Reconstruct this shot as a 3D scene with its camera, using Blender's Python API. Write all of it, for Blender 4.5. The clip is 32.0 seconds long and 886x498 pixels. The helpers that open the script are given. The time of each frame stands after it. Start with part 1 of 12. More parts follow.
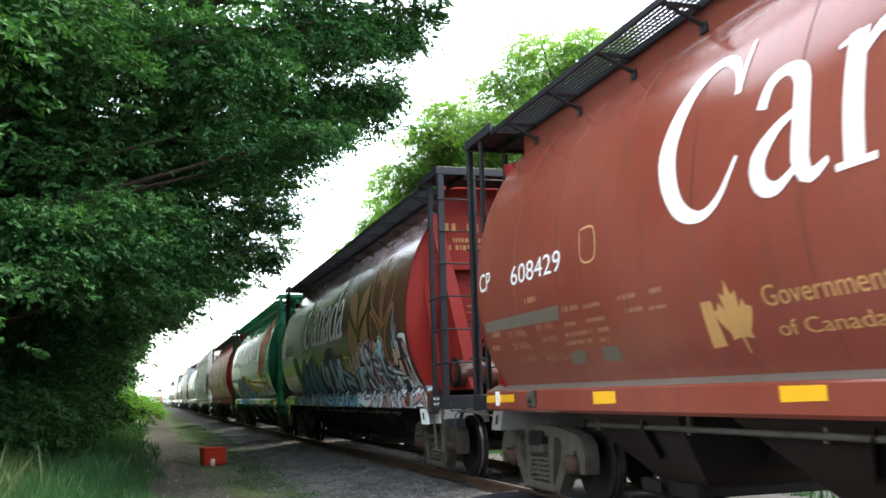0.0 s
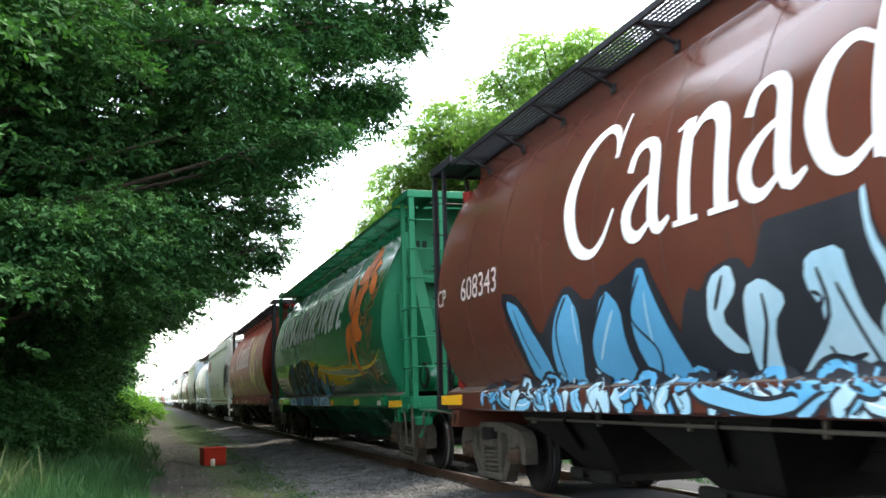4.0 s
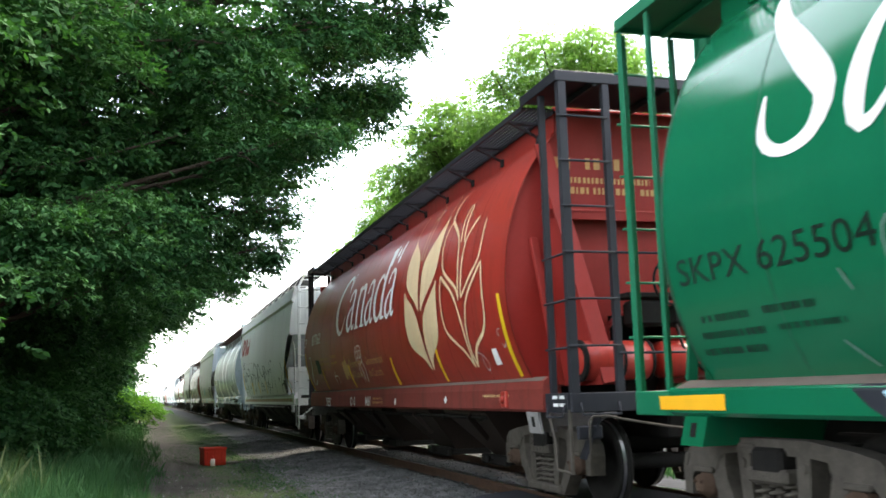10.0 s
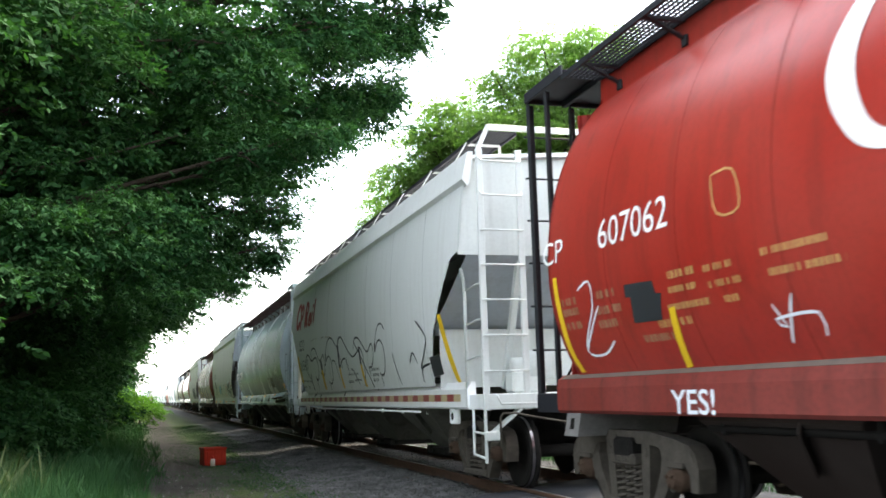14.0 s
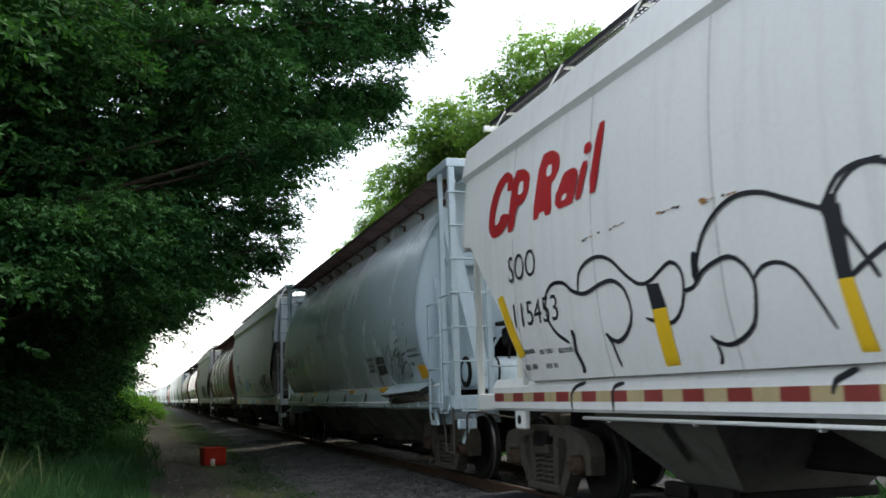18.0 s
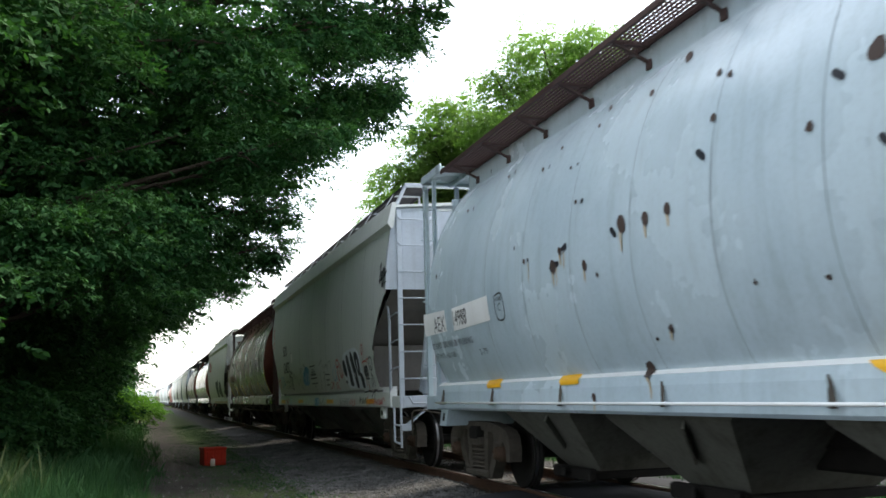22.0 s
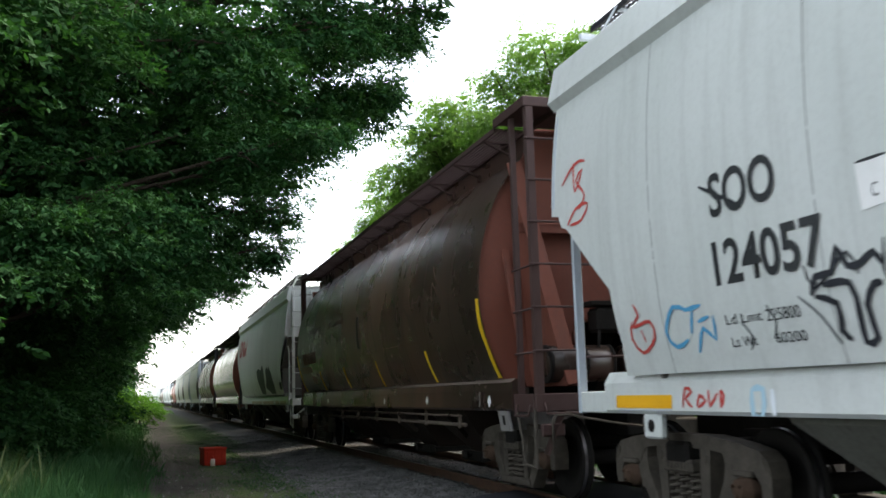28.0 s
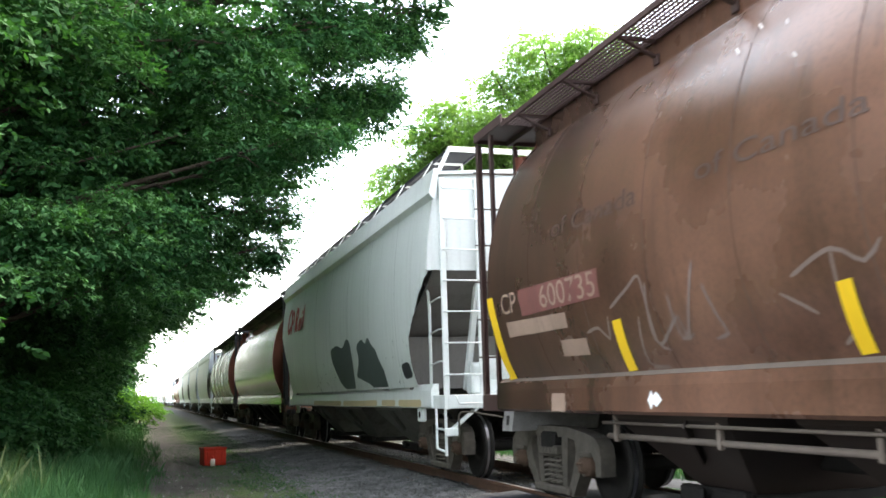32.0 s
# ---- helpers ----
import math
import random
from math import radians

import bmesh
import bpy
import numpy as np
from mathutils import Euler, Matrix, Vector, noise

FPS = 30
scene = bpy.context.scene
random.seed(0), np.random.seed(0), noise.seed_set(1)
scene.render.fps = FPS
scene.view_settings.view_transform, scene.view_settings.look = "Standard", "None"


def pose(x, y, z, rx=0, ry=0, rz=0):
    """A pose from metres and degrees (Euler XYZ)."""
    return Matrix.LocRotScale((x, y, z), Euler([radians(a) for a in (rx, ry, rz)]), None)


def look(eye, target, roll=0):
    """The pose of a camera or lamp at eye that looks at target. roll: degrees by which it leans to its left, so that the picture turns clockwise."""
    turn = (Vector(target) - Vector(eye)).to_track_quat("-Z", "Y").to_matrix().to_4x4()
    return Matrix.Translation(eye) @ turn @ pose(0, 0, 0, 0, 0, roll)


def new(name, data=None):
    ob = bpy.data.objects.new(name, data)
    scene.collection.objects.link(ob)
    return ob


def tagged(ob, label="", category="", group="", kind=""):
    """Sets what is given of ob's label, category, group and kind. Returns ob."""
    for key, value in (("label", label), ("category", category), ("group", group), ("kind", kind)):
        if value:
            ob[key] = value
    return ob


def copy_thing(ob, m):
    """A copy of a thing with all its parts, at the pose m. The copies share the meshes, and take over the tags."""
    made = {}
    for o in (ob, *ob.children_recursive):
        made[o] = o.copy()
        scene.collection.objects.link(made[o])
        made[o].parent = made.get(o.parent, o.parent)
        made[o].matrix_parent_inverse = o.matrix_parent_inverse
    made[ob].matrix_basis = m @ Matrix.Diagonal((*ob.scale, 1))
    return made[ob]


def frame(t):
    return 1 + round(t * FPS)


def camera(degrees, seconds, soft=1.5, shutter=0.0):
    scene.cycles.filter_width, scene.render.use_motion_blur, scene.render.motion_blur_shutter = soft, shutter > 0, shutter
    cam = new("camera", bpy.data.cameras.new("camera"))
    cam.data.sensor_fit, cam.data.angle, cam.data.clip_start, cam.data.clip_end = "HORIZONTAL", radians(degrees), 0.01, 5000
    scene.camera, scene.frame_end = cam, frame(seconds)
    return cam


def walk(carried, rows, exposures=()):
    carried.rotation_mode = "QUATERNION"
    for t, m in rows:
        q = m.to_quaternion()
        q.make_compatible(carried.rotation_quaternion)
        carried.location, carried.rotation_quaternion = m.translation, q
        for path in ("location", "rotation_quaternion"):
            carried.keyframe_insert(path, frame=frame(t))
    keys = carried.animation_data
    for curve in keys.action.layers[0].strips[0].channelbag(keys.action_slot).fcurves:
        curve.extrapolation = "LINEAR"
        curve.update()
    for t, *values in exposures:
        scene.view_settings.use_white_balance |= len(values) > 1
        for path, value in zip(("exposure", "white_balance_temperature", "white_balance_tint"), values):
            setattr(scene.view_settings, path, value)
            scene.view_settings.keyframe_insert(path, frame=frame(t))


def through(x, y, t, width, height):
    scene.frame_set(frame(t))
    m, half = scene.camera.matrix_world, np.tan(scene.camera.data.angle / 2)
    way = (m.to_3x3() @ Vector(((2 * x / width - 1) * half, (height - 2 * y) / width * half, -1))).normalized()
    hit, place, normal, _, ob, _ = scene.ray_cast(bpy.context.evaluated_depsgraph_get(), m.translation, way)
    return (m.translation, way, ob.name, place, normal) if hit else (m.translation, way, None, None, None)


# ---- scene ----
# Camera on a tripod, 1.255 m above the rail heads, looking up the line.
EYE = (0.0, 0.0, 1.255)
cam = camera(50.04, 32.0, soft=1.6, shutter=0.3)
yaw, pitch = radians(17.329), radians(8.639)
aim = (EYE[0] + math.sin(yaw) * math.cos(pitch), EYE[1] + math.cos(yaw) * math.cos(pitch), EYE[2] + math.sin(pitch))
still = look(EYE, aim, -1.648)
EXPOSURES = [(t, e, 7000, 10) for t, e in [(0, 2.95), (3, 2.95), (6, 3.05), (10, 2.9), (14, 2.7), (15.5, 2.2), (17, 1.65), (19, 1.55), (20, 1.6), (21, 1.9), (23, 1.92), (24, 1.7), (25, 1.8), (28, 1.95), (29, 2.4), (30, 3.1), (32, 3.15)]]
walk(cam, [(0, still), (32, still)], EXPOSURES)

# Daylight: a hazy sun beyond the train, and a bright sky.
SUN_EL, SUN_AZ = radians(60), radians(72)      # azimuth from +y towards +x
world = bpy.data.worlds.new("sky")
scene.world = world
world.use_nodes = True
wt = world.node_tree
sky = wt.nodes.new("ShaderNodeTexSky")
sky.sky_type, sky.sun_disc = "NISHITA", False
sky.sun_elevation, sky.sun_rotation = SUN_EL, SUN_AZ
sky.air_density, sky.dust_density, sky.ozone_density = 1.0, 3.0, 1.0
veil = wt.nodes.new("ShaderNodeMix")               # a thin white veil of cloud over the whole sky
veil.data_type = "RGBA"
veil.inputs[0].default_value, veil.inputs[7].default_value = 0.45, (5.0, 5.3, 5.6, 1)
wt.links.new(sky.outputs[0], veil.inputs[6])
wt.links.new(veil.outputs[2], wt.nodes["Background"].inputs[0])
wt.nodes["Background"].inputs[1].default_value = 0.15
sun = new("sun", bpy.data.lights.new("sun", "SUN"))
sun.data.energy, sun.data.angle, sun.data.color = 1.4, radians(12), (1.0, 0.95, 0.86)
way = Vector((math.sin(SUN_AZ) * math.cos(SUN_EL), math.cos(SUN_AZ) * math.cos(SUN_EL), math.sin(SUN_EL)))
sun.matrix_world = look(way * 50, (0, 0, 0))

# ---- materials ----
def shader(name):
    m = bpy.data.materials.new(name)
    m.use_nodes = True
    nt = m.node_tree
    return m, nt, nt.nodes["Principled BSDF"]


def node(nt, kind, **values):
    n = nt.nodes.new(kind)
    for k, v in values.items():
        n.inputs[k.replace("_", " ")].default_value = v
    return n


def mixrgb(nt, fac, a, b, blend="MIX"):
    n = nt.nodes.new("ShaderNodeMix")
    n.data_type, n.blend_type = "RGBA", blend
    for sock, v in ((n.inputs[0], fac), (n.inputs[6], a), (n.inputs[7], b)):
        if isinstance(v, bpy.types.NodeSocket):
            nt.links.new(v, sock)
        else:
            sock.default_value = v if isinstance(v, (int, float)) else (*v[:3], 1)
    return n.outputs[2]


def ramp(nt, value, lo, hi):
    n = nt.nodes.new("ShaderNodeMapRange")
    nt.links.new(value, n.inputs[0])
    n.inputs[1].default_value, n.inputs[2].default_value = lo, hi
    return n.outputs[0]


def coords(nt, scale=(1, 1, 1), kind="Object"):
    c, mp = nt.nodes.new("ShaderNodeTexCoord"), nt.nodes.new("ShaderNodeMapping")
    mp.inputs["Scale"].default_value = scale
    nt.links.new(c.outputs[kind], mp.inputs[0])
    return mp.outputs[0]


def noise_of(nt, scale, detail=4.0, rough=0.6, stretch=(1, 1, 1), kind="Object"):
    n = node(nt, "ShaderNodeTexNoise", Scale=scale, Detail=detail, Roughness=rough)
    nt.links.new(coords(nt, stretch, kind), n.inputs["Vector"])
    return n.outputs[0]


def bump(nt, b, height, strength=0.3, distance=0.01):
    n = node(nt, "ShaderNodeBump", Strength=strength, Distance=distance)
    nt.links.new(height, n.inputs["Height"])
    nt.links.new(n.outputs[0], b.inputs["Normal"])


TONES = {}


def paint(name, colour, grime=0.35, rough=0.42, dirt=(0.06, 0.05, 0.045), streak=1.0, fade=None, dents=0.25, metal=0.0, gloss=0.3, end_shade=()):
    """Weathered car paint: faded patches, streaks that run down the side, road dirt and a slightly uneven sheet."""
    m, nt, b = shader(name)
    TONES[name] = colour
    big = ramp(nt, noise_of(nt, 0.55, 5, 0.6), 0.35, 0.75)
    run = ramp(nt, noise_of(nt, 1.0, 5, 0.65, (5.0 * streak, 5.0 * streak, 0.25)), 0.5, 0.82)
    fine = ramp(nt, noise_of(nt, 22, 4, 0.7), 0.45, 0.75)
    faded = fade or tuple(min(1, c * 1.25 + 0.02) for c in colour)
    c = mixrgb(nt, big, colour, faded)
    mul = nt.nodes.new("ShaderNodeMath")
    mul.operation = "MULTIPLY"
    nt.links.new(run, mul.inputs[0])
    mul.inputs[1].default_value = grime
    c = mixrgb(nt, mul.outputs[0], c, dirt)
    mul2 = nt.nodes.new("ShaderNodeMath")
    mul2.operation = "MULTIPLY"
    nt.links.new(fine, mul2.inputs[0])
    mul2.inputs[1].default_value = grime * 0.45
    c = mixrgb(nt, mul2.outputs[0], c, dirt)
    for lo, hi in end_shade:                     # the light's falloff painted over one end of the car, ragged in long streaks
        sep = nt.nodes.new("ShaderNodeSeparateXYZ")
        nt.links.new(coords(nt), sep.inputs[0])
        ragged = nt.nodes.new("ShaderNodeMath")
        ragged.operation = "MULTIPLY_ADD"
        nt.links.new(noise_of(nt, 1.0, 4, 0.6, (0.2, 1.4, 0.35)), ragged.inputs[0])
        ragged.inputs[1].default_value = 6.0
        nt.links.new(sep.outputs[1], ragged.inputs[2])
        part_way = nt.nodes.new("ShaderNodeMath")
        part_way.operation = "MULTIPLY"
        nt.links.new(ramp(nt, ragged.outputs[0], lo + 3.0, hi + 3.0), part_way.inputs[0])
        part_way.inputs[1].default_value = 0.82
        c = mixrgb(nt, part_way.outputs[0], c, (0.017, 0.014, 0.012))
    nt.links.new(c, b.inputs["Base Color"])
    r = nt.nodes.new("ShaderNodeMapRange")
    nt.links.new(big, r.inputs[0])
    r.inputs[3].default_value, r.inputs[4].default_value = rough, min(1, rough + 0.1)
    nt.links.new(r.outputs[0], b.inputs["Roughness"])
    b.inputs["Metallic"].default_value = metal
    b.inputs["Specular IOR Level"].default_value = gloss
    bump(nt, b, noise_of(nt, 1.3, 2, 0.4), dents, 0.02)
    return m


def rough_stuff(name, a, b_, scale, rough=0.85, relief=0.5, metal=0.0, depth=0.01, kind="Object"):
    m, nt, b = shader(name)
    c = mixrgb(nt, ramp(nt, noise_of(nt, scale, 6, 0.65, kind=kind), 0.3, 0.72), a, b_)
    c = mixrgb(nt, ramp(nt, noise_of(nt, scale * 9, 3, 0.6, kind=kind), 0.4, 0.8), c, tuple(v * 0.6 for v in b_))
    nt.links.new(c, b.inputs["Base Color"])
    b.inputs["Roughness"].default_value, b.inputs["Metallic"].default_value = rough, metal
    b.inputs["Specular IOR Level"].default_value = 0.1
    bump(nt, b, noise_of(nt, scale * 6, 5, 0.7, kind=kind), relief, depth)
    return m


def leafy(name, dark, light, through=0.45, rough=0.65):
    m, nt, b = shader(name)
    g = nt.nodes.new("ShaderNodeNewGeometry")
    c = mixrgb(nt, g.outputs["Random Per Island"], dark, light)
    c = mixrgb(nt, ramp(nt, noise_of(nt, 0.35, 3, 0.6, kind="Object"), 0.35, 0.7), c, light)
    nt.links.new(c, b.inputs["Base Color"])
    b.inputs["Roughness"].default_value, b.inputs["Specular IOR Level"].default_value = rough, 0.06
    t = nt.nodes.new("ShaderNodeBsdfTranslucent")
    nt.links.new(mixrgb(nt, 1.0, c, (1.2, 1.6, 0.6), "MULTIPLY"), t.inputs[0])
    mx = nt.nodes.new("ShaderNodeMixShader")
    mx.inputs[0].default_value = through
    nt.links.new(b.outputs[0], mx.inputs[1])
    nt.links.new(t.outputs[0], mx.inputs[2])
    nt.links.new(mx.outputs[0], nt.nodes["Material Output"].inputs[0])
    return m


RED = paint("brown_red_paint", (0.23, 0.05, 0.032), 0.35, 0.12, fade=(0.28, 0.08, 0.055), gloss=0.5, dents=0.05)
BROWN = paint("dark_brown_paint", (0.1, 0.03, 0.02), 0.45, 0.12, fade=(0.14, 0.045, 0.03), gloss=0.5, dents=0.05)
BRIGHT_RED = paint("red_paint", (0.38, 0.026, 0.017), 0.5, 0.28, dirt=(0.08, 0.022, 0.018), fade=(0.42, 0.05, 0.035), gloss=0.45, dents=0.1)
GRIMY_RED = paint("grimy_red_sill_paint", (0.19, 0.032, 0.024), 0.85, 0.55, dirt=(0.055, 0.028, 0.022), gloss=0.15)
END_RED = paint("bright_red_paint", (0.25, 0.018, 0.013), 0.35, 0.5, dirt=(0.12, 0.02, 0.015), gloss=0.2)
# Both ends are darkened in the colour, standing in for the light's falloff.
OLD_BROWN = paint("faded_brown_paint", (0.1, 0.048, 0.03), 0.85, 0.24, dirt=(0.025, 0.017, 0.012), streak=0.5, fade=(0.235, 0.118, 0.078), gloss=0.5, dents=0.1, end_shade=((7.5, 2.5), (12.0, 16.5)))
END_BROWN = paint("oxide_paint", (0.16, 0.05, 0.032), 0.5, 0.6, gloss=0.2)
# Dark grey for the end cavities: their shade is put into this paint.
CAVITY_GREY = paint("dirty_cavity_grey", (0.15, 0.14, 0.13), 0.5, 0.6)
GREEN = paint("green_paint", (0.003, 0.125, 0.055), 0.12, 0.1, dirt=(0.01, 0.05, 0.025), fade=(0.004, 0.145, 0.065), dents=0.04, gloss=0.5)
END_GREEN = paint("light_green_paint", (0.003, 0.135, 0.062), 0.2, 0.5, dirt=(0.01, 0.05, 0.03), gloss=0.2)
GREY = paint("light_grey_paint", (0.62, 0.655, 0.63), 0.3, 0.3, dirt=(0.2, 0.2, 0.175), fade=(0.69, 0.715, 0.695), gloss=0.5, dents=0.1)
WHITE = paint("white_grey_paint", (0.83, 0.845, 0.84), 0.2, 0.32, dirt=(0.34, 0.3, 0.22), fade=(0.86, 0.87, 0.86), gloss=0.45, dents=0.1)
# Bluer and darker than the sides: the ends' skylit shade is in the colour.
SHADE_GREY = paint("shaded_end_grey", (0.42, 0.47, 0.52), 0.3, 0.5, dirt=(0.15, 0.14, 0.13))
BLUE_GREY = paint("blue_grey_paint", (0.45, 0.555, 0.615), 0.35, 0.22, dirt=(0.22, 0.25, 0.25), fade=(0.58, 0.685, 0.735), gloss=0.5, dents=0.1)
TRIM = paint("black_trim_paint", (0.014, 0.015, 0.02), 0.3, 0.55, dirt=(0.035, 0.03, 0.025), gloss=0.25)
DARK_TRIM = paint("dark_oxide_trim", (0.055, 0.028, 0.025), 0.4, 0.6)
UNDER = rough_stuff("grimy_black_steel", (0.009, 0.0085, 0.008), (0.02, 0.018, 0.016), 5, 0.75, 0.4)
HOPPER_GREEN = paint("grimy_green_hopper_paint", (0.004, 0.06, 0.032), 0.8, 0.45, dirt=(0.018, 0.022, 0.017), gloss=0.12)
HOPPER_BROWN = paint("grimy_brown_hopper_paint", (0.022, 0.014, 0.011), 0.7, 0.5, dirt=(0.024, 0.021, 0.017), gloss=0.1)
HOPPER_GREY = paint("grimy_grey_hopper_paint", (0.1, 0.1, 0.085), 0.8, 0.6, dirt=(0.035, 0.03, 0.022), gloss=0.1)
CAST = rough_stuff("cast_steel", (0.05, 0.044, 0.037), (0.105, 0.092, 0.076), 7, 0.75, 0.5)
PAD_STEEL = rough_stuff("bare_grey_steel", (0.16, 0.15, 0.14), (0.26, 0.25, 0.24), 6, 0.7, 0.3)
RUST = rough_stuff("rusted_iron", (0.05, 0.032, 0.024), (0.09, 0.058, 0.04), 9, 0.85, 0.5)
LEDGE_DUST = paint("dust_on_ledge", (0.14, 0.11, 0.09), 0.4, 0.8, gloss=0.1)
TREAD, _nt, _b = shader("polished_tread")
_b.inputs["Base Color"].default_value, _b.inputs["Metallic"].default_value, _b.inputs["Roughness"].default_value = (0.4, 0.4, 0.41, 1), 1.0, 0.33
RAIL = rough_stuff("rusty_rail", (0.06, 0.035, 0.025), (0.11, 0.065, 0.045), 6, 0.7, 0.3)
RAIL_TOP = TREAD
TIE = rough_stuff("old_tie_wood", (0.06, 0.045, 0.035), (0.13, 0.105, 0.085), 5, 0.9, 0.8)
WHITE_MARK = paint("white_lettering", (0.8, 0.8, 0.78), 0.18, 0.5, dirt=(0.45, 0.4, 0.36))
OLD_WHITE = paint("worn_white_lettering", (0.5, 0.45, 0.42), 0.5, 0.6, dirt=(0.2, 0.12, 0.1))
GOLD_MARK = paint("tan_lettering", (0.62, 0.4, 0.18), 0.25, 0.5, dirt=(0.3, 0.18, 0.1))
PALE_GOLD = paint("pale_gold_paint", (0.75, 0.56, 0.33), 0.3, 0.5, dirt=(0.4, 0.22, 0.14))
FAINT_GOLD = paint("worn_gold_paint", (0.24, 0.13, 0.05), 0.35, 0.5)
ORANGE = paint("orange_paint", (0.72, 0.15, 0.015), 0.12, 0.4, dirt=(0.4, 0.12, 0.03))
DARK_ORANGE = paint("dark_orange_paint", (0.38, 0.1, 0.02), 0.1, 0.4)
YELLOW = paint("yellow_paint", (0.8, 0.5, 0.02), 0.15, 0.45, dirt=(0.4, 0.25, 0.05))
REFLECT = paint("yellow_reflector", (0.85, 0.42, 0.02), 0.12, 0.3)
BLACK_MARK = paint("black_lettering", (0.025, 0.028, 0.03), 0.1, 0.5)
GREEN_MARK = paint("dark_green_lettering", (0.001, 0.014, 0.007), 0.1, 0.5, gloss=0.15)
RED_MARK = paint("red_lettering", (0.42, 0.02, 0.025), 0.15, 0.45)
SPRAY_BLUE = paint("blue_spray_paint", (0.01, 0.085, 0.27), 0.1, 0.45, fade=(0.025, 0.15, 0.38))
SPRAY_LIGHT = paint("light_blue_spray_paint", (0.3, 0.55, 0.68), 0.15, 0.5, fade=(0.55, 0.72, 0.8))
SPRAY_BLACK = paint("black_spray_paint", (0.012, 0.014, 0.02), 0.05, 0.5)
SPRAY_WHITE = paint("white_spray_paint", (0.7, 0.74, 0.78), 0.1, 0.5)
SPRAY_RED = paint("red_spray_paint", (0.5, 0.06, 0.05), 0.1, 0.5)
SPRAY_PINK = paint("pink_spray_paint", (0.45, 0.25, 0.24), 0.1, 0.5)
SPRAY_GREEN = paint("pale_green_spray_paint", (0.1, 0.4, 0.25), 0.1, 0.5)
# The shade inside the crowns is in this colour, darker than the outer leaf.
LEAF_INNER_SHADE = leafy("inner_leaf_shade", (0.011, 0.045, 0.015), (0.021, 0.07, 0.023), 0.08)
BARK = rough_stuff("bark", (0.03, 0.024, 0.018), (0.07, 0.056, 0.044), 6, 0.9, 0.9, depth=0.03)
# Leaves of shaded and sunlit trees: the light's difference is in the two colours.
LEAF_SHADE = leafy("shaded_broad_leaf", (0.02, 0.06, 0.023), (0.042, 0.11, 0.038), 0.26)
LEAF_SUN = leafy("sunlit_leaf", (0.1, 0.175, 0.055), (0.16, 0.245, 0.09), 0.52)
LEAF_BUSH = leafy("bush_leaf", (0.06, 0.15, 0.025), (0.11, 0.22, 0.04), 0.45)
GRASS = leafy("grass_blade", (0.012, 0.045, 0.018), (0.034, 0.085, 0.036), 0.22, 0.7)
STRAW = leafy("dry_seed_heads", (0.045, 0.075, 0.035), (0.1, 0.13, 0.07), 0.3, 0.7)
STONE = rough_stuff("ballast_stone", (0.03, 0.03, 0.03), (0.17, 0.17, 0.165), 2.5, 0.85, 0.5)
ASPHALT = rough_stuff("worn_asphalt", (0.02, 0.0215, 0.025), (0.038, 0.04, 0.046), 1.6, 0.8, 0.5, depth=0.006)
CRATE = rough_stuff("red_plastic", (0.36, 0.02, 0.01), (0.44, 0.04, 0.02), 3, 0.45, 0.15)
PALE = rough_stuff("pale_plastic", (0.6, 0.5, 0.42), (0.7, 0.6, 0.5), 8, 0.5, 0.2)


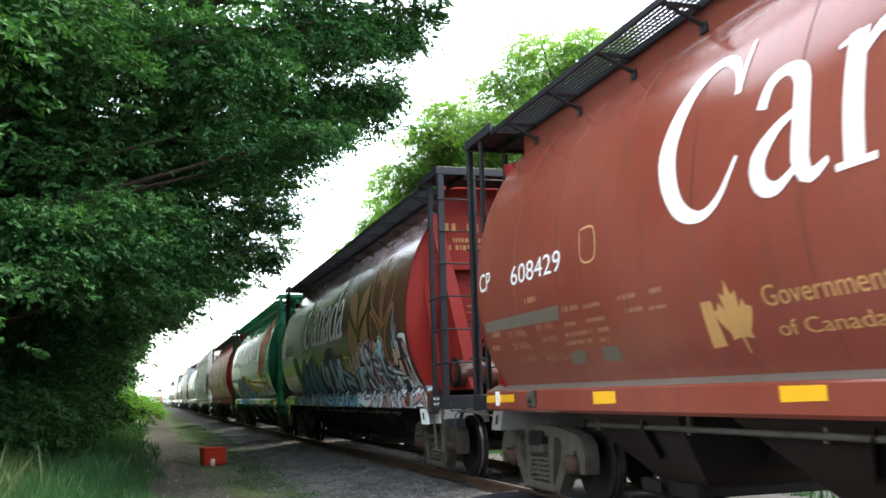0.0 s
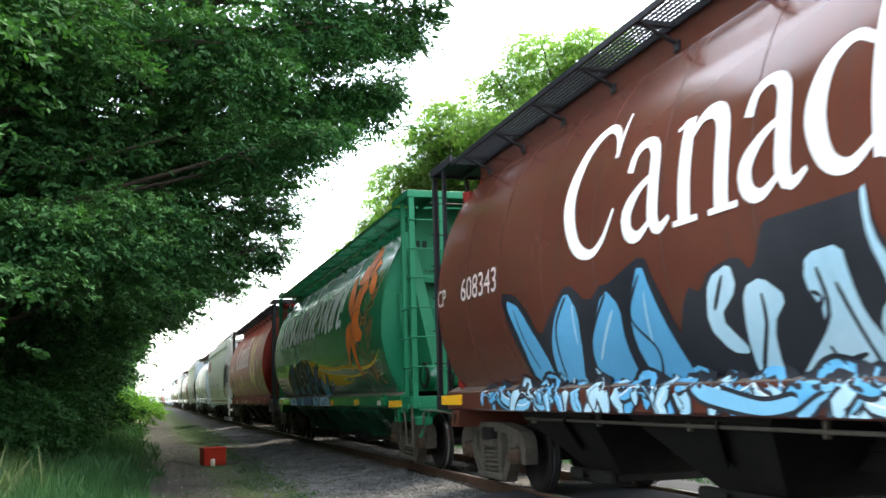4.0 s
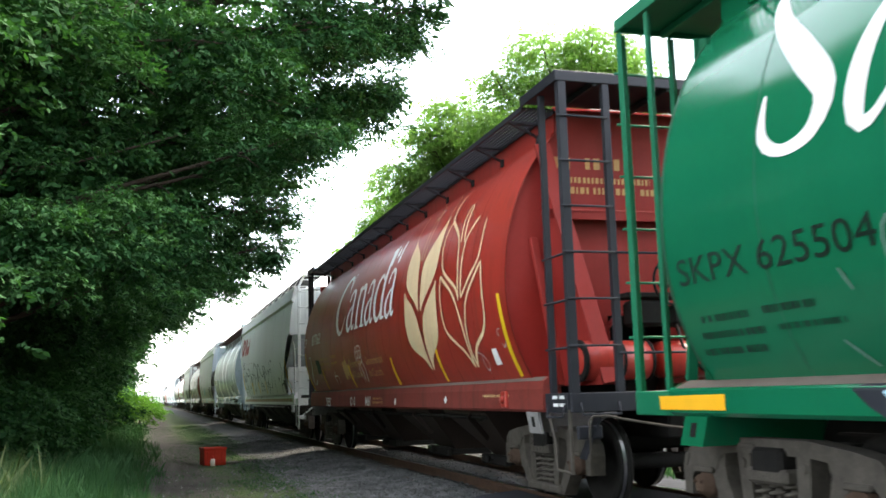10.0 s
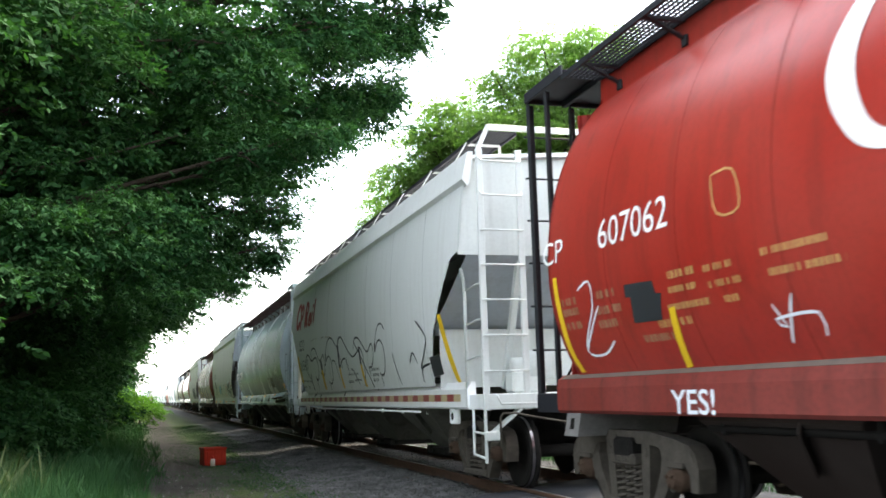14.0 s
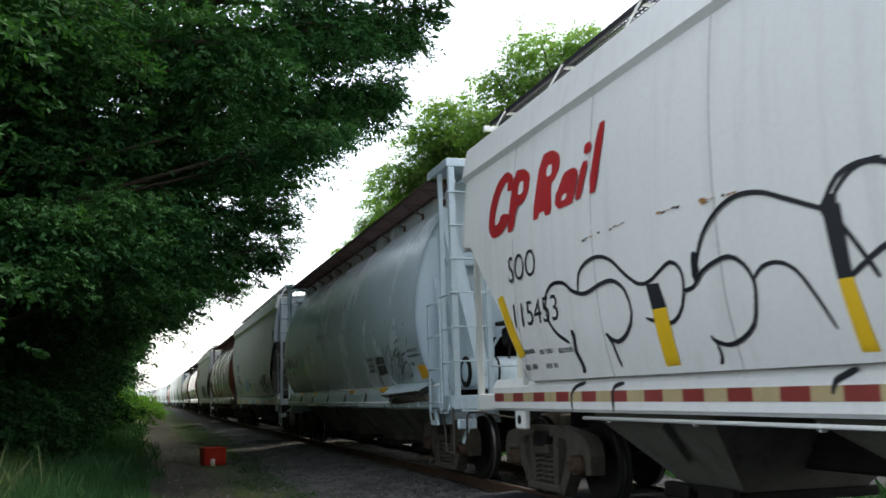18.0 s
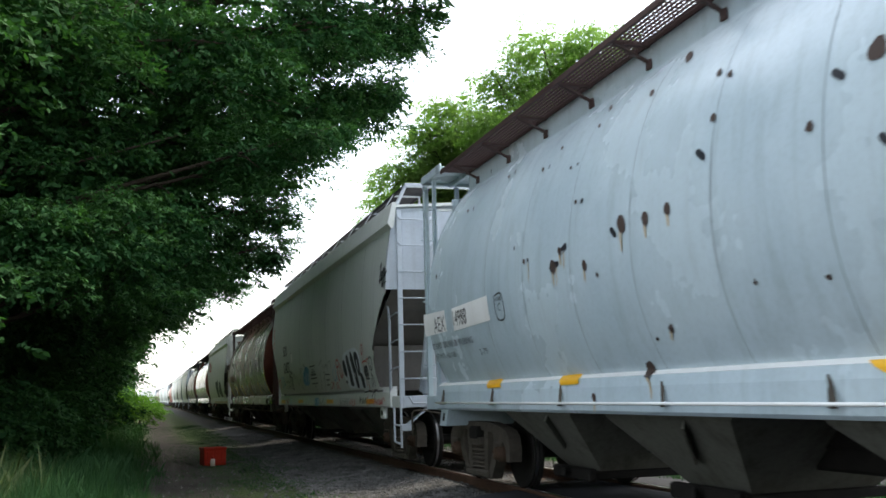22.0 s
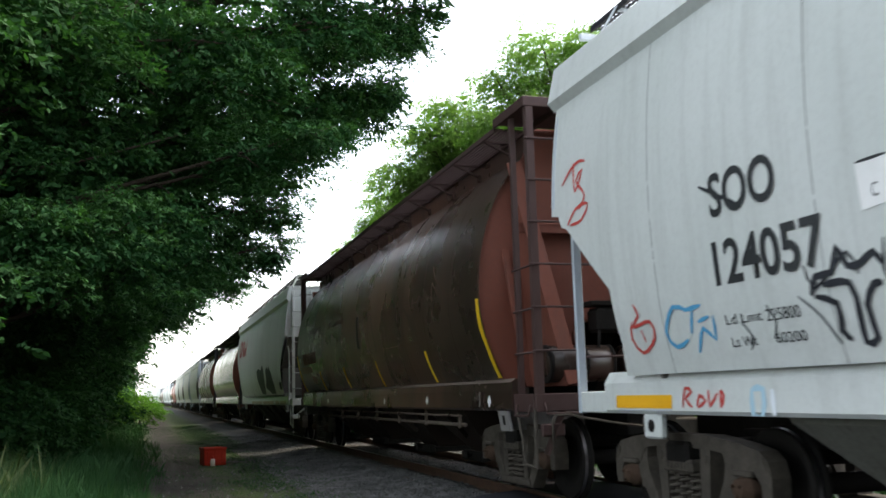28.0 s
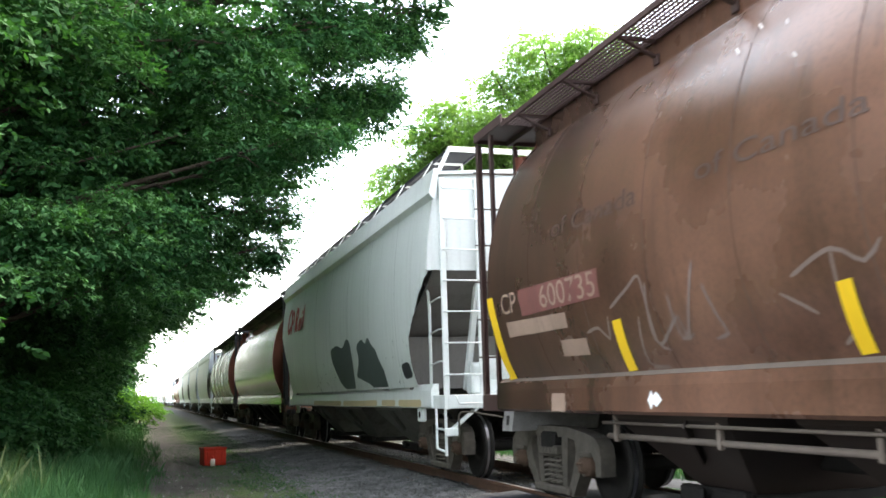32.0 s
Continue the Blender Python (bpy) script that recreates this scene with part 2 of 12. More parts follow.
def ground_material():
    """Dirt lane with worn ruts and grass patches, a grass verge, and gravel beside the track."""
    m, nt, b = shader("ground")
    geo = nt.nodes.new("ShaderNodeNewGeometry")
    sep = nt.nodes.new("ShaderNodeSeparateXYZ")
    nt.links.new(geo.outputs["Position"], sep.inputs[0])

    def sum_of(a, k, c):
        n = nt.nodes.new("ShaderNodeMath")
        n.operation = "MULTIPLY_ADD"
        nt.links.new(a, n.inputs[0])
        n.inputs[1].default_value = k
        if isinstance(c, bpy.types.NodeSocket):
            nt.links.new(c, n.inputs[2])
        else:
            n.inputs[2].default_value = c
        return n.outputs[0]
    x = sum_of(noise_of(nt, 0.35, 6, 0.7), 2.2, sep.outputs[0])           # x + about 1.1, with ragged edges
    x = sum_of(noise_of(nt, 2.6, 5, 0.7), 0.9, x)                         # x + about 1.55
    grass = mixrgb(nt, ramp(nt, noise_of(nt, 1.4, 6, 0.7), 0.35, 0.7), (0.03, 0.058, 0.016), (0.065, 0.09, 0.027))
    grass = mixrgb(nt, ramp(nt, noise_of(nt, 14, 5, 0.7), 0.4, 0.75), grass, (0.018, 0.026, 0.01))
    dirt = mixrgb(nt, ramp(nt, noise_of(nt, 1.7, 7, 0.72), 0.35, 0.7), (0.015, 0.0145, 0.012), (0.04, 0.038, 0.031))
    dirt = mixrgb(nt, ramp(nt, noise_of(nt, 30, 3, 0.6), 0.5, 0.75), dirt, (0.018, 0.016, 0.014))
    vor = node(nt, "ShaderNodeTexVoronoi", Scale=30.0)
    nt.links.new(coords(nt), vor.inputs["Vector"])
    sepc = nt.nodes.new("ShaderNodeSeparateColor")
    nt.links.new(vor.outputs["Color"], sepc.inputs[0])
    grav = mixrgb(nt, sepc.outputs[0], (0.025, 0.025, 0.025), (0.09, 0.09, 0.09))
    grav = mixrgb(nt, ramp(nt, noise_of(nt, 0.9, 5, 0.7), 0.45, 0.7), grav, (0.05, 0.046, 0.04))
    c = mixrgb(nt, ramp(nt, x, 1.1, 1.7), grass, dirt)
    c = mixrgb(nt, ramp(nt, x, 2.75, 3.3), c, grass)
    bare = ramp(nt, noise_of(nt, 0.75, 6, 0.7), 0.56, 0.66)
    c = mixrgb(nt, bare, c, dirt)
    c = mixrgb(nt, ramp(nt, x, 4.1, 5.0), c, grav)
    c = mixrgb(nt, ramp(nt, x, 9.3, 10.5), c, grass)
    nt.links.new(c, b.inputs["Base Color"])
    b.inputs["Roughness"].default_value, b.inputs["Specular IOR Level"].default_value = 0.95, 0.2
    bump(nt, b, noise_of(nt, 12, 6, 0.75), 0.8, 0.06)
    return m


GROUND = ground_material()


# ---- mesh tools ----
class Form:
    """Collects vertices and faces, and links them as one mesh object."""

    def __init__(self):
        self.v, self.f, self.smooth = [], [], []

    def add(self, verts, faces, smooth=False):
        n = len(self.v)
        self.v.extend(tuple(p) for p in verts)
        self.f.extend([i + n for i in f] for f in faces)
        self.smooth.extend([smooth] * len(faces))
        return self

    def box(self, c, s, ch=0.0, m=None):
        """A block with its edges chamfered by ch."""
        x, y, z = (v / 2 for v in s)
        if ch <= 0:
            vs = [(a * x, b * y, d * z) for a in (-1, 1) for b in (-1, 1) for d in (-1, 1)]
            fs = [(0, 1, 3, 2), (4, 6, 7, 5), (0, 4, 5, 1), (2, 3, 7, 6), (0, 2, 6, 4), (1, 5, 7, 3)]
        else:
            ch = min(ch, x * 0.9, y * 0.9, z * 0.9)
            vs, ix = [], {}
            for a in (-1, 1):
                for b in (-1, 1):
                    for d in (-1, 1):
                        for k in range(3):
                            p = [a * x, b * y, d * z]
                            for j in range(3):
                                if j != k:
                                    p[j] -= (a, b, d)[j] * ch
                            ix[(a, b, d, k)] = len(vs)
                            vs.append(tuple(p))
            fs = []
            for k in range(3):
                i, j = [q for q in range(3) if q != k]
                for sg in (-1, 1):
                    ring = []
                    for u, w in ((-1, -1), (1, -1), (1, 1), (-1, 1)):
                        q = [0, 0, 0]
                        q[k], q[i], q[j] = sg, u, w
                        ring.append(ix[(*q, k)])
                    fs.append(ring)
                for u in (-1, 1):
                    for w in (-1, 1):
                        q0, q1 = [0, 0, 0], [0, 0, 0]
                        q0[k], q1[k] = -1, 1
                        q0[i] = q1[i] = u
                        q0[j] = q1[j] = w
                        fs.append([ix[(*q0, i)], ix[(*q1, i)], ix[(*q1, j)], ix[(*q0, j)]])
            for a in (-1, 1):
                for b in (-1, 1):
                    for d in (-1, 1):
                        fs.append([ix[(a, b, d, k)] for k in range(3)])
        if m is not None:
            vs = [m @ Vector(p) for p in vs]
        return self.add([(p[0] + c[0], p[1] + c[1], p[2] + c[2]) for p in vs], fs)

    def beam(self, p0, p1, w, h, ch=0.0, up=(0, 0, 1)):
        """A bar of section w x h from p0 to p1."""
        a, b = Vector(p0), Vector(p1)
        d = b - a
        q = d.normalized()
        side = q.cross(Vector(up))
        if side.length < 1e-4:
            side = q.cross(Vector((1, 0, 0)))
        side.normalize()
        top = side.cross(q)
        m = Matrix((side, q, top)).transposed()
        return self.box((a + b) / 2, (w, d.length, h), ch, m)

    def rod(self, pts, r, n=8, smooth=True):
        """A round bar through the points."""
        pts = [Vector(p) for p in pts]
        vs, fs = [], []
        side = None
        for i, p in enumerate(pts):
            d = (pts[min(i + 1, len(pts) - 1)] - pts[max(i - 1, 0)]).normalized()
            if side is None:
                side = d.cross(Vector((0.31, 0.17, 0.93)))
                if side.length < 0.05:
                    side = d.cross(Vector((1, 0, 0)))
            side = (side - d * side.dot(d)).normalized()
            other = d.cross(side)
            rr = r[i] if isinstance(r, (list, tuple)) else r
            for k in range(n):
                a = 2 * math.pi * k / n
                vs.append(p + (side * math.cos(a) + other * math.sin(a)) * rr)
        for i in range(len(pts) - 1):
            for k in range(n):
                fs.append((i * n + k, i * n + (k + 1) % n, (i + 1) * n + (k + 1) % n, (i + 1) * n + k))
        self.add(vs, fs, smooth)
        m = len(pts) - 1
        base = len(self.v) - len(vs)
        self.f.append([base + k for k in reversed(range(n))])
        self.f.append([base + m * n + k for k in range(n)])
        self.smooth += [False, False]
        return self

    def turned(self, c, axis, profile, n=20):
        """A turned body: profile is (along, radius) about the axis through c."""
        ax = Vector(axis).normalized()
        s = ax.orthogonal().normalized()
        o = ax.cross(s)
        vs, fs = [], []
        for u, r in profile:
            for k in range(n):
                a = 2 * math.pi * k / n
                vs.append(Vector(c) + ax * u + (s * math.cos(a) + o * math.sin(a)) * r)
        for i in range(len(profile) - 1):
            for k in range(n):
                fs.append((i * n + k, i * n + (k + 1) % n, (i + 1) * n + (k + 1) % n, (i + 1) * n + k))
        fs.append([k for k in reversed(range(n))])
        fs.append([(len(profile) - 1) * n + k for k in range(n)])
        return self.add(vs, fs, True)

    def prism(self, poly, axis, a, b):
        """A flat outline pushed from a to b along axis 'x', 'y' or 'z' (outline in the other two, in order)."""
        n = len(poly)

        def at(p, q):
            return {"x": (q, p[0], p[1]), "y": (p[0], q, p[1]), "z": (p[0], p[1], q)}[axis]
        vs = [at(p, a) for p in poly] + [at(p, b) for p in poly]
        fs = [list(range(n))[::-1], list(range(n, 2 * n))] + [(i, (i + 1) % n, n + (i + 1) % n, n + i) for i in range(n)]
        return self.add(vs, fs)

    def sheet(self, rows, smooth=True, closed=False):
        """A skin over rows of points."""
        n, m = len(rows), len(rows[0])
        vs = [p for r in rows for p in r]
        fs = [(i * m + k, i * m + (k + 1) % m, (i + 1) * m + (k + 1) % m, (i + 1) * m + k) for i in range(n - 1) for k in range(m if closed else m - 1)]
        return self.add(vs, fs, smooth)

    def mesh(self, name, mat, tidy=True):
        me = bpy.data.meshes.new(name)
        me.from_pydata(self.v, [], self.f)
        me.polygons.foreach_set("use_smooth", self.smooth)
        if tidy:
            bm = bmesh.new()
            bm.from_mesh(me)
            bmesh.ops.recalc_face_normals(bm, faces=bm.faces)
            bm.to_mesh(me)
            bm.free()
        me.materials.append(mat)
        return me


def part(name, form, mat, parent, label="", m=None, tidy=True):
    """One mesh object under its thing or part."""
    me = form if isinstance(form, bpy.types.Mesh) else form.mesh(name, mat, tidy)
    ob = new(name, me)
    ob.parent = parent
    if m is not None:
        ob.matrix_basis = m
    return tagged(ob, label)


def thing(name, label, category, m=None, group="", kind=""):
    ob = new(name)
    if m is not None:
        ob.matrix_basis = m
    return tagged(ob, label, category, group, kind)


# ---- ground, track ----
TRACK_X = 5.5
BEND_Y, BEND_R = 230.0, 1150.0


def bend(y):
    """Where the line runs: its x at y, and its heading there."""
    d = max(0.0, y - BEND_Y)
    return TRACK_X - d * d / (2 * BEND_R), d / BEND_R


def lie(x, y):
    """The height of the ground."""
    if 3.3 < x < 8.6:
        k = min(1.0, (x - 3.3) / 1.0, (8.6 - x) / 1.0)
        h = -0.26 + 0.11 * k
    else:
        h = -0.26
    if x < -1.5:
        h += min(0.5, (-1.5 - x) * 0.08) * min(1.0, max(0.0, (y - 10.0) / 2.5))
    rut = math.exp(-((x - 0.45) / 0.3) ** 2) + math.exp(-((x - 1.75) / 0.3) ** 2)
    h -= 0.035 * rut * (abs(y) < 120)
    return h + 0.025 * noise.noise((x * 0.9, y * 0.5, 0)) + 0.012 * noise.noise((x * 4, y * 4, 3))


def build_ground():
    xs = [-900, -400, -150, -60, -30, -15, -9, -6, -4.5] + [-3.5 + 0.2 * i for i in range(63)] + [10, 12, 15, 20, 30, 60, 150, 400, 900]
    ys = [-200, -60, -25, -10, -4, 0, 3, 5] + [6 + 0.3 * i for i in range(100)] + [37 + 1.5 * i for i in range(40)] + [100, 115, 130, 150, 180, 220, 280, 360, 500, 800, 1500, 3000]
    g = Form()
    far = 400.0
    g.sheet([[(x if x != 900 else 2500, y, lie(x, y) if y < far else -0.26) for x in xs] for y in ys])
    ob = part("ground", g, GROUND, None)
    tagged(ob, "dirt lane with grass verge and grey gravel beside the track", "ground", kind="structure")


build_ground()


def build_track():
    root = thing("railway_track", "rusty rails on dark timber ties and grey ballast", "railway track", kind="structure")
    prof = [(-0.07, -0.17), (0.07, -0.17), (0.07, -0.155), (0.012, -0.135), (0.012, -0.045), (0.036, -0.035), (0.036, -0.003), (0.03, 0.0), (-0.03, 0.0), (-0.036, -0.003), (-0.036, -0.035), (-0.012, -0.045), (-0.012, -0.135), (-0.07, -0.155)]
    ys = [-60, 0, 230] + [230 + 15 * i for i in range(1, 30)]
    for side in (-1, 1):
        rows, top = [], []
        for y in ys:
            x, a = bend(y)
            rows.append([(x + side * 0.755 + p[0], y, p[1]) for p in prof])
            top.append([(x + side * 0.755 + q, y, 0.002) for q in (-0.022, 0.022)])
        rail = part("rail", Form().sheet(rows, False, True), RAIL, root)
        part("running_surface", Form().sheet(top, False), RAIL_TOP, rail, "polished steel rail head")
    ties = Form()
    for i in range(130):
        y = -4 + i * 0.53
        ties.box((TRACK_X + random.uniform(-0.04, 0.04), y, -0.235), (2.6, 0.22 + random.uniform(-0.02, 0.02), 0.16), 0.012)
    tagged(part("ties", ties, TIE, root), "weathered timber ties", kind="stuff")
    plates = Form()
    for i in range(130):
        y = -4 + i * 0.53
        plates.box((TRACK_X - 0.755, y, -0.158), (0.3, 0.18, 0.02), 0.004)
    tagged(part("tie_plates", plates, RUST, root), "rusted tie plates", kind="stuff")


build_track()


def road_edge(x):
    """Where the road that crosses the line ends towards the wood and the grass."""
    if x < 3.9:
        return 11.6 - 0.12 * min(12.0, 3.9 - x)
    return 11.6 + min(2.6, (x - 3.9) * 0.64)


def build_road():
    """The paved road that crosses the track: three slabs with a gap along each rail."""
    root = thing("road", "dark asphalt road crossing the railway track", "road", kind="structure")
    for x0, x1, n in ((-30.0, 4.66, 24), (4.84, 6.16, 4), (6.34, 60.0, 30)):
        f = Form()
        rows = []
        for i in range(n + 1):
            x = x0 + (x1 - x0) * (i / n) ** (1.0 if x0 > 0 and x1 < 10 else (0.4 if x0 < 0 else 2.5))
            top = -0.03 - 0.19 * min(1.0, max(0.0, abs(x - 5.5) - 1.5) / 1.6)
            e = road_edge(x) + 0.06 * noise.noise((x * 2.0, 4, 1))
            ys = [-12.0, -6.0, 0.0, 3.0, 6.0, 8.0, 9.5, 10.5, 11.2]
            rows.append([(x, y, top + 0.008 * noise.noise((x, y, 2))) for y in ys] + [(x, e - 0.06, top), (x, e, top - 0.03), (x, e + 0.02, top - 0.3)])
        f.sheet(rows, False)
        part("road_slab", f, ASPHALT, root)


build_road()


def stones(name, spans, seed, size):
    """Loose crushed stone: many small eight-sided lumps."""
    rng = np.random.default_rng(seed)
    base = np.array([(1, 0, 0), (-1, 0, 0), (0, 1, 0), (0, -1, 0), (0, 0, 1), (0, 0, -1)], float)
    fc = np.array([(0, 2, 4), (2, 1, 4), (1, 3, 4), (3, 0, 4), (2, 0, 5), (1, 2, 5), (3, 1, 5), (0, 3, 5)])
    vs, fs, n = [], [], 0
    for x0, x1, y0, y1, count in spans:
        for _ in range(count):
            x, y = rng.uniform(x0, x1), y0 + (y1 - y0) * rng.random() ** 1.6
            if y < road_edge(x) + 0.05:
                continue
            r = rng.uniform(*size)
            q = base * rng.uniform(0.6, 1.2, (6, 1)) * r * np.array([1, 1, 0.7])
            a = rng.uniform(0, 6.28)
            ca, sa = math.cos(a), math.sin(a)
            q = q @ np.array([[ca, sa, 0], [-sa, ca, 0], [0, 0, 1]])
            vs.append(q + np.array([x, y, lie(x, y) + r * 0.25]))
            fs.append(fc + n)
            n += 6
    f = Form()
    f.v, f.f = np.concatenate(vs).tolist(), np.concatenate(fs).tolist()
    f.smooth = [False] * len(f.f)
    return f.mesh(name, STONE, False)


tagged(part("ballast", stones("ballast", [(2.4, 4.6, 8.5, 34, 15000), (3.2, 7.8, 8.5, 40, 7000), (1.7, 2.9, 9, 25, 1100), (-0.3, 2.2, 9, 30, 450)], 5, (0.012, 0.038)), STONE, None),
       "loose grey crushed stone beside the rail", "ballast", kind="stuff")


# ---- freight cars ----
SHARED = {}


def shared(key, make):
    if key not in SHARED:
        SHARED[key] = make()
    return SHARED[key]


def round_half(z):
    """Half width of the rounded car body at height z."""
    return 1.64 * math.sqrt(max(0.0, 1 - ((z - 2.45) / (2.2 if z > 2.45 else 1.85)) ** 2))


def bowed_half(z):
    """Half width of the slab-sided car body, which bows out a little."""
    k = (z - 2.75) / 1.55
    return 1.63 - 0.16 * k * k - (0.1 * max(0.0, (1.9 - z)) ** 1.5)


def wheelset_mesh():
    f = Form()
    f.turned((0, 0, 0), (1, 0, 0), [(-0.92, 0.075), (-0.6, 0.085), (0.6, 0.085), (0.92, 0.075)], 14)
    for s in (-1, 1):
        f.turned((0, 0, 0), (s, 0, 0), [(0.66, 0.2), (0.675, 0.36), (0.66, 0.40), (0.655, 0.47), (0.675, 0.484), (0.695, 0.47), (0.705, 0.459), (0.728, 0.458), (0.762, 0.4565), (0.79, 0.455), (0.795, 0.43), (0.79, 0.38), (0.74, 0.3), (0.735, 0.17), (0.79, 0.13), (0.79, 0.09)], 28)
    me = f.mesh("wheelset", UNDER)
    me.materials.append(TREAD)
    for p in me.polygons:
        r = math.hypot(p.center.y, p.center.z)
        if r > 0.448 and 0.725 < abs(p.center.x) < 0.765:
            p.material_index = 1
    return me


def side_frame_mesh():
    """A cast truck side frame: a deep arched top, jaws over the bearings, teardrop windows and a spring seat."""
    f = Form()
    half = [(1.22, 0.36), (1.235, 0.56), (1.2, 0.68), (1.1, 0.755), (0.86, 0.8), (0.42, 0.85)]
    under = [(0.42, 0.735), (0.6, 0.715), (0.7, 0.66), (0.73, 0.585), (1.04, 0.575), (1.1, 0.5), (1.11, 0.36)]
    top = [(-y, z) for y, z in half] + [(y, z) for y, z in reversed(half)]
    top += [(y, z) for y, z in reversed(under)] + [(-y, z) for y, z in under]
    f.prism(top, "x", -0.085, 0.085)
    for s in (-1, 1):
        f.prism([(s * 0.6, 0.72), (s * 0.86, 0.58), (s * 0.74, 0.4), (s * 0.5, 0.1), (s * 0.34, 0.1), (s * 0.5, 0.34), (s * 0.6, 0.5), (s * 0.63, 0.62)], "x", -0.075, 0.075)
        f.prism([(s * 0.25, 0.13), (s * 0.36, 0.13), (s * 0.4, 0.4), (s * 0.43, 0.74), (s * 0.28, 0.74)], "x", -0.08, 0.08)
        f.box((0, s * 0.75, 0.46), (0.13, 0.06, 0.26), 0.012)
        f.box((-0.02, s * 0.9, 0.575), (0.2, 0.26, 0.05), 0.012)
        f.rod([(-0.1, s * 0.36, 0.66), (0.1, s * 0.36, 0.66)], 0.04, 10)
        f.beam((-0.088, s * 1.13, 0.7), (-0.088, s * 1.185, 0.6), 0.012, 0.03)
    f.box((0, 0, 0.155), (0.24, 0.92, 0.09), 0.02)
    f.box((0, 0, 0.585), (0.3, 0.48, 0.11), 0.02)
    f.box((-0.092, 0.3, 0.79), (0.012, 0.22, 0.035), 0.003)
    return f.mesh("side_frame", CAST)


def spring_mesh():
    f = Form()
    pts = [(0.065 * math.cos(a), 0.065 * math.sin(a), 0.205 + 0.34 * a / (2 * math.pi * 6)) for a in [2 * math.pi * i / 10 for i in range(61)]]
    f.rod(pts, 0.017, 6)
    f.rod([(0, 0, 0.2), (0, 0, 0.54)], 0.035, 8)
    return f.mesh("spring", CAST)


def bearing_mesh():
    f = Form()
    f.turned((0, 0, 0.457), (-1, 0, 0), [(-0.1, 0.115), (0.08, 0.115), (0.10, 0.1), (0.105, 0.085), (0.15, 0.08), (0.16, 0.06)], 18)
    for k in range(3):
        a = 2.094 * k + 0.5
        f.turned((-0.155, 0.05 * math.cos(a), 0.457 + 0.05 * math.sin(a)), (-1, 0, 0), [(0, 0.017), (0.022, 0.017)], 6)
    return f.mesh("axle_bearing", RUST)


def add_truck(car, y, full=True):
    """A two-axle truck. Returns its wheelsets."""
    def bolster():
        f = Form().box((0, 0, 0.66), (2.3, 0.36, 0.26), 0.03)
        f.box((0, 0, 0.82), (0.6, 0.5, 0.08), 0.02)
        f.rod([(-0.7, -0.35, 0.42), (0.7, -0.35, 0.42)], 0.04, 8).rod([(-0.7, 0.35, 0.42), (0.7, 0.35, 0.42)], 0.04, 8)
        return f.mesh("truck", UNDER)
    tr = part("truck", shared("bolster", bolster), UNDER, car, "cast steel two-axle truck", pose(0, y, 0))
    sets = []
    for s in (-1, 1):
        part("side_frame", shared("frame", side_frame_mesh), CAST, tr, m=pose(s * 1.0, 0, 0) @ (Matrix.Diagonal((1, 1, 1, 1)) if s < 0 else pose(0, 0, 0, 0, 0, 180)))
        for d in (-0.89, 0.89):
            if full or s < 0:
                part("axle_bearing", shared("bearing", bearing_mesh), RUST, tr, "roller bearing end cap", pose(s * 1.0, d, 0) @ (Matrix.Identity(4) if s < 0 else pose(0, 0, 0, 0, 0, 180)))
        if full and s < 0:
            for d in (-0.17, 0.0, 0.17):
                part("spring", shared("spring", spring_mesh), CAST, tr, m=pose(s * 1.0 - 0.03, d, 0))
                part("spring", shared("spring", spring_mesh), CAST, tr, m=pose(s * 1.0 + 0.1, d, 0))
    for d in (-0.89, 0.89):
        sets.append(part("wheelset", shared("wheelset", wheelset_mesh), UNDER, tr, m=pose(0, d, 0.457)))
    if full:
        for d in (-1, 1):
            part("brake_shoe", shared("shoe", lambda: Form().box((0, 0, 0), (0.09, 0.06, 0.3), 0.02).mesh("brake_shoe", UNDER)), UNDER, tr, m=pose(-0.755, d * 0.38, 0.43, d * 8))
    return sets


def flipped(m, length, far):
    """The same fitting at the other end of a car of that length."""
    return pose(0, length, 0, 0, 0, 180) @ m if far else m


def coupler_mesh():
    f = Form()
    f.box((0, -0.25, 0.84), (0.16, 0.5, 0.18), 0.02)
    f.prism([(-0.16, -0.42), (0.14, -0.42), (0.17, -0.56), (0.05, -0.62), (0.02, -0.72), (-0.15, -0.70), (-0.19, -0.55)], "z", 0.7, 0.98)
    f.rod([(0.05, -0.3, 0.7), (0.12, -0.45, 0.45), (0.1, -0.62, 0.33), (0.02, -0.75, 0.36)], 0.028, 8)
    f.rod([(0.0, -0.62, 0.66), (0.0, -0.62, 1.02)], 0.03, 8)
    return f.mesh("coupler", CAST)


def lever_mesh():
    f = Form()
    f.rod([(-1.22, -0.08, 0.55), (-1.22, -0.08, 0.93), (-1.19, -0.1, 0.98), (-1.0, -0.1, 0.98), (-0.9, -0.12, 0.95), (-0.45, -0.3, 0.86), (0.0, -0.45, 0.8)], 0.014, 6)
    return f.mesh("uncoupling_lever", CAST)


def step_mesh():
    f = Form()
    f.rod([(-1.38, 0.56, 1.02), (-1.38, 0.42, 0.7), (-1.38, 0.40, 0.43), (-1.38, 0.06, 0.41), (-1.38, 0.02, 0.5)], 0.018, 6)
    f.beam((-1.38, 0.03, 0.4), (-1.38, 0.03, 1.05), 0.05, 0.03, 0.004)
    return f.mesh("stirrup_step", CAST)


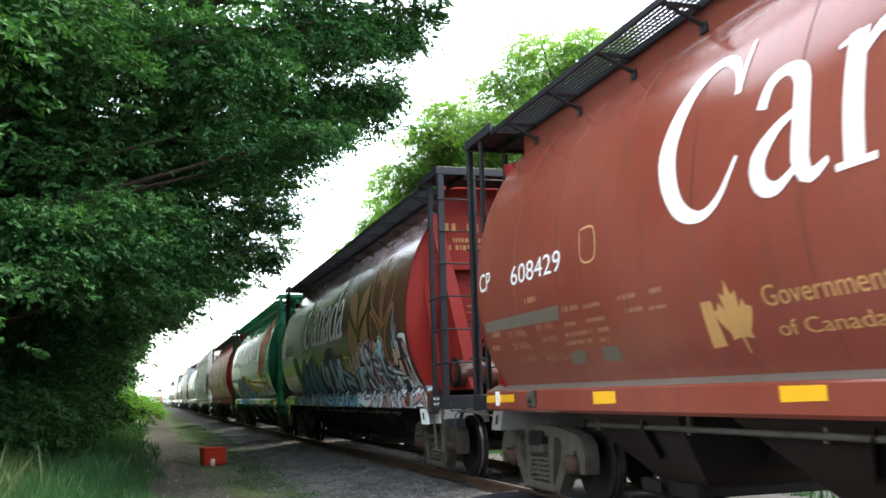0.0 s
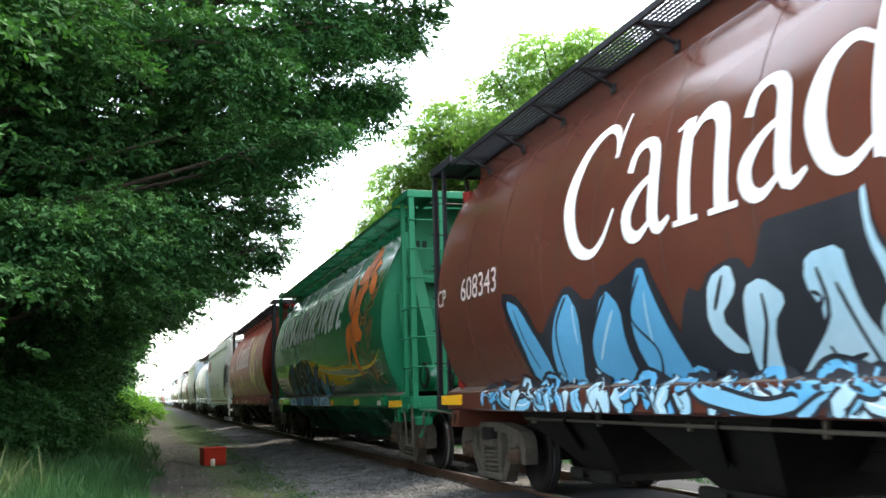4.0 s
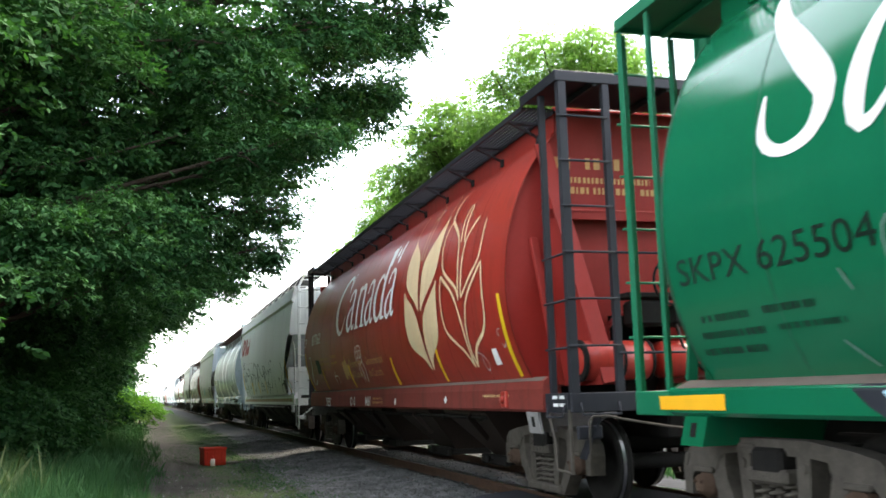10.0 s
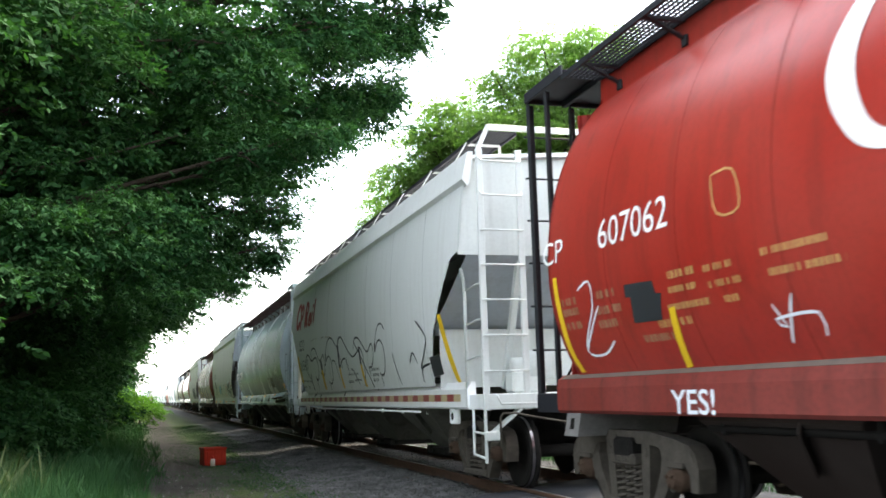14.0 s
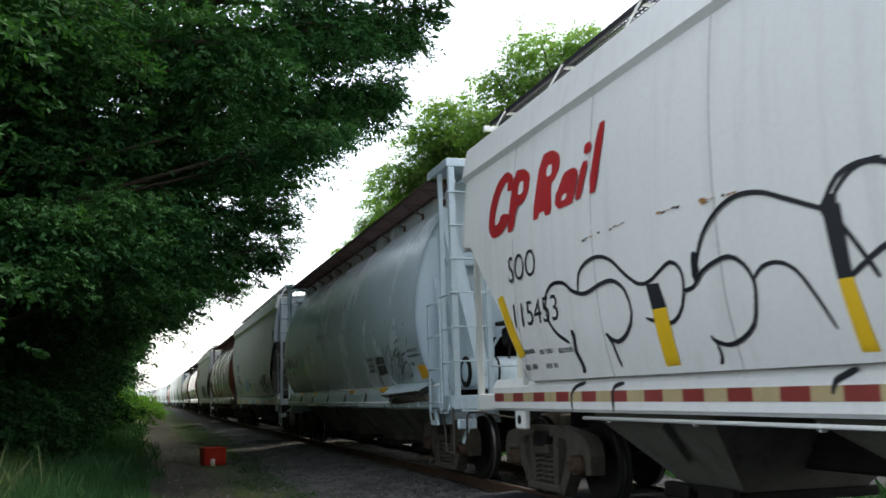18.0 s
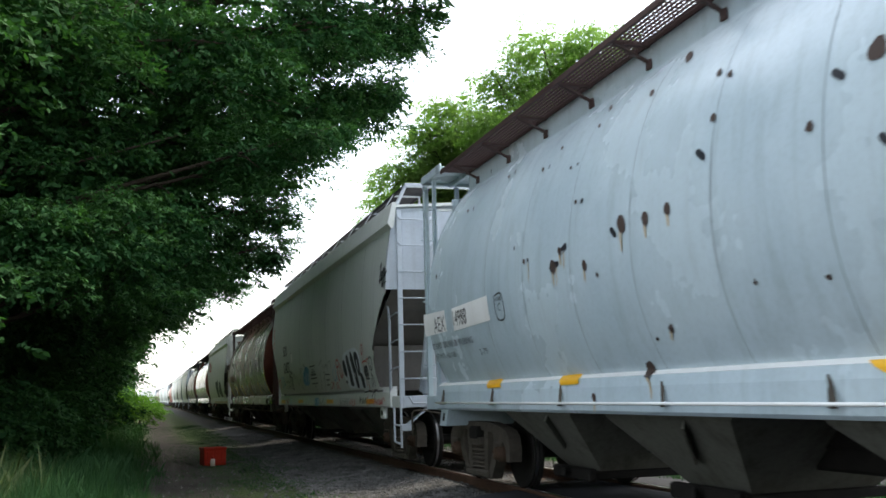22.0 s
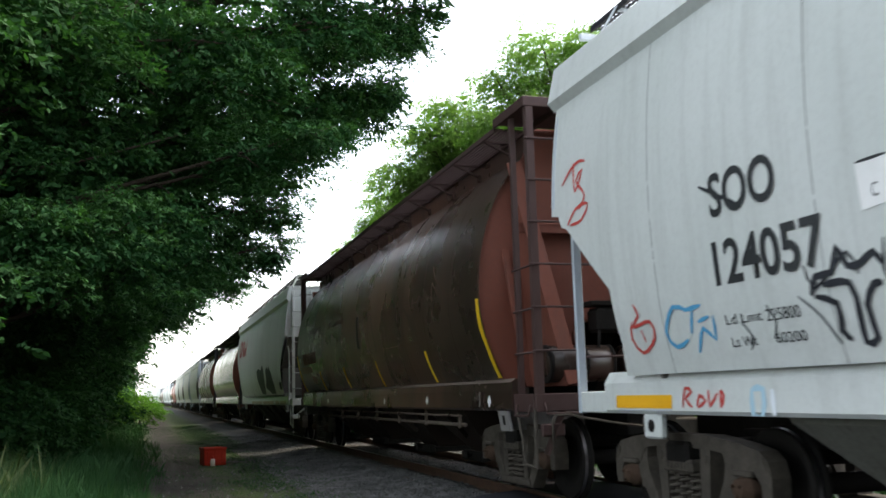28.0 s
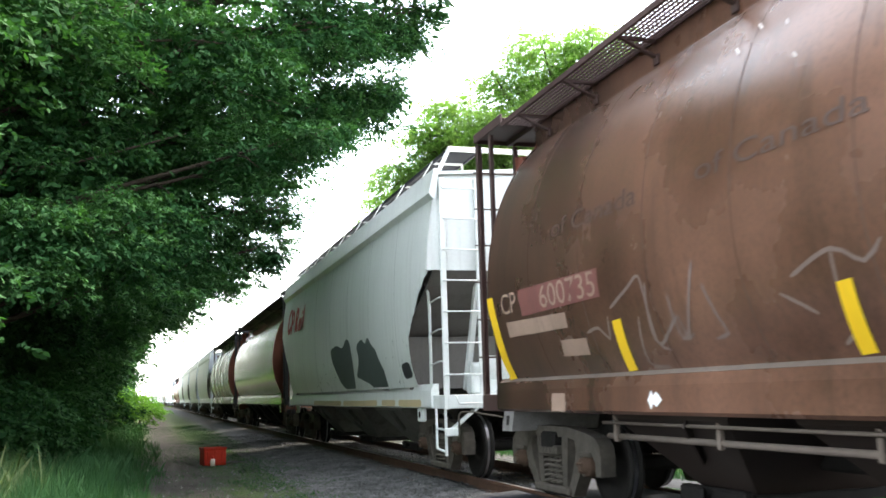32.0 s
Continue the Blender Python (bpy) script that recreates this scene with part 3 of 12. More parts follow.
def grating_mesh(y0, y1, x0, x1, z):
    """An open steel walkway: long bars, twisted cross bars and an edge angle."""
    f = Form()
    n = max(2, round((x1 - x0) / 0.05))
    for i in range(n + 1):
        x = x0 + (x1 - x0) * i / n
        f.box((x, (y0 + y1) / 2, z), (0.008, y1 - y0, 0.02))
    k = int((y1 - y0) / 0.075)
    for i in range(k + 1):
        f.box(((x0 + x1) / 2, y0 + (y1 - y0) * i / k, z + 0.004), (x1 - x0, 0.016, 0.016))
    for x in (x0, x1):
        f.box((x, (y0 + y1) / 2, z - 0.005), (0.02, y1 - y0, 0.06))
    return f


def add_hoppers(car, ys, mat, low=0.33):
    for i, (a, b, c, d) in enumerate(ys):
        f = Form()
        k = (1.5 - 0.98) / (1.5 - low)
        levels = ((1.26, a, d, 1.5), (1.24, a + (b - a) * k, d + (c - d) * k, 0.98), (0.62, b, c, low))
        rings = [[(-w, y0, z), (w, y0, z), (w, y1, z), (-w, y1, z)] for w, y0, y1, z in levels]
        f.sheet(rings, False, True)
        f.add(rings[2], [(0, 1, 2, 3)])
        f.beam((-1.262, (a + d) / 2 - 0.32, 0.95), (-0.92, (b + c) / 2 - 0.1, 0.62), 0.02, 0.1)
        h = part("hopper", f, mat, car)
        g = Form().box((0, (b + c) / 2, low - 0.03), (1.45, c - b + 0.12, 0.09), 0.015)
        g.box((-0.78, (b + c) / 2, low - 0.02), (0.1, c - b + 0.2, 0.14), 0.02)
        g.rod([(-0.95, (b + c) / 2, low), (0.95, (b + c) / 2, low)], 0.03, 8)
        g.box((-0.92, (b + c) / 2, low), (0.06, 0.12, 0.12), 0.02)
        part("outlet_gate", g, UNDER, h)


def add_running_gear(car, length, trucks, full=True, pipe=None, pipes=((0.93, -1.22, 0.018), (0.84, -1.15, 0.018))):
    sets = []
    for y in trucks:
        sets += add_truck(car, y, full)
    part("center_sill", Form().box((0, length / 2, 0.86), (0.36, length - 0.3, 0.3), 0.02).box((0, length / 2, 0.68), (0.3, length - 5.2, 0.3), 0.03), UNDER, car)
    for far in (False, True):
        part("coupler", shared("coupler", coupler_mesh), CAST, car, m=flipped(Matrix.Identity(4), length, far))
        part("uncoupling_lever", shared("lever", lever_mesh), CAST, car, m=flipped(Matrix.Identity(4), length, far))
    if full and pipes:
        f = Form()
        for z, x, r in pipes:
            f.rod([(x, 3.1, z), (x, length - 3.1, z)], r, 6)
        low = min(z for z, x, r in pipes) - 0.05
        for k in range(7):
            f.box((-1.2, 3.3 + k * (length - 6.6) / 6, (1.03 + low) / 2), (0.05, 0.05, 1.03 - low), 0.008)
        part("brake_pipe", f, pipe or CAST, car)
    return sets


def seam_paint(body):
    """The darker, dirt-holding paint along the welds of a car."""
    name = body.name + "_weld"
    return bpy.data.materials.get(name) or paint(name, tuple(c * 0.5 for c in TONES[body.name]), 0.5, 0.5)


def hollow(y, z, a, pitch, depth):
    """How far the sheet is drawn in at the welds and bows between them."""
    k = 0.5 + 0.5 * math.cos(2 * math.pi * (y - a) / pitch)
    return depth * k ** 3 * math.sin(math.pi * min(1.0, max(0.0, (z - 1.36) / 2.8))) ** 0.5


def round_end(car, body, ends, trim, length, far, full, ladder_top=4.15):
    """One end of a rounded car: bulkhead, gussets, posts, ladders, canopy, platform and brake gear."""
    turn = flipped(Matrix.Identity(4), length, far)
    y1 = 1.08
    zs = [1.3 + 0.1 * i for i in range(34)]

    def half(z):
        return 0.945 if z > 4.24 else round_half(max(1.42, z))
    f = Form()
    for a, b in zip(zs, zs[1:]):
        for lo, hi in ((-1, -0.36), (-0.36, 0.36), (0.36, 1)):
            if abs(lo + hi) < 0.1 and b < 2.15:
                continue
            pa = [lo * half(a) if lo == -1 else lo, hi * half(a) if hi == 1 else hi]
            pb = [lo * half(b) if lo == -1 else lo, hi * half(b) if hi == 1 else hi]
            f.add([(pa[0], y1, a), (pa[1], y1, a), (pb[1], y1, b), (pb[0], y1, b)], [(0, 1, 2, 3)])
    part("end_bulkhead", f, ends, car, m=turn)
    part("bulkhead_rib", Form().box((0, y1 - 0.1, 3.3), (2.3, 0.2, 0.05), 0.01).box((0, y1 - 0.19, 3.25), (2.3, 0.02, 0.1), 0.004), ends, car, m=turn)
    part("bulkhead_rib", Form().rod([(-0.38, y1 - 0.02, 1.3), (-0.38, y1 - 0.02, 1.95), (-0.26, y1 - 0.02, 2.12), (0.26, y1 - 0.02, 2.12), (0.38, y1 - 0.02, 1.95), (0.38, y1 - 0.02, 1.3)], 0.03, 6), ends, car, m=turn)
    # Near black: the shade inside the bulkhead's opening is put into this sheet.
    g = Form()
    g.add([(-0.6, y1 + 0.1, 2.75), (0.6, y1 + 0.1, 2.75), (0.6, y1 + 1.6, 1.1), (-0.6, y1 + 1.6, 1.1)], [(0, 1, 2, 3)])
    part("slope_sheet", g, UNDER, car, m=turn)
    for s in (-1, 1):
        h = Form()
        top, foot = (s * 1.12, y1 - 0.05, 4.12), (s * 0.74, 0.32, 1.32)
        h.beam(foot, top, 0.2, 0.03, 0.004, (0, -1, 0.3))
        h.add([(s * 1.12, y1, 4.1), (s * 1.04, y1 - 0.06, 4.1), (s * 0.66, 0.34, 1.3), (s * 0.8, y1, 1.3)], [(0, 1, 2, 3)])
        h.add([(s * 1.14, y1, 4.1), (s * 1.2, y1 - 0.06, 4.1), (s * 0.84, 0.34, 1.3), (s * 0.98, y1, 1.3)], [(0, 1, 2, 3)])
        part("gusset", h, ends, car, m=turn)
        h = Form().beam((s * 1.27, y1 - 0.02, 3.0), (s * 1.2, 0.62, 1.3), 0.09, 0.05, 0.005)
        part("brace", h, ends, car, m=turn)
    for x, y, w in ((-1.36, 0.52, 0.06), (-1.36, 0.02, 0.085), (-0.83, 0.02, 0.07), (1.36, 0.52, 0.06), (1.36, 0.02, 0.085), (0.83, 0.02, 0.07)):
        h = Form()
        h.box((x, y, 2.86), (0.014, w, 3.34), 0.002).box((x + math.copysign(w / 2, -x), y - w / 2 + 0.007, 2.86), (w, 0.014, 3.34), 0.002)
        part("post", h, trim, car, m=turn)
    levels = [ladder_top - 0.49 * i for i in range(6)]
    for z in levels:
        for s in ((-1, 1) if full else (-1,)):
            part("rung", shared("end_rung", lambda: Form().rod([(-0.3, 0, 0), (0.3, 0, 0)], 0.0125, 6).box((-0.27, 0, 0), (0.04, 0.03, 0.04), 0.006).box((0.27, 0, 0), (0.04, 0.03, 0.04), 0.006).mesh("rung", trim)) if False else Form().rod([(s * 1.4, -0.03, z), (s * 0.8, -0.03, z)], 0.0125, 6), trim, car, m=turn)
    for z in levels[3:]:
        part("rung", Form().rod([(-1.39, 0.0, z - 0.02), (-1.39, 0.54, z - 0.02)], 0.0125, 6), trim, car, m=turn)
    if full:
        part("end_rail", Form().rod([(-0.8, -0.02, 2.68), (0.8, -0.02, 2.68)], 0.014, 6), trim, car, m=turn)
        part("end_rail", Form().rod([(-0.8, -0.02, 1.62), (0.8, -0.02, 1.62)], 0.014, 6), trim, car, m=turn)
    # canopy over the end
    c = Form()
    c.box((0, 0.0, 4.6), (2.78, 0.03, 0.12), 0.006)
    for s in (-1, 1):
        c.box((s * 1.375, 0.51, 4.6), (0.03, 1.0, 0.12), 0.006)
    c.box((0, 0.52, 4.6), (2.7, 1.02, 0.02), 0.004)
    for i in range(13):
        c.box((0, 0.06 + i * 0.076, 4.615), (2.7, 0.03, 0.012))
    for x in (-0.9, 0.0, 0.9):
        c.box((x, 0.5, 4.55), (0.06, 0.96, 0.07), 0.008)
    part("canopy", c, trim, car, m=turn)
    # platform and end sill
    s = Form()
    s.box((0, 0.0, 1.12), (2.76, 0.05, 0.2), 0.01)
    s.box((0, 0.35, 1.2), (2.6, 0.62, 0.03), 0.006)
    part("end_sill", s, trim, car, m=turn)
    part("stirrup_step", shared("step", step_mesh), trim, car, m=turn)
    part("grab_iron", Form().rod([(-1.42, 0.06, 1.1), (-1.45, 0.06, 0.98), (-1.45, 0.46, 0.97), (-1.42, 0.46, 1.1)], 0.013, 6), trim, car, m=turn)
    part("grab_iron", Form().rod([(-1.28, -0.03, 1.12), (-1.28, -0.08, 1.0), (-0.85, -0.08, 1.0), (-0.85, -0.03, 1.12)], 0.013, 6), trim, car, m=turn)
    part("poling_bracket", Form().beam((-1.05, 0.02, 1.02), (-1.25, 0.05, 0.55), 0.2, 0.02).box((-1.2, -0.03, 0.82), (0.28, 0.05, 0.14), 0.015), trim, car, m=turn)
    if full:
        t = Form().turned((-0.7, 0.55, 1.56), (1, 0, 0), [(-0.34, 0.02), (-0.33, 0.12), (-0.28, 0.22), (0.5, 0.22), (0.56, 0.12), (0.57, 0.02)], 20)
        u = Form().turned((0.35, 0.6, 1.56), (1, 0, 0), [(-0.4, 0.02), (-0.38, 0.16), (-0.34, 0.21), (0.36, 0.21), (0.4, 0.1)], 20)
        tank = body if body is not RED else BROWN
        part("air_reservoir", t, tank, car, m=turn)
        part("air_reservoir", u, tank, car, m=turn)
        for x in (-1.0, -0.55, -0.2):
            part("tank_band", Form().turned((x, 0.55, 1.56), (1, 0, 0), [(-0.015, 0.2), (-0.015, 0.23), (0.015, 0.23), (0.015, 0.2)], 20), UNDER, car, m=turn)
        b = Form().box((-0.05, 0.62, 2.28), (0.75, 0.35, 0.06), 0.01).box((-0.15, 0.6, 2.08), (0.4, 0.3, 0.3), 0.04).box((0.25, 0.6, 2.05), (0.2, 0.2, 0.24), 0.05)
        b.rod([(-0.3, 0.5, 2.0), (-0.35, 0.45, 1.75), (-0.2, 0.4, 1.6)], 0.02, 6).rod([(0.2, 0.5, 1.95), (0.25, 0.42, 1.6), (0.5, 0.4, 1.4)], 0.02, 6)
        part("brake_valve", b, UNDER, car, m=turn)
        if not far:
            w = Form()
            ring = [(0.1 + 0.27 * math.cos(a), 0.3, 2.42 + 0.27 * math.sin(a)) for a in [2 * math.pi * i / 24 for i in range(25)]]
            w.rod(ring, 0.016, 6)
            for k in range(5):
                a = 2 * math.pi * k / 5
                w.rod([(0.1, 0.32, 2.42), (0.1 + 0.26 * math.cos(a), 0.3, 2.42 + 0.26 * math.sin(a))], 0.012, 5)
            w.turned((0.1, 0.3, 2.42), (0, 1, 0), [(-0.03, 0.05), (0.3, 0.05)], 10)
            part("brake_wheel", w, UNDER, car, m=turn)


LEDGES = {}     # the height at which each rounded car's sheet meets its sill


def round_car(label, body, ends, trim, y0, length=16.7, full=True, mesh_trim=None, ledge=1.40, hoppers=None, pipes=((0.93, -1.22, 0.018),), pipe=None):
    """A rounded covered hopper car, its near corner post at its own y = 0."""
    car = thing("hopper_car", label, "freight car", pose(TRACK_X, y0, 0), "cars of the freight train")
    LEDGES[car] = ledge
    ya, yb = 1.05, length - 1.05
    zs = [ledge + (4.24 - ledge) * i / 27 for i in range(28)]
    left = [(-round_half(z), z) for z in zs]
    sec = left + [(-0.95, 4.26), (-0.94, 4.545), (-0.5, 4.57), (0.5, 4.57), (0.94, 4.545), (0.95, 4.26)] + [(-x, z) for x, z in reversed(left)]
    f = Form()
    ys = [ya + (yb - ya) * i / 12 for i in range(13)]
    fine = [ya + (yb - ya) * i / 72 for i in range(73)] if full else ys
    deep = 0.006 if body is BLUE_GREY else 0.0015
    f.sheet([[(x - math.copysign(hollow(y, z, ya, (yb - ya) / 12, deep) if z < 4.13 else 0, x), y, z) for x, z in sec] for y in fine])
    sh = part("body", f, body, car)
    sh.data.polygons.foreach_set("use_smooth", [abs(p.normal.x) > 0.02 and p.center.z < 4.245 for p in sh.data.polygons])
    if full:
        for y in ys[1:-1] + [ya, yb]:
            w = 0.006 if y not in (ya, yb) else 0.02
            part("weld_seam", Form().sheet([[(-round_half(z) + hollow(y, z, ya, (yb - ya) / 12, deep) - 0.0025, y + d, z) for z in zs] for d in (-w, w)]), seam_paint(body), car, tidy=False)
    for s in (-1, 1):
        inner = round_half(ledge) - 0.012
        brow = [(s * 1.40, 1.36), (s * 1.42, 1.27)] if ledge > 1.35 else [(s * 1.405, ledge - 0.055), (s * 1.42, ledge - 0.075)]
        prof = [(s * inner, ledge + 0.003)] + brow + [(s * 1.42, 1.05), (s * 1.39, 1.02), (s * 1.2, 1.02), (s * 1.2, ledge)]
        k = Form().prism([(p[0], p[1]) for p in prof], "y", 0.62, length - 0.62)
        for y in (0.33, length - 0.33):
            part("sill_end_plate", Form().box((s * 1.37, y, 1.12), (0.05, 0.58, 0.2), 0.006), trim, car)
        part("side_sill", k, GRIMY_RED if body is BRIGHT_RED else body, car)
        if full and s < 0:
            part("sill_ledge", Form().prism([(-inner, ledge + 0.003), brow[0], (brow[0][0] - 0.0025, brow[0][1] + 0.0025), (-inner - 0.002, ledge + 0.0065)], "y", 0.7, length - 0.7), LEDGE_DUST if body is not BLUE_GREY else WHITE, car, "dusty top edge of the sill")
        w = grating_mesh(1.0, length - 1.0, 0.96, 1.37, 4.53) if full else Form().box((1.16, length / 2, 4.53), (0.5, length - 2, 0.03))
        if s < 0:
            w.v = [(-x, y, z) for x, y, z in w.v]
        part("walkway", w, mesh_trim or trim, car, "open steel grating walkway")
        n = 12
        for i in range(n):
            y = 1.5 + (length - 3.0) * i / (n - 1)
            if full or i % 3 == 0:
                q = Form().beam((s * 1.35, y, 4.51), (s * 0.96, y, 4.33), 0.05, 0.02).box((s * 1.15, y + 0.02, 4.505), (0.42, 0.05, 0.03)).box((s * 0.965, y, 4.31), (0.03, 0.09, 0.1), 0.006)
                part("walkway_bracket", q, mesh_trim or trim, car)
    part("hatch_cover", Form().box((0, length / 2, 4.65), (0.7, length - 2.6, 0.1), 0.03), trim, car)
    for far in (False, True):
        round_end(car, body, ends, trim, length, far, full)
    m = length / 2
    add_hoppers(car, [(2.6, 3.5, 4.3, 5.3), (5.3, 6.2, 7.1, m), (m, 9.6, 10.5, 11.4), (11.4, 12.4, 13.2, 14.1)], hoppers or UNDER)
    for y, turn in ((0.95, -1), (length - 0.95, 1)):
        f = Form().prism([(y - turn * 0.2, 1.02), (y + turn * 0.12, 1.02), (y + turn * 0.22, 0.79), (y - turn * 0.1, 0.79)], "x", -1.41, -1.375)
        f.prism([(y - turn * 0.2, 1.02), (y - turn * 0.17, 1.02), (y - turn * 0.07, 0.79), (y - turn * 0.1, 0.79)], "x", -1.375, -0.3)
        pad = part("jacking_pad", f, PAD_STEEL if body in (RED, BRIGHT_RED, OLD_BROWN) else body, car, "slanting jacking pad with a slot")
        # A dark plate on the pad's face stands for the shade in the slot.
        part("slot", Form().prism([(y - turn * 0.05, 0.97), (y + turn * 0.03, 0.97), (y + turn * 0.07, 0.86), (y - turn * 0.01, 0.86)], "x", -1.414, -1.41), UNDER, pad)
    if full:
        part("hand_brake_chain_box", Form().box((-1.435, 1.75, 1.16), (0.05, 0.16, 0.2), 0.015).turned((-1.46, 1.75, 1.16), (-1, 0, 0), [(0, 0.05), (0.03, 0.04)], 10), CAST if body is RED else body, car)
    return car, add_running_gear(car, length, (1.45, length - 1.45), full, pipe, pipes)


NOTCH_STRAIGHT = ((4.6, 0.18), (3.12, 0.2), (3.06, 0.55), (2.18, 1.49), (1.3, 2.0))
NOTCH_STEPPED = ((4.6, 0.02), (2.99, 0.03), (2.96, 0.2), (2.84, 0.27), (2.8, 0.4), (2.12, 1.18), (1.95, 1.2), (1.63, 1.23), (1.3, 1.14))


def slab_car(label, body, ends, y0, length=15.85, full=True, up=0.0, notch=NOTCH_STRAIGHT):
    """A slab-sided covered hopper car with an overhanging roof edge."""
    car = thing("hopper_car", label, "freight car", pose(TRACK_X, y0, 0), "cars of the freight train")
    zs = sorted([1.36 + (4.22 + up - 1.36) * i / 22 for i in range(23)] + [z for z, _ in notch if 1.36 < z < 4.2])

    def start(z):
        """Where the side sheet begins at height z: notched under the end overhang."""
        for (za, a), (zb, b) in zip(notch, notch[1:]):
            if z >= zb:
                return a + (b - a) * (za - z) / (za - zb)
        return notch[-1][1]
    lead = notch[0][1]
    f = Form()
    for s in (-1, 1):
        rows = []
        for z in zs:
            a = start(z)
            ys = [a + (length - 2 * a) * i / 48 for i in range(49)]
            rows.append([(s * (bowed_half(z) - hollow(y, z, 0, length / 8, 0.012)), y, z) for y in ys])
        f.sheet(rows)
    part("side_sheet", f, body, car)
    if full:
        for i in range(1, 8):
            y = length * i / 8
            part("weld_seam", Form().sheet([[(-bowed_half(z) + hollow(y, z, 0, length / 8, 0.012) - 0.0025, y + d, z) for z in zs] for d in (-0.007, 0.007)]), seam_paint(body), car, tidy=False)
    r = Form()
    for s in (-1, 1):
        r.prism([(s * 1.46, 4.02 + up), (s * 1.5, 3.97 + up), (s * 1.57, 4.06 + up), (s * 1.48, 4.44 + up), (s * 1.40, 4.44 + up)], "y", lead - 0.06, length - lead + 0.06)
    part("roof_edge", r, body, car, "overhanging roof edge")
    r = Form()
    r.prism([(-1.42, 4.36 + up), (-1.42, 4.4 + up), (0, 4.5 + up), (1.42, 4.4 + up), (1.42, 4.36 + up), (0, 4.44 + up)], "y", lead - 0.04, length - lead + 0.04)
    part("roof", r, body, car)
    for y in (lead + 0.06, length - lead - 0.06):
        edge = [(bowed_half(3.06 + 0.11 * i) - 0.004, 3.06 + 0.11 * i) for i in range(11)]
        q = Form().prism([(-a, b) for a, b in edge] + [(-1.42, 4.38 + up), (0, 4.45 + up), (1.42, 4.38 + up)] + edge[::-1], "y", y - 0.02, y + 0.02)
        part("end_panel", q, ends, car)
    for far in (False, True):
        turn = flipped(Matrix.Identity(4), length, far)
        g = Form()
        g.add([(-1.5, lead + 0.05, 3.06), (1.5, lead + 0.05, 3.06), (1.5, 2.0, 2.1), (-1.5, 2.0, 2.1)], [(0, 1, 2, 3)])
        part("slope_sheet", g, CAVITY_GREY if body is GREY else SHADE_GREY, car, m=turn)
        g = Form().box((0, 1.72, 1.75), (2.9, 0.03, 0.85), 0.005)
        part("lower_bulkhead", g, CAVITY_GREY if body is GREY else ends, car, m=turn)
        for x in (-0.7, 0.7):
            part("strut", Form().beam((x, 0.36, 3.05), (x, 1.1, 1.3), 0.09, 0.09, 0.006), ends, car, m=turn)
        for x in (-1.36, -0.8, 0.8, 1.36):
            part("ladder_stile", Form().box((x, 0.02, 2.74), (0.085, 0.045, 3.44), 0.006), ends, car, m=turn)
        part("ladder_stile", Form().rod([(-1.4, 0.66, 1.08), (-1.4, 0.66, 2.55), (-1.43, 0.62, 2.78), (-1.5, 0.5, 2.9)], 0.024, 6), ends, car, m=turn)
        for i in range(7):
            z = 4.28 - 0.46 * i
            p = Form().rod([(-1.38, 0.0, z + 0.06), (-1.36, -0.05, z), (-0.8, -0.05, z), (-0.78, 0.0, z + 0.06)], 0.0125, 6) if i < 2 else Form().rod([(-1.38, -0.02, z), (-0.78, -0.02, z)], 0.0125, 6)
            part("rung", p, ends, car, m=turn)
        for z in (2.62, 2.15, 1.68):
            part("rung", Form().rod([(-1.4, 0.66, z), (-1.4, 0.2, z + 0.04), (-1.38, 0.02, z + 0.04)], 0.0125, 6), ends, car, m=turn)
        part("end_sill", Form().box((0, 0.03, 1.13), (2.7, 0.08, 0.2), 0.01).box((0, 0.5, 1.2), (2.6, 0.9, 0.03), 0.006), ends, car, m=turn)
        part("grab_iron", Form().rod([(-1.24, 0.0, 1.22), (-1.24, -0.07, 1.2), (-1.2, -0.07, 1.1), (-0.7, -0.07, 1.1)], 0.014, 6), ends, car, m=turn)
        part("stirrup_step", Form().rod([(-1.38, 0.5, 1.03), (-1.38, 0.5, 0.45), (-1.38, 0.06, 0.42)], 0.02, 6).beam((-1.38, 0.04, 0.36), (-1.38, 0.04, 1.15), 0.05, 0.03, 0.004).rod([(-1.38, 0.5, 0.74), (-1.38, 0.06, 0.73)], 0.016, 6), ends, car, m=turn)
        part("poling_bracket", Form().beam((-0.9, 0.05, 1.03), (-1.3, 0.06, 0.72), 0.2, 0.02).box((-1.3, -0.02, 0.7), (0.22, 0.06, 0.12), 0.015), ends, car, m=turn)
        part("roof_rail", Form().beam((-1.38, 0.04, 4.42 + up), (-1.2, 0.1, 4.77 + up), 0.05, 0.05, 0.004).box((0, 0.08, 4.78 + up), (2.44, 0.06, 0.07), 0.006), ends, car, m=turn)
        if full:
            t = Form().turned((-0.35, 0.75, 1.62), (1, 0, 0), [(-0.38, 0.06), (-0.36, 0.1), (-0.15, 0.1), (-0.14, 0.2), (0.3, 0.2), (0.36, 0.12), (0.38, 0.03)], 18)
            t.box((-0.5, 0.8, 1.38), (0.5, 0.3, 0.3), 0.03)
            part("brake_cylinder", t, ends, car, m=turn)
            w = Form()
            w.rod([(0.25 + 0.27 * math.cos(a), 0.3, 2.05 + 0.27 * math.sin(a)) for a in [2 * math.pi * i / 24 for i in range(25)]], 0.016, 6)
            w.box((0.25, 0.45, 2.05), (0.25, 0.25, 0.45), 0.05)
            w.rod([(0.0, 0.4, 2.3), (0.1, 0.35, 1.7), (-0.1, 0.4, 1.35)], 0.02, 6).rod([(0.5, 0.45, 2.3), (0.45, 0.4, 1.6), (0.6, 0.4, 1.3)], 0.02, 6)
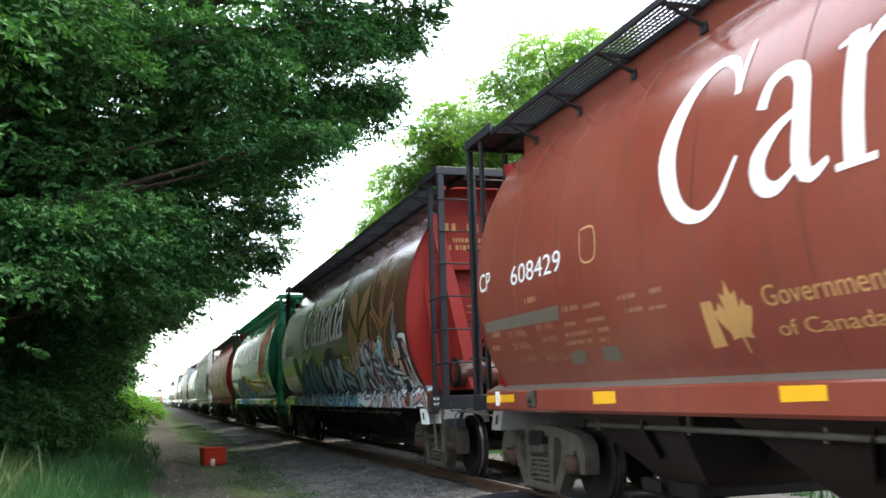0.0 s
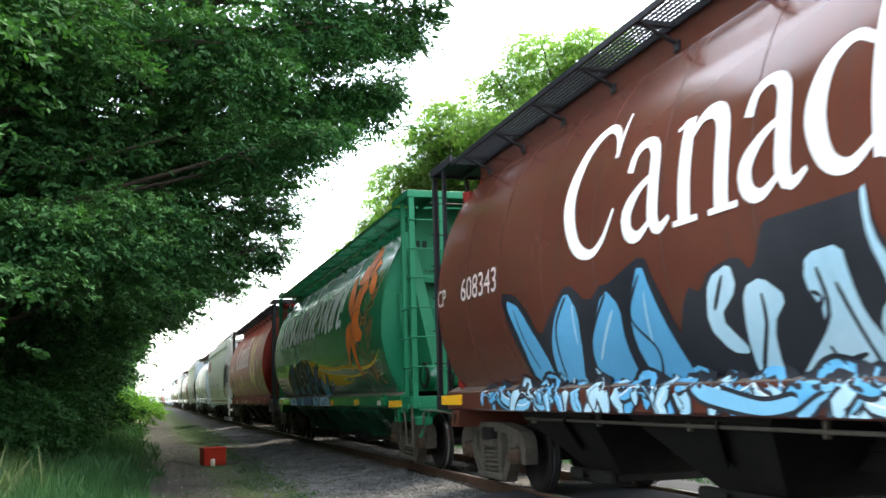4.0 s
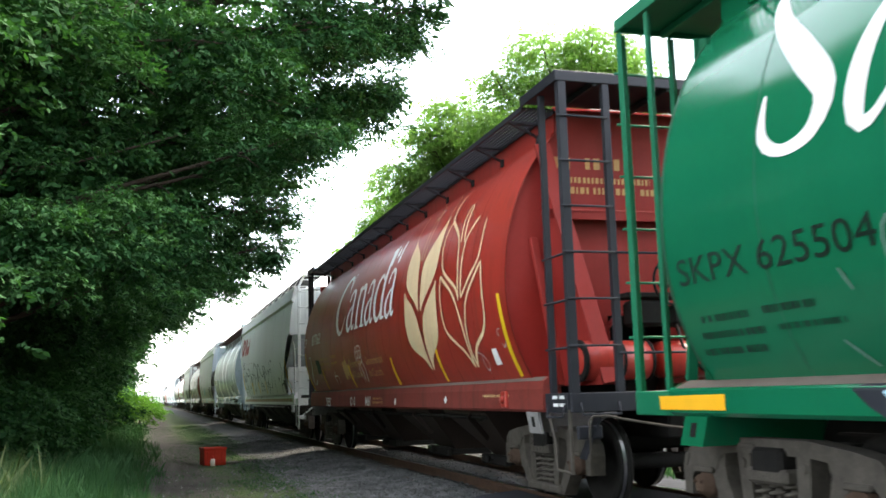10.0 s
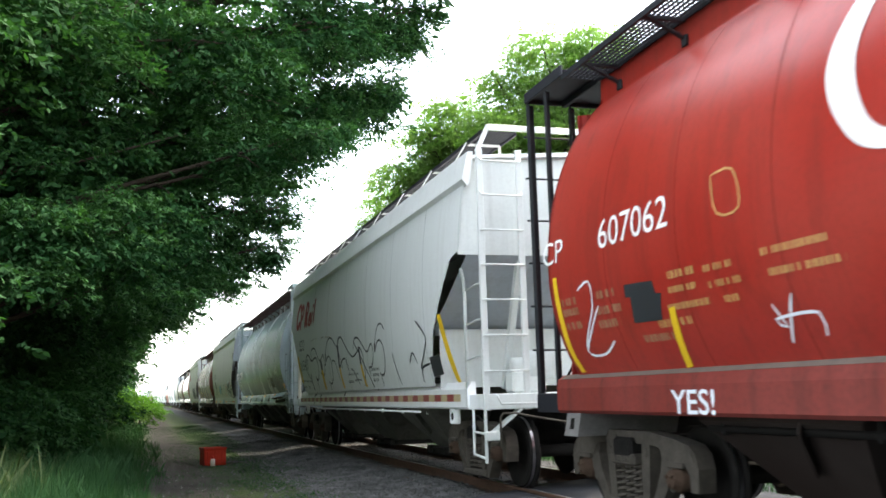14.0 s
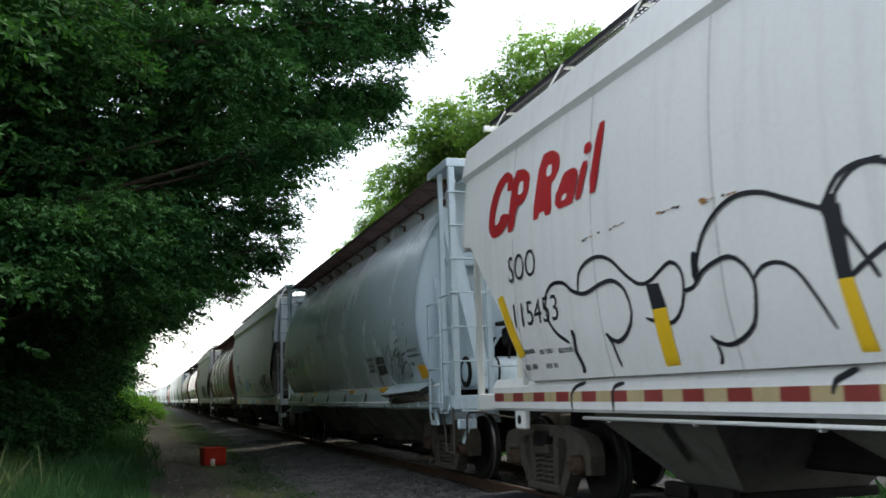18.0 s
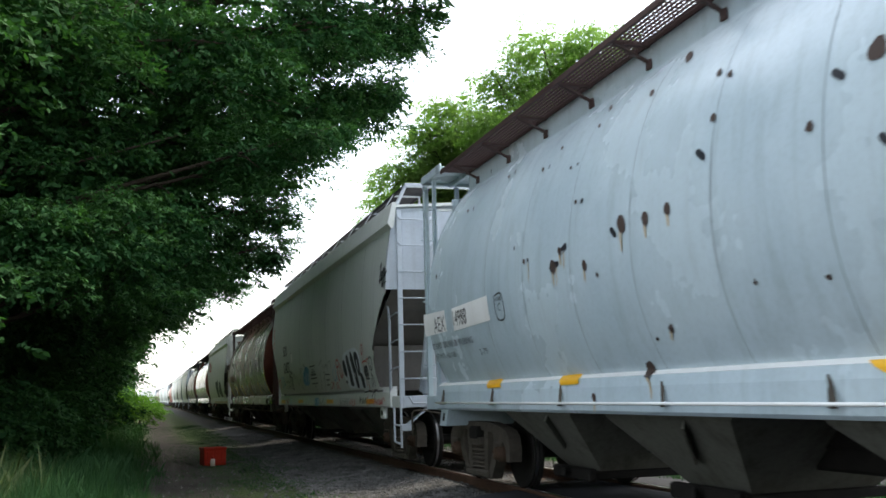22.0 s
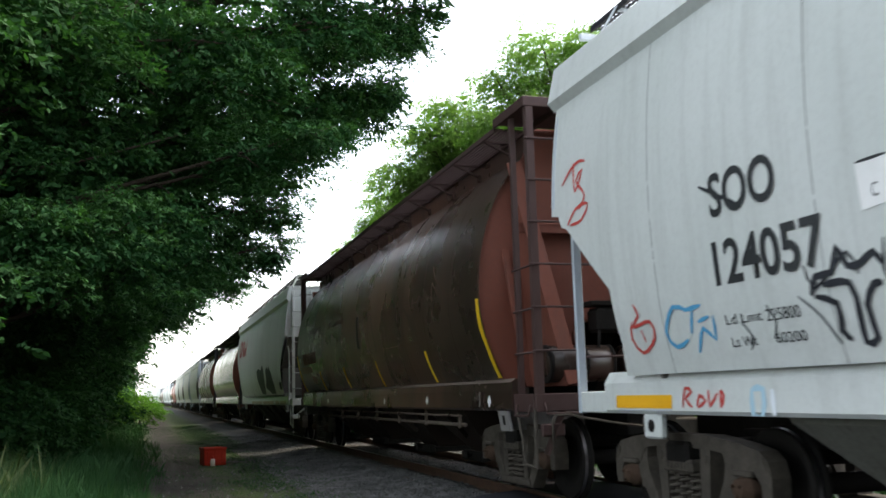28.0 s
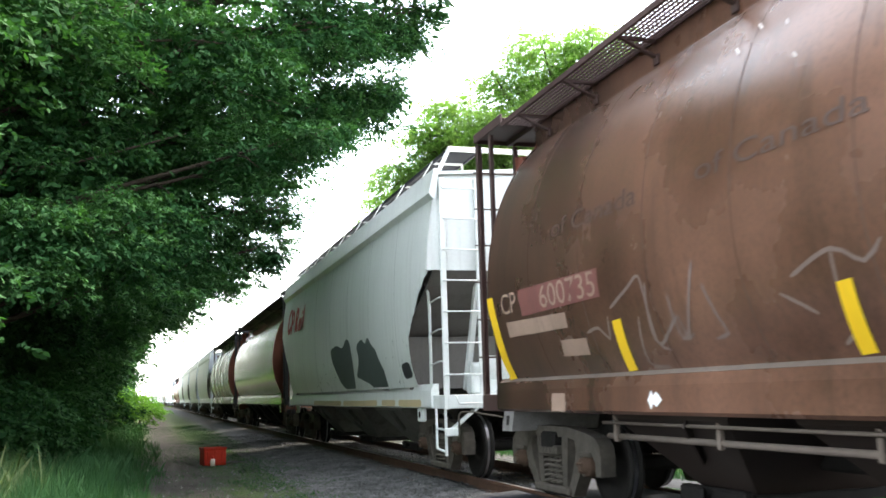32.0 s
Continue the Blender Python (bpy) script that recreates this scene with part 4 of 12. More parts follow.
            part("brake_gear", w, UNDER, car, m=turn)
    for s in (-1, 1):
        k = Form().prism([(s * 1.3, 1.40), (s * 1.36, 1.40), (s * 1.42, 1.30), (s * 1.42, 1.06), (s * 1.39, 1.03), (s * 1.28, 1.03)], "y", 0.62, length - 0.62)
        k.box((s * 1.36, 0.33, 1.13), (0.06, 0.62, 0.2), 0.01).box((s * 1.36, length - 0.33, 1.13), (0.06, 0.62, 0.2), 0.01)
        part("side_sill", k, body, car)
    w = grating_mesh(0.3, length - 0.3, -1.2, -0.7, 4.78 + up) if full else Form().box((-0.95, length / 2, 4.78 + up), (0.5, length - 0.6, 0.03))
    part("walkway", w, TRIM, car, "open steel grating walkway")
    for i in range(9):
        y = 0.9 + (length - 1.8) * i / 8
        part("walkway_bracket", Form().beam((-1.44, y, 4.42 + up), (-1.22, y, 4.78 + up), 0.035, 0.015).box((-0.95, y, 4.75 + up), (0.5, 0.03, 0.03)).beam((-0.72, y, 4.45 + up), (-0.72, y, 4.76 + up), 0.03, 0.03), ends, car)
    part("hatch_cover", Form().box((0, length / 2, 4.55 + up), (0.7, length - 2.0, 0.1), 0.03), TRIM, car)
    m = length / 2
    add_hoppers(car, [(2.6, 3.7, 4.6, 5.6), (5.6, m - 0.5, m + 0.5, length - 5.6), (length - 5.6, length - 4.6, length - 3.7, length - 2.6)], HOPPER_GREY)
    for y in (1.4, length - 1.4):
        pad = part("jacking_pad", Form().box((-1.35, y, 0.93), (0.08, 0.28, 0.22), 0.02), body, car)
        # No hole is cut; a near-black disc gives its shade.
        part("jack_hole_disc", Form().turned((-1.388, y, 0.93), (-1, 0, 0), [(0, 0.055), (0.006, 0.055)], 14), UNDER, pad)
    return car, add_running_gear(car, length, (1.35, length - 1.35), full, WHITE if body is WHITE else None, ((0.975, -1.38, 0.018),) if body is WHITE else ())


TRAIN = []      # car, its y at the start, its wheelsets


def couple(made, y0):
    TRAIN.append((made[0], y0, made[1]))
    return made[0]


CAR_A = couple(round_car("brown-red rounded hopper car with white lettering", RED, END_RED, TRIM, -4.67, ledge=1.325, hoppers=HOPPER_BROWN, pipes=((0.9, -1.22, 0.028),)), -4.67)
CAR_B = couple(round_car("dark brown rounded hopper car covered in pale blue graffiti", BROWN, END_RED, TRIM, 13.43, ledge=1.325), 13.43)
for ob in CAR_B.children:
    if ob.name.startswith("jacking_pad") and ob.data.vertices[0].co.y < 3:
        ob.data.materials[0] = WHITE            # sprayed over with the sill
CAR_C = couple(round_car("green rounded hopper car with an orange lily and blue graffiti", GREEN, END_GREEN, END_GREEN, 31.54, mesh_trim=GREEN, ledge=1.295, hoppers=HOPPER_GREEN, pipes=((0.95, -1.25, 0.014),), pipe=END_GREEN), 31.54)


def hopper_panel(car, y, z, length, height):
    """A small framed stencil panel on the slanting sheet of a hopper."""
    def at(p, q, lift):
        return (-(0.62 + 0.62 * (q - 0.33) / 0.65) - lift, p, q)
    def plate(y0, y1, z0, z1, lift):
        f = Form()
        f.add([at(y0, z0, lift), at(y1, z0, lift), at(y1, z1, lift), at(y0, z1, lift)], [(0, 1, 2, 3)])
        return f
    root = part("data_panel", plate(y, y + length, z, z + height, 0.006), WHITE_MARK, car, "white framed black stencil panel")
    for k in (0, 1):
        y0 = y + 0.025 + k * (length / 2 - 0.012)
        part("panel_field", plate(y0, y0 + length / 2 - 0.038, z + 0.02, z + height - 0.02, 0.009), TRIM, root)
        for q in (0.3, 0.62):
            part("panel_line", plate(y0 + 0.04, y0 + length / 2 - 0.09, z + height * q, z + height * q + 0.018, 0.012), WHITE_MARK, root)


hopper_panel(CAR_C, 3.1, 0.62, 0.42, 0.15)
CAR_D = couple(round_car("red rounded hopper car with gold wheat emblem", BRIGHT_RED, END_RED, TRIM, 49.63, hoppers=HOPPER_BROWN, pipes=((0.92, -1.2, 0.03),), pipe=UNDER), 49.63)
CAR_E = couple(slab_car("white slab-sided hopper car with black graffiti and a red stripe", WHITE, GREY, 68.04), 68.04)
CAR_F = couple(round_car("blue-grey rounded hopper car with rusty pock marks", BLUE_GREY, BLUE_GREY, BLUE_GREY, 85.0, 16.75, mesh_trim=DARK_TRIM, hoppers=HOPPER_GREY, pipes=()), 85.0)


def dress_grey_car(car):
    """The rod and its brackets along the sill, the torn sheet over the near truck, and the low side ladders."""
    part("side_rod", Form().rod([(-1.5, 3.3, 1.12), (-1.5, 15.9, 1.12)], 0.014, 6), WHITE, car, "white painted rod")
    for i in range(7):
        y = 3.45 + 2.05 * i
        q = Form().beam((-1.41, y, 1.3), (-1.5, y - 0.14, 1.1), 0.03, 0.012).beam((-1.41, y, 1.3), (-1.42, y, 1.1), 0.03, 0.012).beam((-1.42, y, 1.1), (-1.52, y - 0.16, 1.1), 0.03, 0.012)
        part("rod_bracket", q, CAST, car, "rusty steel bracket")
    rng = random.Random(4)
    rows = [[(-1.36 - 0.26 * k, 0.98 + 2.3 * i / 24 + (0.22 * k if i else 0), 1.435 - 0.13 * k - 0.05 * k * (i / 24) - (0.012 * rng.random() if k == 1 else 0)) for k in (0, 0.5, 1)] for i in range(25)]
    part("torn_sheet", Form().sheet(rows), BLUE_GREY, car, "bent sheet with rusty torn edge")
    for i in range(10):
        y = 1.2 + 0.24 * i
        f = Form().box((-1.57, y, 1.275 - 0.05 * i / 10), (0.11, rng.uniform(0.06, 0.14), 0.012), 0, pose(0, 0, 0, 0, 26).to_3x3())
        part("rust_patch", f, RUST, car, "flaking rust")
    part("side_pipe", Form().rod([(-1.46, 1.0, 1.2), (-1.47, 2.0, 1.17), (-1.46, 3.1, 1.15)], 0.05, 8), CAST, car)
    for far in (False, True):
        turn = flipped(Matrix.Identity(4), 16.75, far)
        for y in (0.22, 0.8):
            part("ladder_stile", Form().beam((-1.49, y, 1.0), (-1.49, y, 2.6), 0.05, 0.02, 0.003), BLUE_GREY, car, m=turn)
        for i in range(4):
            part("rung", Form().rod([(-1.5, 0.18, 1.12 + 0.48 * i), (-1.5, 0.84, 1.12 + 0.48 * i)], 0.0125, 6), BLUE_GREY, car, m=turn)


dress_grey_car(CAR_F)
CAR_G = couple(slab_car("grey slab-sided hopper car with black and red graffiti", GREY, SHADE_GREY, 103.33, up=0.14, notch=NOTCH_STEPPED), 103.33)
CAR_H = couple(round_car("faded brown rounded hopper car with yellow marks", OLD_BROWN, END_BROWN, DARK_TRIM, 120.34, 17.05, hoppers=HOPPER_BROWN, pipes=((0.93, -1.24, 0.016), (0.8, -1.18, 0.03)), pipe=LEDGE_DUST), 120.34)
CAR_I = couple(slab_car("pale grey slab-sided hopper car with dark paint patches", GREY, GREY, 139.0, up=0.14, notch=NOTCH_STEPPED), 139.0)
FAR_Y = 156.0
far_kinds = [("round", "dark brown rounded hopper car", BROWN), ("round", "weathered grey-brown rounded hopper car", OLD_BROWN), ("slab", "light grey slab-sided hopper car", GREY), ("slab", "white slab-sided hopper car", WHITE), ("round", "red rounded hopper car", BRIGHT_RED), ("slab", "grey slab-sided hopper car", GREY)]
firsts = {}
for i in range(17):
    kind, label, mat = far_kinds[(0, 1, 2, 3, 5, 2, 4, 0, 3, 5, 3, 2, 1, 5, 3, 2, 5)[i]]
    key = (kind, label)
    if key not in firsts:
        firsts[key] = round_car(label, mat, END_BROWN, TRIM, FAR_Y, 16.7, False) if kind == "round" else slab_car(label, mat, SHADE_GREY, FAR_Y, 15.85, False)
        couple((firsts[key][0], []), FAR_Y)
    else:
        couple((copy_thing(firsts[key][0], pose(TRACK_X, FAR_Y, 0)), []), FAR_Y)
    FAR_Y += 18.1 if kind == "round" else 17.0


# ---- lettering, emblems and graffiti ----
GREEN_PATCH = paint("faded_green_patch", (0.13, 0.105, 0.08), 0.3, 0.5)
WORN_TAN = paint("worn_tan_lettering", (0.34, 0.16, 0.085), 0.3, 0.5)
LINE_BROWN = paint("brown_outline_paint", (0.09, 0.03, 0.012), 0.1, 0.45)
RED_STRIPE = paint("red_reflective_stripe", (0.24, 0.04, 0.035), 0.3, 0.4)
GOLD_STRIPE = paint("gold_reflective_stripe", (0.45, 0.36, 0.2), 0.3, 0.4)
SPRAY_NAVY = paint("navy_spray_paint", (0.012, 0.03, 0.085), 0.1, 0.45)
CHALK_GREEN = paint("pale_green_chalk", (0.1, 0.19, 0.15), 0.2, 0.6)
SPRAY_BLUE2 = paint("sky_blue_spray_paint", (0.08, 0.33, 0.55), 0.1, 0.5)
RUST_STAIN = paint("rust_stain", (0.42, 0.34, 0.22), 0.3, 0.6)
RED_PATCH = paint("old_red_patch", (0.17, 0.06, 0.05), 0.4, 0.55)
OLD_PATCH = paint("pale_brown_patch", (0.3, 0.2, 0.15), 0.4, 0.55)
CHALK = paint("faint_chalk", (0.17, 0.12, 0.1), 0.3, 0.6)
DARK_WORN = paint("worn_dark_paint", (0.045, 0.024, 0.016), 0.5, 0.25, dirt=(0.025, 0.017, 0.012), gloss=0.5)
PALE_WORN = paint("worn_pale_outline", (0.1, 0.062, 0.045), 0.5, 0.3)
RUST_FLAKE = paint("ochre_rust_flake", (0.33, 0.16, 0.05), 0.3, 0.7)
DARK_FADED = paint("faded_dark_paint", (0.07, 0.04, 0.03), 0.3, 0.5)
PATCH_GREEN = paint("dark_green_patch", (0.05, 0.07, 0.065), 0.3, 0.5)

SPRAY_SKY = paint("pale_sky_spray_paint", (0.16, 0.42, 0.6), 0.1, 0.5)
SPRAY_CREAM = paint("cream_spray_paint", (0.62, 0.55, 0.4), 0.1, 0.5)
SPRAY_OLIVE = paint("olive_spray_paint", (0.42, 0.36, 0.08), 0.1, 0.5)
SPRAY_LILAC = paint("lilac_grey_spray_paint", (0.42, 0.47, 0.58), 0.1, 0.5)

WORN_GOLD = paint("worn_gold_lettering", (0.5, 0.26, 0.09), 0.3, 0.5)
RUST_DARK = paint("dark_rust_mark", (0.05, 0.032, 0.026), 0.4, 0.7)

GREY_TAG = paint("grey_spray_tag", (0.12, 0.13, 0.13), 0.1, 0.5)



def side_x(car, z):
    """The near side of a car at height z, sill included."""
    half = bowed_half if car in (CAR_E, CAR_G, CAR_I) else round_half
    top = LEDGES.get(car, 1.40)
    brow = 1.36 if top > 1.35 else top - 0.055
    if z < brow - 0.02:
        return 1.42
    if z < brow:
        return 1.42 - (z - brow + 0.02) * 0.9
    if z < top:
        return 1.402 + (half(top) - 1.402) * (z - brow) / (top - brow)
    return half(min(z, 4.12))


def onto(car, rows, lift):
    return [[(-side_x(car, z) - lift, y, z) for y, z in [(a, max(1.035, b)) for a, b in r]] for r in rows]


def smooth_line(pts, step=0.07):
    """A smooth curve through the points."""
    if len(pts) == 2:
        n = max(1, int(math.dist(*pts) / step))
        return [tuple(a + (b - a) * i / n for a, b in zip(*pts)) for i in range(n + 1)]
    out = []
    for i in range(len(pts) - 1):
        p0, p1, p2, p3 = pts[max(0, i - 1)], pts[i], pts[i + 1], pts[min(len(pts) - 1, i + 2)]
        n = max(2, min(14, int(math.dist(p1[:2], p2[:2]) / step)))
        for k in range(n):
            t = k / n
            out.append(tuple(0.5 * (2 * b + (c - a) * t + (2 * a - 5 * b + 4 * c - d) * t * t + (3 * b - a - 3 * c + d) * t ** 3) for a, b, c, d in zip(p0, p1, p2, p3)))
    return out + [tuple(pts[-1])]


def ribbon(line, width):
    """Two edges and the strips between them; width a number or one that the points carry as a third value."""
    m = len(line)
    w0 = max(p[2] for p in line) if len(line[0]) > 2 else width
    cross = max(1, math.ceil(w0 / 0.1))
    rows = []
    for i, p in enumerate(line):
        a, b = line[max(0, i - 1)], line[min(m - 1, i + 1)]
        d = math.hypot(b[0] - a[0], b[1] - a[1]) or 1.0
        n = (-(b[1] - a[1]) / d, (b[0] - a[0]) / d)
        w = p[2] if len(p) > 2 else width * (0.55 if i in (0, m - 1) else 1)
        rows.append([(p[0] + n[0] * w * (k / cross - 0.5), p[1] + n[1] * w * (k / cross - 0.5)) for k in range(cross + 1)])
    return rows


def stroke(car, name, mat, width, pts, lift=0.005, label=""):
    f = Form().sheet(onto(car, ribbon(smooth_line(pts), width), lift))
    return part(name, f, mat, car, label, tidy=False)


def patch(car, name, mat, left, right, lift=0.005, label=""):
    """A painted shape between two edges."""
    n = max(4, int(8 * (len(left) - 1)))

    def even(line):
        s = smooth_line(line, 0.05)
        out = []
        for i in range(n + 1):
            u = i * (len(s) - 1) / n
            j = min(len(s) - 2, int(u))
            out.append(tuple(p + (q - p) * (u - j) for p, q in zip(s[j], s[j + 1])))
        return out
    a, b = even(left), even(right)
    k = max(1, math.ceil(max(math.dist(p, q) for p, q in zip(a, b)) / 0.12))
    rows = [[(p[0] + (q[0] - p[0]) * i / k, p[1] + (q[1] - p[1]) * i / k) for i in range(k + 1)] for p, q in zip(a, b)]
    return part(name, Form().sheet(onto(car, rows, lift)), mat, car, label, tidy=False)


def fill(car, name, mat, outline, lift=0.005, label=""):
    """A painted shape with the given outline, its corners a little rounded, laid on the side."""
    ring = []
    for (a, b), (c, d) in zip(outline, outline[1:] + outline[:1]):
        ring += [(a * 0.8 + c * 0.2, b * 0.8 + d * 0.2), (a * 0.2 + c * 0.8, b * 0.2 + d * 0.8)]
    bm = bmesh.new()
    bm.faces.new([bm.verts.new((y, z, 0)) for y, z in ring])
    bmesh.ops.triangulate(bm, faces=bm.faces[:])
    zs = [z for _, z in ring]
    cuts = [0.1 * i for i in range(math.ceil(min(zs) * 10), math.floor(max(zs) * 10) + 1)] + [LEDGES.get(car, 1.4), LEDGES.get(car, 1.36) - 0.055]
    for z in cuts:
        bmesh.ops.bisect_plane(bm, geom=bm.verts[:] + bm.edges[:] + bm.faces[:], plane_co=(0, z, 0), plane_no=(0, 1, 0))
    for v in bm.verts:
        y, z = v.co.x, max(1.035, v.co.y)
        v.co = (-side_x(car, z) - lift, y, z)
    me = bpy.data.meshes.new(name)
    bm.to_mesh(me)
    bm.free()
    me.materials.append(mat)
    return part(name, me, mat, car, label)


def drop(car, mat, halo, top, foot, width, lift):
    """A sprayed drop with a dark or pale edge round it."""
    (a, b), (c, d) = top, foot
    at = [(a + (c - a) * k, b + (d - b) * k, width * w) for k, w in ((0.0, 0.3), (0.25, 0.85), (0.6, 1.0), (0.9, 0.7), (1.0, 0.3))]
    stroke(car, "graffiti", halo, 0, [(p, q + (0.03 if i == 0 else -0.03 if i == 4 else 0), w + 0.06) for i, (p, q, w) in enumerate(at)], lift)
    stroke(car, "graffiti", mat, 0, at, lift + 0.0012)


def words(car, text, mat, y, z, length, height, shear=0.0, lift=0.005, fat=0.0, label=""):
    """Lettering that starts at y on the base line z and reads towards the near end."""
    cu = bpy.data.curves.new("lettering", "FONT")
    cu.body, cu.resolution_u, cu.offset = text, 4, fat
    ob = new("lettering", cu)
    bpy.context.view_layer.update()
    me = bpy.data.meshes.new_from_object(ob.evaluated_get(bpy.context.evaluated_depsgraph_get()))
    bpy.data.objects.remove(ob)
    bpy.data.curves.remove(cu)
    bm = bmesh.new()
    bm.from_mesh(me)
    xs, zs = [v.co.x for v in bm.verts], [v.co.y for v in bm.verts]
    x0, x1, top = min(xs), max(xs), max(zs)
    span = length - abs(shear) * height
    for v in bm.verts:
        v.co.y *= height / top
        v.co.x = (v.co.x - x0) / (x1 - x0) * span + shear * v.co.y
    if height > 0.25:
        for i in range(1, int(height / 0.1) + 1):
            bmesh.ops.bisect_plane(bm, geom=bm.verts[:] + bm.edges[:] + bm.faces[:], plane_co=(0, i * 0.1, 0), plane_no=(0, 1, 0))
    for v in bm.verts:
        u, h = v.co.x, v.co.y
        v.co = (-side_x(car, z + h) - lift, y - u, z + h)
    bm.to_mesh(me)
    bm.free()
    me.materials.clear()
    me.materials.append(mat)
    return part("lettering", me, mat, car, label)


def bar_line(car, mat, y, z, length, height):
    """A line of writing too small to read, as plain bars."""
    rng = random.Random(int(abs(y * 100) + z * 1000))
    f = Form()
    u = 0.0
    while u < length:
        w = min(length - u, height * rng.uniform(0.3, 0.8))
        k = max(1, math.ceil(height / 0.1))
        f.sheet(onto(car, [[(y - u - d, z + height * j / k) for d in (0, w)] for j in range(k + 1)], 0.004))
        u += w + height * rng.uniform(0.25, 0.4) * (3 if rng.random() < 0.2 else 1)
    return tagged(part("small_marking", f, mat, car, tidy=False), "lines of small unreadable stencil writing", kind="stuff")


GLYPHS = {
    "C": [[(0.84, 0.7, 0.03), (0.76, 0.88, 0.06), (0.54, 0.97, 0.07), (0.27, 0.85, 0.14), (0.11, 0.5, 0.2), (0.25, 0.15, 0.14), (0.5, 0.03, 0.07), (0.72, 0.1, 0.05), (0.9, 0.3, 0.03)], [(0.88, 1.0, 0.03), (0.84, 0.68, 0.06)]],
    "a": [[(0.14, 0.72, 0.13), (0.22, 0.92, 0.12), (0.44, 0.97, 0.1), (0.62, 0.84, 0.17), (0.65, 0.5, 0.19), (0.65, 0.16, 0.19), (0.76, 0.04, 0.11), (0.95, 0.12, 0.05)], [(0.64, 0.6, 0.06), (0.36, 0.5, 0.1), (0.13, 0.3, 0.19), (0.16, 0.1, 0.17), (0.36, 0.03, 0.1), (0.64, 0.17, 0.05)]],
    "n": [[(0.2, 0.99, 0.17), (0.2, 0.5, 0.18), (0.2, 0.0, 0.18)], [(0.02, 0.025, 0.05), (0.4, 0.025, 0.05)], [(0.02, 0.92, 0.03), (0.2, 0.97, 0.06)], [(0.24, 0.76, 0.05), (0.42, 0.94, 0.1), (0.64, 0.92, 0.15), (0.75, 0.7, 0.18), (0.75, 0.0, 0.18)], [(0.57, 0.025, 0.05), (0.97, 0.025, 0.05)]],
    "d": [[(0.66, 0.85, 0.06), (0.44, 0.97, 0.08), (0.21, 0.85, 0.15), (0.11, 0.5, 0.2), (0.21, 0.14, 0.15), (0.42, 0.03, 0.09), (0.66, 0.17, 0.05)], [(0.73, 1.5, 0.17), (0.73, 0.8, 0.18), (0.73, 0.02, 0.18)], [(0.7, 0.03, 0.05), (0.96, 0.05, 0.05)], [(0.52, 1.42, 0.03), (0.74, 1.49, 0.06)]],
}


def glyph(car, mat, letter, y0, y1, z, height, lift=0.006):
    w = y0 - y1
    f = Form()
    for j, s in enumerate(GLYPHS[letter]):
        line = smooth_line([(y0 - p[0] * w, z + p[1] * height, p[2] * w * 1.05) for p in s], 0.05)
        f.sheet(onto(car, ribbon(line, 0.1), lift + 0.0008 * j))
    return part("letter", f, mat, car, tidy=False)


def maple(car, mat, y, z, r):
    pts = [(0, 1.0), (0.18, 0.62), (0.42, 0.72), (0.36, 0.3), (0.62, 0.5), (0.72, 0.34), (0.98, 0.3), (0.86, 0.06), (0.5, -0.26), (0.52, -0.42), (0.06, -0.36)]
    out = pts + [(0.04, -0.75), (-0.04, -0.75)] + [(-a, b) for a, b in reversed(pts[1:])]
    f = Form()
    f.add([(-side_x(car, z) - 0.006, y, z)] + [(-side_x(car, z + b * r) - 0.006, y - a * r * 0.8, z + b * r) for a, b in out], [(0, i + 1, (i + 1) % len(out) + 1) for i in range(len(out))])
    return part("maple_leaf", f, mat, car, tidy=False)


def wordmark(car, mat, dy=0.0, dz=0.0):
    """The country's name with its little flag."""
    glyph(car, mat, "C", 11.5 + dy, 10.28 + dy, 2.52 + dz, 1.26)
    for letter, a, b in (("a", 10.26, 9.42), ("n", 9.42, 8.52), ("a", 8.55, 7.78), ("d", 7.84, 6.9), ("a", 6.94, 6.2)):
        glyph(car, mat, letter, a + dy, b + dy, 2.55 + dz, 0.84)
    for a, b in ((7.06 + dy, 6.94 + dy), (6.56 + dy, 6.44 + dy)):
        patch(car, "flag_bar", mat, [(a, 3.84 + dz), (a + 0.05, 3.48 + dz)], [(b, 3.84 + dz), (b + 0.05, 3.48 + dz)], 0.006)
    maple(car, mat, 6.76 + dy, 3.66 + dz, 0.14)




def end_words(car, mat, rows):
    """Lines of small writing on the near end bulkhead, as plain bars: x, z, length, height."""
    for x, z, length, height in rows:
        rng = random.Random(int(abs(x * 100) + z * 1000))
        f, u = Form(), 0.0
        while u < length:
            w = min(length - u, height * rng.uniform(0.3, 0.7))
            f.add([(x + u, 1.074, z), (x + u + w, 1.074, z), (x + u + w, 1.074, z + height), (x + u, 1.074, z + height)], [(0, 1, 2, 3)])
            u += w + height * rng.uniform(0.25, 0.4) * (3 if rng.random() < 0.2 else 1)
        tagged(part("small_marking", f, mat, car, tidy=False), "lines of small unreadable stencil writing", kind="stuff")


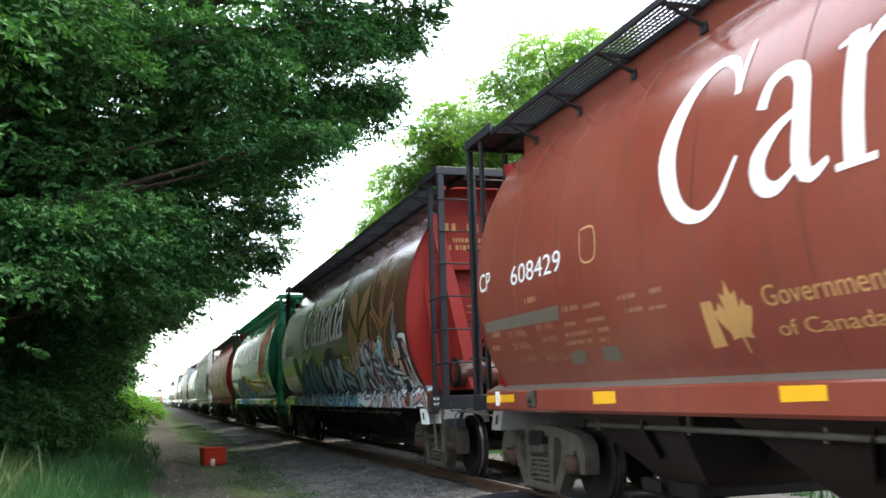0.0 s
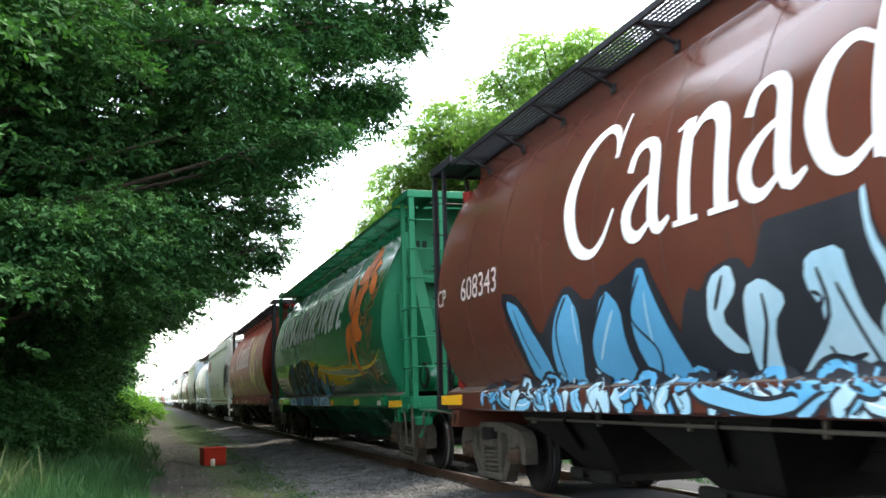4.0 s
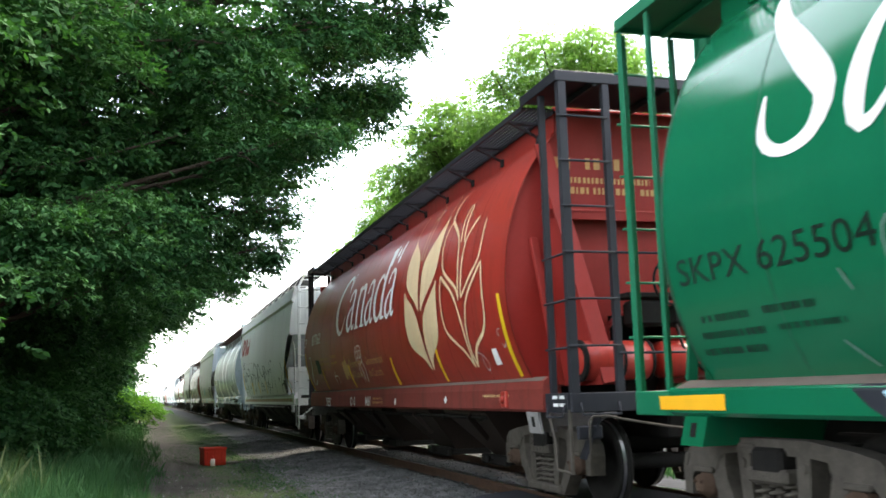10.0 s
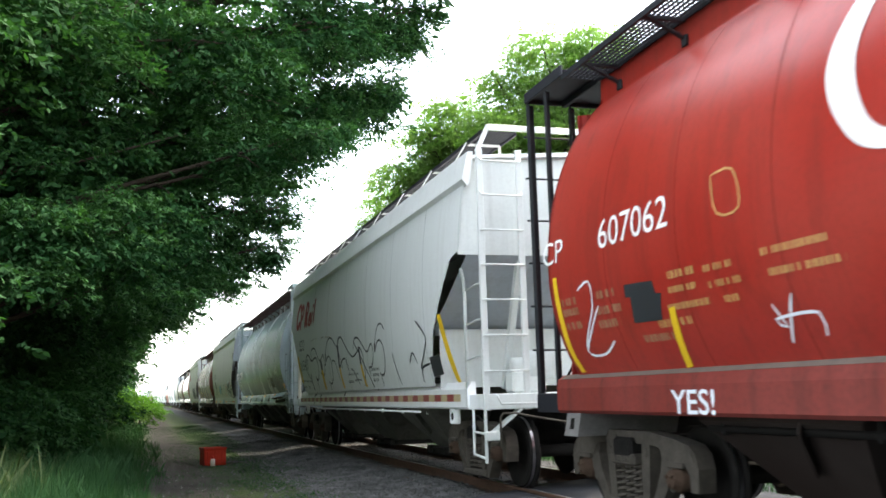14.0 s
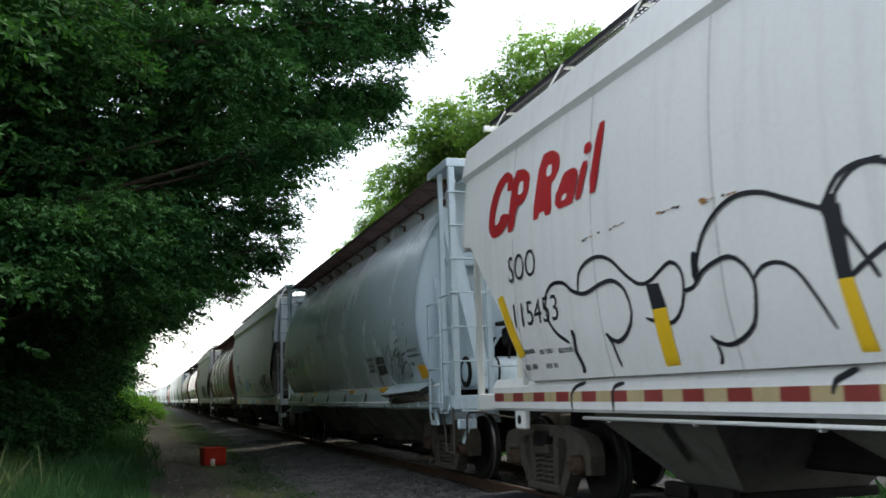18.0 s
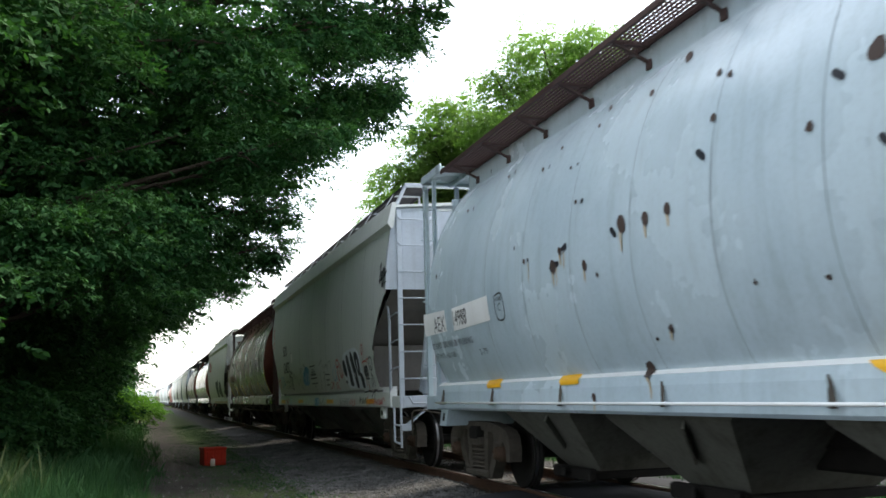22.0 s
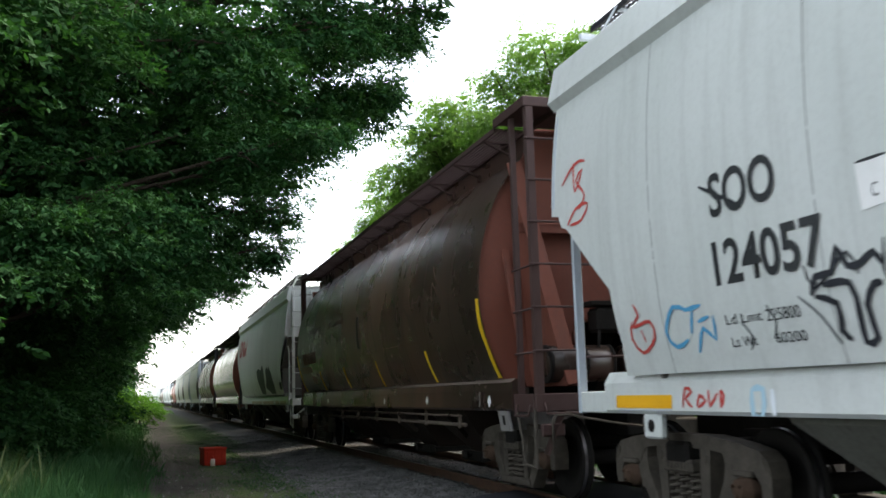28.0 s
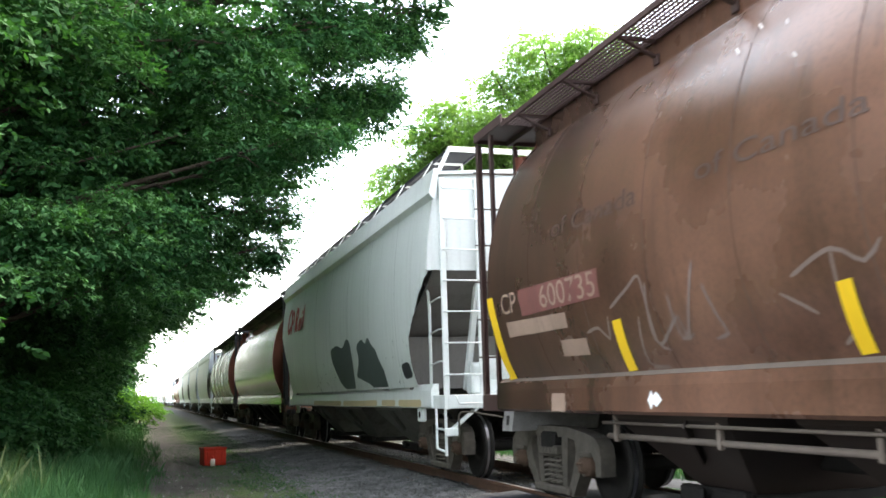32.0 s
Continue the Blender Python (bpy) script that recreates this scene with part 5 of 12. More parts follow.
def wild_letters(car, y0, y1, low, tops, seed, fills, count, width=(0.1, 0.2), edge=None, inner=None):
    """Sprayed lettering: leaning, hooked strokes from the base line low up to the given tops, with dark edges and thin light lines inside."""
    rng = random.Random(seed)
    edge, inner = edge or SPRAY_BLACK, inner or SPRAY_WHITE
    for i in range(count):
        k = (i + rng.uniform(0.1, 0.9)) / count
        y = y0 + (y1 - y0) * k
        top = tops[min(len(tops) - 1, int(k * len(tops)))] * rng.uniform(0.86, 1.04)
        top = max(top, low + 0.25)
        h, lean, w = top - low, rng.uniform(-0.3, 0.35), rng.uniform(*width)
        kind = rng.random()
        if kind < 0.3:
            pts = [(y + lean * h, top), (y + lean * h * 0.6 + rng.uniform(-0.1, 0.1), low + h * 0.6), (y + rng.uniform(-0.12, 0.12), low + h * 0.25), (y - lean * h * 0.4, low)]
        elif kind < 0.62:
            s = rng.choice((-1, 1)) * rng.uniform(0.25, 0.6)
            pts = [(y, low), (y + s * 0.2, low + h * 0.55), (y + s * 0.6, top - h * 0.1), (y + s, low + h * 0.7), (y + s * 0.95, low + h * 0.35)]
        elif kind < 0.8:
            s = rng.uniform(0.3, 0.7) * (1 if lean > 0 else -1)
            pts = [(y + s, top), (y + s * 0.8, top - h * 0.35), (y + s * 0.3, low + h * 0.4), (y - s * 0.4, low + h * 0.15), (y - s * 0.9, low + h * 0.3)]
        else:
            s = rng.choice((-1, 1)) * rng.uniform(0.4, 0.8)
            z = low + h * rng.uniform(0.3, 0.7)
            pts = [(y - s * 0.5, z), (y, z + 0.1), (y + s * 0.5, z - 0.08), (y + s * 0.6, z - 0.26)]
        tone, lift = rng.choice(fills), 0.0035 + 0.0022 * (i % 5)
        n = len(pts) - 1
        taper = [(*p, w * (0.35 + 0.65 * math.sin(math.pi * min(1.0, 0.15 + 0.85 * j / n)) + (0.35 if j == n else 0))) for j, p in enumerate(pts)]
        (a0, b0), (a1, b1) = pts[0], pts[1]
        (a2, b2), (a3, b3) = pts[-2], pts[-1]
        d0, d1 = math.dist(pts[0], pts[1]) or 1, math.dist(pts[-1], pts[-2]) or 1
        taper = [(a0 + (a0 - a1) / d0 * w * 0.4, b0 + (b0 - b1) / d0 * w * 0.4, 0.012)] + taper + [(a3 + (a3 - a2) / d1 * w * 0.4, b3 + (b3 - b2) / d1 * w * 0.4, 0.012)]
        stroke(car, "graffiti", edge, 0, [(a, b, c + 0.07) for a, b, c in taper], lift)
        stroke(car, "graffiti", tone, 0, taper, lift + 0.0011)
        if rng.random() < 0.5:
            d = rng.uniform(-0.2, 0.2) * w
            stroke(car, "graffiti", rng.choice((inner, edge)), 0, [(a + d, b, 0.014) for a, b, c in taper[:-1]], lift + 0.0018)


def scrawl(car, mat, y, z, length, height, letters, width, seed):
    """A sprayed tag that cannot be read: one bent stroke or two for each letter, each tag a part of its own."""
    rng = random.Random(seed)
    step = length / letters
    f = Form()
    for i in range(letters):
        a = y - i * step
        kind = rng.randrange(4)
        if kind == 0:
            lines = [[(a, z + height), (a - 0.1 * step, z + 0.1 * height), (a - 0.5 * step, z), (a - 0.75 * step, z + 0.3 * height), (a - 0.7 * step, z + height * 0.9)]]
        elif kind == 1:
            lines = [[(a - 0.6 * step, z + 0.8 * height), (a - 0.25 * step, z + height), (a, z + 0.5 * height), (a - 0.3 * step, z), (a - 0.7 * step, z + 0.25 * height)]]
        elif kind == 2:
            lines = [[(a, z), (a - 0.1 * step, z + height), (a - 0.4 * step, z + 0.2 * height), (a - 0.7 * step, z + height), (a - 0.75 * step, z)]]
        else:
            lines = [[(a - 0.1 * step, z + height), (a - 0.15 * step, z)], [(a, z + 0.9 * height), (a - 0.6 * step, z + 0.95 * height), (a - 0.65 * step, z + 0.55 * height), (a - 0.15 * step, z + 0.45 * height), (a - 0.75 * step, z)]]
        for line in lines:
            jig = [(p + rng.uniform(-0.06, 0.06) * step, q + rng.uniform(-0.06, 0.06) * height) for p, q in line]
            f.sheet(onto(car, ribbon(smooth_line(jig, 0.04), width), 0.006 + 0.0004 * i))
    return part("graffiti", f, mat, car, tidy=False)


# Red car with the wheat emblem
wordmark(CAR_D, WHITE_MARK)
words(CAR_D, "CP", WHITE_MARK, 15.78, 2.5, 0.48, 0.23, 0, 0.005, fat=0, label="white stencilled letters")
words(CAR_D, "607062", WHITE_MARK, 14.52, 2.5, 1.2, 0.26, 0, 0.005, fat=0, label="white car number")
stroke(CAR_D, "stencil_box", WORN_GOLD, 0.02, [(12.71, 2.76), (12.44, 2.75), (12.37, 2.47), (12.64, 2.47), (12.71, 2.76)], 0.005)
bar_line(CAR_D, WORN_GOLD, 13.41, 2.09, 0.43, 0.06)
bar_line(CAR_D, WORN_GOLD, 12.91, 2.08, 0.35, 0.05)
bar_line(CAR_D, WORN_GOLD, 12.21, 2.1, 0.7, 0.05)
bar_line(CAR_D, WORN_GOLD, 13.44, 1.98, 0.42, 0.05)
bar_line(CAR_D, WORN_GOLD, 12.88, 1.96, 0.39, 0.05)
bar_line(CAR_D, WORN_GOLD, 12.17, 1.96, 0.74, 0.05)
bar_line(CAR_D, WORN_GOLD, 13.52, 1.85, 0.59, 0.05)
bar_line(CAR_D, WORN_GOLD, 12.74, 1.84, 0.19, 0.05)
bar_line(CAR_D, WORN_GOLD, 13.74, 1.73, 0.49, 0.06)
patch(CAR_D, "stencil_patch", BLACK_MARK, [(14.13, 2.13), (14.15, 2.02)], [(13.66, 2.11), (13.64, 2)], 0.005)
patch(CAR_D, "stencil_patch", BLACK_MARK, [(14.06, 2.02), (14.12, 1.8)], [(13.56, 2), (13.66, 1.79)], 0.005)
patch(CAR_D, "flag_bar", GOLD_MARK, [(10.99, 1.97), (11.04, 1.6)], [(10.82, 1.96), (10.84, 1.6)], 0.005)
maple(CAR_D, GOLD_MARK, 10.68, 1.79, 0.3)
patch(CAR_D, "flag_bar", YELLOW, [(10.48, 1.89), (10.5, 1.42)], [(10.33, 1.89), (10.4, 1.43)], 0.005)
words(CAR_D, "Government", GOLD_MARK, 10.31, 1.82, 1.2, 0.16, 0, 0.005, fat=0, label="tan lettering")
words(CAR_D, "of Canada", GOLD_MARK, 10.31, 1.62, 1.05, 0.13, 0, 0.005, fat=0, label="tan lettering")
words(CAR_D, "Gouvernement", GOLD_MARK, 8.76, 1.83, 1.37, 0.14, 0, 0.005, fat=0, label="tan lettering")
words(CAR_D, "du Canada", GOLD_MARK, 8.78, 1.61, 1.08, 0.14, 0, 0.005, fat=0, label="tan lettering")
patch(CAR_D, "paint_strip", YELLOW, [(6.87, 1.88), (6.87, 1.43)], [(6.77, 1.88), (6.77, 1.43)], 0.005, label="yellow painted strip")
patch(CAR_D, "paint_strip", YELLOW, [(13.51, 1.87), (13.63, 1.4)], [(13.42, 1.88), (13.53, 1.41)], 0.005, label="yellow painted strip")
patch(CAR_D, "paint_strip", YELLOW, [(1.36, 2.39), (1.33, 2.12), (1.33, 1.78), (1.36, 1.42)], [(1.26, 2.38), (1.22, 2.11), (1.22, 1.77), (1.25, 1.43)], 0.005, label="yellow painted strip")
patch(CAR_D, "paint_strip", YELLOW, [(4.18, 1.88), (4.21, 1.42)], [(4.06, 1.88), (4.11, 1.42)], 0.005, label="yellow painted strip")
patch(CAR_D, "paint_strip", YELLOW, [(6.87, 1.83), (6.95, 1.42)], [(6.8, 1.83), (6.84, 1.42)], 0.005, label="yellow painted strip")
patch(CAR_D, "placard", WHITE_MARK, [(1.89, 1.77), (1.92, 1.57)], [(1.72, 1.77), (1.72, 1.58)], 0.006)
fill(CAR_D, "wheat_leaf", PALE_GOLD, [(5.57, 3.68), (5.47, 3.6), (5.24, 3.5), (5.06, 3.39), (4.95, 3.3), (4.9, 3.2), (4.86, 3.07), (4.77, 2.8), (4.73, 2.62), (4.7, 2.46), (4.79, 2.52), (4.88, 2.6), (5.02, 2.68), (5.23, 2.77), (5.41, 2.88), (5.54, 3), (5.6, 3.11), (5.62, 3.24), (5.63, 3.41), (5.6, 3.55)], 0.005, label="pale gold painted wheat leaf")
fill(CAR_D, "wheat_leaf", PALE_GOLD, [(4.02, 3.8), (3.99, 3.69), (3.94, 3.52), (3.89, 3.3), (3.88, 3.11), (3.9, 3), (3.97, 2.91), (4.08, 2.82), (4.23, 2.73), (4.39, 2.63), (4.51, 2.55), (4.59, 2.45), (4.62, 2.56), (4.64, 2.72), (4.66, 2.94), (4.68, 3.13), (4.65, 3.23), (4.56, 3.33), (4.4, 3.46), (4.2, 3.57), (4.08, 3.63), (4.04, 3.77)], 0.005, label="pale gold painted wheat leaf")
fill(CAR_D, "wheat_leaf", PALE_GOLD, [(5.57, 2.88), (5.44, 2.76), (5.26, 2.68), (5.07, 2.59), (4.92, 2.48), (4.79, 2.35), (4.7, 2.18), (4.65, 2), (4.64, 1.8), (4.62, 1.68), (4.62, 1.57), (4.69, 1.63), (4.76, 1.72), (4.85, 1.78), (5.02, 1.84), (5.21, 1.91), (5.34, 1.99), (5.41, 2.1), (5.48, 2.28), (5.51, 2.47), (5.54, 2.66)], 0.005, label="pale gold painted wheat leaf")
fill(CAR_D, "wheat_leaf", PALE_GOLD, [(3.85, 2.88), (3.83, 2.76), (3.8, 2.6), (3.77, 2.42), (3.76, 2.27), (3.79, 2.14), (3.85, 2.04), (3.96, 1.95), (4.1, 1.89), (4.26, 1.82), (4.37, 1.76), (4.46, 1.67), (4.54, 1.57), (4.55, 1.66), (4.54, 1.79), (4.54, 1.95), (4.54, 2.11), (4.51, 2.26), (4.47, 2.37), (4.37, 2.49), (4.23, 2.58), (4.07, 2.69), (3.93, 2.78)], 0.005, label="pale gold painted wheat leaf")
stroke(CAR_D, "wheat_awn", PALE_GOLD, 0.02, [(5.5, 3.48), (5.63, 3.7), (5.83, 4.15)], 0.005)
stroke(CAR_D, "wheat_awn", PALE_GOLD, 0.02, [(4.87, 3.25), (4.95, 3.65), (4.95, 4.19)], 0.005)
stroke(CAR_D, "wheat_awn", PALE_GOLD, 0.02, [(4.75, 3.25), (4.74, 3.59), (4.89, 4.14)], 0.005)
stroke(CAR_D, "wheat_awn", PALE_GOLD, 0.02, [(4.1, 3.66), (4.09, 3.85), (4.15, 4.16)], 0.005)
stroke(CAR_D, "wheat_outline", PALE_GOLD, 0.05, [(3.67, 3.67), (3.77, 3.43), (3.65, 3.1), (3.48, 2.91), (2.89, 2.62), (2.78, 2.45)], 0.005)
stroke(CAR_D, "wheat_outline", PALE_GOLD, 0.05, [(3.67, 3.67), (3.06, 3.33), (2.86, 2.91), (2.78, 2.45)], 0.005)
stroke(CAR_D, "wheat_outline", PALE_GOLD, 0.05, [(2.9, 3.24), (3.04, 3.61), (2.95, 3.78)], 0.005)
stroke(CAR_D, "wheat_outline", PALE_GOLD, 0.05, [(2.75, 3.22), (2.85, 3.5), (2.89, 3.76)], 0.005)
stroke(CAR_D, "wheat_outline", PALE_GOLD, 0.05, [(2.67, 2.47), (2.7, 2.87), (2.67, 3.26), (2.35, 3.5)], 0.005)
stroke(CAR_D, "wheat_outline", PALE_GOLD, 0.05, [(2.67, 2.47), (2.35, 2.7), (2.02, 2.95), (2.01, 3.42)], 0.005)
stroke(CAR_D, "wheat_outline", PALE_GOLD, 0.05, [(3.64, 2.87), (3.57, 2.45), (3.43, 2.1), (3.09, 1.9), (2.85, 1.77), (2.7, 1.57)], 0.005)
stroke(CAR_D, "wheat_outline", PALE_GOLD, 0.05, [(3.64, 2.87), (3.06, 2.57), (2.78, 2.24), (2.7, 1.89), (2.7, 1.57)], 0.005)
stroke(CAR_D, "wheat_outline", PALE_GOLD, 0.05, [(2.61, 1.57), (2.62, 1.88), (2.56, 2.2), (2.43, 2.47), (2.14, 2.7), (1.92, 2.86)], 0.005)
stroke(CAR_D, "wheat_outline", PALE_GOLD, 0.05, [(1.92, 2.86), (1.86, 2.52), (1.83, 2.21), (1.96, 2), (2.39, 1.81), (2.61, 1.57)], 0.005)
stroke(CAR_D, "wheat_outline", PALE_GOLD, 0.05, [(3.67, 3.67), (3.8, 3.87), (3.8, 4.09)], 0.005)
stroke(CAR_D, "chalk_scrawl", OLD_WHITE, 0.014, [(2.44, 1.75), (2.31, 1.73), (2.17, 1.64), (2.17, 1.56), (2.27, 1.52), (2.33, 1.61), (2.29, 1.71)], 0.005)
stroke(CAR_D, "chalk_scrawl", OLD_WHITE, 0.014, [(2.26, 1.53), (2.25, 1.47)], 0.005)
stroke(CAR_D, "chalk_scrawl", OLD_WHITE, 0.014, [(1.55, 1.95), (1.49, 1.9), (1.51, 1.98), (1.41, 1.98)], 0.005)
stroke(CAR_D, "chalk_scrawl", OLD_WHITE, 0.014, [(1.48, 1.83), (1.44, 1.76), (1.32, 1.83)], 0.005)
stroke(CAR_D, "chalk_face", SPRAY_WHITE, 0.03, [(9.44, 1.91), (9.57, 2.05), (9.44, 2.2), (9.39, 2.15)], 0.005)
stroke(CAR_D, "chalk_face", SPRAY_WHITE, 0.03, [(9.32, 2.07), (9.3, 2.19), (9.07, 2.21), (8.97, 2.1), (9.08, 1.93), (8.99, 1.82), (8.97, 1.69), (9.14, 1.49)], 0.005)
stroke(CAR_D, "chalk_face", SPRAY_WHITE, 0.03, [(9.35, 1.95), (9.46, 1.77), (9.41, 1.5)], 0.005)
stroke(CAR_D, "chalk_face", SPRAY_WHITE, 0.03, [(9.09, 1.9), (9.3, 1.85), (9.22, 1.7), (9.29, 1.51)], 0.005)
stroke(CAR_D, "chalk_face", SPRAY_WHITE, 0.025, [(9.28, 2.04), (9.33, 1.99), (9.4, 1.98), (9.45, 2), (9.45, 2.06), (9.4, 2.11), (9.33, 2.12), (9.28, 2.09), (9.28, 2.04)], 0.005)
stroke(CAR_D, "chalk_face", SPRAY_WHITE, 0.025, [(9.07, 2.04), (9.12, 1.99), (9.19, 1.98), (9.24, 2.01), (9.24, 2.06), (9.19, 2.11), (9.12, 2.12), (9.07, 2.09), (9.07, 2.04)], 0.005)
stroke(CAR_D, "chalk_scrawl", SPRAY_WHITE, 0.022, [(15.04, 2.18), (14.79, 2.24), (14.8, 2), (15.19, 1.62), (14.87, 1.57), (14.58, 1.68)], 0.005)
stroke(CAR_D, "chalk_scrawl", SPRAY_WHITE, 0.022, [(15.19, 1.62), (14.68, 2)], 0.005)
stroke(CAR_D, "chalk_scrawl", SPRAY_WHITE, 0.022, [(12.25, 1.78), (12.17, 1.62), (12.26, 1.68), (11.83, 1.69), (11.85, 1.54)], 0.005)
stroke(CAR_D, "chalk_scrawl", SPRAY_WHITE, 0.022, [(12.02, 1.83), (12.2, 1.52)], 0.005)
words(CAR_D, "YES!", SPRAY_WHITE, 13.8, 1.04, 0.63, 0.19, 0, 0.005, fat=0.012, label="hand-painted white word")
words(CAR_D, "M6!", SPRAY_WHITE, 9.49, 1.06, 0.47, 0.18, 0, 0.005, fat=0.012, label="hand-painted white word")
stroke(CAR_D, "chalk_eye", SPRAY_WHITE, 0.03, [(10.75, 1.14), (10.78, 1.09), (10.84, 1.06), (10.89, 1.09), (10.91, 1.14), (10.88, 1.2), (10.82, 1.22), (10.77, 1.2), (10.75, 1.14)], 0.005)
stroke(CAR_D, "chalk_eye", SPRAY_WHITE, 0.03, [(10.83, 1.16), (10.83, 1.12)], 0.005)
stroke(CAR_D, "chalk_eye", SPRAY_WHITE, 0.03, [(10.44, 1.14), (10.47, 1.09), (10.52, 1.07), (10.57, 1.09), (10.59, 1.14), (10.56, 1.19), (10.5, 1.22), (10.46, 1.19), (10.44, 1.14)], 0.005)
stroke(CAR_D, "chalk_eye", SPRAY_WHITE, 0.03, [(10.51, 1.16), (10.52, 1.12)], 0.005)
patch(CAR_D, "reflector", WHITE_MARK, [(7.07, 1.2), (7.15, 1.14)], [(7.01, 1.14), (7.08, 1.08)], 0.006, label="white diamond reflector")
patch(CAR_D, "reflector", WHITE_MARK, [(7.09, 1.2), (7.17, 1.13)], [(7.03, 1.13), (7.11, 1.06)], 0.006, label="white diamond reflector")
patch(CAR_D, "reflector", WHITE_MARK, [(4.15, 1.22), (4.24, 1.16)], [(4.08, 1.16), (4.17, 1.1)], 0.006, label="white diamond reflector")
bar_line(CAR_D, WORN_GOLD, 8.83, 1.17, 0.78, 0.04)
bar_line(CAR_D, WORN_GOLD, 8.85, 1.1, 0.83, 0.04)
bar_line(CAR_D, GOLD_MARK, 2.56, 1.19, 0.93, 0.03)


# Brown-red car
wordmark(CAR_A, WHITE_MARK, -0.2, -0.07)
words(CAR_A, "CP", WHITE_MARK, 15.57, 2.45, 0.37, 0.22, 0, 0.005, fat=0)
words(CAR_A, "608429", WHITE_MARK, 14.52, 2.42, 1.35, 0.21, 0, 0.005, fat=0, label="white car number")
stroke(CAR_A, "stencil_box", GOLD_MARK, 0.015, [(12.73, 2.74), (12.44, 2.72), (12.43, 2.44), (12.7, 2.45), (12.73, 2.74)], 0.005)
patch(CAR_A, "paint_patch", GREEN_PATCH, [(15.53, 2.08), (15.53, 1.96)], [(13.34, 2.09), (13.4, 1.95)], 0.005)
patch(CAR_A, "paint_patch", GREEN_PATCH, [(13.36, 1.63), (13.48, 1.51)], [(13.06, 1.63), (13.15, 1.51)], 0.005)
patch(CAR_A, "paint_patch", GREEN_PATCH, [(12.71, 1.64), (12.76, 1.51)], [(12.38, 1.63), (12.41, 1.5)], 0.005)
bar_line(CAR_A, WORN_TAN, 13.29, 2.01, 0.39, 0.05)
bar_line(CAR_A, WORN_TAN, 12.8, 2, 0.34, 0.04)
bar_line(CAR_A, WORN_TAN, 12.1, 2.01, 0.31, 0.04)
bar_line(CAR_A, WORN_TAN, 11.55, 2.01, 0.19, 0.04)
bar_line(CAR_A, WORN_TAN, 13.32, 1.87, 0.27, 0.04)
bar_line(CAR_A, WORN_TAN, 12.81, 1.87, 0.38, 0.04)
bar_line(CAR_A, WORN_TAN, 12.01, 1.89, 0.29, 0.04)
bar_line(CAR_A, WORN_TAN, 11.62, 1.88, 0.28, 0.03)
bar_line(CAR_A, WORN_TAN, 13.36, 1.77, 0.6, 0.04)
bar_line(CAR_A, WORN_TAN, 12.65, 1.77, 0.23, 0.04)
bar_line(CAR_A, WORN_TAN, 13.41, 1.69, 0.58, 0.04)
bar_line(CAR_A, WORN_TAN, 12.67, 1.68, 0.2, 0.04)
words(CAR_A, "31 200kg", WORN_TAN, 14.84, 1.86, 0.52, 0.07, 0, 0.006, fat=0, label="worn tan lettering")
words(CAR_A, "201 100", WORN_TAN, 14.03, 1.88, 0.43, 0.06, 0, 0.006, fat=0, label="worn tan lettering")
words(CAR_A, "20 100kg", WORN_TAN, 14.83, 1.72, 0.53, 0.07, 0, 0.006, fat=0, label="worn tan lettering")
words(CAR_A, "64 000", WORN_TAN, 13.94, 1.75, 0.36, 0.06, 0, 0.006, fat=0, label="worn tan lettering")
words(CAR_A, "121.9m3", WORN_TAN, 14.72, 1.57, 0.41, 0.07, 0, 0.006, fat=0, label="worn tan lettering")
words(CAR_A, "4550 Cu ft", WORN_TAN, 14.04, 1.55, 0.65, 0.07, 0, 0.006, fat=0, label="worn tan lettering")
bar_line(CAR_A, WORN_TAN, 15.4, 1.89, 0.34, 0.06)
bar_line(CAR_A, WORN_TAN, 15.49, 1.74, 0.25, 0.06)
bar_line(CAR_A, WORN_TAN, 14.18, 2.18, 0.31, 0.06)
part("valve_box", Form().box((-1.445, 14.53, 1.17), (0.05, 0.17, 0.19), 0.015).turned((-1.47, 14.53, 1.17), (-1, 0, 0), [(0, 0.05), (0.03, 0.04)], 10), CAST, CAR_A, "dark steel box on the sill")
part("clip_plate", Form().box((-1.432, 15.65, 1.17), (0.02, 0.1, 0.17), 0.006), WHITE_MARK, CAR_A, "small white clip plate")
patch(CAR_A, "flag_bar", WORN_GOLD, [(10.87, 1.87), (10.93, 1.53)], [(10.73, 1.87), (10.74, 1.54)], 0.005)
maple(CAR_A, WORN_GOLD, 10.51, 1.7, 0.3)
words(CAR_A, "Government", WORN_GOLD, 10.13, 1.77, 1.2, 0.14, 0, 0.005, fat=0)
words(CAR_A, "of Canada", WORN_GOLD, 10.09, 1.57, 1, 0.1, 0, 0.005, fat=0)
patch(CAR_A, "reflector", REFLECT, [(13.04, 1.23), (13.04, 1.11)], [(12.58, 1.23), (12.58, 1.12)], 0.006, label="yellow reflector")
patch(CAR_A, "reflector", REFLECT, [(10.2, 1.24), (10.19, 1.13)], [(9.72, 1.24), (9.72, 1.14)], 0.006, label="yellow reflector")
patch(CAR_A, "reflector", REFLECT, [(16.06, 1.21), (16.07, 1.12)], [(15.11, 1.22), (15.12, 1.13)], 0.006, label="yellow reflector")


# Dark brown car with graffiti
wordmark(CAR_B, WHITE_MARK, -0.04, -0.08)
words(CAR_B, "CP", OLD_WHITE, 15.66, 2.43, 0.36, 0.23, 0, 0.005, fat=0)
words(CAR_B, "608343", OLD_WHITE, 14.63, 2.42, 1.31, 0.29, 0, 0.005, fat=0)
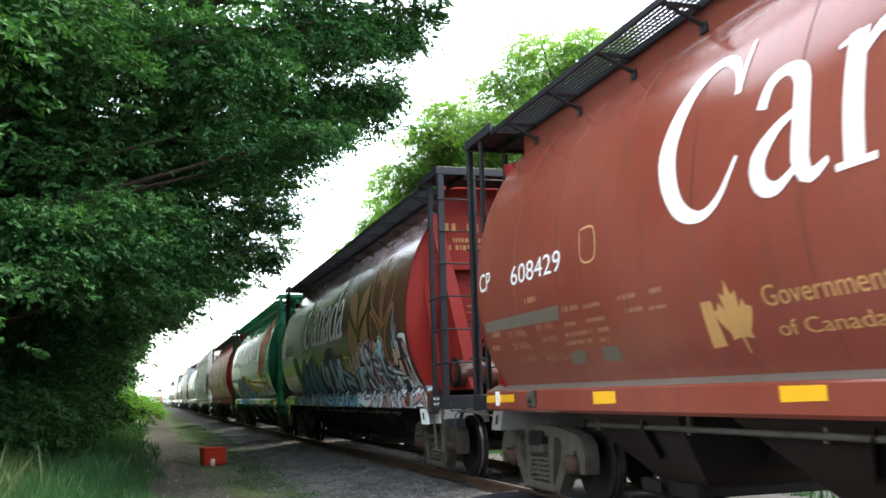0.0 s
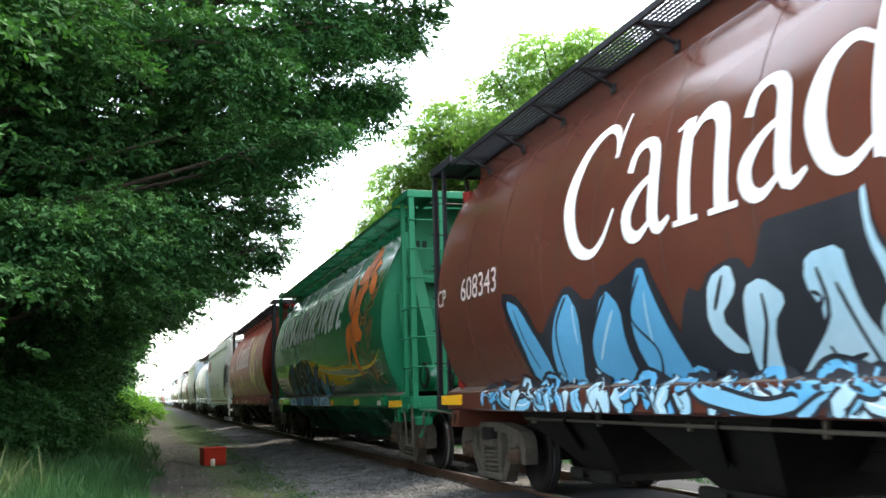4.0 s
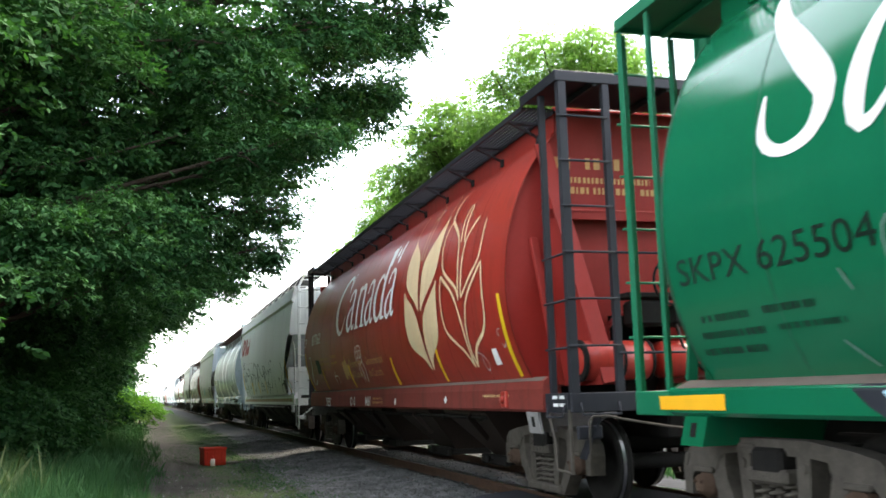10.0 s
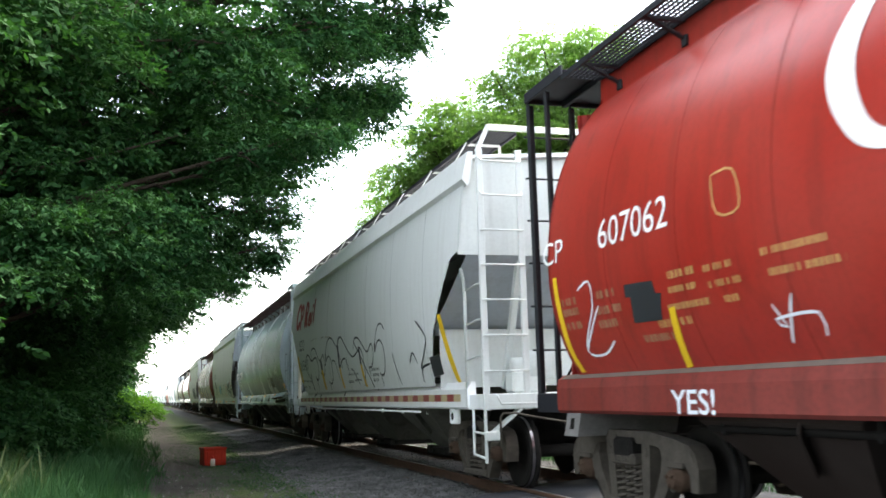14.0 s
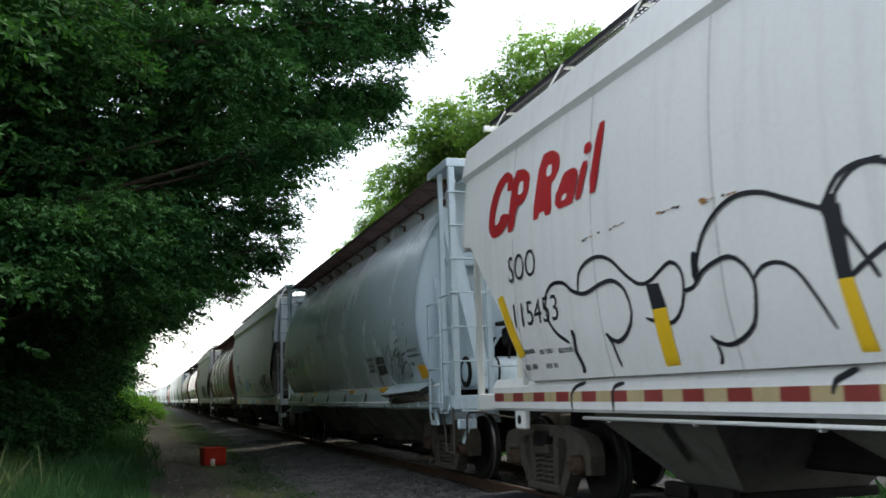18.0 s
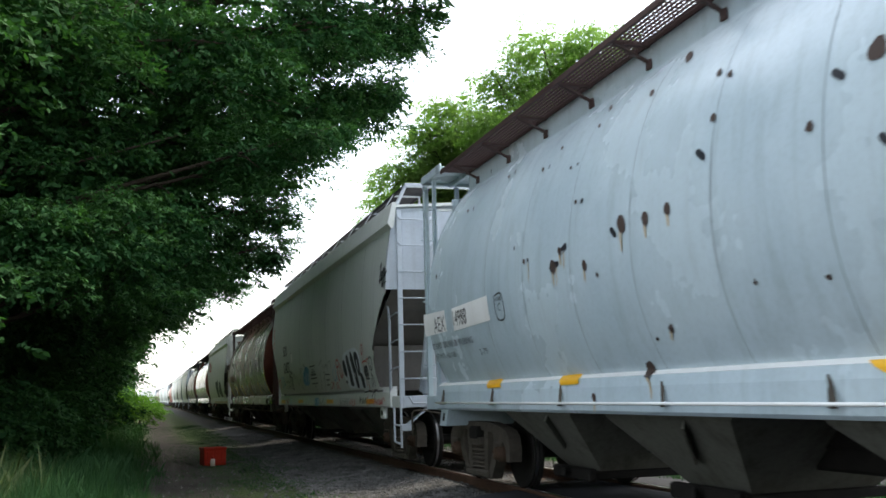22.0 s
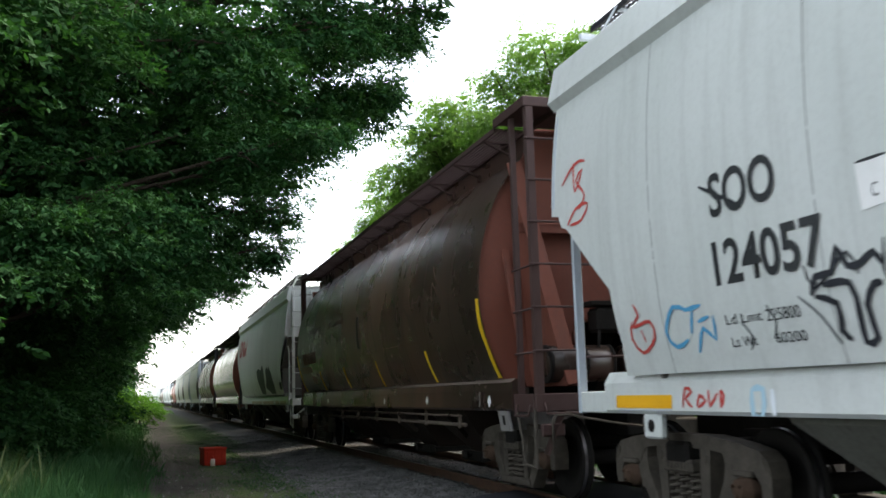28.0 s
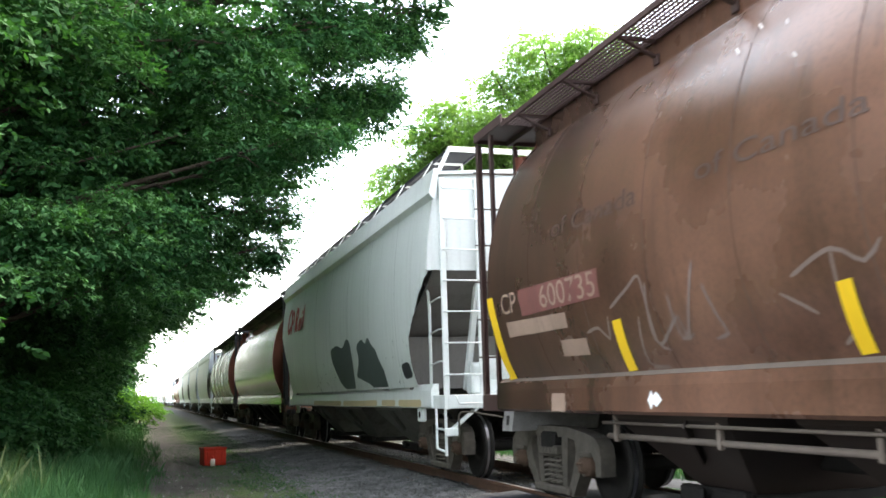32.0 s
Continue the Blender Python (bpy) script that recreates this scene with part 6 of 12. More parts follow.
patch(CAR_B, "wheat_leaf", FAINT_GOLD, [(5.46, 3.4), (5.71, 3.27), (5.61, 3.03), (5.16, 2.74), (4.7, 2.5)], [(5.46, 3.4), (5.06, 3.22), (4.84, 2.97), (4.76, 2.73), (4.7, 2.5)], 0.003, label="worn gold painted wheat leaf")
patch(CAR_B, "wheat_leaf", FAINT_GOLD, [(4.62, 2.54), (4.62, 2.87), (4.5, 3.12), (4.19, 3.32), (4.06, 3.58)], [(4.62, 2.54), (4.32, 2.71), (4.01, 2.85), (3.94, 3.15), (4.06, 3.58)], 0.003, label="worn gold painted wheat leaf")
patch(CAR_B, "wheat_leaf", FAINT_GOLD, [(5.61, 2.81), (5.53, 2.45), (5.44, 2.09), (5.07, 1.78), (4.56, 1.5)], [(5.61, 2.81), (4.94, 2.48), (4.63, 2.11), (4.56, 1.79), (4.56, 1.5)], 0.003, label="worn gold painted wheat leaf")
patch(CAR_B, "wheat_leaf", FAINT_GOLD, [(4.55, 2), (4.45, 2.3), (4.32, 2.49), (4.09, 2.66), (3.87, 2.78)], [(4.33, 1.72), (3.96, 1.87), (3.77, 2.11), (3.82, 2.46), (3.87, 2.78)], 0.003, label="worn gold painted wheat leaf")
patch(CAR_B, "wheat_leaf", FAINT_GOLD, [(4.55, 2), (4.58, 1.69), (4.53, 1.5)], [(4.22, 1.71), (4.33, 1.62), (4.53, 1.5)], 0.003, label="worn gold painted wheat leaf")
stroke(CAR_B, "wheat_outline", FAINT_GOLD, 0.06, [(3.63, 3.59), (3.73, 3.35), (3.61, 3.02), (3.44, 2.83), (2.85, 2.54), (2.74, 2.37)], 0.003)
stroke(CAR_B, "wheat_outline", FAINT_GOLD, 0.06, [(3.63, 3.59), (3.02, 3.25), (2.82, 2.83), (2.74, 2.37)], 0.003)
stroke(CAR_B, "wheat_outline", FAINT_GOLD, 0.06, [(2.86, 3.16), (3, 3.53), (2.91, 3.7)], 0.003)
stroke(CAR_B, "wheat_outline", FAINT_GOLD, 0.06, [(2.71, 3.14), (2.81, 3.42), (2.85, 3.68)], 0.003)
stroke(CAR_B, "wheat_outline", FAINT_GOLD, 0.06, [(2.63, 2.39), (2.66, 2.79), (2.63, 3.18), (2.31, 3.42)], 0.003)
stroke(CAR_B, "wheat_outline", FAINT_GOLD, 0.06, [(2.63, 2.39), (2.31, 2.62), (1.98, 2.87), (1.97, 3.34)], 0.003)
stroke(CAR_B, "wheat_outline", FAINT_GOLD, 0.06, [(3.6, 2.79), (3.53, 2.37), (3.39, 2.02), (3.05, 1.82), (2.81, 1.69), (2.66, 1.49)], 0.003)
stroke(CAR_B, "wheat_outline", FAINT_GOLD, 0.06, [(3.6, 2.79), (3.02, 2.49), (2.74, 2.16), (2.66, 1.81), (2.66, 1.49)], 0.003)
stroke(CAR_B, "wheat_outline", FAINT_GOLD, 0.06, [(2.57, 1.49), (2.58, 1.8), (2.52, 2.12), (2.39, 2.39), (2.1, 2.62), (1.88, 2.78)], 0.003)
stroke(CAR_B, "wheat_outline", FAINT_GOLD, 0.06, [(1.88, 2.78), (1.82, 2.44), (1.79, 2.13), (1.92, 1.92), (2.35, 1.73), (2.57, 1.49)], 0.003)
stroke(CAR_B, "wheat_outline", FAINT_GOLD, 0.06, [(3.63, 3.59), (3.76, 3.79), (3.76, 4.01)], 0.003)
BLUES = [SPRAY_LIGHT, SPRAY_BLUE2, SPRAY_LIGHT, SPRAY_SKY]
WHITES = [SPRAY_WHITE, SPRAY_LIGHT, SPRAY_WHITE, SPRAY_LIGHT, SPRAY_PINK, SPRAY_LILAC]
fill(CAR_B, "graffiti", SPRAY_BLACK, [(13.22, 2.37), (12.72, 2.3), (12.43, 2.04), (12.31, 1.8), (11.84, 2.05), (11.38, 2.29), (11, 2.04), (10.62, 2.21), (10.28, 2.01), (9.89, 2.4), (9.66, 1.9), (9.57, 1.58), (9.49, 1.27), (12.96, 1.31), (13, 1.75)], 0.006)
fill(CAR_B, "graffiti", SPRAY_BLUE2, [(13.08, 2.29), (12.66, 2.16), (12.31, 1.64), (12.37, 1.32), (12.9, 1.33), (12.83, 1.77)], 0.0075)
fill(CAR_B, "graffiti", SPRAY_BLUE2, [(11.42, 2.21), (11.25, 1.98), (11.43, 1.61), (11.74, 1.31), (12.31, 1.32), (12.09, 1.71), (11.76, 2.02)], 0.0075)
fill(CAR_B, "graffiti", SPRAY_BLUE2, [(10.64, 2.15), (10.41, 1.96), (10.52, 1.65), (10.57, 1.3), (11.36, 1.31), (11.19, 1.67)], 0.0075)
fill(CAR_B, "graffiti", SPRAY_BLUE2, [(9.93, 2.32), (9.78, 1.85), (9.7, 1.55), (9.67, 1.29), (10.34, 1.3), (10.35, 1.64), (10.26, 1.92)], 0.0075)
stroke(CAR_B, "graffiti", SPRAY_BLACK, 0.03, [(11.45, 2.15), (11.85, 1.86), (12.09, 1.38)], 0.009)
stroke(CAR_B, "graffiti", SPRAY_BLACK, 0.03, [(10.63, 2.09), (11.19, 1.67), (11.36, 1.34)], 0.009)
stroke(CAR_B, "graffiti", SPRAY_BLACK, 0.03, [(9.98, 2.18), (10.28, 1.85), (10.04, 1.56), (10.22, 1.32)], 0.009)
stroke(CAR_B, "graffiti", SPRAY_BLACK, 0.03, [(12.85, 2.15), (12.64, 1.48)], 0.009)
stroke(CAR_B, "graffiti", SPRAY_LIGHT, 0.03, [(11.34, 2.07), (11.47, 1.69)], 0.0091)
stroke(CAR_B, "graffiti", SPRAY_LIGHT, 0.03, [(9.95, 2.04), (10.07, 1.63)], 0.0091)
stroke(CAR_B, "graffiti", SPRAY_LIGHT, 0.03, [(10.56, 1.94), (11.13, 1.52)], 0.0091)
fill(CAR_B, "graffiti", SPRAY_BLACK, [(9.32, 2.01), (9.14, 1.94), (9, 2.08), (8.61, 2.15), (8.47, 2), (8.21, 2.39), (8.15, 2.05), (7.88, 2.16), (7.54, 2.13), (7.3, 2.39), (7.29, 2.11), (7.15, 1.91), (7, 2.16), (6.81, 2.11), (6.56, 2.16), (6.58, 1.84), (5.9, 1.67), (5.76, 1.63), (5.85, 1.36), (6.52, 1.32), (6.99, 1.28), (9.88, 1.3)], 0.0062)
fill(CAR_B, "graffiti", SPRAY_LIGHT, [(9.01, 2.03), (8.7, 2.11), (8.69, 1.92), (9, 1.74), (8.82, 1.53), (8.84, 1.47), (9.04, 1.49), (9.19, 1.69)], 0.008)
fill(CAR_B, "graffiti", SPRAY_LIGHT, [(8.62, 1.92), (8.39, 1.97), (8.19, 1.81), (8.43, 1.65), (8.6, 1.29), (8.88, 1.3), (8.76, 1.61)], 0.0083)
fill(CAR_B, "graffiti", SPRAY_LIGHT, [(7.91, 2.05), (7.58, 2.07), (7.58, 1.84), (7.57, 1.65), (7.49, 1.46), (7.35, 1.3), (8.44, 1.29), (8.11, 1.48), (7.89, 1.67), (7.99, 1.88)], 0.0086)
fill(CAR_B, "graffiti", SPRAY_LIGHT, [(7, 2.05), (6.65, 2.05), (6.65, 1.84), (7, 1.53), (7.16, 1.3), (7.26, 1.31), (6.98, 1.61), (6.84, 1.94), (7.07, 1.71), (7.52, 1.41), (7.47, 1.63), (7.19, 1.81)], 0.0089)
fill(CAR_B, "graffiti", SPRAY_LIGHT, [(6.66, 1.82), (6.49, 1.79), (5.97, 1.65), (5.85, 1.59), (5.89, 1.51), (5.98, 1.5), (6.07, 1.6), (6.62, 1.73)], 0.0092)
fill(CAR_B, "graffiti", SPRAY_LIGHT, [(6.74, 1.6), (6.53, 1.64), (5.92, 1.51), (5.91, 1.4), (6.05, 1.42), (6.59, 1.52), (6.62, 1.32), (6.7, 1.3)], 0.0095)
fill(CAR_B, "graffiti", SPRAY_LIGHT, [(7.35, 2.33), (7.3, 2.37), (7.31, 2.09), (7.21, 1.88), (7.23, 1.74), (7.35, 1.64), (7.3, 1.82), (7.36, 2.05)], 0.0098)
stroke(CAR_B, "graffiti", SPRAY_BLACK, 0.035, [(7.84, 1.96), (7.87, 1.67), (8.3, 1.39)], 0.011)
stroke(CAR_B, "graffiti", SPRAY_BLACK, 0.035, [(7.71, 1.85), (7.66, 1.56), (7.64, 1.32)], 0.011)
stroke(CAR_B, "graffiti", SPRAY_BLACK, 0.035, [(8.06, 1.78), (8, 1.68), (7.87, 1.77), (7.95, 1.82)], 0.011)
stroke(CAR_B, "graffiti", SPRAY_BLACK, 0.035, [(8.44, 1.86), (8.5, 1.66), (8.79, 1.35)], 0.011)
stroke(CAR_B, "graffiti", SPRAY_BLACK, 0.035, [(8.82, 2.03), (9.03, 1.8)], 0.011)
stroke(CAR_B, "graffiti", SPRAY_BLACK, 0.035, [(6.97, 1.96), (7.07, 1.8)], 0.011)
stroke(CAR_B, "graffiti", SPRAY_BLACK, 0.035, [(7.99, 1.48), (7.95, 1.38), (7.71, 1.42)], 0.011)
stroke(CAR_B, "graffiti", SPRAY_OLIVE, 0.05, [(6.32, 2.05), (6.02, 2.05), (5.74, 2.02)], 0.0065)
stroke(CAR_B, "graffiti", SPRAY_OLIVE, 0.05, [(6.18, 2.13), (6.13, 1.95), (6.09, 1.73)], 0.0065)
stroke(CAR_B, "graffiti", SPRAY_OLIVE, 0.05, [(5.83, 1.86), (5.7, 1.88), (5.56, 1.85)], 0.0065)
stroke(CAR_B, "graffiti", SPRAY_OLIVE, 0.05, [(5.55, 1.72), (5.62, 1.6), (5.51, 1.59)], 0.0065)
stroke(CAR_B, "graffiti", SPRAY_OLIVE, 0.05, [(5.48, 1.7), (5.6, 1.49)], 0.0065)
fill(CAR_B, "graffiti", SPRAY_PINK, [(5.79, 1.95), (5.69, 2.04), (5.65, 1.93), (5.72, 1.85), (5.78, 1.85)], 0.0075)
fill(CAR_B, "graffiti", SPRAY_CREAM, [(5.47, 1.78), (5.5, 1.51), (5.05, 1.93), (4.73, 2.12), (4.46, 2.3), (4.27, 2.17), (4.06, 2.27), (3.9, 2.21), (3.74, 2.3), (3.52, 2.16), (3.4, 2.27), (3.32, 2.1), (3.11, 2.16), (2.99, 2.29), (2.82, 2.29), (2.68, 2.19), (2.68, 1.97), (2.74, 1.78), (2.46, 1.78), (2.27, 1.69), (1.71, 1.68), (1.84, 1.26), (4.55, 1.29), (5.5, 1.28)], 0.0057)
fill(CAR_B, "graffiti", SPRAY_BLACK, [(5.47, 1.72), (5.5, 1.48), (5.03, 1.9), (4.7, 2.1), (4.45, 2.27), (4.28, 2.14), (4.05, 2.24), (3.89, 2.18), (3.73, 2.28), (3.54, 2.14), (3.4, 2.24), (3.35, 2.07), (3.09, 2.14), (2.98, 2.26), (2.83, 2.27), (2.7, 2.17), (2.7, 1.97), (2.78, 1.77), (2.47, 1.76), (2.28, 1.67), (1.73, 1.66), (1.84, 1.27), (4.58, 1.3), (5.49, 1.29)], 0.0067)
fill(CAR_B, "graffiti", SPRAY_WHITE, [(4.57, 2.16), (4.44, 2.19), (4.4, 2.04), (4.39, 1.85), (4.52, 1.86), (4.63, 1.94)], 0.008)
fill(CAR_B, "graffiti", SPRAY_WHITE, [(4.19, 2.11), (4, 2.13), (3.89, 1.98), (3.97, 1.86), (4.22, 1.89)], 0.0083)
fill(CAR_B, "graffiti", SPRAY_WHITE, [(3.65, 1.87), (3.27, 1.81), (3.23, 1.72), (3.64, 1.78)], 0.0086)
fill(CAR_B, "graffiti", SPRAY_WHITE, [(3.74, 1.7), (3.3, 1.67), (3.19, 1.54), (3.35, 1.53), (3.62, 1.65)], 0.0089)
fill(CAR_B, "graffiti", SPRAY_WHITE, [(2.8, 1.76), (2.48, 1.74), (2.29, 1.66), (1.76, 1.62), (1.79, 1.57), (2.34, 1.61), (2.64, 1.68)], 0.0092)
fill(CAR_B, "graffiti", SPRAY_WHITE, [(2.36, 1.58), (1.81, 1.55), (1.85, 1.5), (2.11, 1.5), (2.39, 1.35), (2.7, 1.45), (2.49, 1.49)], 0.0095)
fill(CAR_B, "graffiti", SPRAY_WHITE, [(4.43, 1.61), (4.35, 1.42), (4.19, 1.29), (4.42, 1.3), (4.61, 1.48)], 0.0098)
fill(CAR_B, "graffiti", SPRAY_WHITE, [(3.96, 1.63), (3.9, 1.36), (4.03, 1.3), (4.12, 1.5)], 0.0101)
fill(CAR_B, "graffiti", SPRAY_LILAC, [(4.39, 2.21), (4.29, 2.21), (4.24, 1.98), (4.22, 1.8), (4.02, 1.77), (3.87, 1.94), (3.8, 1.8), (3.96, 1.63), (4.3, 1.46), (4.3, 1.65), (4.41, 1.8)], 0.0087)
fill(CAR_B, "graffiti", SPRAY_LILAC, [(3.4, 1.64), (3.17, 1.42), (3.12, 1.32), (3.35, 1.32), (3.44, 1.5)], 0.009)
fill(CAR_B, "graffiti", SPRAY_LIGHT, [(5.1, 1.77), (4.85, 1.81), (4.65, 1.8), (4.4, 1.84), (4.42, 1.71), (4.8, 1.62), (5.06, 1.49), (5.19, 1.29), (5.45, 1.3)], 0.0095)
fill(CAR_B, "graffiti", SPRAY_LIGHT, [(5.42, 1.72), (5.35, 1.7), (5.43, 1.36), (5.45, 1.3), (5.51, 1.46)], 0.0098)
fill(CAR_B, "graffiti", SPRAY_LIGHT, [(3.69, 1.95), (3.29, 2.08), (3.05, 2.09), (3.05, 2.21), (2.87, 2.24), (2.74, 2.15), (2.78, 2.02), (2.9, 1.88), (2.9, 1.72), (2.9, 1.56), (3.03, 1.52), (3.08, 1.73), (3.07, 1.95), (3.51, 1.9)], 0.0101)
fill(CAR_B, "graffiti", SPRAY_LIGHT, [(2.86, 1.63), (2.59, 1.57), (2.42, 1.6), (2.35, 1.63), (2.35, 1.57), (2.57, 1.52), (2.81, 1.56)], 0.0104)
fill(CAR_B, "graffiti", SPRAY_LIGHT, [(3.48, 1.73), (3.29, 1.69), (3.12, 1.47), (3.01, 1.32), (3.13, 1.32), (3.3, 1.5)], 0.0107)
fill(CAR_B, "graffiti", SPRAY_LIGHT, [(2.12, 1.49), (2.08, 1.44), (2.08, 1.31), (2.18, 1.31)], 0.011)
stroke(CAR_B, "graffiti", SPRAY_BLACK, 0.04, [(4.57, 2.16), (4.47, 1.85), (4.73, 1.63), (5.16, 1.29)], 0.0117)
stroke(CAR_B, "graffiti", SPRAY_BLACK, 0.04, [(4.22, 1.88), (3.95, 1.88), (3.89, 1.72), (4.21, 1.46)], 0.0117)
stroke(CAR_B, "graffiti", SPRAY_BLACK, 0.04, [(3.7, 1.94), (3.37, 1.78), (3.3, 1.63), (3.08, 1.37)], 0.0117)
stroke(CAR_B, "graffiti", SPRAY_BLACK, 0.04, [(3.7, 1.81), (3.57, 1.71), (3.3, 1.67)], 0.0117)
stroke(CAR_B, "graffiti", SPRAY_BLACK, 0.04, [(3, 1.93), (3.05, 1.73), (2.97, 1.57), (2.65, 1.5), (2.35, 1.6)], 0.0117)
stroke(CAR_B, "graffiti", SPRAY_BLACK, 0.04, [(2.79, 1.77), (2.28, 1.71), (1.77, 1.6)], 0.0117)
stroke(CAR_B, "graffiti", SPRAY_BLACK, 0.04, [(2.35, 1.6), (1.81, 1.55)], 0.0117)
stroke(CAR_B, "graffiti", SPRAY_BLACK, 0.04, [(4.3, 1.65), (4.19, 1.29)], 0.0117)
stroke(CAR_B, "graffiti", SPRAY_BLACK, 0.04, [(4.57, 1.67), (4.57, 1.47), (4.58, 1.3)], 0.0117)
stroke(CAR_B, "graffiti", SPRAY_BLACK, 0.04, [(3, 1.49), (2.71, 1.44), (2.41, 1.33)], 0.0117)
drop(CAR_B, SPRAY_PINK, SPRAY_BLACK, (4.61, 2.23), (4.63, 1.98), 0.18, 0.013)
drop(CAR_B, SPRAY_PINK, SPRAY_BLACK, (4.94, 2), (5, 1.8), 0.17, 0.013)
drop(CAR_B, SPRAY_PINK, SPRAY_BLACK, (4.18, 2.26), (4.18, 2.05), 0.13, 0.013)
drop(CAR_B, SPRAY_PINK, SPRAY_BLACK, (3.87, 2.29), (3.86, 2.14), 0.11, 0.013)
drop(CAR_B, SPRAY_PINK, SPRAY_BLACK, (3.62, 2.23), (3.63, 2.07), 0.13, 0.013)
drop(CAR_B, SPRAY_PINK, SPRAY_BLACK, (3.4, 2.24), (3.44, 1.96), 0.16, 0.013)
drop(CAR_B, SPRAY_PINK, SPRAY_BLACK, (3.78, 2.05), (3.8, 1.91), 0.12, 0.013)
drop(CAR_B, SPRAY_PINK, SPRAY_BLACK, (3.25, 1.98), (3.27, 1.85), 0.1, 0.013)
drop(CAR_B, SPRAY_PINK, SPRAY_BLACK, (3.15, 1.88), (3.2, 1.71), 0.12, 0.013)
drop(CAR_B, SPRAY_PINK, SPRAY_BLACK, (2.77, 2.03), (2.76, 1.89), 0.14, 0.013)
drop(CAR_B, SPRAY_PINK, SPRAY_BLACK, (2.46, 1.85), (2.49, 1.69), 0.13, 0.013)
drop(CAR_B, SPRAY_PINK, SPRAY_BLACK, (3.64, 1.77), (3.68, 1.46), 0.15, 0.013)
drop(CAR_B, SPRAY_PINK, SPRAY_BLACK, (3.42, 1.58), (3.4, 1.36), 0.12, 0.013)
drop(CAR_B, SPRAY_PINK, SPRAY_BLACK, (4.81, 1.61), (4.93, 1.36), 0.18, 0.013)
drop(CAR_B, SPRAY_PINK, SPRAY_BLACK, (4.13, 1.67), (4.19, 1.54), 0.1, 0.013)
drop(CAR_B, SPRAY_PINK, SPRAY_BLACK, (3.02, 1.68), (3.05, 1.59), 0.08, 0.013)
drop(CAR_B, SPRAY_PINK, SPRAY_BLACK, (4.1, 1.96), (4.12, 1.87), 0.09, 0.013)
drop(CAR_B, SPRAY_PINK, SPRAY_BLACK, (2.44, 1.54), (2.48, 1.39), 0.11, 0.013)
drop(CAR_B, SPRAY_PINK, SPRAY_BLACK, (2.11, 1.56), (2.14, 1.47), 0.07, 0.013)
drop(CAR_B, SPRAY_PINK, SPRAY_BLACK, (2.96, 1.51), (2.96, 1.35), 0.11, 0.013)
drop(CAR_B, SPRAY_PINK, SPRAY_BLACK, (4.02, 1.54), (4.08, 1.36), 0.13, 0.013)
drop(CAR_B, SPRAY_PINK, SPRAY_BLACK, (4.39, 1.8), (4.41, 1.73), 0.09, 0.013)
drop(CAR_B, SPRAY_PINK, SPRAY_CREAM, (5.27, 2.02), (5.32, 1.79), 0.22, 0.0145)
drop(CAR_B, SPRAY_PINK, SPRAY_CREAM, (4.87, 2.06), (4.93, 1.82), 0.18, 0.0145)
drop(CAR_B, SPRAY_PINK, SPRAY_CREAM, (1.99, 1.97), (2.03, 1.77), 0.13, 0.0145)
drop(CAR_B, SPRAY_PINK, SPRAY_CREAM, (1.74, 2.1), (1.78, 1.88), 0.13, 0.0145)
drop(CAR_B, SPRAY_PINK, SPRAY_CREAM, (1.77, 1.78), (1.83, 1.59), 0.13, 0.0145)
fill(CAR_B, "graffiti", SPRAY_WHITE, [(1.62, 2.24), (1.18, 2.23), (1.16, 2.09), (1.21, 1.82), (1.25, 1.55), (1.14, 1.28), (1.52, 1.29), (1.34, 1.65), (1.32, 1.92), (1.62, 2.05)], 0.0061)
fill(CAR_B, "graffiti", SPRAY_WHITE, [(2.4, 1.5), (1.51, 1.56), (1.66, 1.42), (1.57, 1.29), (2.45, 1.3)], 0.0064)
fill(CAR_B, "graffiti", SPRAY_BLACK, [(1.61, 2.18), (1.31, 2.15), (1.15, 2), (1.2, 1.86), (1.39, 1.98), (1.57, 2.04), (1.56, 1.85), (1.56, 1.61), (1.61, 1.47), (1.7, 1.47), (1.61, 1.71), (1.65, 2)], 0.013)
fill(CAR_B, "graffiti", SPRAY_PINK, [(1.43, 2.09), (1.27, 2.1), (1.18, 1.96), (1.19, 1.84), (1.34, 1.9)], 0.0147)
fill(CAR_B, "graffiti", SPRAY_PINK, [(1.48, 1.85), (1.4, 1.81), (1.44, 1.46), (1.49, 1.39), (1.61, 1.41), (1.52, 1.66)], 0.015)
stroke(CAR_B, "graffiti", SPRAY_BLACK, 0.04, [(1.36, 1.93), (1.29, 1.6), (1.4, 1.32)], 0.014)
stroke(CAR_B, "graffiti", SPRAY_SKY, 0.04, [(1.82, 2.62), (1.92, 2.33), (1.88, 2.08)], 0.014)
stroke(CAR_B, "graffiti", SPRAY_SKY, 0, [(1.82, 2.67, 0.02), (1.9, 2.43, 0.06), (1.92, 2.18, 0.07), (1.92, 2.03, 0.03)], 0.0085)
stroke(CAR_B, "graffiti", SPRAY_SKY, 0, [(1.7, 2.4, 0.02), (1.8, 2.22, 0.05), (1.89, 2.05, 0.03)], 0.0085)
stroke(CAR_B, "graffiti", SPRAY_SKY, 0, [(2.05, 2.2, 0.02), (2.07, 2, 0.05), (1.96, 1.93, 0.02)], 0.0085)
wild_letters(CAR_B, 14.2, 5.6, 1.05, [1.36], 7, BLUES, 40, (0.12, 0.22))
patch(CAR_B, "graffiti", SPRAY_WHITE, [(4.9, 1.38), (4.9, 1.06)], [(0.72, 1.38), (0.66, 1.06)], 0.003, label="white sprayed sill")
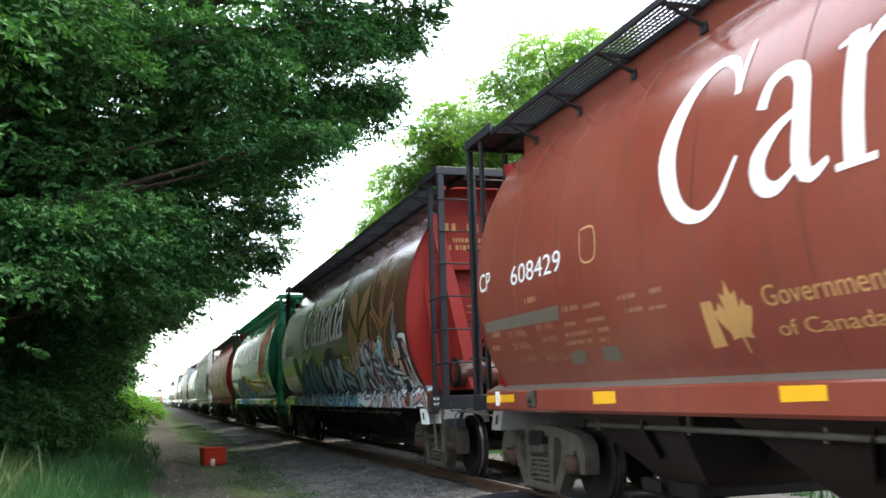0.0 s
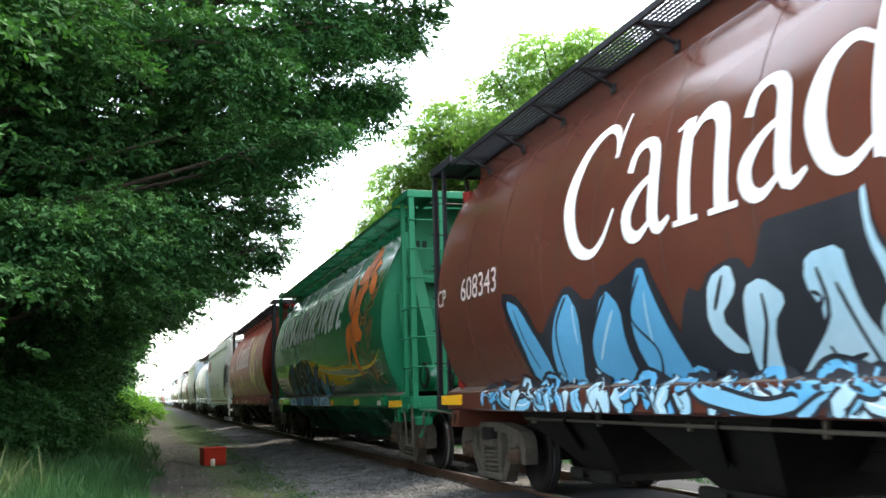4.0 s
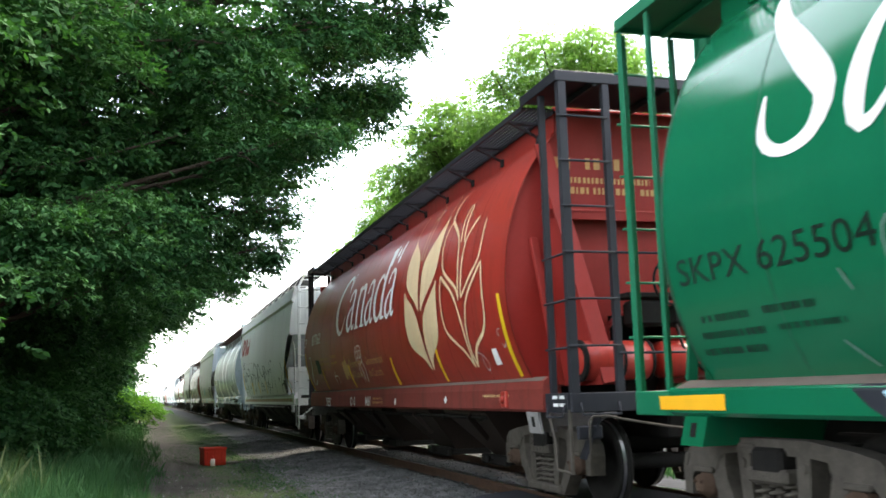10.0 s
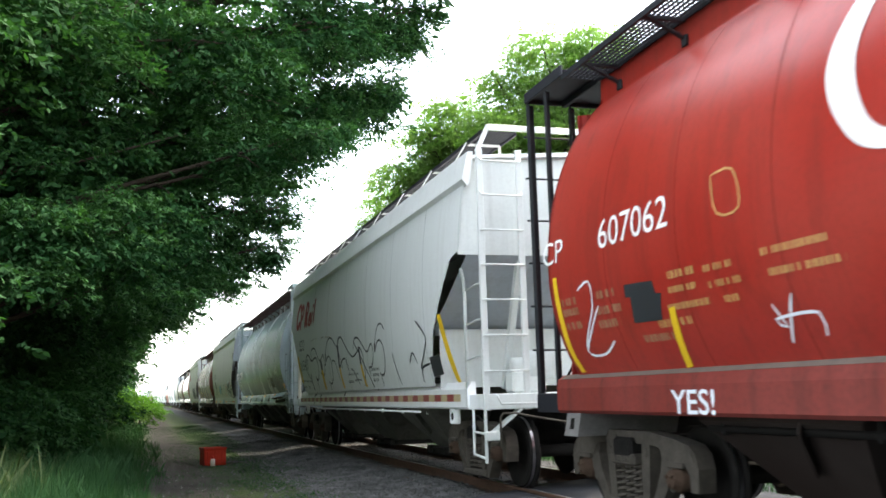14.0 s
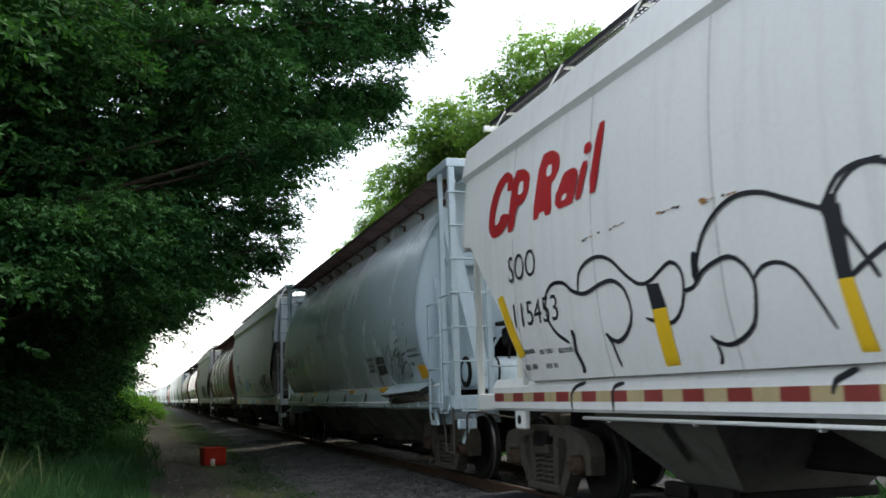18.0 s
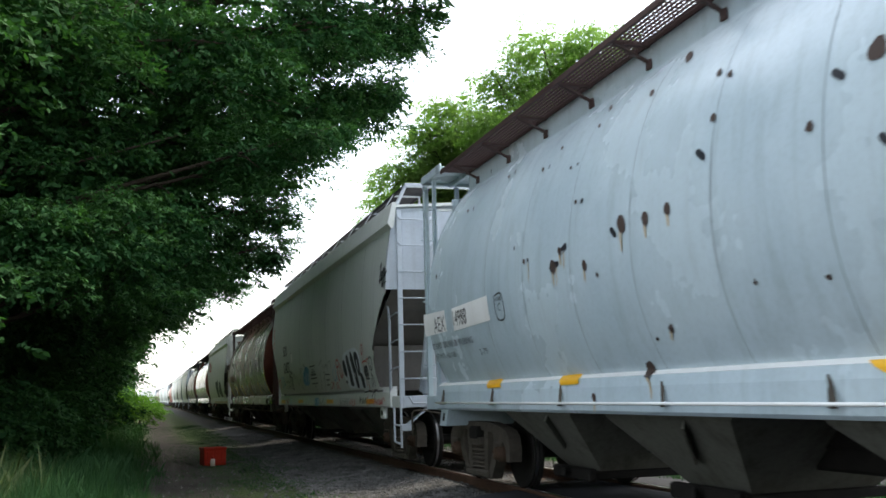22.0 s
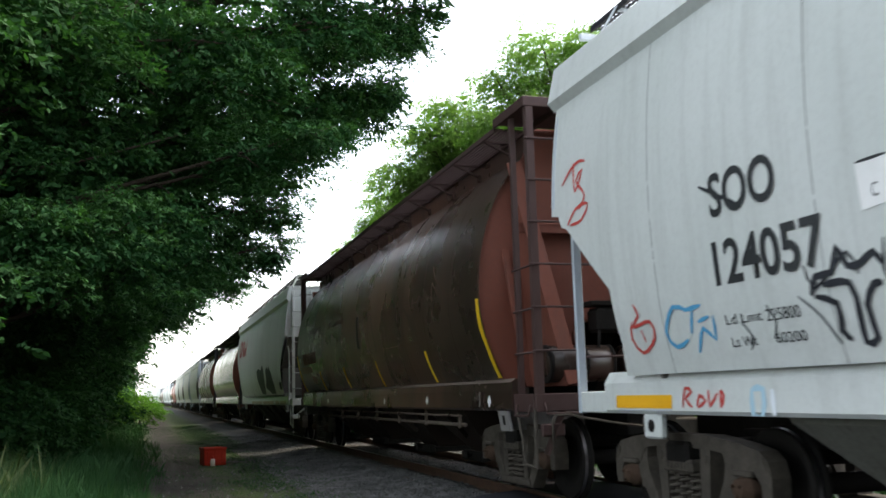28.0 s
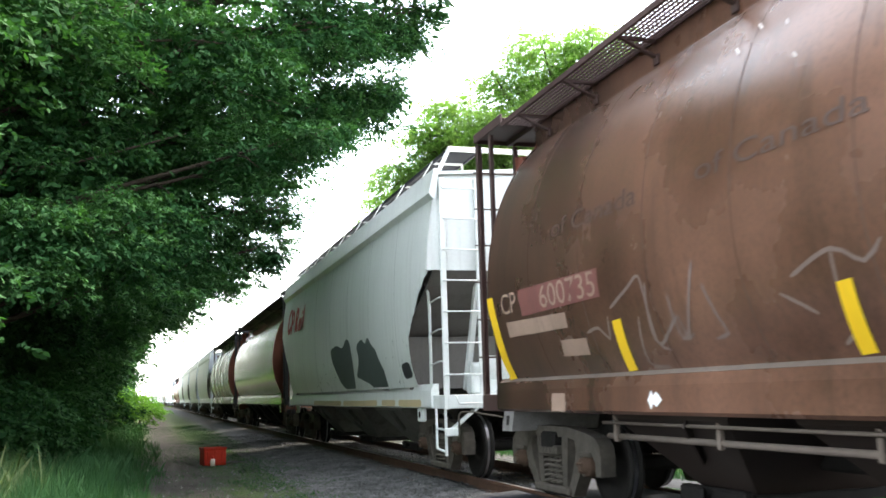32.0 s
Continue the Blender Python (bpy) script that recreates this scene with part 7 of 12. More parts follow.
wild_letters(CAR_B, 5.8, 0.9, 1.06, [1.37], 8, WHITES + [SPRAY_WHITE], 34, (0.1, 0.2))
end_words(CAR_B, WORN_GOLD, [(-0.95, 3.85, 0.2, 0.14), (-0.55, 3.85, 0.5, 0.14), (-0.8, 3.68, 0.5, 0.07), (-0.2, 3.68, 0.5, 0.07), (-1.0, 3.55, 1.6, 0.08), (-0.6, 2.62, 0.7, 0.03), (-0.6, 2.52, 0.5, 0.03)])
end_words(CAR_D, WORN_GOLD, [(-0.95, 3.85, 0.2, 0.14), (-0.55, 3.85, 0.5, 0.14), (-0.8, 3.68, 0.5, 0.07), (-0.2, 3.68, 0.5, 0.07), (-1.0, 3.55, 1.6, 0.08)])
end_words(CAR_C, GREEN_MARK, [(-0.95, 3.85, 0.9, 0.12), (-0.8, 3.4, 0.9, 0.05), (-0.7, 3.15, 0.8, 0.04)])
patch(CAR_B, "reflector", REFLECT, [(16.33, 1.22), (16.34, 1.09)], [(15.37, 1.23), (15.38, 1.09)], 0.006)


# Green car with the lily
stroke(CAR_C, "letter", WHITE_MARK, 0, [(13.71, 3.97, 0.04), (14.03, 3.99, 0.07), (14.53, 4.04, 0.1), (14.37, 3.73, 0.15), (13.99, 3.34, 0.22), (13.74, 3.04, 0.2), (13.85, 2.8, 0.12), (14.14, 2.74, 0.08), (14.35, 2.87, 0.1), (14.35, 3.17, 0.03)], 0.006)
stroke(CAR_C, "letter", WHITE_MARK, 0, [(13.72, 4, 0.06), (13.64, 3.78, 0.07), (13.66, 3.59, 0.03)], 0.0064)
stroke(CAR_C, "letter", WHITE_MARK, 0, [(12.78, 3.57, 0.05), (13.17, 3.48, 0.08), (13.39, 3.2, 0.15), (13.47, 2.88, 0.17), (13.41, 2.71, 0.1), (13.19, 2.85, 0.05), (12.83, 3.41, 0.04)], 0.006)
stroke(CAR_C, "letter", WHITE_MARK, 0, [(12.76, 3.58, 0.06), (12.84, 3.34, 0.16), (12.99, 2.85, 0.18), (13.07, 2.72, 0.13), (12.88, 2.76, 0.06), (12.69, 2.96, 0.03)], 0.0064)
stroke(CAR_C, "letter", WHITE_MARK, 0, [(12.15, 3.53, 0.06), (12.37, 3.57, 0.06), (12.59, 3.5, 0.12), (12.41, 3.2, 0.18), (12.2, 2.91, 0.2), (12.25, 2.74, 0.13), (12.46, 2.7, 0.08), (12.65, 2.81, 0.07), (12.6, 3.01, 0.03)], 0.006)
stroke(CAR_C, "letter", WHITE_MARK, 0, [(12.14, 3.53, 0.05), (12.17, 3.29, 0.03)], 0.0064)
stroke(CAR_C, "letter", WHITE_MARK, 0, [(11.69, 4.04, 0.06), (11.77, 3.74, 0.17), (11.84, 3.18, 0.19), (12.1, 2.71, 0.17)], 0.006)
stroke(CAR_C, "letter", WHITE_MARK, 0, [(12.06, 3.96, 0.03), (11.71, 3.9, 0.07)], 0.0064)
stroke(CAR_C, "letter", WHITE_MARK, 0, [(11.14, 3.59, 0.02), (11.51, 3.59, 0.08), (11.68, 3.3, 0.05), (11.79, 3.18, 0.05)], 0.0068)
stroke(CAR_C, "letter", WHITE_MARK, 0, [(11.8, 3.2, 0.06), (11.61, 2.92, 0.18), (11.42, 2.7, 0.2)], 0.0072)
stroke(CAR_C, "letter", WHITE_MARK, 0, [(10.72, 3.46, 0.05), (10.97, 3.35, 0.09), (11.17, 3.06, 0.16), (11.25, 2.81, 0.18), (11.17, 2.7, 0.09), (10.96, 2.88, 0.05), (10.71, 3.34, 0.04)], 0.006)
stroke(CAR_C, "letter", WHITE_MARK, 0, [(10.51, 3.59, 0.05), (10.64, 3.39, 0.16), (10.75, 2.82, 0.18), (10.79, 2.71, 0.14), (10.63, 2.75, 0.06), (10.46, 2.97, 0.03)], 0.0064)
stroke(CAR_C, "letter", WHITE_MARK, 0, [(10.2, 3.88, 0.04), (10.16, 3.4, 0.16), (10.28, 2.93, 0.17), (10.31, 2.73, 0.12), (10.07, 2.78, 0.06), (9.88, 3.03, 0.03)], 0.006)
stroke(CAR_C, "letter", WHITE_MARK, 0, [(10.51, 3.52, 0.05), (9.88, 3.5, 0.06)], 0.0064)
stroke(CAR_C, "letter", WHITE_MARK, 0, [(9.34, 3.49, 0.1), (9.53, 3.58, 0.06), (9.75, 3.46, 0.09), (9.83, 3.12, 0.16), (9.79, 2.83, 0.15), (9.57, 2.73, 0.08), (9.29, 2.93, 0.03)], 0.006)
stroke(CAR_C, "letter", WHITE_MARK, 0, [(8.88, 4.04, 0.05), (8.92, 3.68, 0.17), (9.12, 3.07, 0.19), (9.24, 2.7, 0.17)], 0.006)
stroke(CAR_C, "letter", WHITE_MARK, 0, [(9.02, 3.26, 0.04), (8.86, 3.56, 0.07), (8.62, 3.6, 0.11), (8.55, 3.33, 0.17), (8.73, 2.88, 0.18), (8.75, 2.7, 0.14), (8.43, 2.82, 0.03)], 0.0064)
stroke(CAR_C, "letter", WHITE_MARK, 0, [(8.33, 3.05, 0.04), (7.92, 3.19, 0.08), (7.8, 3.41, 0.11), (7.94, 3.58, 0.07), (8.16, 3.59, 0.09), (8.34, 3.3, 0.16), (8.36, 2.94, 0.18), (8.23, 2.73, 0.12), (7.98, 2.76, 0.06), (7.78, 2.96, 0.03)], 0.006)
stroke(CAR_C, "letter", WHITE_MARK, 0, [(8.01, 3.63, 0.05), (7.78, 3.68, 0.1), (7.53, 3.28, 0.17), (7.53, 2.75, 0.13)], 0.006)
stroke(CAR_C, "letter", WHITE_MARK, 0, [(7.53, 2.75, 0.04), (7.18, 3.15, 0.06), (6.98, 3.45, 0.05)], 0.0064)
stroke(CAR_C, "letter", WHITE_MARK, 0, [(7.17, 3.47, 0.04), (6.98, 3.49, 0.09), (6.91, 3.21, 0.17), (7.03, 2.75, 0.15)], 0.0068)
stroke(CAR_C, "letter", WHITE_MARK, 0, [(7.03, 2.75, 0.04), (6.7, 3.08, 0.06), (6.65, 3.49, 0.07), (6.84, 3.64, 0.03)], 0.0072)
stroke(CAR_C, "letter", WHITE_MARK, 0, [(6.13, 3.54, 0.05), (6.4, 3.45, 0.09), (6.56, 3.13, 0.15), (6.59, 2.8, 0.16), (6.49, 2.71, 0.08), (6.25, 2.96, 0.05), (6.02, 3.45, 0.04)], 0.006)
stroke(CAR_C, "letter", WHITE_MARK, 0, [(5.81, 3.6, 0.05), (5.91, 3.34, 0.16), (6.03, 2.96, 0.18), (6.09, 2.74, 0.14), (5.9, 2.78, 0.06), (5.71, 2.89, 0.03)], 0.0064)
stroke(CAR_C, "letter", WHITE_MARK, 0, [(5.57, 3.6, 0.08), (5.64, 3.42, 0.16), (5.72, 2.95, 0.18), (5.78, 2.75, 0.16)], 0.006)
stroke(CAR_C, "letter", WHITE_MARK, 0, [(5.67, 3.13, 0.04), (5.42, 3.44, 0.07), (5.04, 3.61, 0.12), (4.99, 3.36, 0.17), (5.16, 2.91, 0.19), (5.18, 2.74, 0.15), (4.78, 2.83, 0.03)], 0.0064)
stroke(CAR_C, "exclamation_mark", WHITE_MARK, 0.16, [(4.86, 3.02), (4.66, 3.5), (4.4, 3.96)], 0.006)
stroke(CAR_C, "exclamation_mark", WHITE_MARK, 0.17, [(4.86, 2.7), (4.82, 2.86)], 0.006)
words(CAR_C, "SKPX 625504", GREEN_MARK, 15.5, 2.01, 2.1, 0.2, 0, 0.005, fat=0, label="dark green car number")
bar_line(CAR_C, GREEN_MARK, 15.37, 1.72, 0.6, 0.05)
bar_line(CAR_C, GREEN_MARK, 14.61, 1.73, 0.53, 0.05)
bar_line(CAR_C, GREEN_MARK, 15.43, 1.6, 0.76, 0.05)
bar_line(CAR_C, GREEN_MARK, 14.51, 1.61, 0.65, 0.04)
bar_line(CAR_C, GREEN_MARK, 15.5, 1.48, 0.76, 0.05)
patch(CAR_C, "lily_petal", ORANGE, [(3.62, 2.77), (4.03, 3.03), (4.2, 3.32), (4.2, 3.6), (3.98, 3.73)], [(3.6, 2.76), (3.54, 2.91), (3.57, 3.2), (3.73, 3.44), (3.98, 3.73)], 0.004, label="orange painted lily petal")
stroke(CAR_C, "lily_petal", LINE_BROWN, 0.018, [(3.62, 2.77), (4.03, 3.03), (4.2, 3.32), (4.2, 3.6), (3.98, 3.73)], 0.005)
stroke(CAR_C, "lily_petal", LINE_BROWN, 0.018, [(3.6, 2.76), (3.54, 2.91), (3.57, 3.2), (3.73, 3.44), (3.98, 3.73)], 0.005)
patch(CAR_C, "lily_petal", ORANGE, [(3.66, 2.7), (4.03, 2.64), (4.1, 2.36), (4.07, 2.03), (4.04, 1.74)], [(3.59, 2.67), (3.57, 2.37), (3.74, 2.17), (3.91, 1.96), (4.03, 1.74)], 0.0045, label="orange painted lily petal")
stroke(CAR_C, "lily_petal", LINE_BROWN, 0.018, [(3.66, 2.7), (4.03, 2.64), (4.1, 2.36), (4.07, 2.03), (4.04, 1.74)], 0.0055)
stroke(CAR_C, "lily_petal", LINE_BROWN, 0.018, [(3.59, 2.67), (3.57, 2.37), (3.74, 2.17), (3.91, 1.96), (4.03, 1.74)], 0.0055)
patch(CAR_C, "lily_petal", ORANGE, [(3.59, 2.65), (3.59, 2.26), (3.52, 2.05), (3.39, 1.78), (3.29, 1.52)], [(3.26, 2.37), (3.24, 2.23), (3.19, 1.93), (3.2, 1.72), (3.28, 1.52)], 0.005, label="orange painted lily petal")
stroke(CAR_C, "lily_petal", LINE_BROWN, 0.018, [(3.59, 2.65), (3.59, 2.26), (3.52, 2.05), (3.39, 1.78), (3.29, 1.52)], 0.006)
stroke(CAR_C, "lily_petal", LINE_BROWN, 0.018, [(3.26, 2.37), (3.24, 2.23), (3.19, 1.93), (3.2, 1.72), (3.28, 1.52)], 0.006)
patch(CAR_C, "lily_petal", ORANGE, [(3.11, 3.39), (3.36, 3.33), (3.46, 3.12), (3.51, 2.9), (3.53, 2.77)], [(2.83, 3.43), (2.98, 3.31), (3.1, 3.21), (3.08, 2.98), (3.13, 2.9)], 0.0055, label="orange painted lily petal")
stroke(CAR_C, "lily_petal", LINE_BROWN, 0.018, [(3.11, 3.39), (3.36, 3.33), (3.46, 3.12), (3.51, 2.9), (3.53, 2.77)], 0.0065)
stroke(CAR_C, "lily_petal", LINE_BROWN, 0.018, [(2.83, 3.43), (2.98, 3.31), (3.1, 3.21), (3.08, 2.98), (3.13, 2.9)], 0.0065)
patch(CAR_C, "lily_petal", ORANGE, [(3.02, 2.91), (3.45, 2.89), (3.56, 2.64), (3.45, 2.44), (3.27, 2.35)], [(2.88, 2.84), (2.86, 2.61), (2.55, 2.44), (2.72, 2.3), (2.93, 2.28)], 0.006, label="orange painted lily petal")
stroke(CAR_C, "lily_petal", LINE_BROWN, 0.018, [(3.02, 2.91), (3.45, 2.89), (3.56, 2.64), (3.45, 2.44), (3.27, 2.35)], 0.007)
stroke(CAR_C, "lily_petal", LINE_BROWN, 0.018, [(2.88, 2.84), (2.86, 2.61), (2.55, 2.44), (2.72, 2.3), (2.93, 2.28)], 0.007)
patch(CAR_C, "lily_petal", ORANGE, [(2.71, 3.49), (2.99, 3.39), (3.15, 3.29), (3.09, 3.03), (3, 2.75)], [(2.59, 3.44), (2.68, 3.21), (2.83, 3), (2.87, 2.84), (2.92, 2.73)], 0.0065, label="orange painted lily petal")
stroke(CAR_C, "lily_petal", LINE_BROWN, 0.018, [(2.71, 3.49), (2.99, 3.39), (3.15, 3.29), (3.09, 3.03), (3, 2.75)], 0.0075)
stroke(CAR_C, "lily_petal", LINE_BROWN, 0.018, [(2.59, 3.44), (2.68, 3.21), (2.83, 3), (2.87, 2.84), (2.92, 2.73)], 0.0075)
patch(CAR_C, "lily_petal", ORANGE, [(2.66, 3.5), (3.16, 3.8), (3.45, 3.81), (3.51, 3.61), (3.55, 3.46)], [(2.62, 3.46), (2.77, 3.46), (3.02, 3.41), (3.2, 3.42), (3.52, 3.44)], 0.007, label="orange painted lily petal")
stroke(CAR_C, "lily_petal", LINE_BROWN, 0.018, [(2.66, 3.5), (3.16, 3.8), (3.45, 3.81), (3.51, 3.61), (3.55, 3.46)], 0.008)
stroke(CAR_C, "lily_petal", LINE_BROWN, 0.018, [(2.62, 3.46), (2.77, 3.46), (3.02, 3.41), (3.2, 3.42), (3.52, 3.44)], 0.008)
patch(CAR_C, "lily_petal", ORANGE, [(2.66, 3.51), (3.13, 3.82), (3.27, 4.07), (3.1, 4.19)], [(2.64, 3.51), (2.62, 3.65), (2.57, 3.78), (2.47, 3.91)], 0.0075, label="orange painted lily petal")
stroke(CAR_C, "lily_petal", LINE_BROWN, 0.018, [(2.66, 3.51), (3.13, 3.82), (3.27, 4.07), (3.1, 4.19)], 0.0085)
stroke(CAR_C, "lily_petal", LINE_BROWN, 0.018, [(2.64, 3.51), (2.62, 3.65), (2.57, 3.78), (2.47, 3.91)], 0.0085)
patch(CAR_C, "lily_petal", ORANGE, [(2.58, 3.5), (2.5, 3.6), (2.42, 3.74), (2.33, 3.85)], [(2.54, 3.47), (2.36, 3.5), (2.14, 3.63), (1.94, 3.68)], 0.008, label="orange painted lily petal")
stroke(CAR_C, "lily_petal", LINE_BROWN, 0.018, [(2.58, 3.5), (2.5, 3.6), (2.42, 3.74), (2.33, 3.85)], 0.009)
stroke(CAR_C, "lily_petal", LINE_BROWN, 0.018, [(2.54, 3.47), (2.36, 3.5), (2.14, 3.63), (1.94, 3.68)], 0.009)
patch(CAR_C, "lily_petal", ORANGE, [(2.42, 3.34), (2.39, 3.47), (2.35, 3.58), (2.19, 3.57), (1.96, 3.47)], [(2.25, 3.19), (2.03, 3.09), (1.88, 3.12), (1.78, 3.19), (1.83, 3.36)], 0.0085, label="orange painted lily petal")
stroke(CAR_C, "lily_petal", LINE_BROWN, 0.018, [(2.42, 3.34), (2.39, 3.47), (2.35, 3.58), (2.19, 3.57), (1.96, 3.47)], 0.0095)
stroke(CAR_C, "lily_petal", LINE_BROWN, 0.018, [(2.25, 3.19), (2.03, 3.09), (1.88, 3.12), (1.78, 3.19), (1.83, 3.36)], 0.0095)
patch(CAR_C, "lily_petal", ORANGE, [(2.65, 3.37), (2.63, 3.26), (2.56, 3.17)], [(2.45, 3.34), (2.5, 3.23), (2.53, 3.16)], 0.009, label="orange painted lily petal")
stroke(CAR_C, "lily_petal", LINE_BROWN, 0.018, [(2.65, 3.37), (2.63, 3.26), (2.56, 3.17)], 0.01)
stroke(CAR_C, "lily_petal", LINE_BROWN, 0.018, [(2.45, 3.34), (2.5, 3.23), (2.53, 3.16)], 0.01)
stroke(CAR_C, "lily_line", LINE_BROWN, 0.015, [(3.03, 4.17), (2.89, 3.82), (2.69, 3.56)], 0.0085)
stroke(CAR_C, "lily_line", LINE_BROWN, 0.015, [(2.78, 4.01), (2.7, 3.7), (2.65, 3.52)], 0.0085)
stroke(CAR_C, "lily_stem", DARK_ORANGE, 0.035, [(2.89, 2.89), (2.68, 2.75), (2.42, 2.69)], 0.005)
stroke(CAR_C, "lily_stem", DARK_ORANGE, 0.035, [(2.83, 2.54), (2.61, 2.62), (2.33, 2.57)], 0.005)
stroke(CAR_C, "lily_stem", DARK_ORANGE, 0.035, [(2.83, 2.52), (2.61, 2.7), (2.35, 2.7)], 0.005)
stroke(CAR_C, "lily_stem", DARK_ORANGE, 0.035, [(2.52, 3.12), (2.42, 2.85), (2.33, 2.59), (2.22, 2.27), (2.25, 2.16)], 0.005)
stroke(CAR_C, "lily_stem", DARK_ORANGE, 0.035, [(2.32, 2.67), (2.18, 2.9), (1.9, 3.01), (1.66, 3.15), (1.41, 3.24)], 0.005)
stroke(CAR_C, "lily_stem", DARK_ORANGE, 0.035, [(2.27, 2.58), (2.11, 2.81), (1.79, 2.9), (1.52, 3.17), (1.3, 3.37)], 0.005)
stroke(CAR_C, "lily_stem", DARK_ORANGE, 0.035, [(2.05, 3.06), (1.8, 3.01), (1.51, 3.13)], 0.005)
stroke(CAR_C, "lily_stem", DARK_ORANGE, 0.035, [(2.14, 2.83), (1.84, 2.86), (1.74, 3)], 0.005)
stroke(CAR_C, "lily_stem", DARK_ORANGE, 0.035, [(2.22, 2.42), (2, 2.59), (1.94, 2.76)], 0.005)
stroke(CAR_C, "lily_stem", DARK_ORANGE, 0.035, [(2.22, 2.27), (2.02, 2.45), (1.73, 2.65), (1.77, 2.47), (1.92, 2.36), (2.13, 2.11)], 0.005)
stroke(CAR_C, "lily_stem", DARK_ORANGE, 0.035, [(2.01, 2.48), (1.79, 2.58)], 0.005)
stroke(CAR_C, "lily_stem", DARK_ORANGE, 0.035, [(1.89, 3.42), (1.7, 3.51), (1.65, 3.56)], 0.005)
stroke(CAR_C, "lily_stem", DARK_ORANGE, 0.035, [(1.74, 3.29), (1.49, 3.45), (1.45, 3.49)], 0.005)
stroke(CAR_C, "lily_stem", DARK_ORANGE, 0.035, [(3.26, 2.37), (2.84, 1.97), (2.58, 1.73), (2.42, 1.66)], 0.005)
stroke(CAR_C, "lily_stem", DARK_ORANGE, 0.035, [(3.15, 2.33), (2.69, 2), (2.38, 1.77), (2.29, 1.63)], 0.005)
stroke(CAR_C, "lily_stem", DARK_ORANGE, 0.035, [(2.65, 2.31), (2.54, 2.05), (2.28, 1.94)], 0.005)
stroke(CAR_C, "lily_stem", DARK_ORANGE, 0.035, [(2.7, 2.15), (2.59, 1.94), (2.42, 1.85)], 0.005)
stroke(CAR_C, "lily_stem", DARK_ORANGE, 0.035, [(2.25, 2.16), (2.21, 1.86), (2.17, 1.64), (2.18, 1.55)], 0.005)
stroke(CAR_C, "lily_stem", DARK_ORANGE, 0.035, [(2.17, 2.26), (2.13, 2.11), (2.18, 1.97)], 0.005)
stroke(CAR_C, "lily_stem", DARK_ORANGE, 0.035, [(2.2, 1.53), (2.13, 1.74), (2.03, 1.95), (1.84, 2.06)], 0.005)
stroke(CAR_C, "lily_stem", DARK_ORANGE, 0.035, [(1.84, 2.06), (1.88, 1.86), (2.12, 1.6)], 0.005)
stroke(CAR_C, "lily_stem", DARK_ORANGE, 0.035, [(2.58, 1.73), (2.38, 1.58), (2.19, 1.41)], 0.005)
stroke(CAR_C, "lily_stem", DARK_ORANGE, 0.035, [(2.13, 1.53), (2.04, 1.59), (1.87, 1.62), (1.72, 1.49), (1.6, 1.48)], 0.005)
stroke(CAR_C, "lily_stem", DARK_ORANGE, 0.035, [(2.17, 1.57), (2.05, 1.67), (1.85, 1.7)], 0.005)
patch(CAR_C, "yellow_swoosh", YELLOW, [(7.72, 2.02), (5.82, 1.9), (4.72, 1.89), (3.94, 1.86), (3.37, 1.82)], [(7.81, 1.9), (5.89, 1.82), (4.76, 1.83), (3.98, 1.8), (3.4, 1.77)], 0.004, label="yellow painted swoosh")
patch(CAR_C, "yellow_swoosh", YELLOW, [(3.37, 1.82), (2.79, 1.81), (2.21, 1.85), (1.8, 1.92), (1.41, 2.06)], [(3.4, 1.77), (2.83, 1.75), (2.21, 1.8), (1.8, 1.88), (1.41, 2.05)], 0.004)
patch(CAR_C, "yellow_swoosh", YELLOW, [(8.01, 1.9), (6.09, 1.74), (5.09, 1.7), (4.17, 1.67), (3.39, 1.68), (2.72, 1.71)], [(8.18, 1.73), (6.2, 1.64), (5.27, 1.62), (4.21, 1.63), (3.41, 1.65), (2.73, 1.7)], 0.0042)
patch(CAR_C, "yellow_swoosh", YELLOW, [(8.14, 1.77), (6.18, 1.65), (5.28, 1.61), (4.78, 1.56), (4.18, 1.6)], [(8.42, 1.55), (6.37, 1.5), (5.56, 1.49), (4.84, 1.51), (4.19, 1.59)], 0.0046)
patch(CAR_C, "yellow_swoosh", YELLOW, [(11.63, 2.05), (10.29, 2.2), (9.09, 2.16), (8.14, 2.1)], [(11.68, 1.97), (10.44, 1.89), (9.29, 1.77), (8.35, 1.69)], 0.0036)
fill(CAR_C, "graffiti", SPRAY_BLACK, [(12.26, 2.16), (11.8, 2.19), (11.51, 2.01), (11.23, 2.12), (10.94, 2.17), (10.5, 2.17), (10.24, 2.22), (9.77, 2.15), (9.55, 2.07), (9.4, 2.25), (9.19, 2.15), (8.9, 2.03), (8.8, 1.9), (8.84, 1.82), (8.69, 1.71), (8.49, 1.89), (8.51, 2.03), (8.31, 1.97), (8.06, 2), (8.05, 1.93), (8.26, 1.74), (8.31, 1.6), (8.09, 1.61), (8.44, 1.29), (13.65, 1.3), (13.32, 1.62), (13.22, 1.83)], 0.0083)
fill(CAR_C, "graffiti", SPRAY_BLUE, [(12.15, 2.16), (11.89, 2.17), (11.66, 1.93), (12.08, 1.88), (12.12, 1.6), (12.07, 1.36), (13.08, 1.34), (12.94, 1.61), (12.36, 1.89)], 0.0098)
fill(CAR_C, "graffiti", SPRAY_NAVY, [(11.18, 2.09), (10.95, 1.98), (11.03, 1.66), (11.03, 1.48), (10.88, 1.33), (11.77, 1.32), (11.48, 1.62), (11.54, 1.85)], 0.0098)
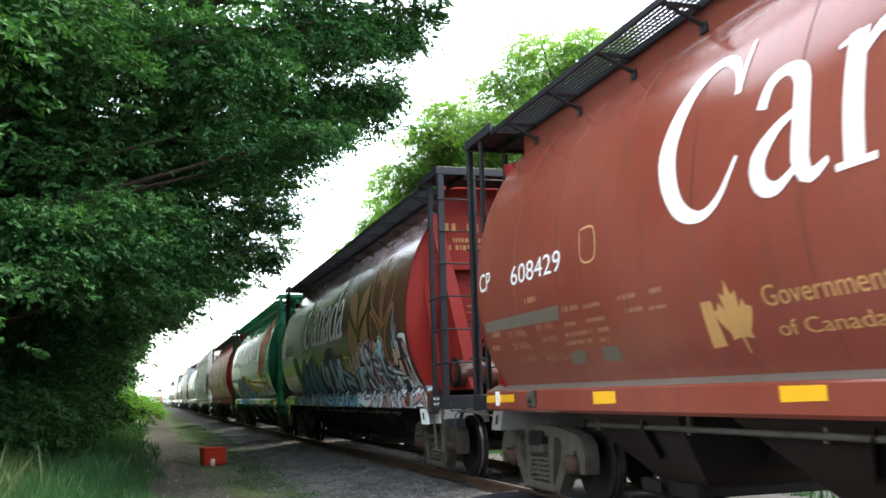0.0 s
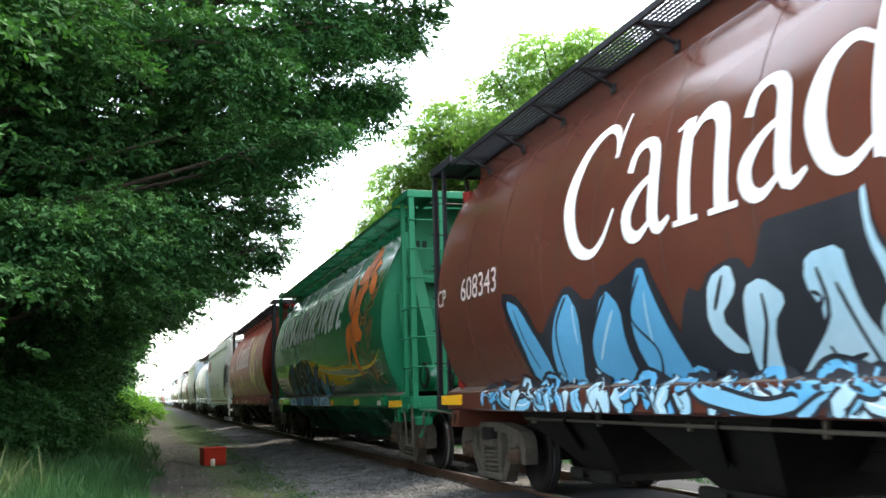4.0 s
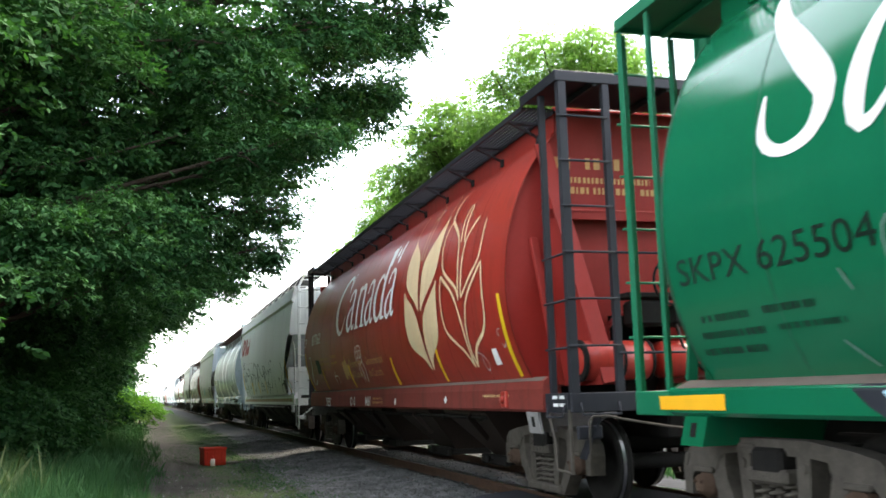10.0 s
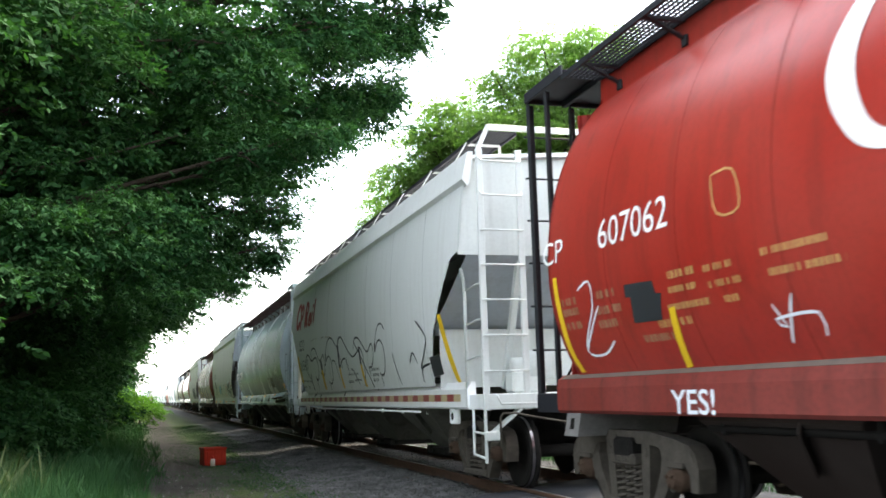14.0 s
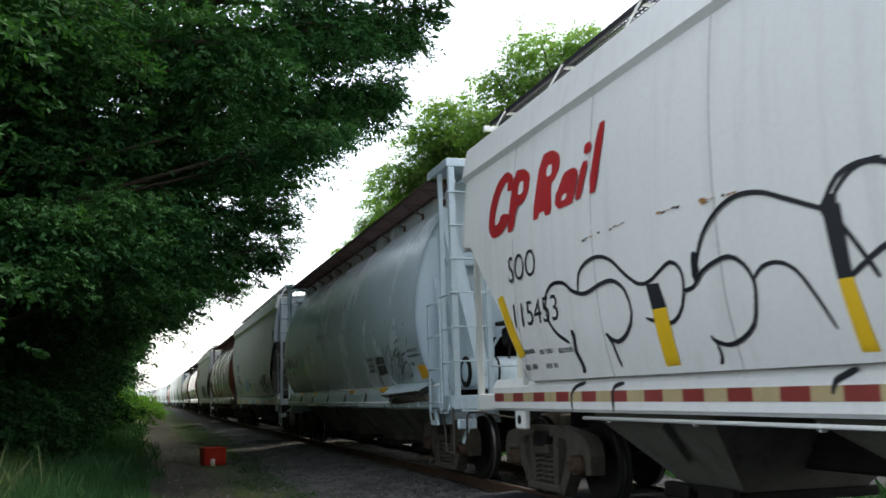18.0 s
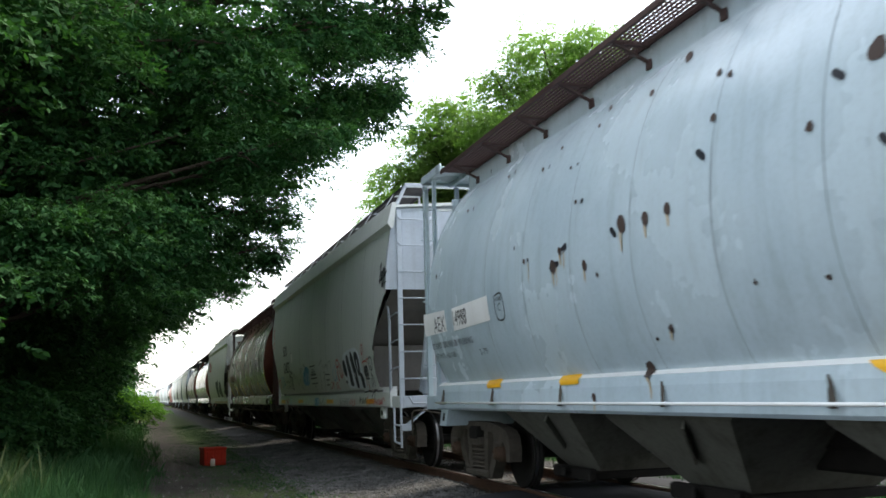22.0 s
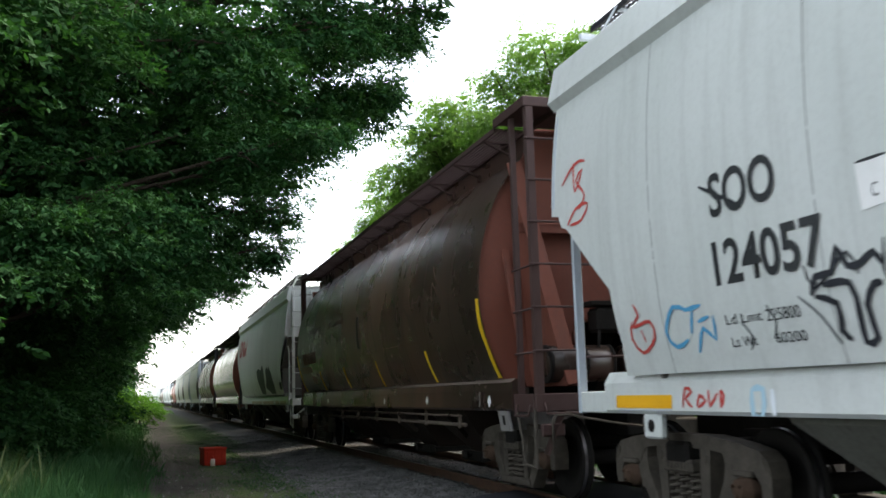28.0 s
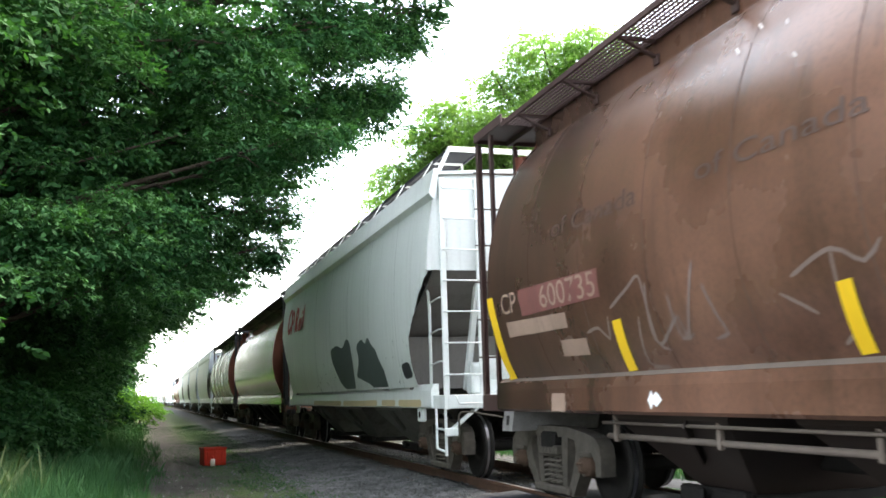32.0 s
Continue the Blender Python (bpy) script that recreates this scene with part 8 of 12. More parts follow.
fill(CAR_C, "graffiti", SPRAY_NAVY, [(10.68, 2.08), (10.35, 2.04), (10.25, 1.79), (10.32, 1.58), (10.65, 1.56), (10.68, 1.73)], 0.0098)
fill(CAR_C, "graffiti", SPRAY_BLUE, [(9.36, 2.17), (9.12, 2.03), (9.05, 1.89), (9.32, 1.81), (9.48, 1.8), (9.89, 1.65), (9.98, 1.7), (9.54, 1.95)], 0.0098)
fill(CAR_C, "graffiti", SPRAY_BLUE, [(9.53, 1.74), (9.09, 1.8), (8.83, 1.7), (8.75, 1.59), (8.43, 1.78), (8.38, 1.92), (8.46, 1.98), (8.24, 1.93), (8.17, 1.91), (8.43, 1.67), (8.32, 1.53), (8.26, 1.49), (8.76, 1.47), (8.92, 1.54), (9.15, 1.64), (9.45, 1.6), (9.67, 1.47), (9.76, 1.53)], 0.01)
fill(CAR_C, "graffiti", SPRAY_NAVY, [(9.59, 1.61), (9.52, 1.46), (9.5, 1.29), (10.16, 1.3), (10.01, 1.51)], 0.01)
fill(CAR_C, "graffiti", SPRAY_SKY, [(11.6, 1.55), (11.29, 1.51), (11.29, 1.33), (12.03, 1.32)], 0.0113)
fill(CAR_C, "graffiti", SPRAY_SKY, [(10.33, 1.62), (10.11, 1.58), (10.23, 1.32), (10.81, 1.31), (10.66, 1.46)], 0.0113)
fill(CAR_C, "graffiti", SPRAY_SKY, [(9.17, 1.58), (8.99, 1.53), (8.95, 1.3), (9.54, 1.31), (9.4, 1.48)], 0.0113)
fill(CAR_C, "graffiti", SPRAY_SKY, [(12.91, 1.47), (12.4, 1.5), (12.5, 1.33), (13.36, 1.32)], 0.0113)
fill(CAR_C, "graffiti", SPRAY_BLUE, [(10.12, 1.64), (9.98, 1.52), (10.13, 1.32), (10.28, 1.32), (10.22, 1.51)], 0.0116)
fill(CAR_C, "graffiti", SPRAY_NAVY, [(9.07, 1.45), (8.91, 1.39), (8.91, 1.3), (9.17, 1.3)], 0.0116)
stroke(CAR_C, "graffiti", SPRAY_WHITE, 0.032, [(11.11, 2.09), (11.32, 2), (11.33, 1.86), (11.28, 1.7), (11.21, 1.66)], 0.0128)
stroke(CAR_C, "graffiti", SPRAY_WHITE, 0.032, [(10.52, 2.14), (10.48, 2.02), (10.61, 1.94)], 0.0128)
stroke(CAR_C, "graffiti", SPRAY_WHITE, 0.032, [(10.7, 2.01), (10.78, 1.9), (10.66, 1.79), (10.41, 1.8)], 0.0128)
stroke(CAR_C, "graffiti", SPRAY_WHITE, 0.032, [(10.14, 2.18), (10.07, 2.03), (10.02, 1.85)], 0.0128)
stroke(CAR_C, "graffiti", SPRAY_WHITE, 0.032, [(9.81, 2.12), (9.85, 1.96), (9.93, 1.78), (10.02, 1.67)], 0.0128)
stroke(CAR_C, "graffiti", SPRAY_WHITE, 0.032, [(9.04, 2.04), (9.18, 1.88)], 0.0128)
stroke(CAR_C, "graffiti", SPRAY_WHITE, 0.032, [(8.78, 1.95), (8.89, 1.83)], 0.0128)
stroke(CAR_C, "graffiti", SPRAY_WHITE, 0.032, [(8.24, 1.93), (8.3, 1.82), (8.34, 1.7)], 0.0128)
stroke(CAR_C, "graffiti", SPRAY_WHITE, 0.032, [(8.49, 1.73), (8.66, 1.61)], 0.0128)
stroke(CAR_C, "graffiti", SPRAY_WHITE, 0.032, [(10.52, 1.66), (10.71, 1.56), (10.83, 1.63)], 0.0128)
stroke(CAR_C, "graffiti", SPRAY_WHITE, 0.032, [(11.02, 1.57), (11.18, 1.47), (11.15, 1.36), (11.14, 1.29)], 0.0128)
stroke(CAR_C, "graffiti", SPRAY_WHITE, 0.032, [(9.69, 1.64), (10.01, 1.54)], 0.0128)
stroke(CAR_C, "graffiti", SPRAY_WHITE, 0.032, [(9.45, 1.6), (9.54, 1.48), (9.55, 1.37)], 0.0128)
stroke(CAR_C, "graffiti", SPRAY_WHITE, 0.032, [(13.05, 1.55), (13.07, 1.43), (13.08, 1.34)], 0.0128)
stroke(CAR_C, "graffiti", SPRAY_WHITE, 0.032, [(9.87, 1.36), (9.77, 1.28)], 0.0128)
stroke(CAR_C, "graffiti", SPRAY_OLIVE, 0.03, [(11.89, 1.85), (11.87, 1.76), (12.05, 1.65)], 0.0123)
stroke(CAR_C, "graffiti", SPRAY_OLIVE, 0.03, [(10.89, 1.97), (10.95, 1.81), (10.97, 1.7)], 0.0123)
stroke(CAR_C, "graffiti", SPRAY_OLIVE, 0.03, [(10.18, 2.11), (10.15, 1.93)], 0.0123)
stroke(CAR_C, "graffiti", CHALK_GREEN, 0.022, [(12.72, 1.98), (12.99, 2.03), (13.22, 2.16), (13.34, 2.11), (13.33, 1.87), (13.07, 1.77)], 0.0123)
stroke(CAR_C, "graffiti", CHALK_GREEN, 0.022, [(13.77, 1.93), (13.7, 1.79)], 0.0123)
stroke(CAR_C, "graffiti", CHALK_GREEN, 0.022, [(13.96, 1.51), (13.78, 1.34)], 0.0123)
stroke(CAR_C, "graffiti", CHALK_GREEN, 0.022, [(13.2, 1.55), (13.19, 1.42)], 0.0123)
fill(CAR_C, "graffiti", SPRAY_BLACK, [(7.9, 1.77), (7.78, 1.73), (7.79, 1.63), (7.83, 1.5), (7.68, 1.47), (7.43, 1.58), (7.18, 1.74), (7.02, 1.8), (6.95, 1.73), (6.97, 1.62), (7.29, 1.44), (7.51, 1.27), (8.45, 1.28), (8.24, 1.56)], 0.0093)
fill(CAR_C, "graffiti", SPRAY_SKY, [(7.95, 1.7), (7.86, 1.7), (7.92, 1.56), (7.93, 1.43), (7.75, 1.42), (7.42, 1.54), (7.18, 1.7), (7.04, 1.76), (7.02, 1.7), (7.12, 1.58), (7.62, 1.36), (7.58, 1.27), (8.36, 1.28), (8.22, 1.52)], 0.0108)
fill(CAR_C, "graffiti", SPRAY_BLUE2, [(7.17, 1.7), (7.06, 1.72), (7.09, 1.63), (7.37, 1.53), (7.5, 1.5)], 0.0118)
stroke(CAR_C, "graffiti", SPRAY_OLIVE, 0.025, [(7.65, 1.57), (7.77, 1.54), (7.77, 1.48), (7.61, 1.52), (7.64, 1.57)], 0.0123)
fill(CAR_C, "graffiti", SPRAY_BLACK, [(6.93, 1.56), (6.82, 1.6), (6.6, 1.61), (6.52, 1.53), (6.56, 1.43), (6.84, 1.44), (6.98, 1.4), (7.02, 1.45)], 0.007)
fill(CAR_C, "graffiti", SPRAY_SKY, [(6.91, 1.53), (6.75, 1.59), (6.61, 1.59), (6.57, 1.51), (6.62, 1.48)], 0.009)
stroke(CAR_C, "graffiti", SPRAY_WHITE, 0.025, [(6.91, 1.51), (6.75, 1.52), (6.61, 1.47)], 0.0105)
fill(CAR_C, "graffiti", SPRAY_BLACK, [(14.04, 1.29), (12.52, 1.29), (8.69, 1.28), (7.44, 1.28), (7.19, 1.19), (7.11, 1.13), (7.13, 1), (9.34, 0.95), (13.49, 0.87)], 0.007)
fill(CAR_C, "graffiti", SPRAY_LIGHT, [(13.75, 1.26), (12.53, 1.26), (12.23, 0.92), (13.38, 0.91)], 0.009)
fill(CAR_C, "graffiti", SPRAY_BLUE, [(12.43, 1.26), (11.5, 1.27), (11.52, 1.07), (11.62, 0.93), (12.14, 0.93)], 0.009)
fill(CAR_C, "graffiti", SPRAY_SKY, [(11.42, 1.26), (11.13, 1.26), (11.1, 0.94), (11.5, 0.94)], 0.009)
fill(CAR_C, "graffiti", SPRAY_BLUE, [(11.05, 1.26), (10.49, 1.27), (10.42, 0.95), (10.99, 0.94)], 0.009)
fill(CAR_C, "graffiti", SPRAY_BLUE, [(10.4, 1.27), (9.81, 1.26), (9.81, 0.96), (10.32, 0.95)], 0.009)
fill(CAR_C, "graffiti", SPRAY_SKY, [(9.64, 1.25), (8.69, 1.27), (8.73, 0.98), (9.45, 0.97), (9.53, 1.14)], 0.009)
fill(CAR_C, "graffiti", SPRAY_LIGHT, [(8.56, 1.27), (7.47, 1.27), (7.26, 1.17), (7.18, 1.11), (7.19, 1.01), (8.61, 0.98)], 0.009)
fill(CAR_C, "graffiti", SPRAY_BLACK, [(9.37, 1.24), (9.15, 1.15), (8.89, 1.16), (8.86, 1.25), (8.91, 1.21), (9.12, 1.2)], 0.0105)
fill(CAR_C, "graffiti", SPRAY_BLUE, [(8.2, 1.08), (8.09, 1.15), (8, 1.08), (8.11, 1.01)], 0.0105)
fill(CAR_C, "graffiti", SPRAY_BLUE, [(7.65, 1.19), (7.66, 1.25), (7.5, 1.19), (7.58, 1.12)], 0.0105)
fill(CAR_C, "graffiti", SPRAY_BLUE, [(7.46, 1.09), (7.39, 1.16), (7.34, 1.09), (7.41, 1.03)], 0.0105)
fill(CAR_C, "graffiti", SPRAY_BLUE, [(13.04, 1.13), (12.87, 1.24), (12.73, 1.13), (12.9, 1.02)], 0.0105)
fill(CAR_C, "graffiti", SPRAY_BLUE, [(9.01, 1.09), (8.91, 1.16), (8.83, 1.09), (8.93, 1.01)], 0.0105)
stroke(CAR_C, "graffiti", SPRAY_BLACK, 0.03, [(8.01, 1.13), (7.92, 1.14)], 0.012)
stroke(CAR_C, "graffiti", SPRAY_BLACK, 0.03, [(7.86, 1.18), (7.87, 1.08)], 0.012)
stroke(CAR_C, "graffiti", SPRAY_BLACK, 0.03, [(7.71, 1.18), (7.79, 1.18), (7.81, 1.14), (7.72, 1.13), (7.75, 1.08), (7.83, 1.08)], 0.012)
stroke(CAR_C, "graffiti", SPRAY_BLACK, 0.02, [(7.66, 1.18), (7.62, 1.19), (7.64, 1.16), (7.68, 1.16)], 0.012)
stroke(CAR_C, "graffiti", SPRAY_GREEN, 0.09, [(10.64, 2.38), (10.72, 2.27), (10.88, 2.23), (11.04, 2.27), (11.13, 2.39), (11.12, 2.52), (11, 2.61), (10.82, 2.61), (10.68, 2.52), (10.64, 2.39)], 0.004, label="pale green sprayed ring")
patch(CAR_C, "reflector", REFLECT, [(7.15, 1.17), (7.16, 1.05)], [(6.71, 1.17), (6.72, 1.05)], 0.006, label="yellow reflector")
patch(CAR_C, "reflector", REFLECT, [(4.43, 1.17), (4.43, 1.06)], [(3.96, 1.18), (3.95, 1.07)], 0.006, label="yellow reflector")
patch(CAR_C, "reflector", REFLECT, [(1.42, 1.15), (1.42, 1.04)], [(0.48, 1.16), (0.48, 1.05)], 0.006, label="yellow reflector")
patch(CAR_C, "reflector", REFLECT, [(16.23, 1.18), (16.22, 1.07)], [(15.28, 1.19), (15.28, 1.07)], 0.006, label="yellow reflector")
patch(CAR_C, "placard", PALE, [(2.3, 1.15), (2.3, 1.07)], [(2.05, 1.15), (2.06, 1.07)], 0.01)
stroke(CAR_C, "chalk_scrawl", OLD_WHITE, 0.02, [(3.25, 1.7), (3.04, 1.74), (2.95, 1.68), (2.86, 1.61), (2.73, 1.57), (2.81, 1.41)], 0.014)
stroke(CAR_C, "chalk_scrawl", OLD_WHITE, 0.02, [(2.96, 1.66), (3.06, 1.42), (2.94, 1.34), (2.7, 1.56), (2.77, 1.65)], 0.014)
stroke(CAR_C, "chalk_scrawl", OLD_WHITE, 0.02, [(1.77, 1.88), (1.7, 1.84), (1.71, 1.64), (1.52, 1.65)], 0.014)
stroke(CAR_C, "chalk_scrawl", OLD_WHITE, 0.02, [(1.73, 1.87), (1.53, 1.88), (1.51, 1.75), (1.69, 1.6), (1.77, 1.71)], 0.014)
stroke(CAR_C, "lily_spot", LINE_BROWN, 0.028, [(3.75, 2.88), (3.75, 2.87)], 0.0125)
stroke(CAR_C, "lily_spot", LINE_BROWN, 0.028, [(3.7, 2.8), (3.69, 2.79)], 0.0125)
stroke(CAR_C, "lily_spot", LINE_BROWN, 0.028, [(3.64, 2.75), (3.64, 2.74)], 0.0125)
stroke(CAR_C, "lily_spot", LINE_BROWN, 0.028, [(3.5, 2.57), (3.5, 2.56)], 0.0125)
stroke(CAR_C, "lily_spot", LINE_BROWN, 0.028, [(3.57, 2.53), (3.57, 2.52)], 0.0125)
stroke(CAR_C, "lily_spot", LINE_BROWN, 0.028, [(3.53, 2.48), (3.52, 2.47)], 0.0125)
stroke(CAR_C, "lily_spot", LINE_BROWN, 0.028, [(3.75, 2.62), (3.75, 2.61)], 0.0125)
stroke(CAR_C, "lily_spot", LINE_BROWN, 0.028, [(3.72, 2.57), (3.72, 2.55)], 0.0125)
stroke(CAR_C, "lily_spot", LINE_BROWN, 0.028, [(3.51, 2.4), (3.5, 2.39)], 0.0125)
stroke(CAR_C, "lily_spot", LINE_BROWN, 0.028, [(3.4, 2.84), (3.39, 2.82)], 0.0125)
stroke(CAR_C, "lily_spot", LINE_BROWN, 0.028, [(3.36, 2.89), (3.35, 2.88)], 0.0125)
stroke(CAR_C, "lily_spot", LINE_BROWN, 0.028, [(3.45, 2.96), (3.45, 2.94)], 0.0125)
stroke(CAR_C, "lily_spot", LINE_BROWN, 0.028, [(3.66, 2.82), (3.66, 2.8)], 0.0125)
stroke(CAR_C, "lily_spot", LINE_BROWN, 0.028, [(3.56, 2.46), (3.56, 2.44)], 0.0125)
stroke(CAR_C, "lily_spot", LINE_BROWN, 0.028, [(3.42, 2.78), (3.41, 2.77)], 0.0125)
stroke(CAR_C, "lily_spot", LINE_BROWN, 0.028, [(3.33, 2.5), (3.33, 2.49)], 0.0125)
stroke(CAR_C, "lily_spot", LINE_BROWN, 0.028, [(3.3, 2.43), (3.3, 2.42)], 0.0125)
stroke(CAR_C, "lily_spot", LINE_BROWN, 0.028, [(3.37, 2.56), (3.36, 2.55)], 0.0125)
stroke(CAR_C, "lily_line", LINE_BROWN, 0.02, [(3.85, 3.01), (3.7, 2.86), (3.54, 2.72)], 0.0125)
stroke(CAR_C, "lily_line", LINE_BROWN, 0.02, [(3.64, 3.02), (3.58, 2.86), (3.5, 2.72)], 0.0125)
stroke(CAR_C, "lily_line", LINE_BROWN, 0.02, [(3.9, 2.71), (3.75, 2.72), (3.55, 2.7)], 0.0125)
stroke(CAR_C, "lily_anther", GREEN_PATCH, 0.07, [(3.88, 3), (3.85, 3.01), (3.82, 3.02)], 0.0135)
stroke(CAR_C, "lily_anther", GREEN_PATCH, 0.07, [(3.67, 3.02), (3.64, 3.03), (3.61, 3.04)], 0.0135)
patch(CAR_D, "paint_strip", YELLOW, [(15.56, 2.36), (15.57, 2), (15.6, 1.64), (15.56, 1.42)], [(15.47, 2.36), (15.47, 1.99), (15.5, 1.64), (15.47, 1.42)], 0.006, label="yellow painted strip")
bar_line(CAR_D, WORN_TAN, 15.42, 2.06, 0.3, 0.07)
bar_line(CAR_D, WORN_TAN, 14.66, 2.06, 0.33, 0.07)
bar_line(CAR_D, WORN_TAN, 15.44, 1.96, 0.35, 0.07)
bar_line(CAR_D, WORN_TAN, 14.72, 1.92, 0.45, 0.07)
bar_line(CAR_D, WORN_TAN, 15.43, 1.83, 0.31, 0.07)
bar_line(CAR_D, WORN_TAN, 14.76, 1.8, 0.42, 0.07)
bar_line(CAR_D, WORN_TAN, 14.05, 1.63, 0.47, 0.06)


# White car with the red and gold sill stripe
stroke(CAR_E, "graffiti", SPRAY_BLACK, 0.04, [(12.62, 1.71), (12.89, 1.83), (13.05, 2.01), (13.02, 2.21), (12.83, 2.31), (12.56, 2.29), (12.37, 2.19), (12.11, 2.14), (11.79, 2.19), (11.54, 2.19), (11.34, 2.08), (11.28, 1.88), (11.42, 1.73), (11.63, 1.66), (11.79, 1.72), (11.82, 1.75)], 0.005)
stroke(CAR_E, "graffiti", SPRAY_BLACK, 0.07, [(12.54, 1.81), (12.49, 1.77), (12.52, 1.62), (12.45, 1.48), (12.5, 1.35)], 0.005)
stroke(CAR_E, "graffiti", SPRAY_BLACK, 0.04, [(11.82, 1.74), (11.74, 1.65), (11.71, 1.53), (11.67, 1.44)], 0.005)
stroke(CAR_E, "graffiti", SPRAY_BLACK, 0.035, [(12.26, 2.15), (12.21, 2.33), (12.04, 2.42), (11.78, 2.44), (11.53, 2.37), (11.31, 2.22), (11.09, 2.11), (10.91, 2.11), (10.71, 2.18), (10.56, 2.22), (10.43, 2.15), (10.41, 2.02), (10.48, 1.86), (10.64, 1.76), (10.85, 1.77), (11.05, 1.82)], 0.005)
stroke(CAR_E, "graffiti", SPRAY_BLACK, 0.036, [(10.25, 2.03), (10.2, 2.16), (10.08, 2.35), (9.87, 2.49), (9.63, 2.55), (9.35, 2.52), (9.11, 2.43), (8.91, 2.35), (8.72, 2.27), (8.64, 2.19), (8.54, 2.06), (8.44, 1.91), (8.39, 1.83)], 0.005)
stroke(CAR_E, "graffiti", SPRAY_BLACK, 0.03, [(8.72, 2.27), (8.63, 2.38), (8.49, 2.47), (8.36, 2.49), (8.24, 2.49)], 0.005)
stroke(CAR_E, "graffiti", SPRAY_BLACK, 0.035, [(10.44, 1.98), (10.28, 1.99), (10.14, 2.09), (9.95, 2.14), (9.78, 2.15), (9.63, 2.08), (9.54, 1.95), (9.56, 1.81), (9.64, 1.66), (9.82, 1.57), (10, 1.54), (10.15, 1.58), (10.18, 1.62)], 0.005)
stroke(CAR_E, "graffiti", SPRAY_BLACK, 0.035, [(10.14, 1.56), (10.12, 1.46), (10.2, 1.36)], 0.005)
stroke(CAR_E, "graffiti", SPRAY_BLACK, 0.03, [(9.54, 1.96), (9.43, 2.03), (9.28, 2.04), (9.15, 2), (9.04, 1.91), (8.92, 1.73), (8.84, 1.57)], 0.005)
stroke(CAR_E, "graffiti", SPRAY_BLACK, 0.04, [(12.91, 1.04), (12.92, 1.2), (12.8, 1.28), (12.57, 1.32)], 0.005)
stroke(CAR_E, "graffiti", SPRAY_BLACK, 0.04, [(12.02, 1.04), (12.02, 1.22), (11.94, 1.28), (11.78, 1.3)], 0.005)
stroke(CAR_E, "graffiti", SPRAY_BLACK, 0.045, [(9.06, 1.18), (9.02, 1.26), (8.92, 1.3), (8.82, 1.33)], 0.005)
fill(CAR_E, "graffiti", SPRAY_BLACK, [(8.77, 2.34), (8.69, 2.37), (8.63, 2.36), (8.65, 2.21), (8.72, 2.21), (8.79, 2.27)], 0.006)
fill(CAR_E, "graffiti", SPRAY_BLACK, [(10.26, 2.24), (10.18, 2.26), (10.18, 2.05), (10.28, 2.04)], 0.006)
fill(CAR_E, "red_emblem", RED_MARK, [(13.88, 3.69), (14.11, 3.78), (14.4, 3.7), (14.6, 3.44), (14.63, 3.17), (14.47, 3.04), (14.19, 3.05), (14, 3.14), (13.95, 3.25), (14.19, 3.29), (14.29, 3.19), (14.4, 3.19), (14.41, 3.3), (14.29, 3.54), (14.11, 3.65), (14.02, 3.63), (14.04, 3.52), (13.84, 3.51)], 0.005)
fill(CAR_E, "red_emblem", RED_MARK, [(13.83, 3.72), (13.53, 3.68), (13.35, 3.57), (13.36, 3.4), (13.52, 3.29), (13.72, 3.28), (13.81, 3.03), (14.02, 3.03)], 0.005)
fill(CAR_E, "red_emblem", RED_MARK, [(13.06, 3.7), (12.78, 3.7), (12.57, 3.6), (12.55, 3.46), (12.67, 3.36), (12.76, 3.34), (12.74, 3.02), (12.94, 3.03), (12.96, 3.31), (13.02, 3.31), (13.07, 3.03), (13.26, 3.04)], 0.005)
fill(CAR_E, "red_emblem", RED_MARK, [(12.51, 3.33), (12.41, 3.38), (12.21, 3.38), (12.11, 3.31), (12.23, 3.03), (12.38, 3.03), (12.56, 3.03), (12.67, 3.1), (12.63, 3.23), (12.41, 3.24), (12.32, 3.28), (12.38, 3.31), (12.46, 3.28)], 0.005)
fill(CAR_E, "red_emblem", RED_MARK, [(12.04, 3.38), (11.89, 3.38), (12.06, 3.04), (12.2, 3.04)], 0.005)
fill(CAR_E, "red_emblem", RED_MARK, [(11.98, 3.55), (11.84, 3.54), (11.86, 3.44), (12.01, 3.45)], 0.005)
fill(CAR_E, "red_emblem", RED_MARK, [(11.71, 3.67), (11.56, 3.67), (11.74, 3.04), (11.9, 3.04)], 0.005)
fill(CAR_E, "red_emblem", WHITE, [(13.65, 3.55), (13.53, 3.54), (13.53, 3.41), (13.69, 3.4)], 0.0065)
fill(CAR_E, "red_emblem", WHITE, [(12.87, 3.55), (12.75, 3.54), (12.75, 3.43), (12.89, 3.43)], 0.0065)
fill(CAR_E, "red_emblem", WHITE, [(12.48, 3.15), (12.37, 3.16), (12.39, 3.1), (12.5, 3.1)], 0.0065)
fill(CAR_E, "rust_mark", RUST_DARK, [(12.07, 2.64), (12, 2.64), (12, 2.62), (12.07, 2.62)], 0.0055)
fill(CAR_E, "rust_mark", RUST_DARK, [(11.98, 2.65), (11.94, 2.65), (11.94, 2.64), (11.99, 2.64)], 0.0055)
fill(CAR_E, "rust_mark", RUST_FLAKE, [(11.9, 2.65), (11.83, 2.64), (11.83, 2.64), (11.9, 2.63)], 0.0055)
fill(CAR_E, "rust_mark", RUST_DARK, [(11.74, 2.66), (11.69, 2.66), (11.7, 2.64), (11.74, 2.64)], 0.0055)
fill(CAR_E, "rust_mark", RUST_DARK, [(11.51, 2.65), (11.46, 2.65), (11.47, 2.63), (11.51, 2.63)], 0.0055)
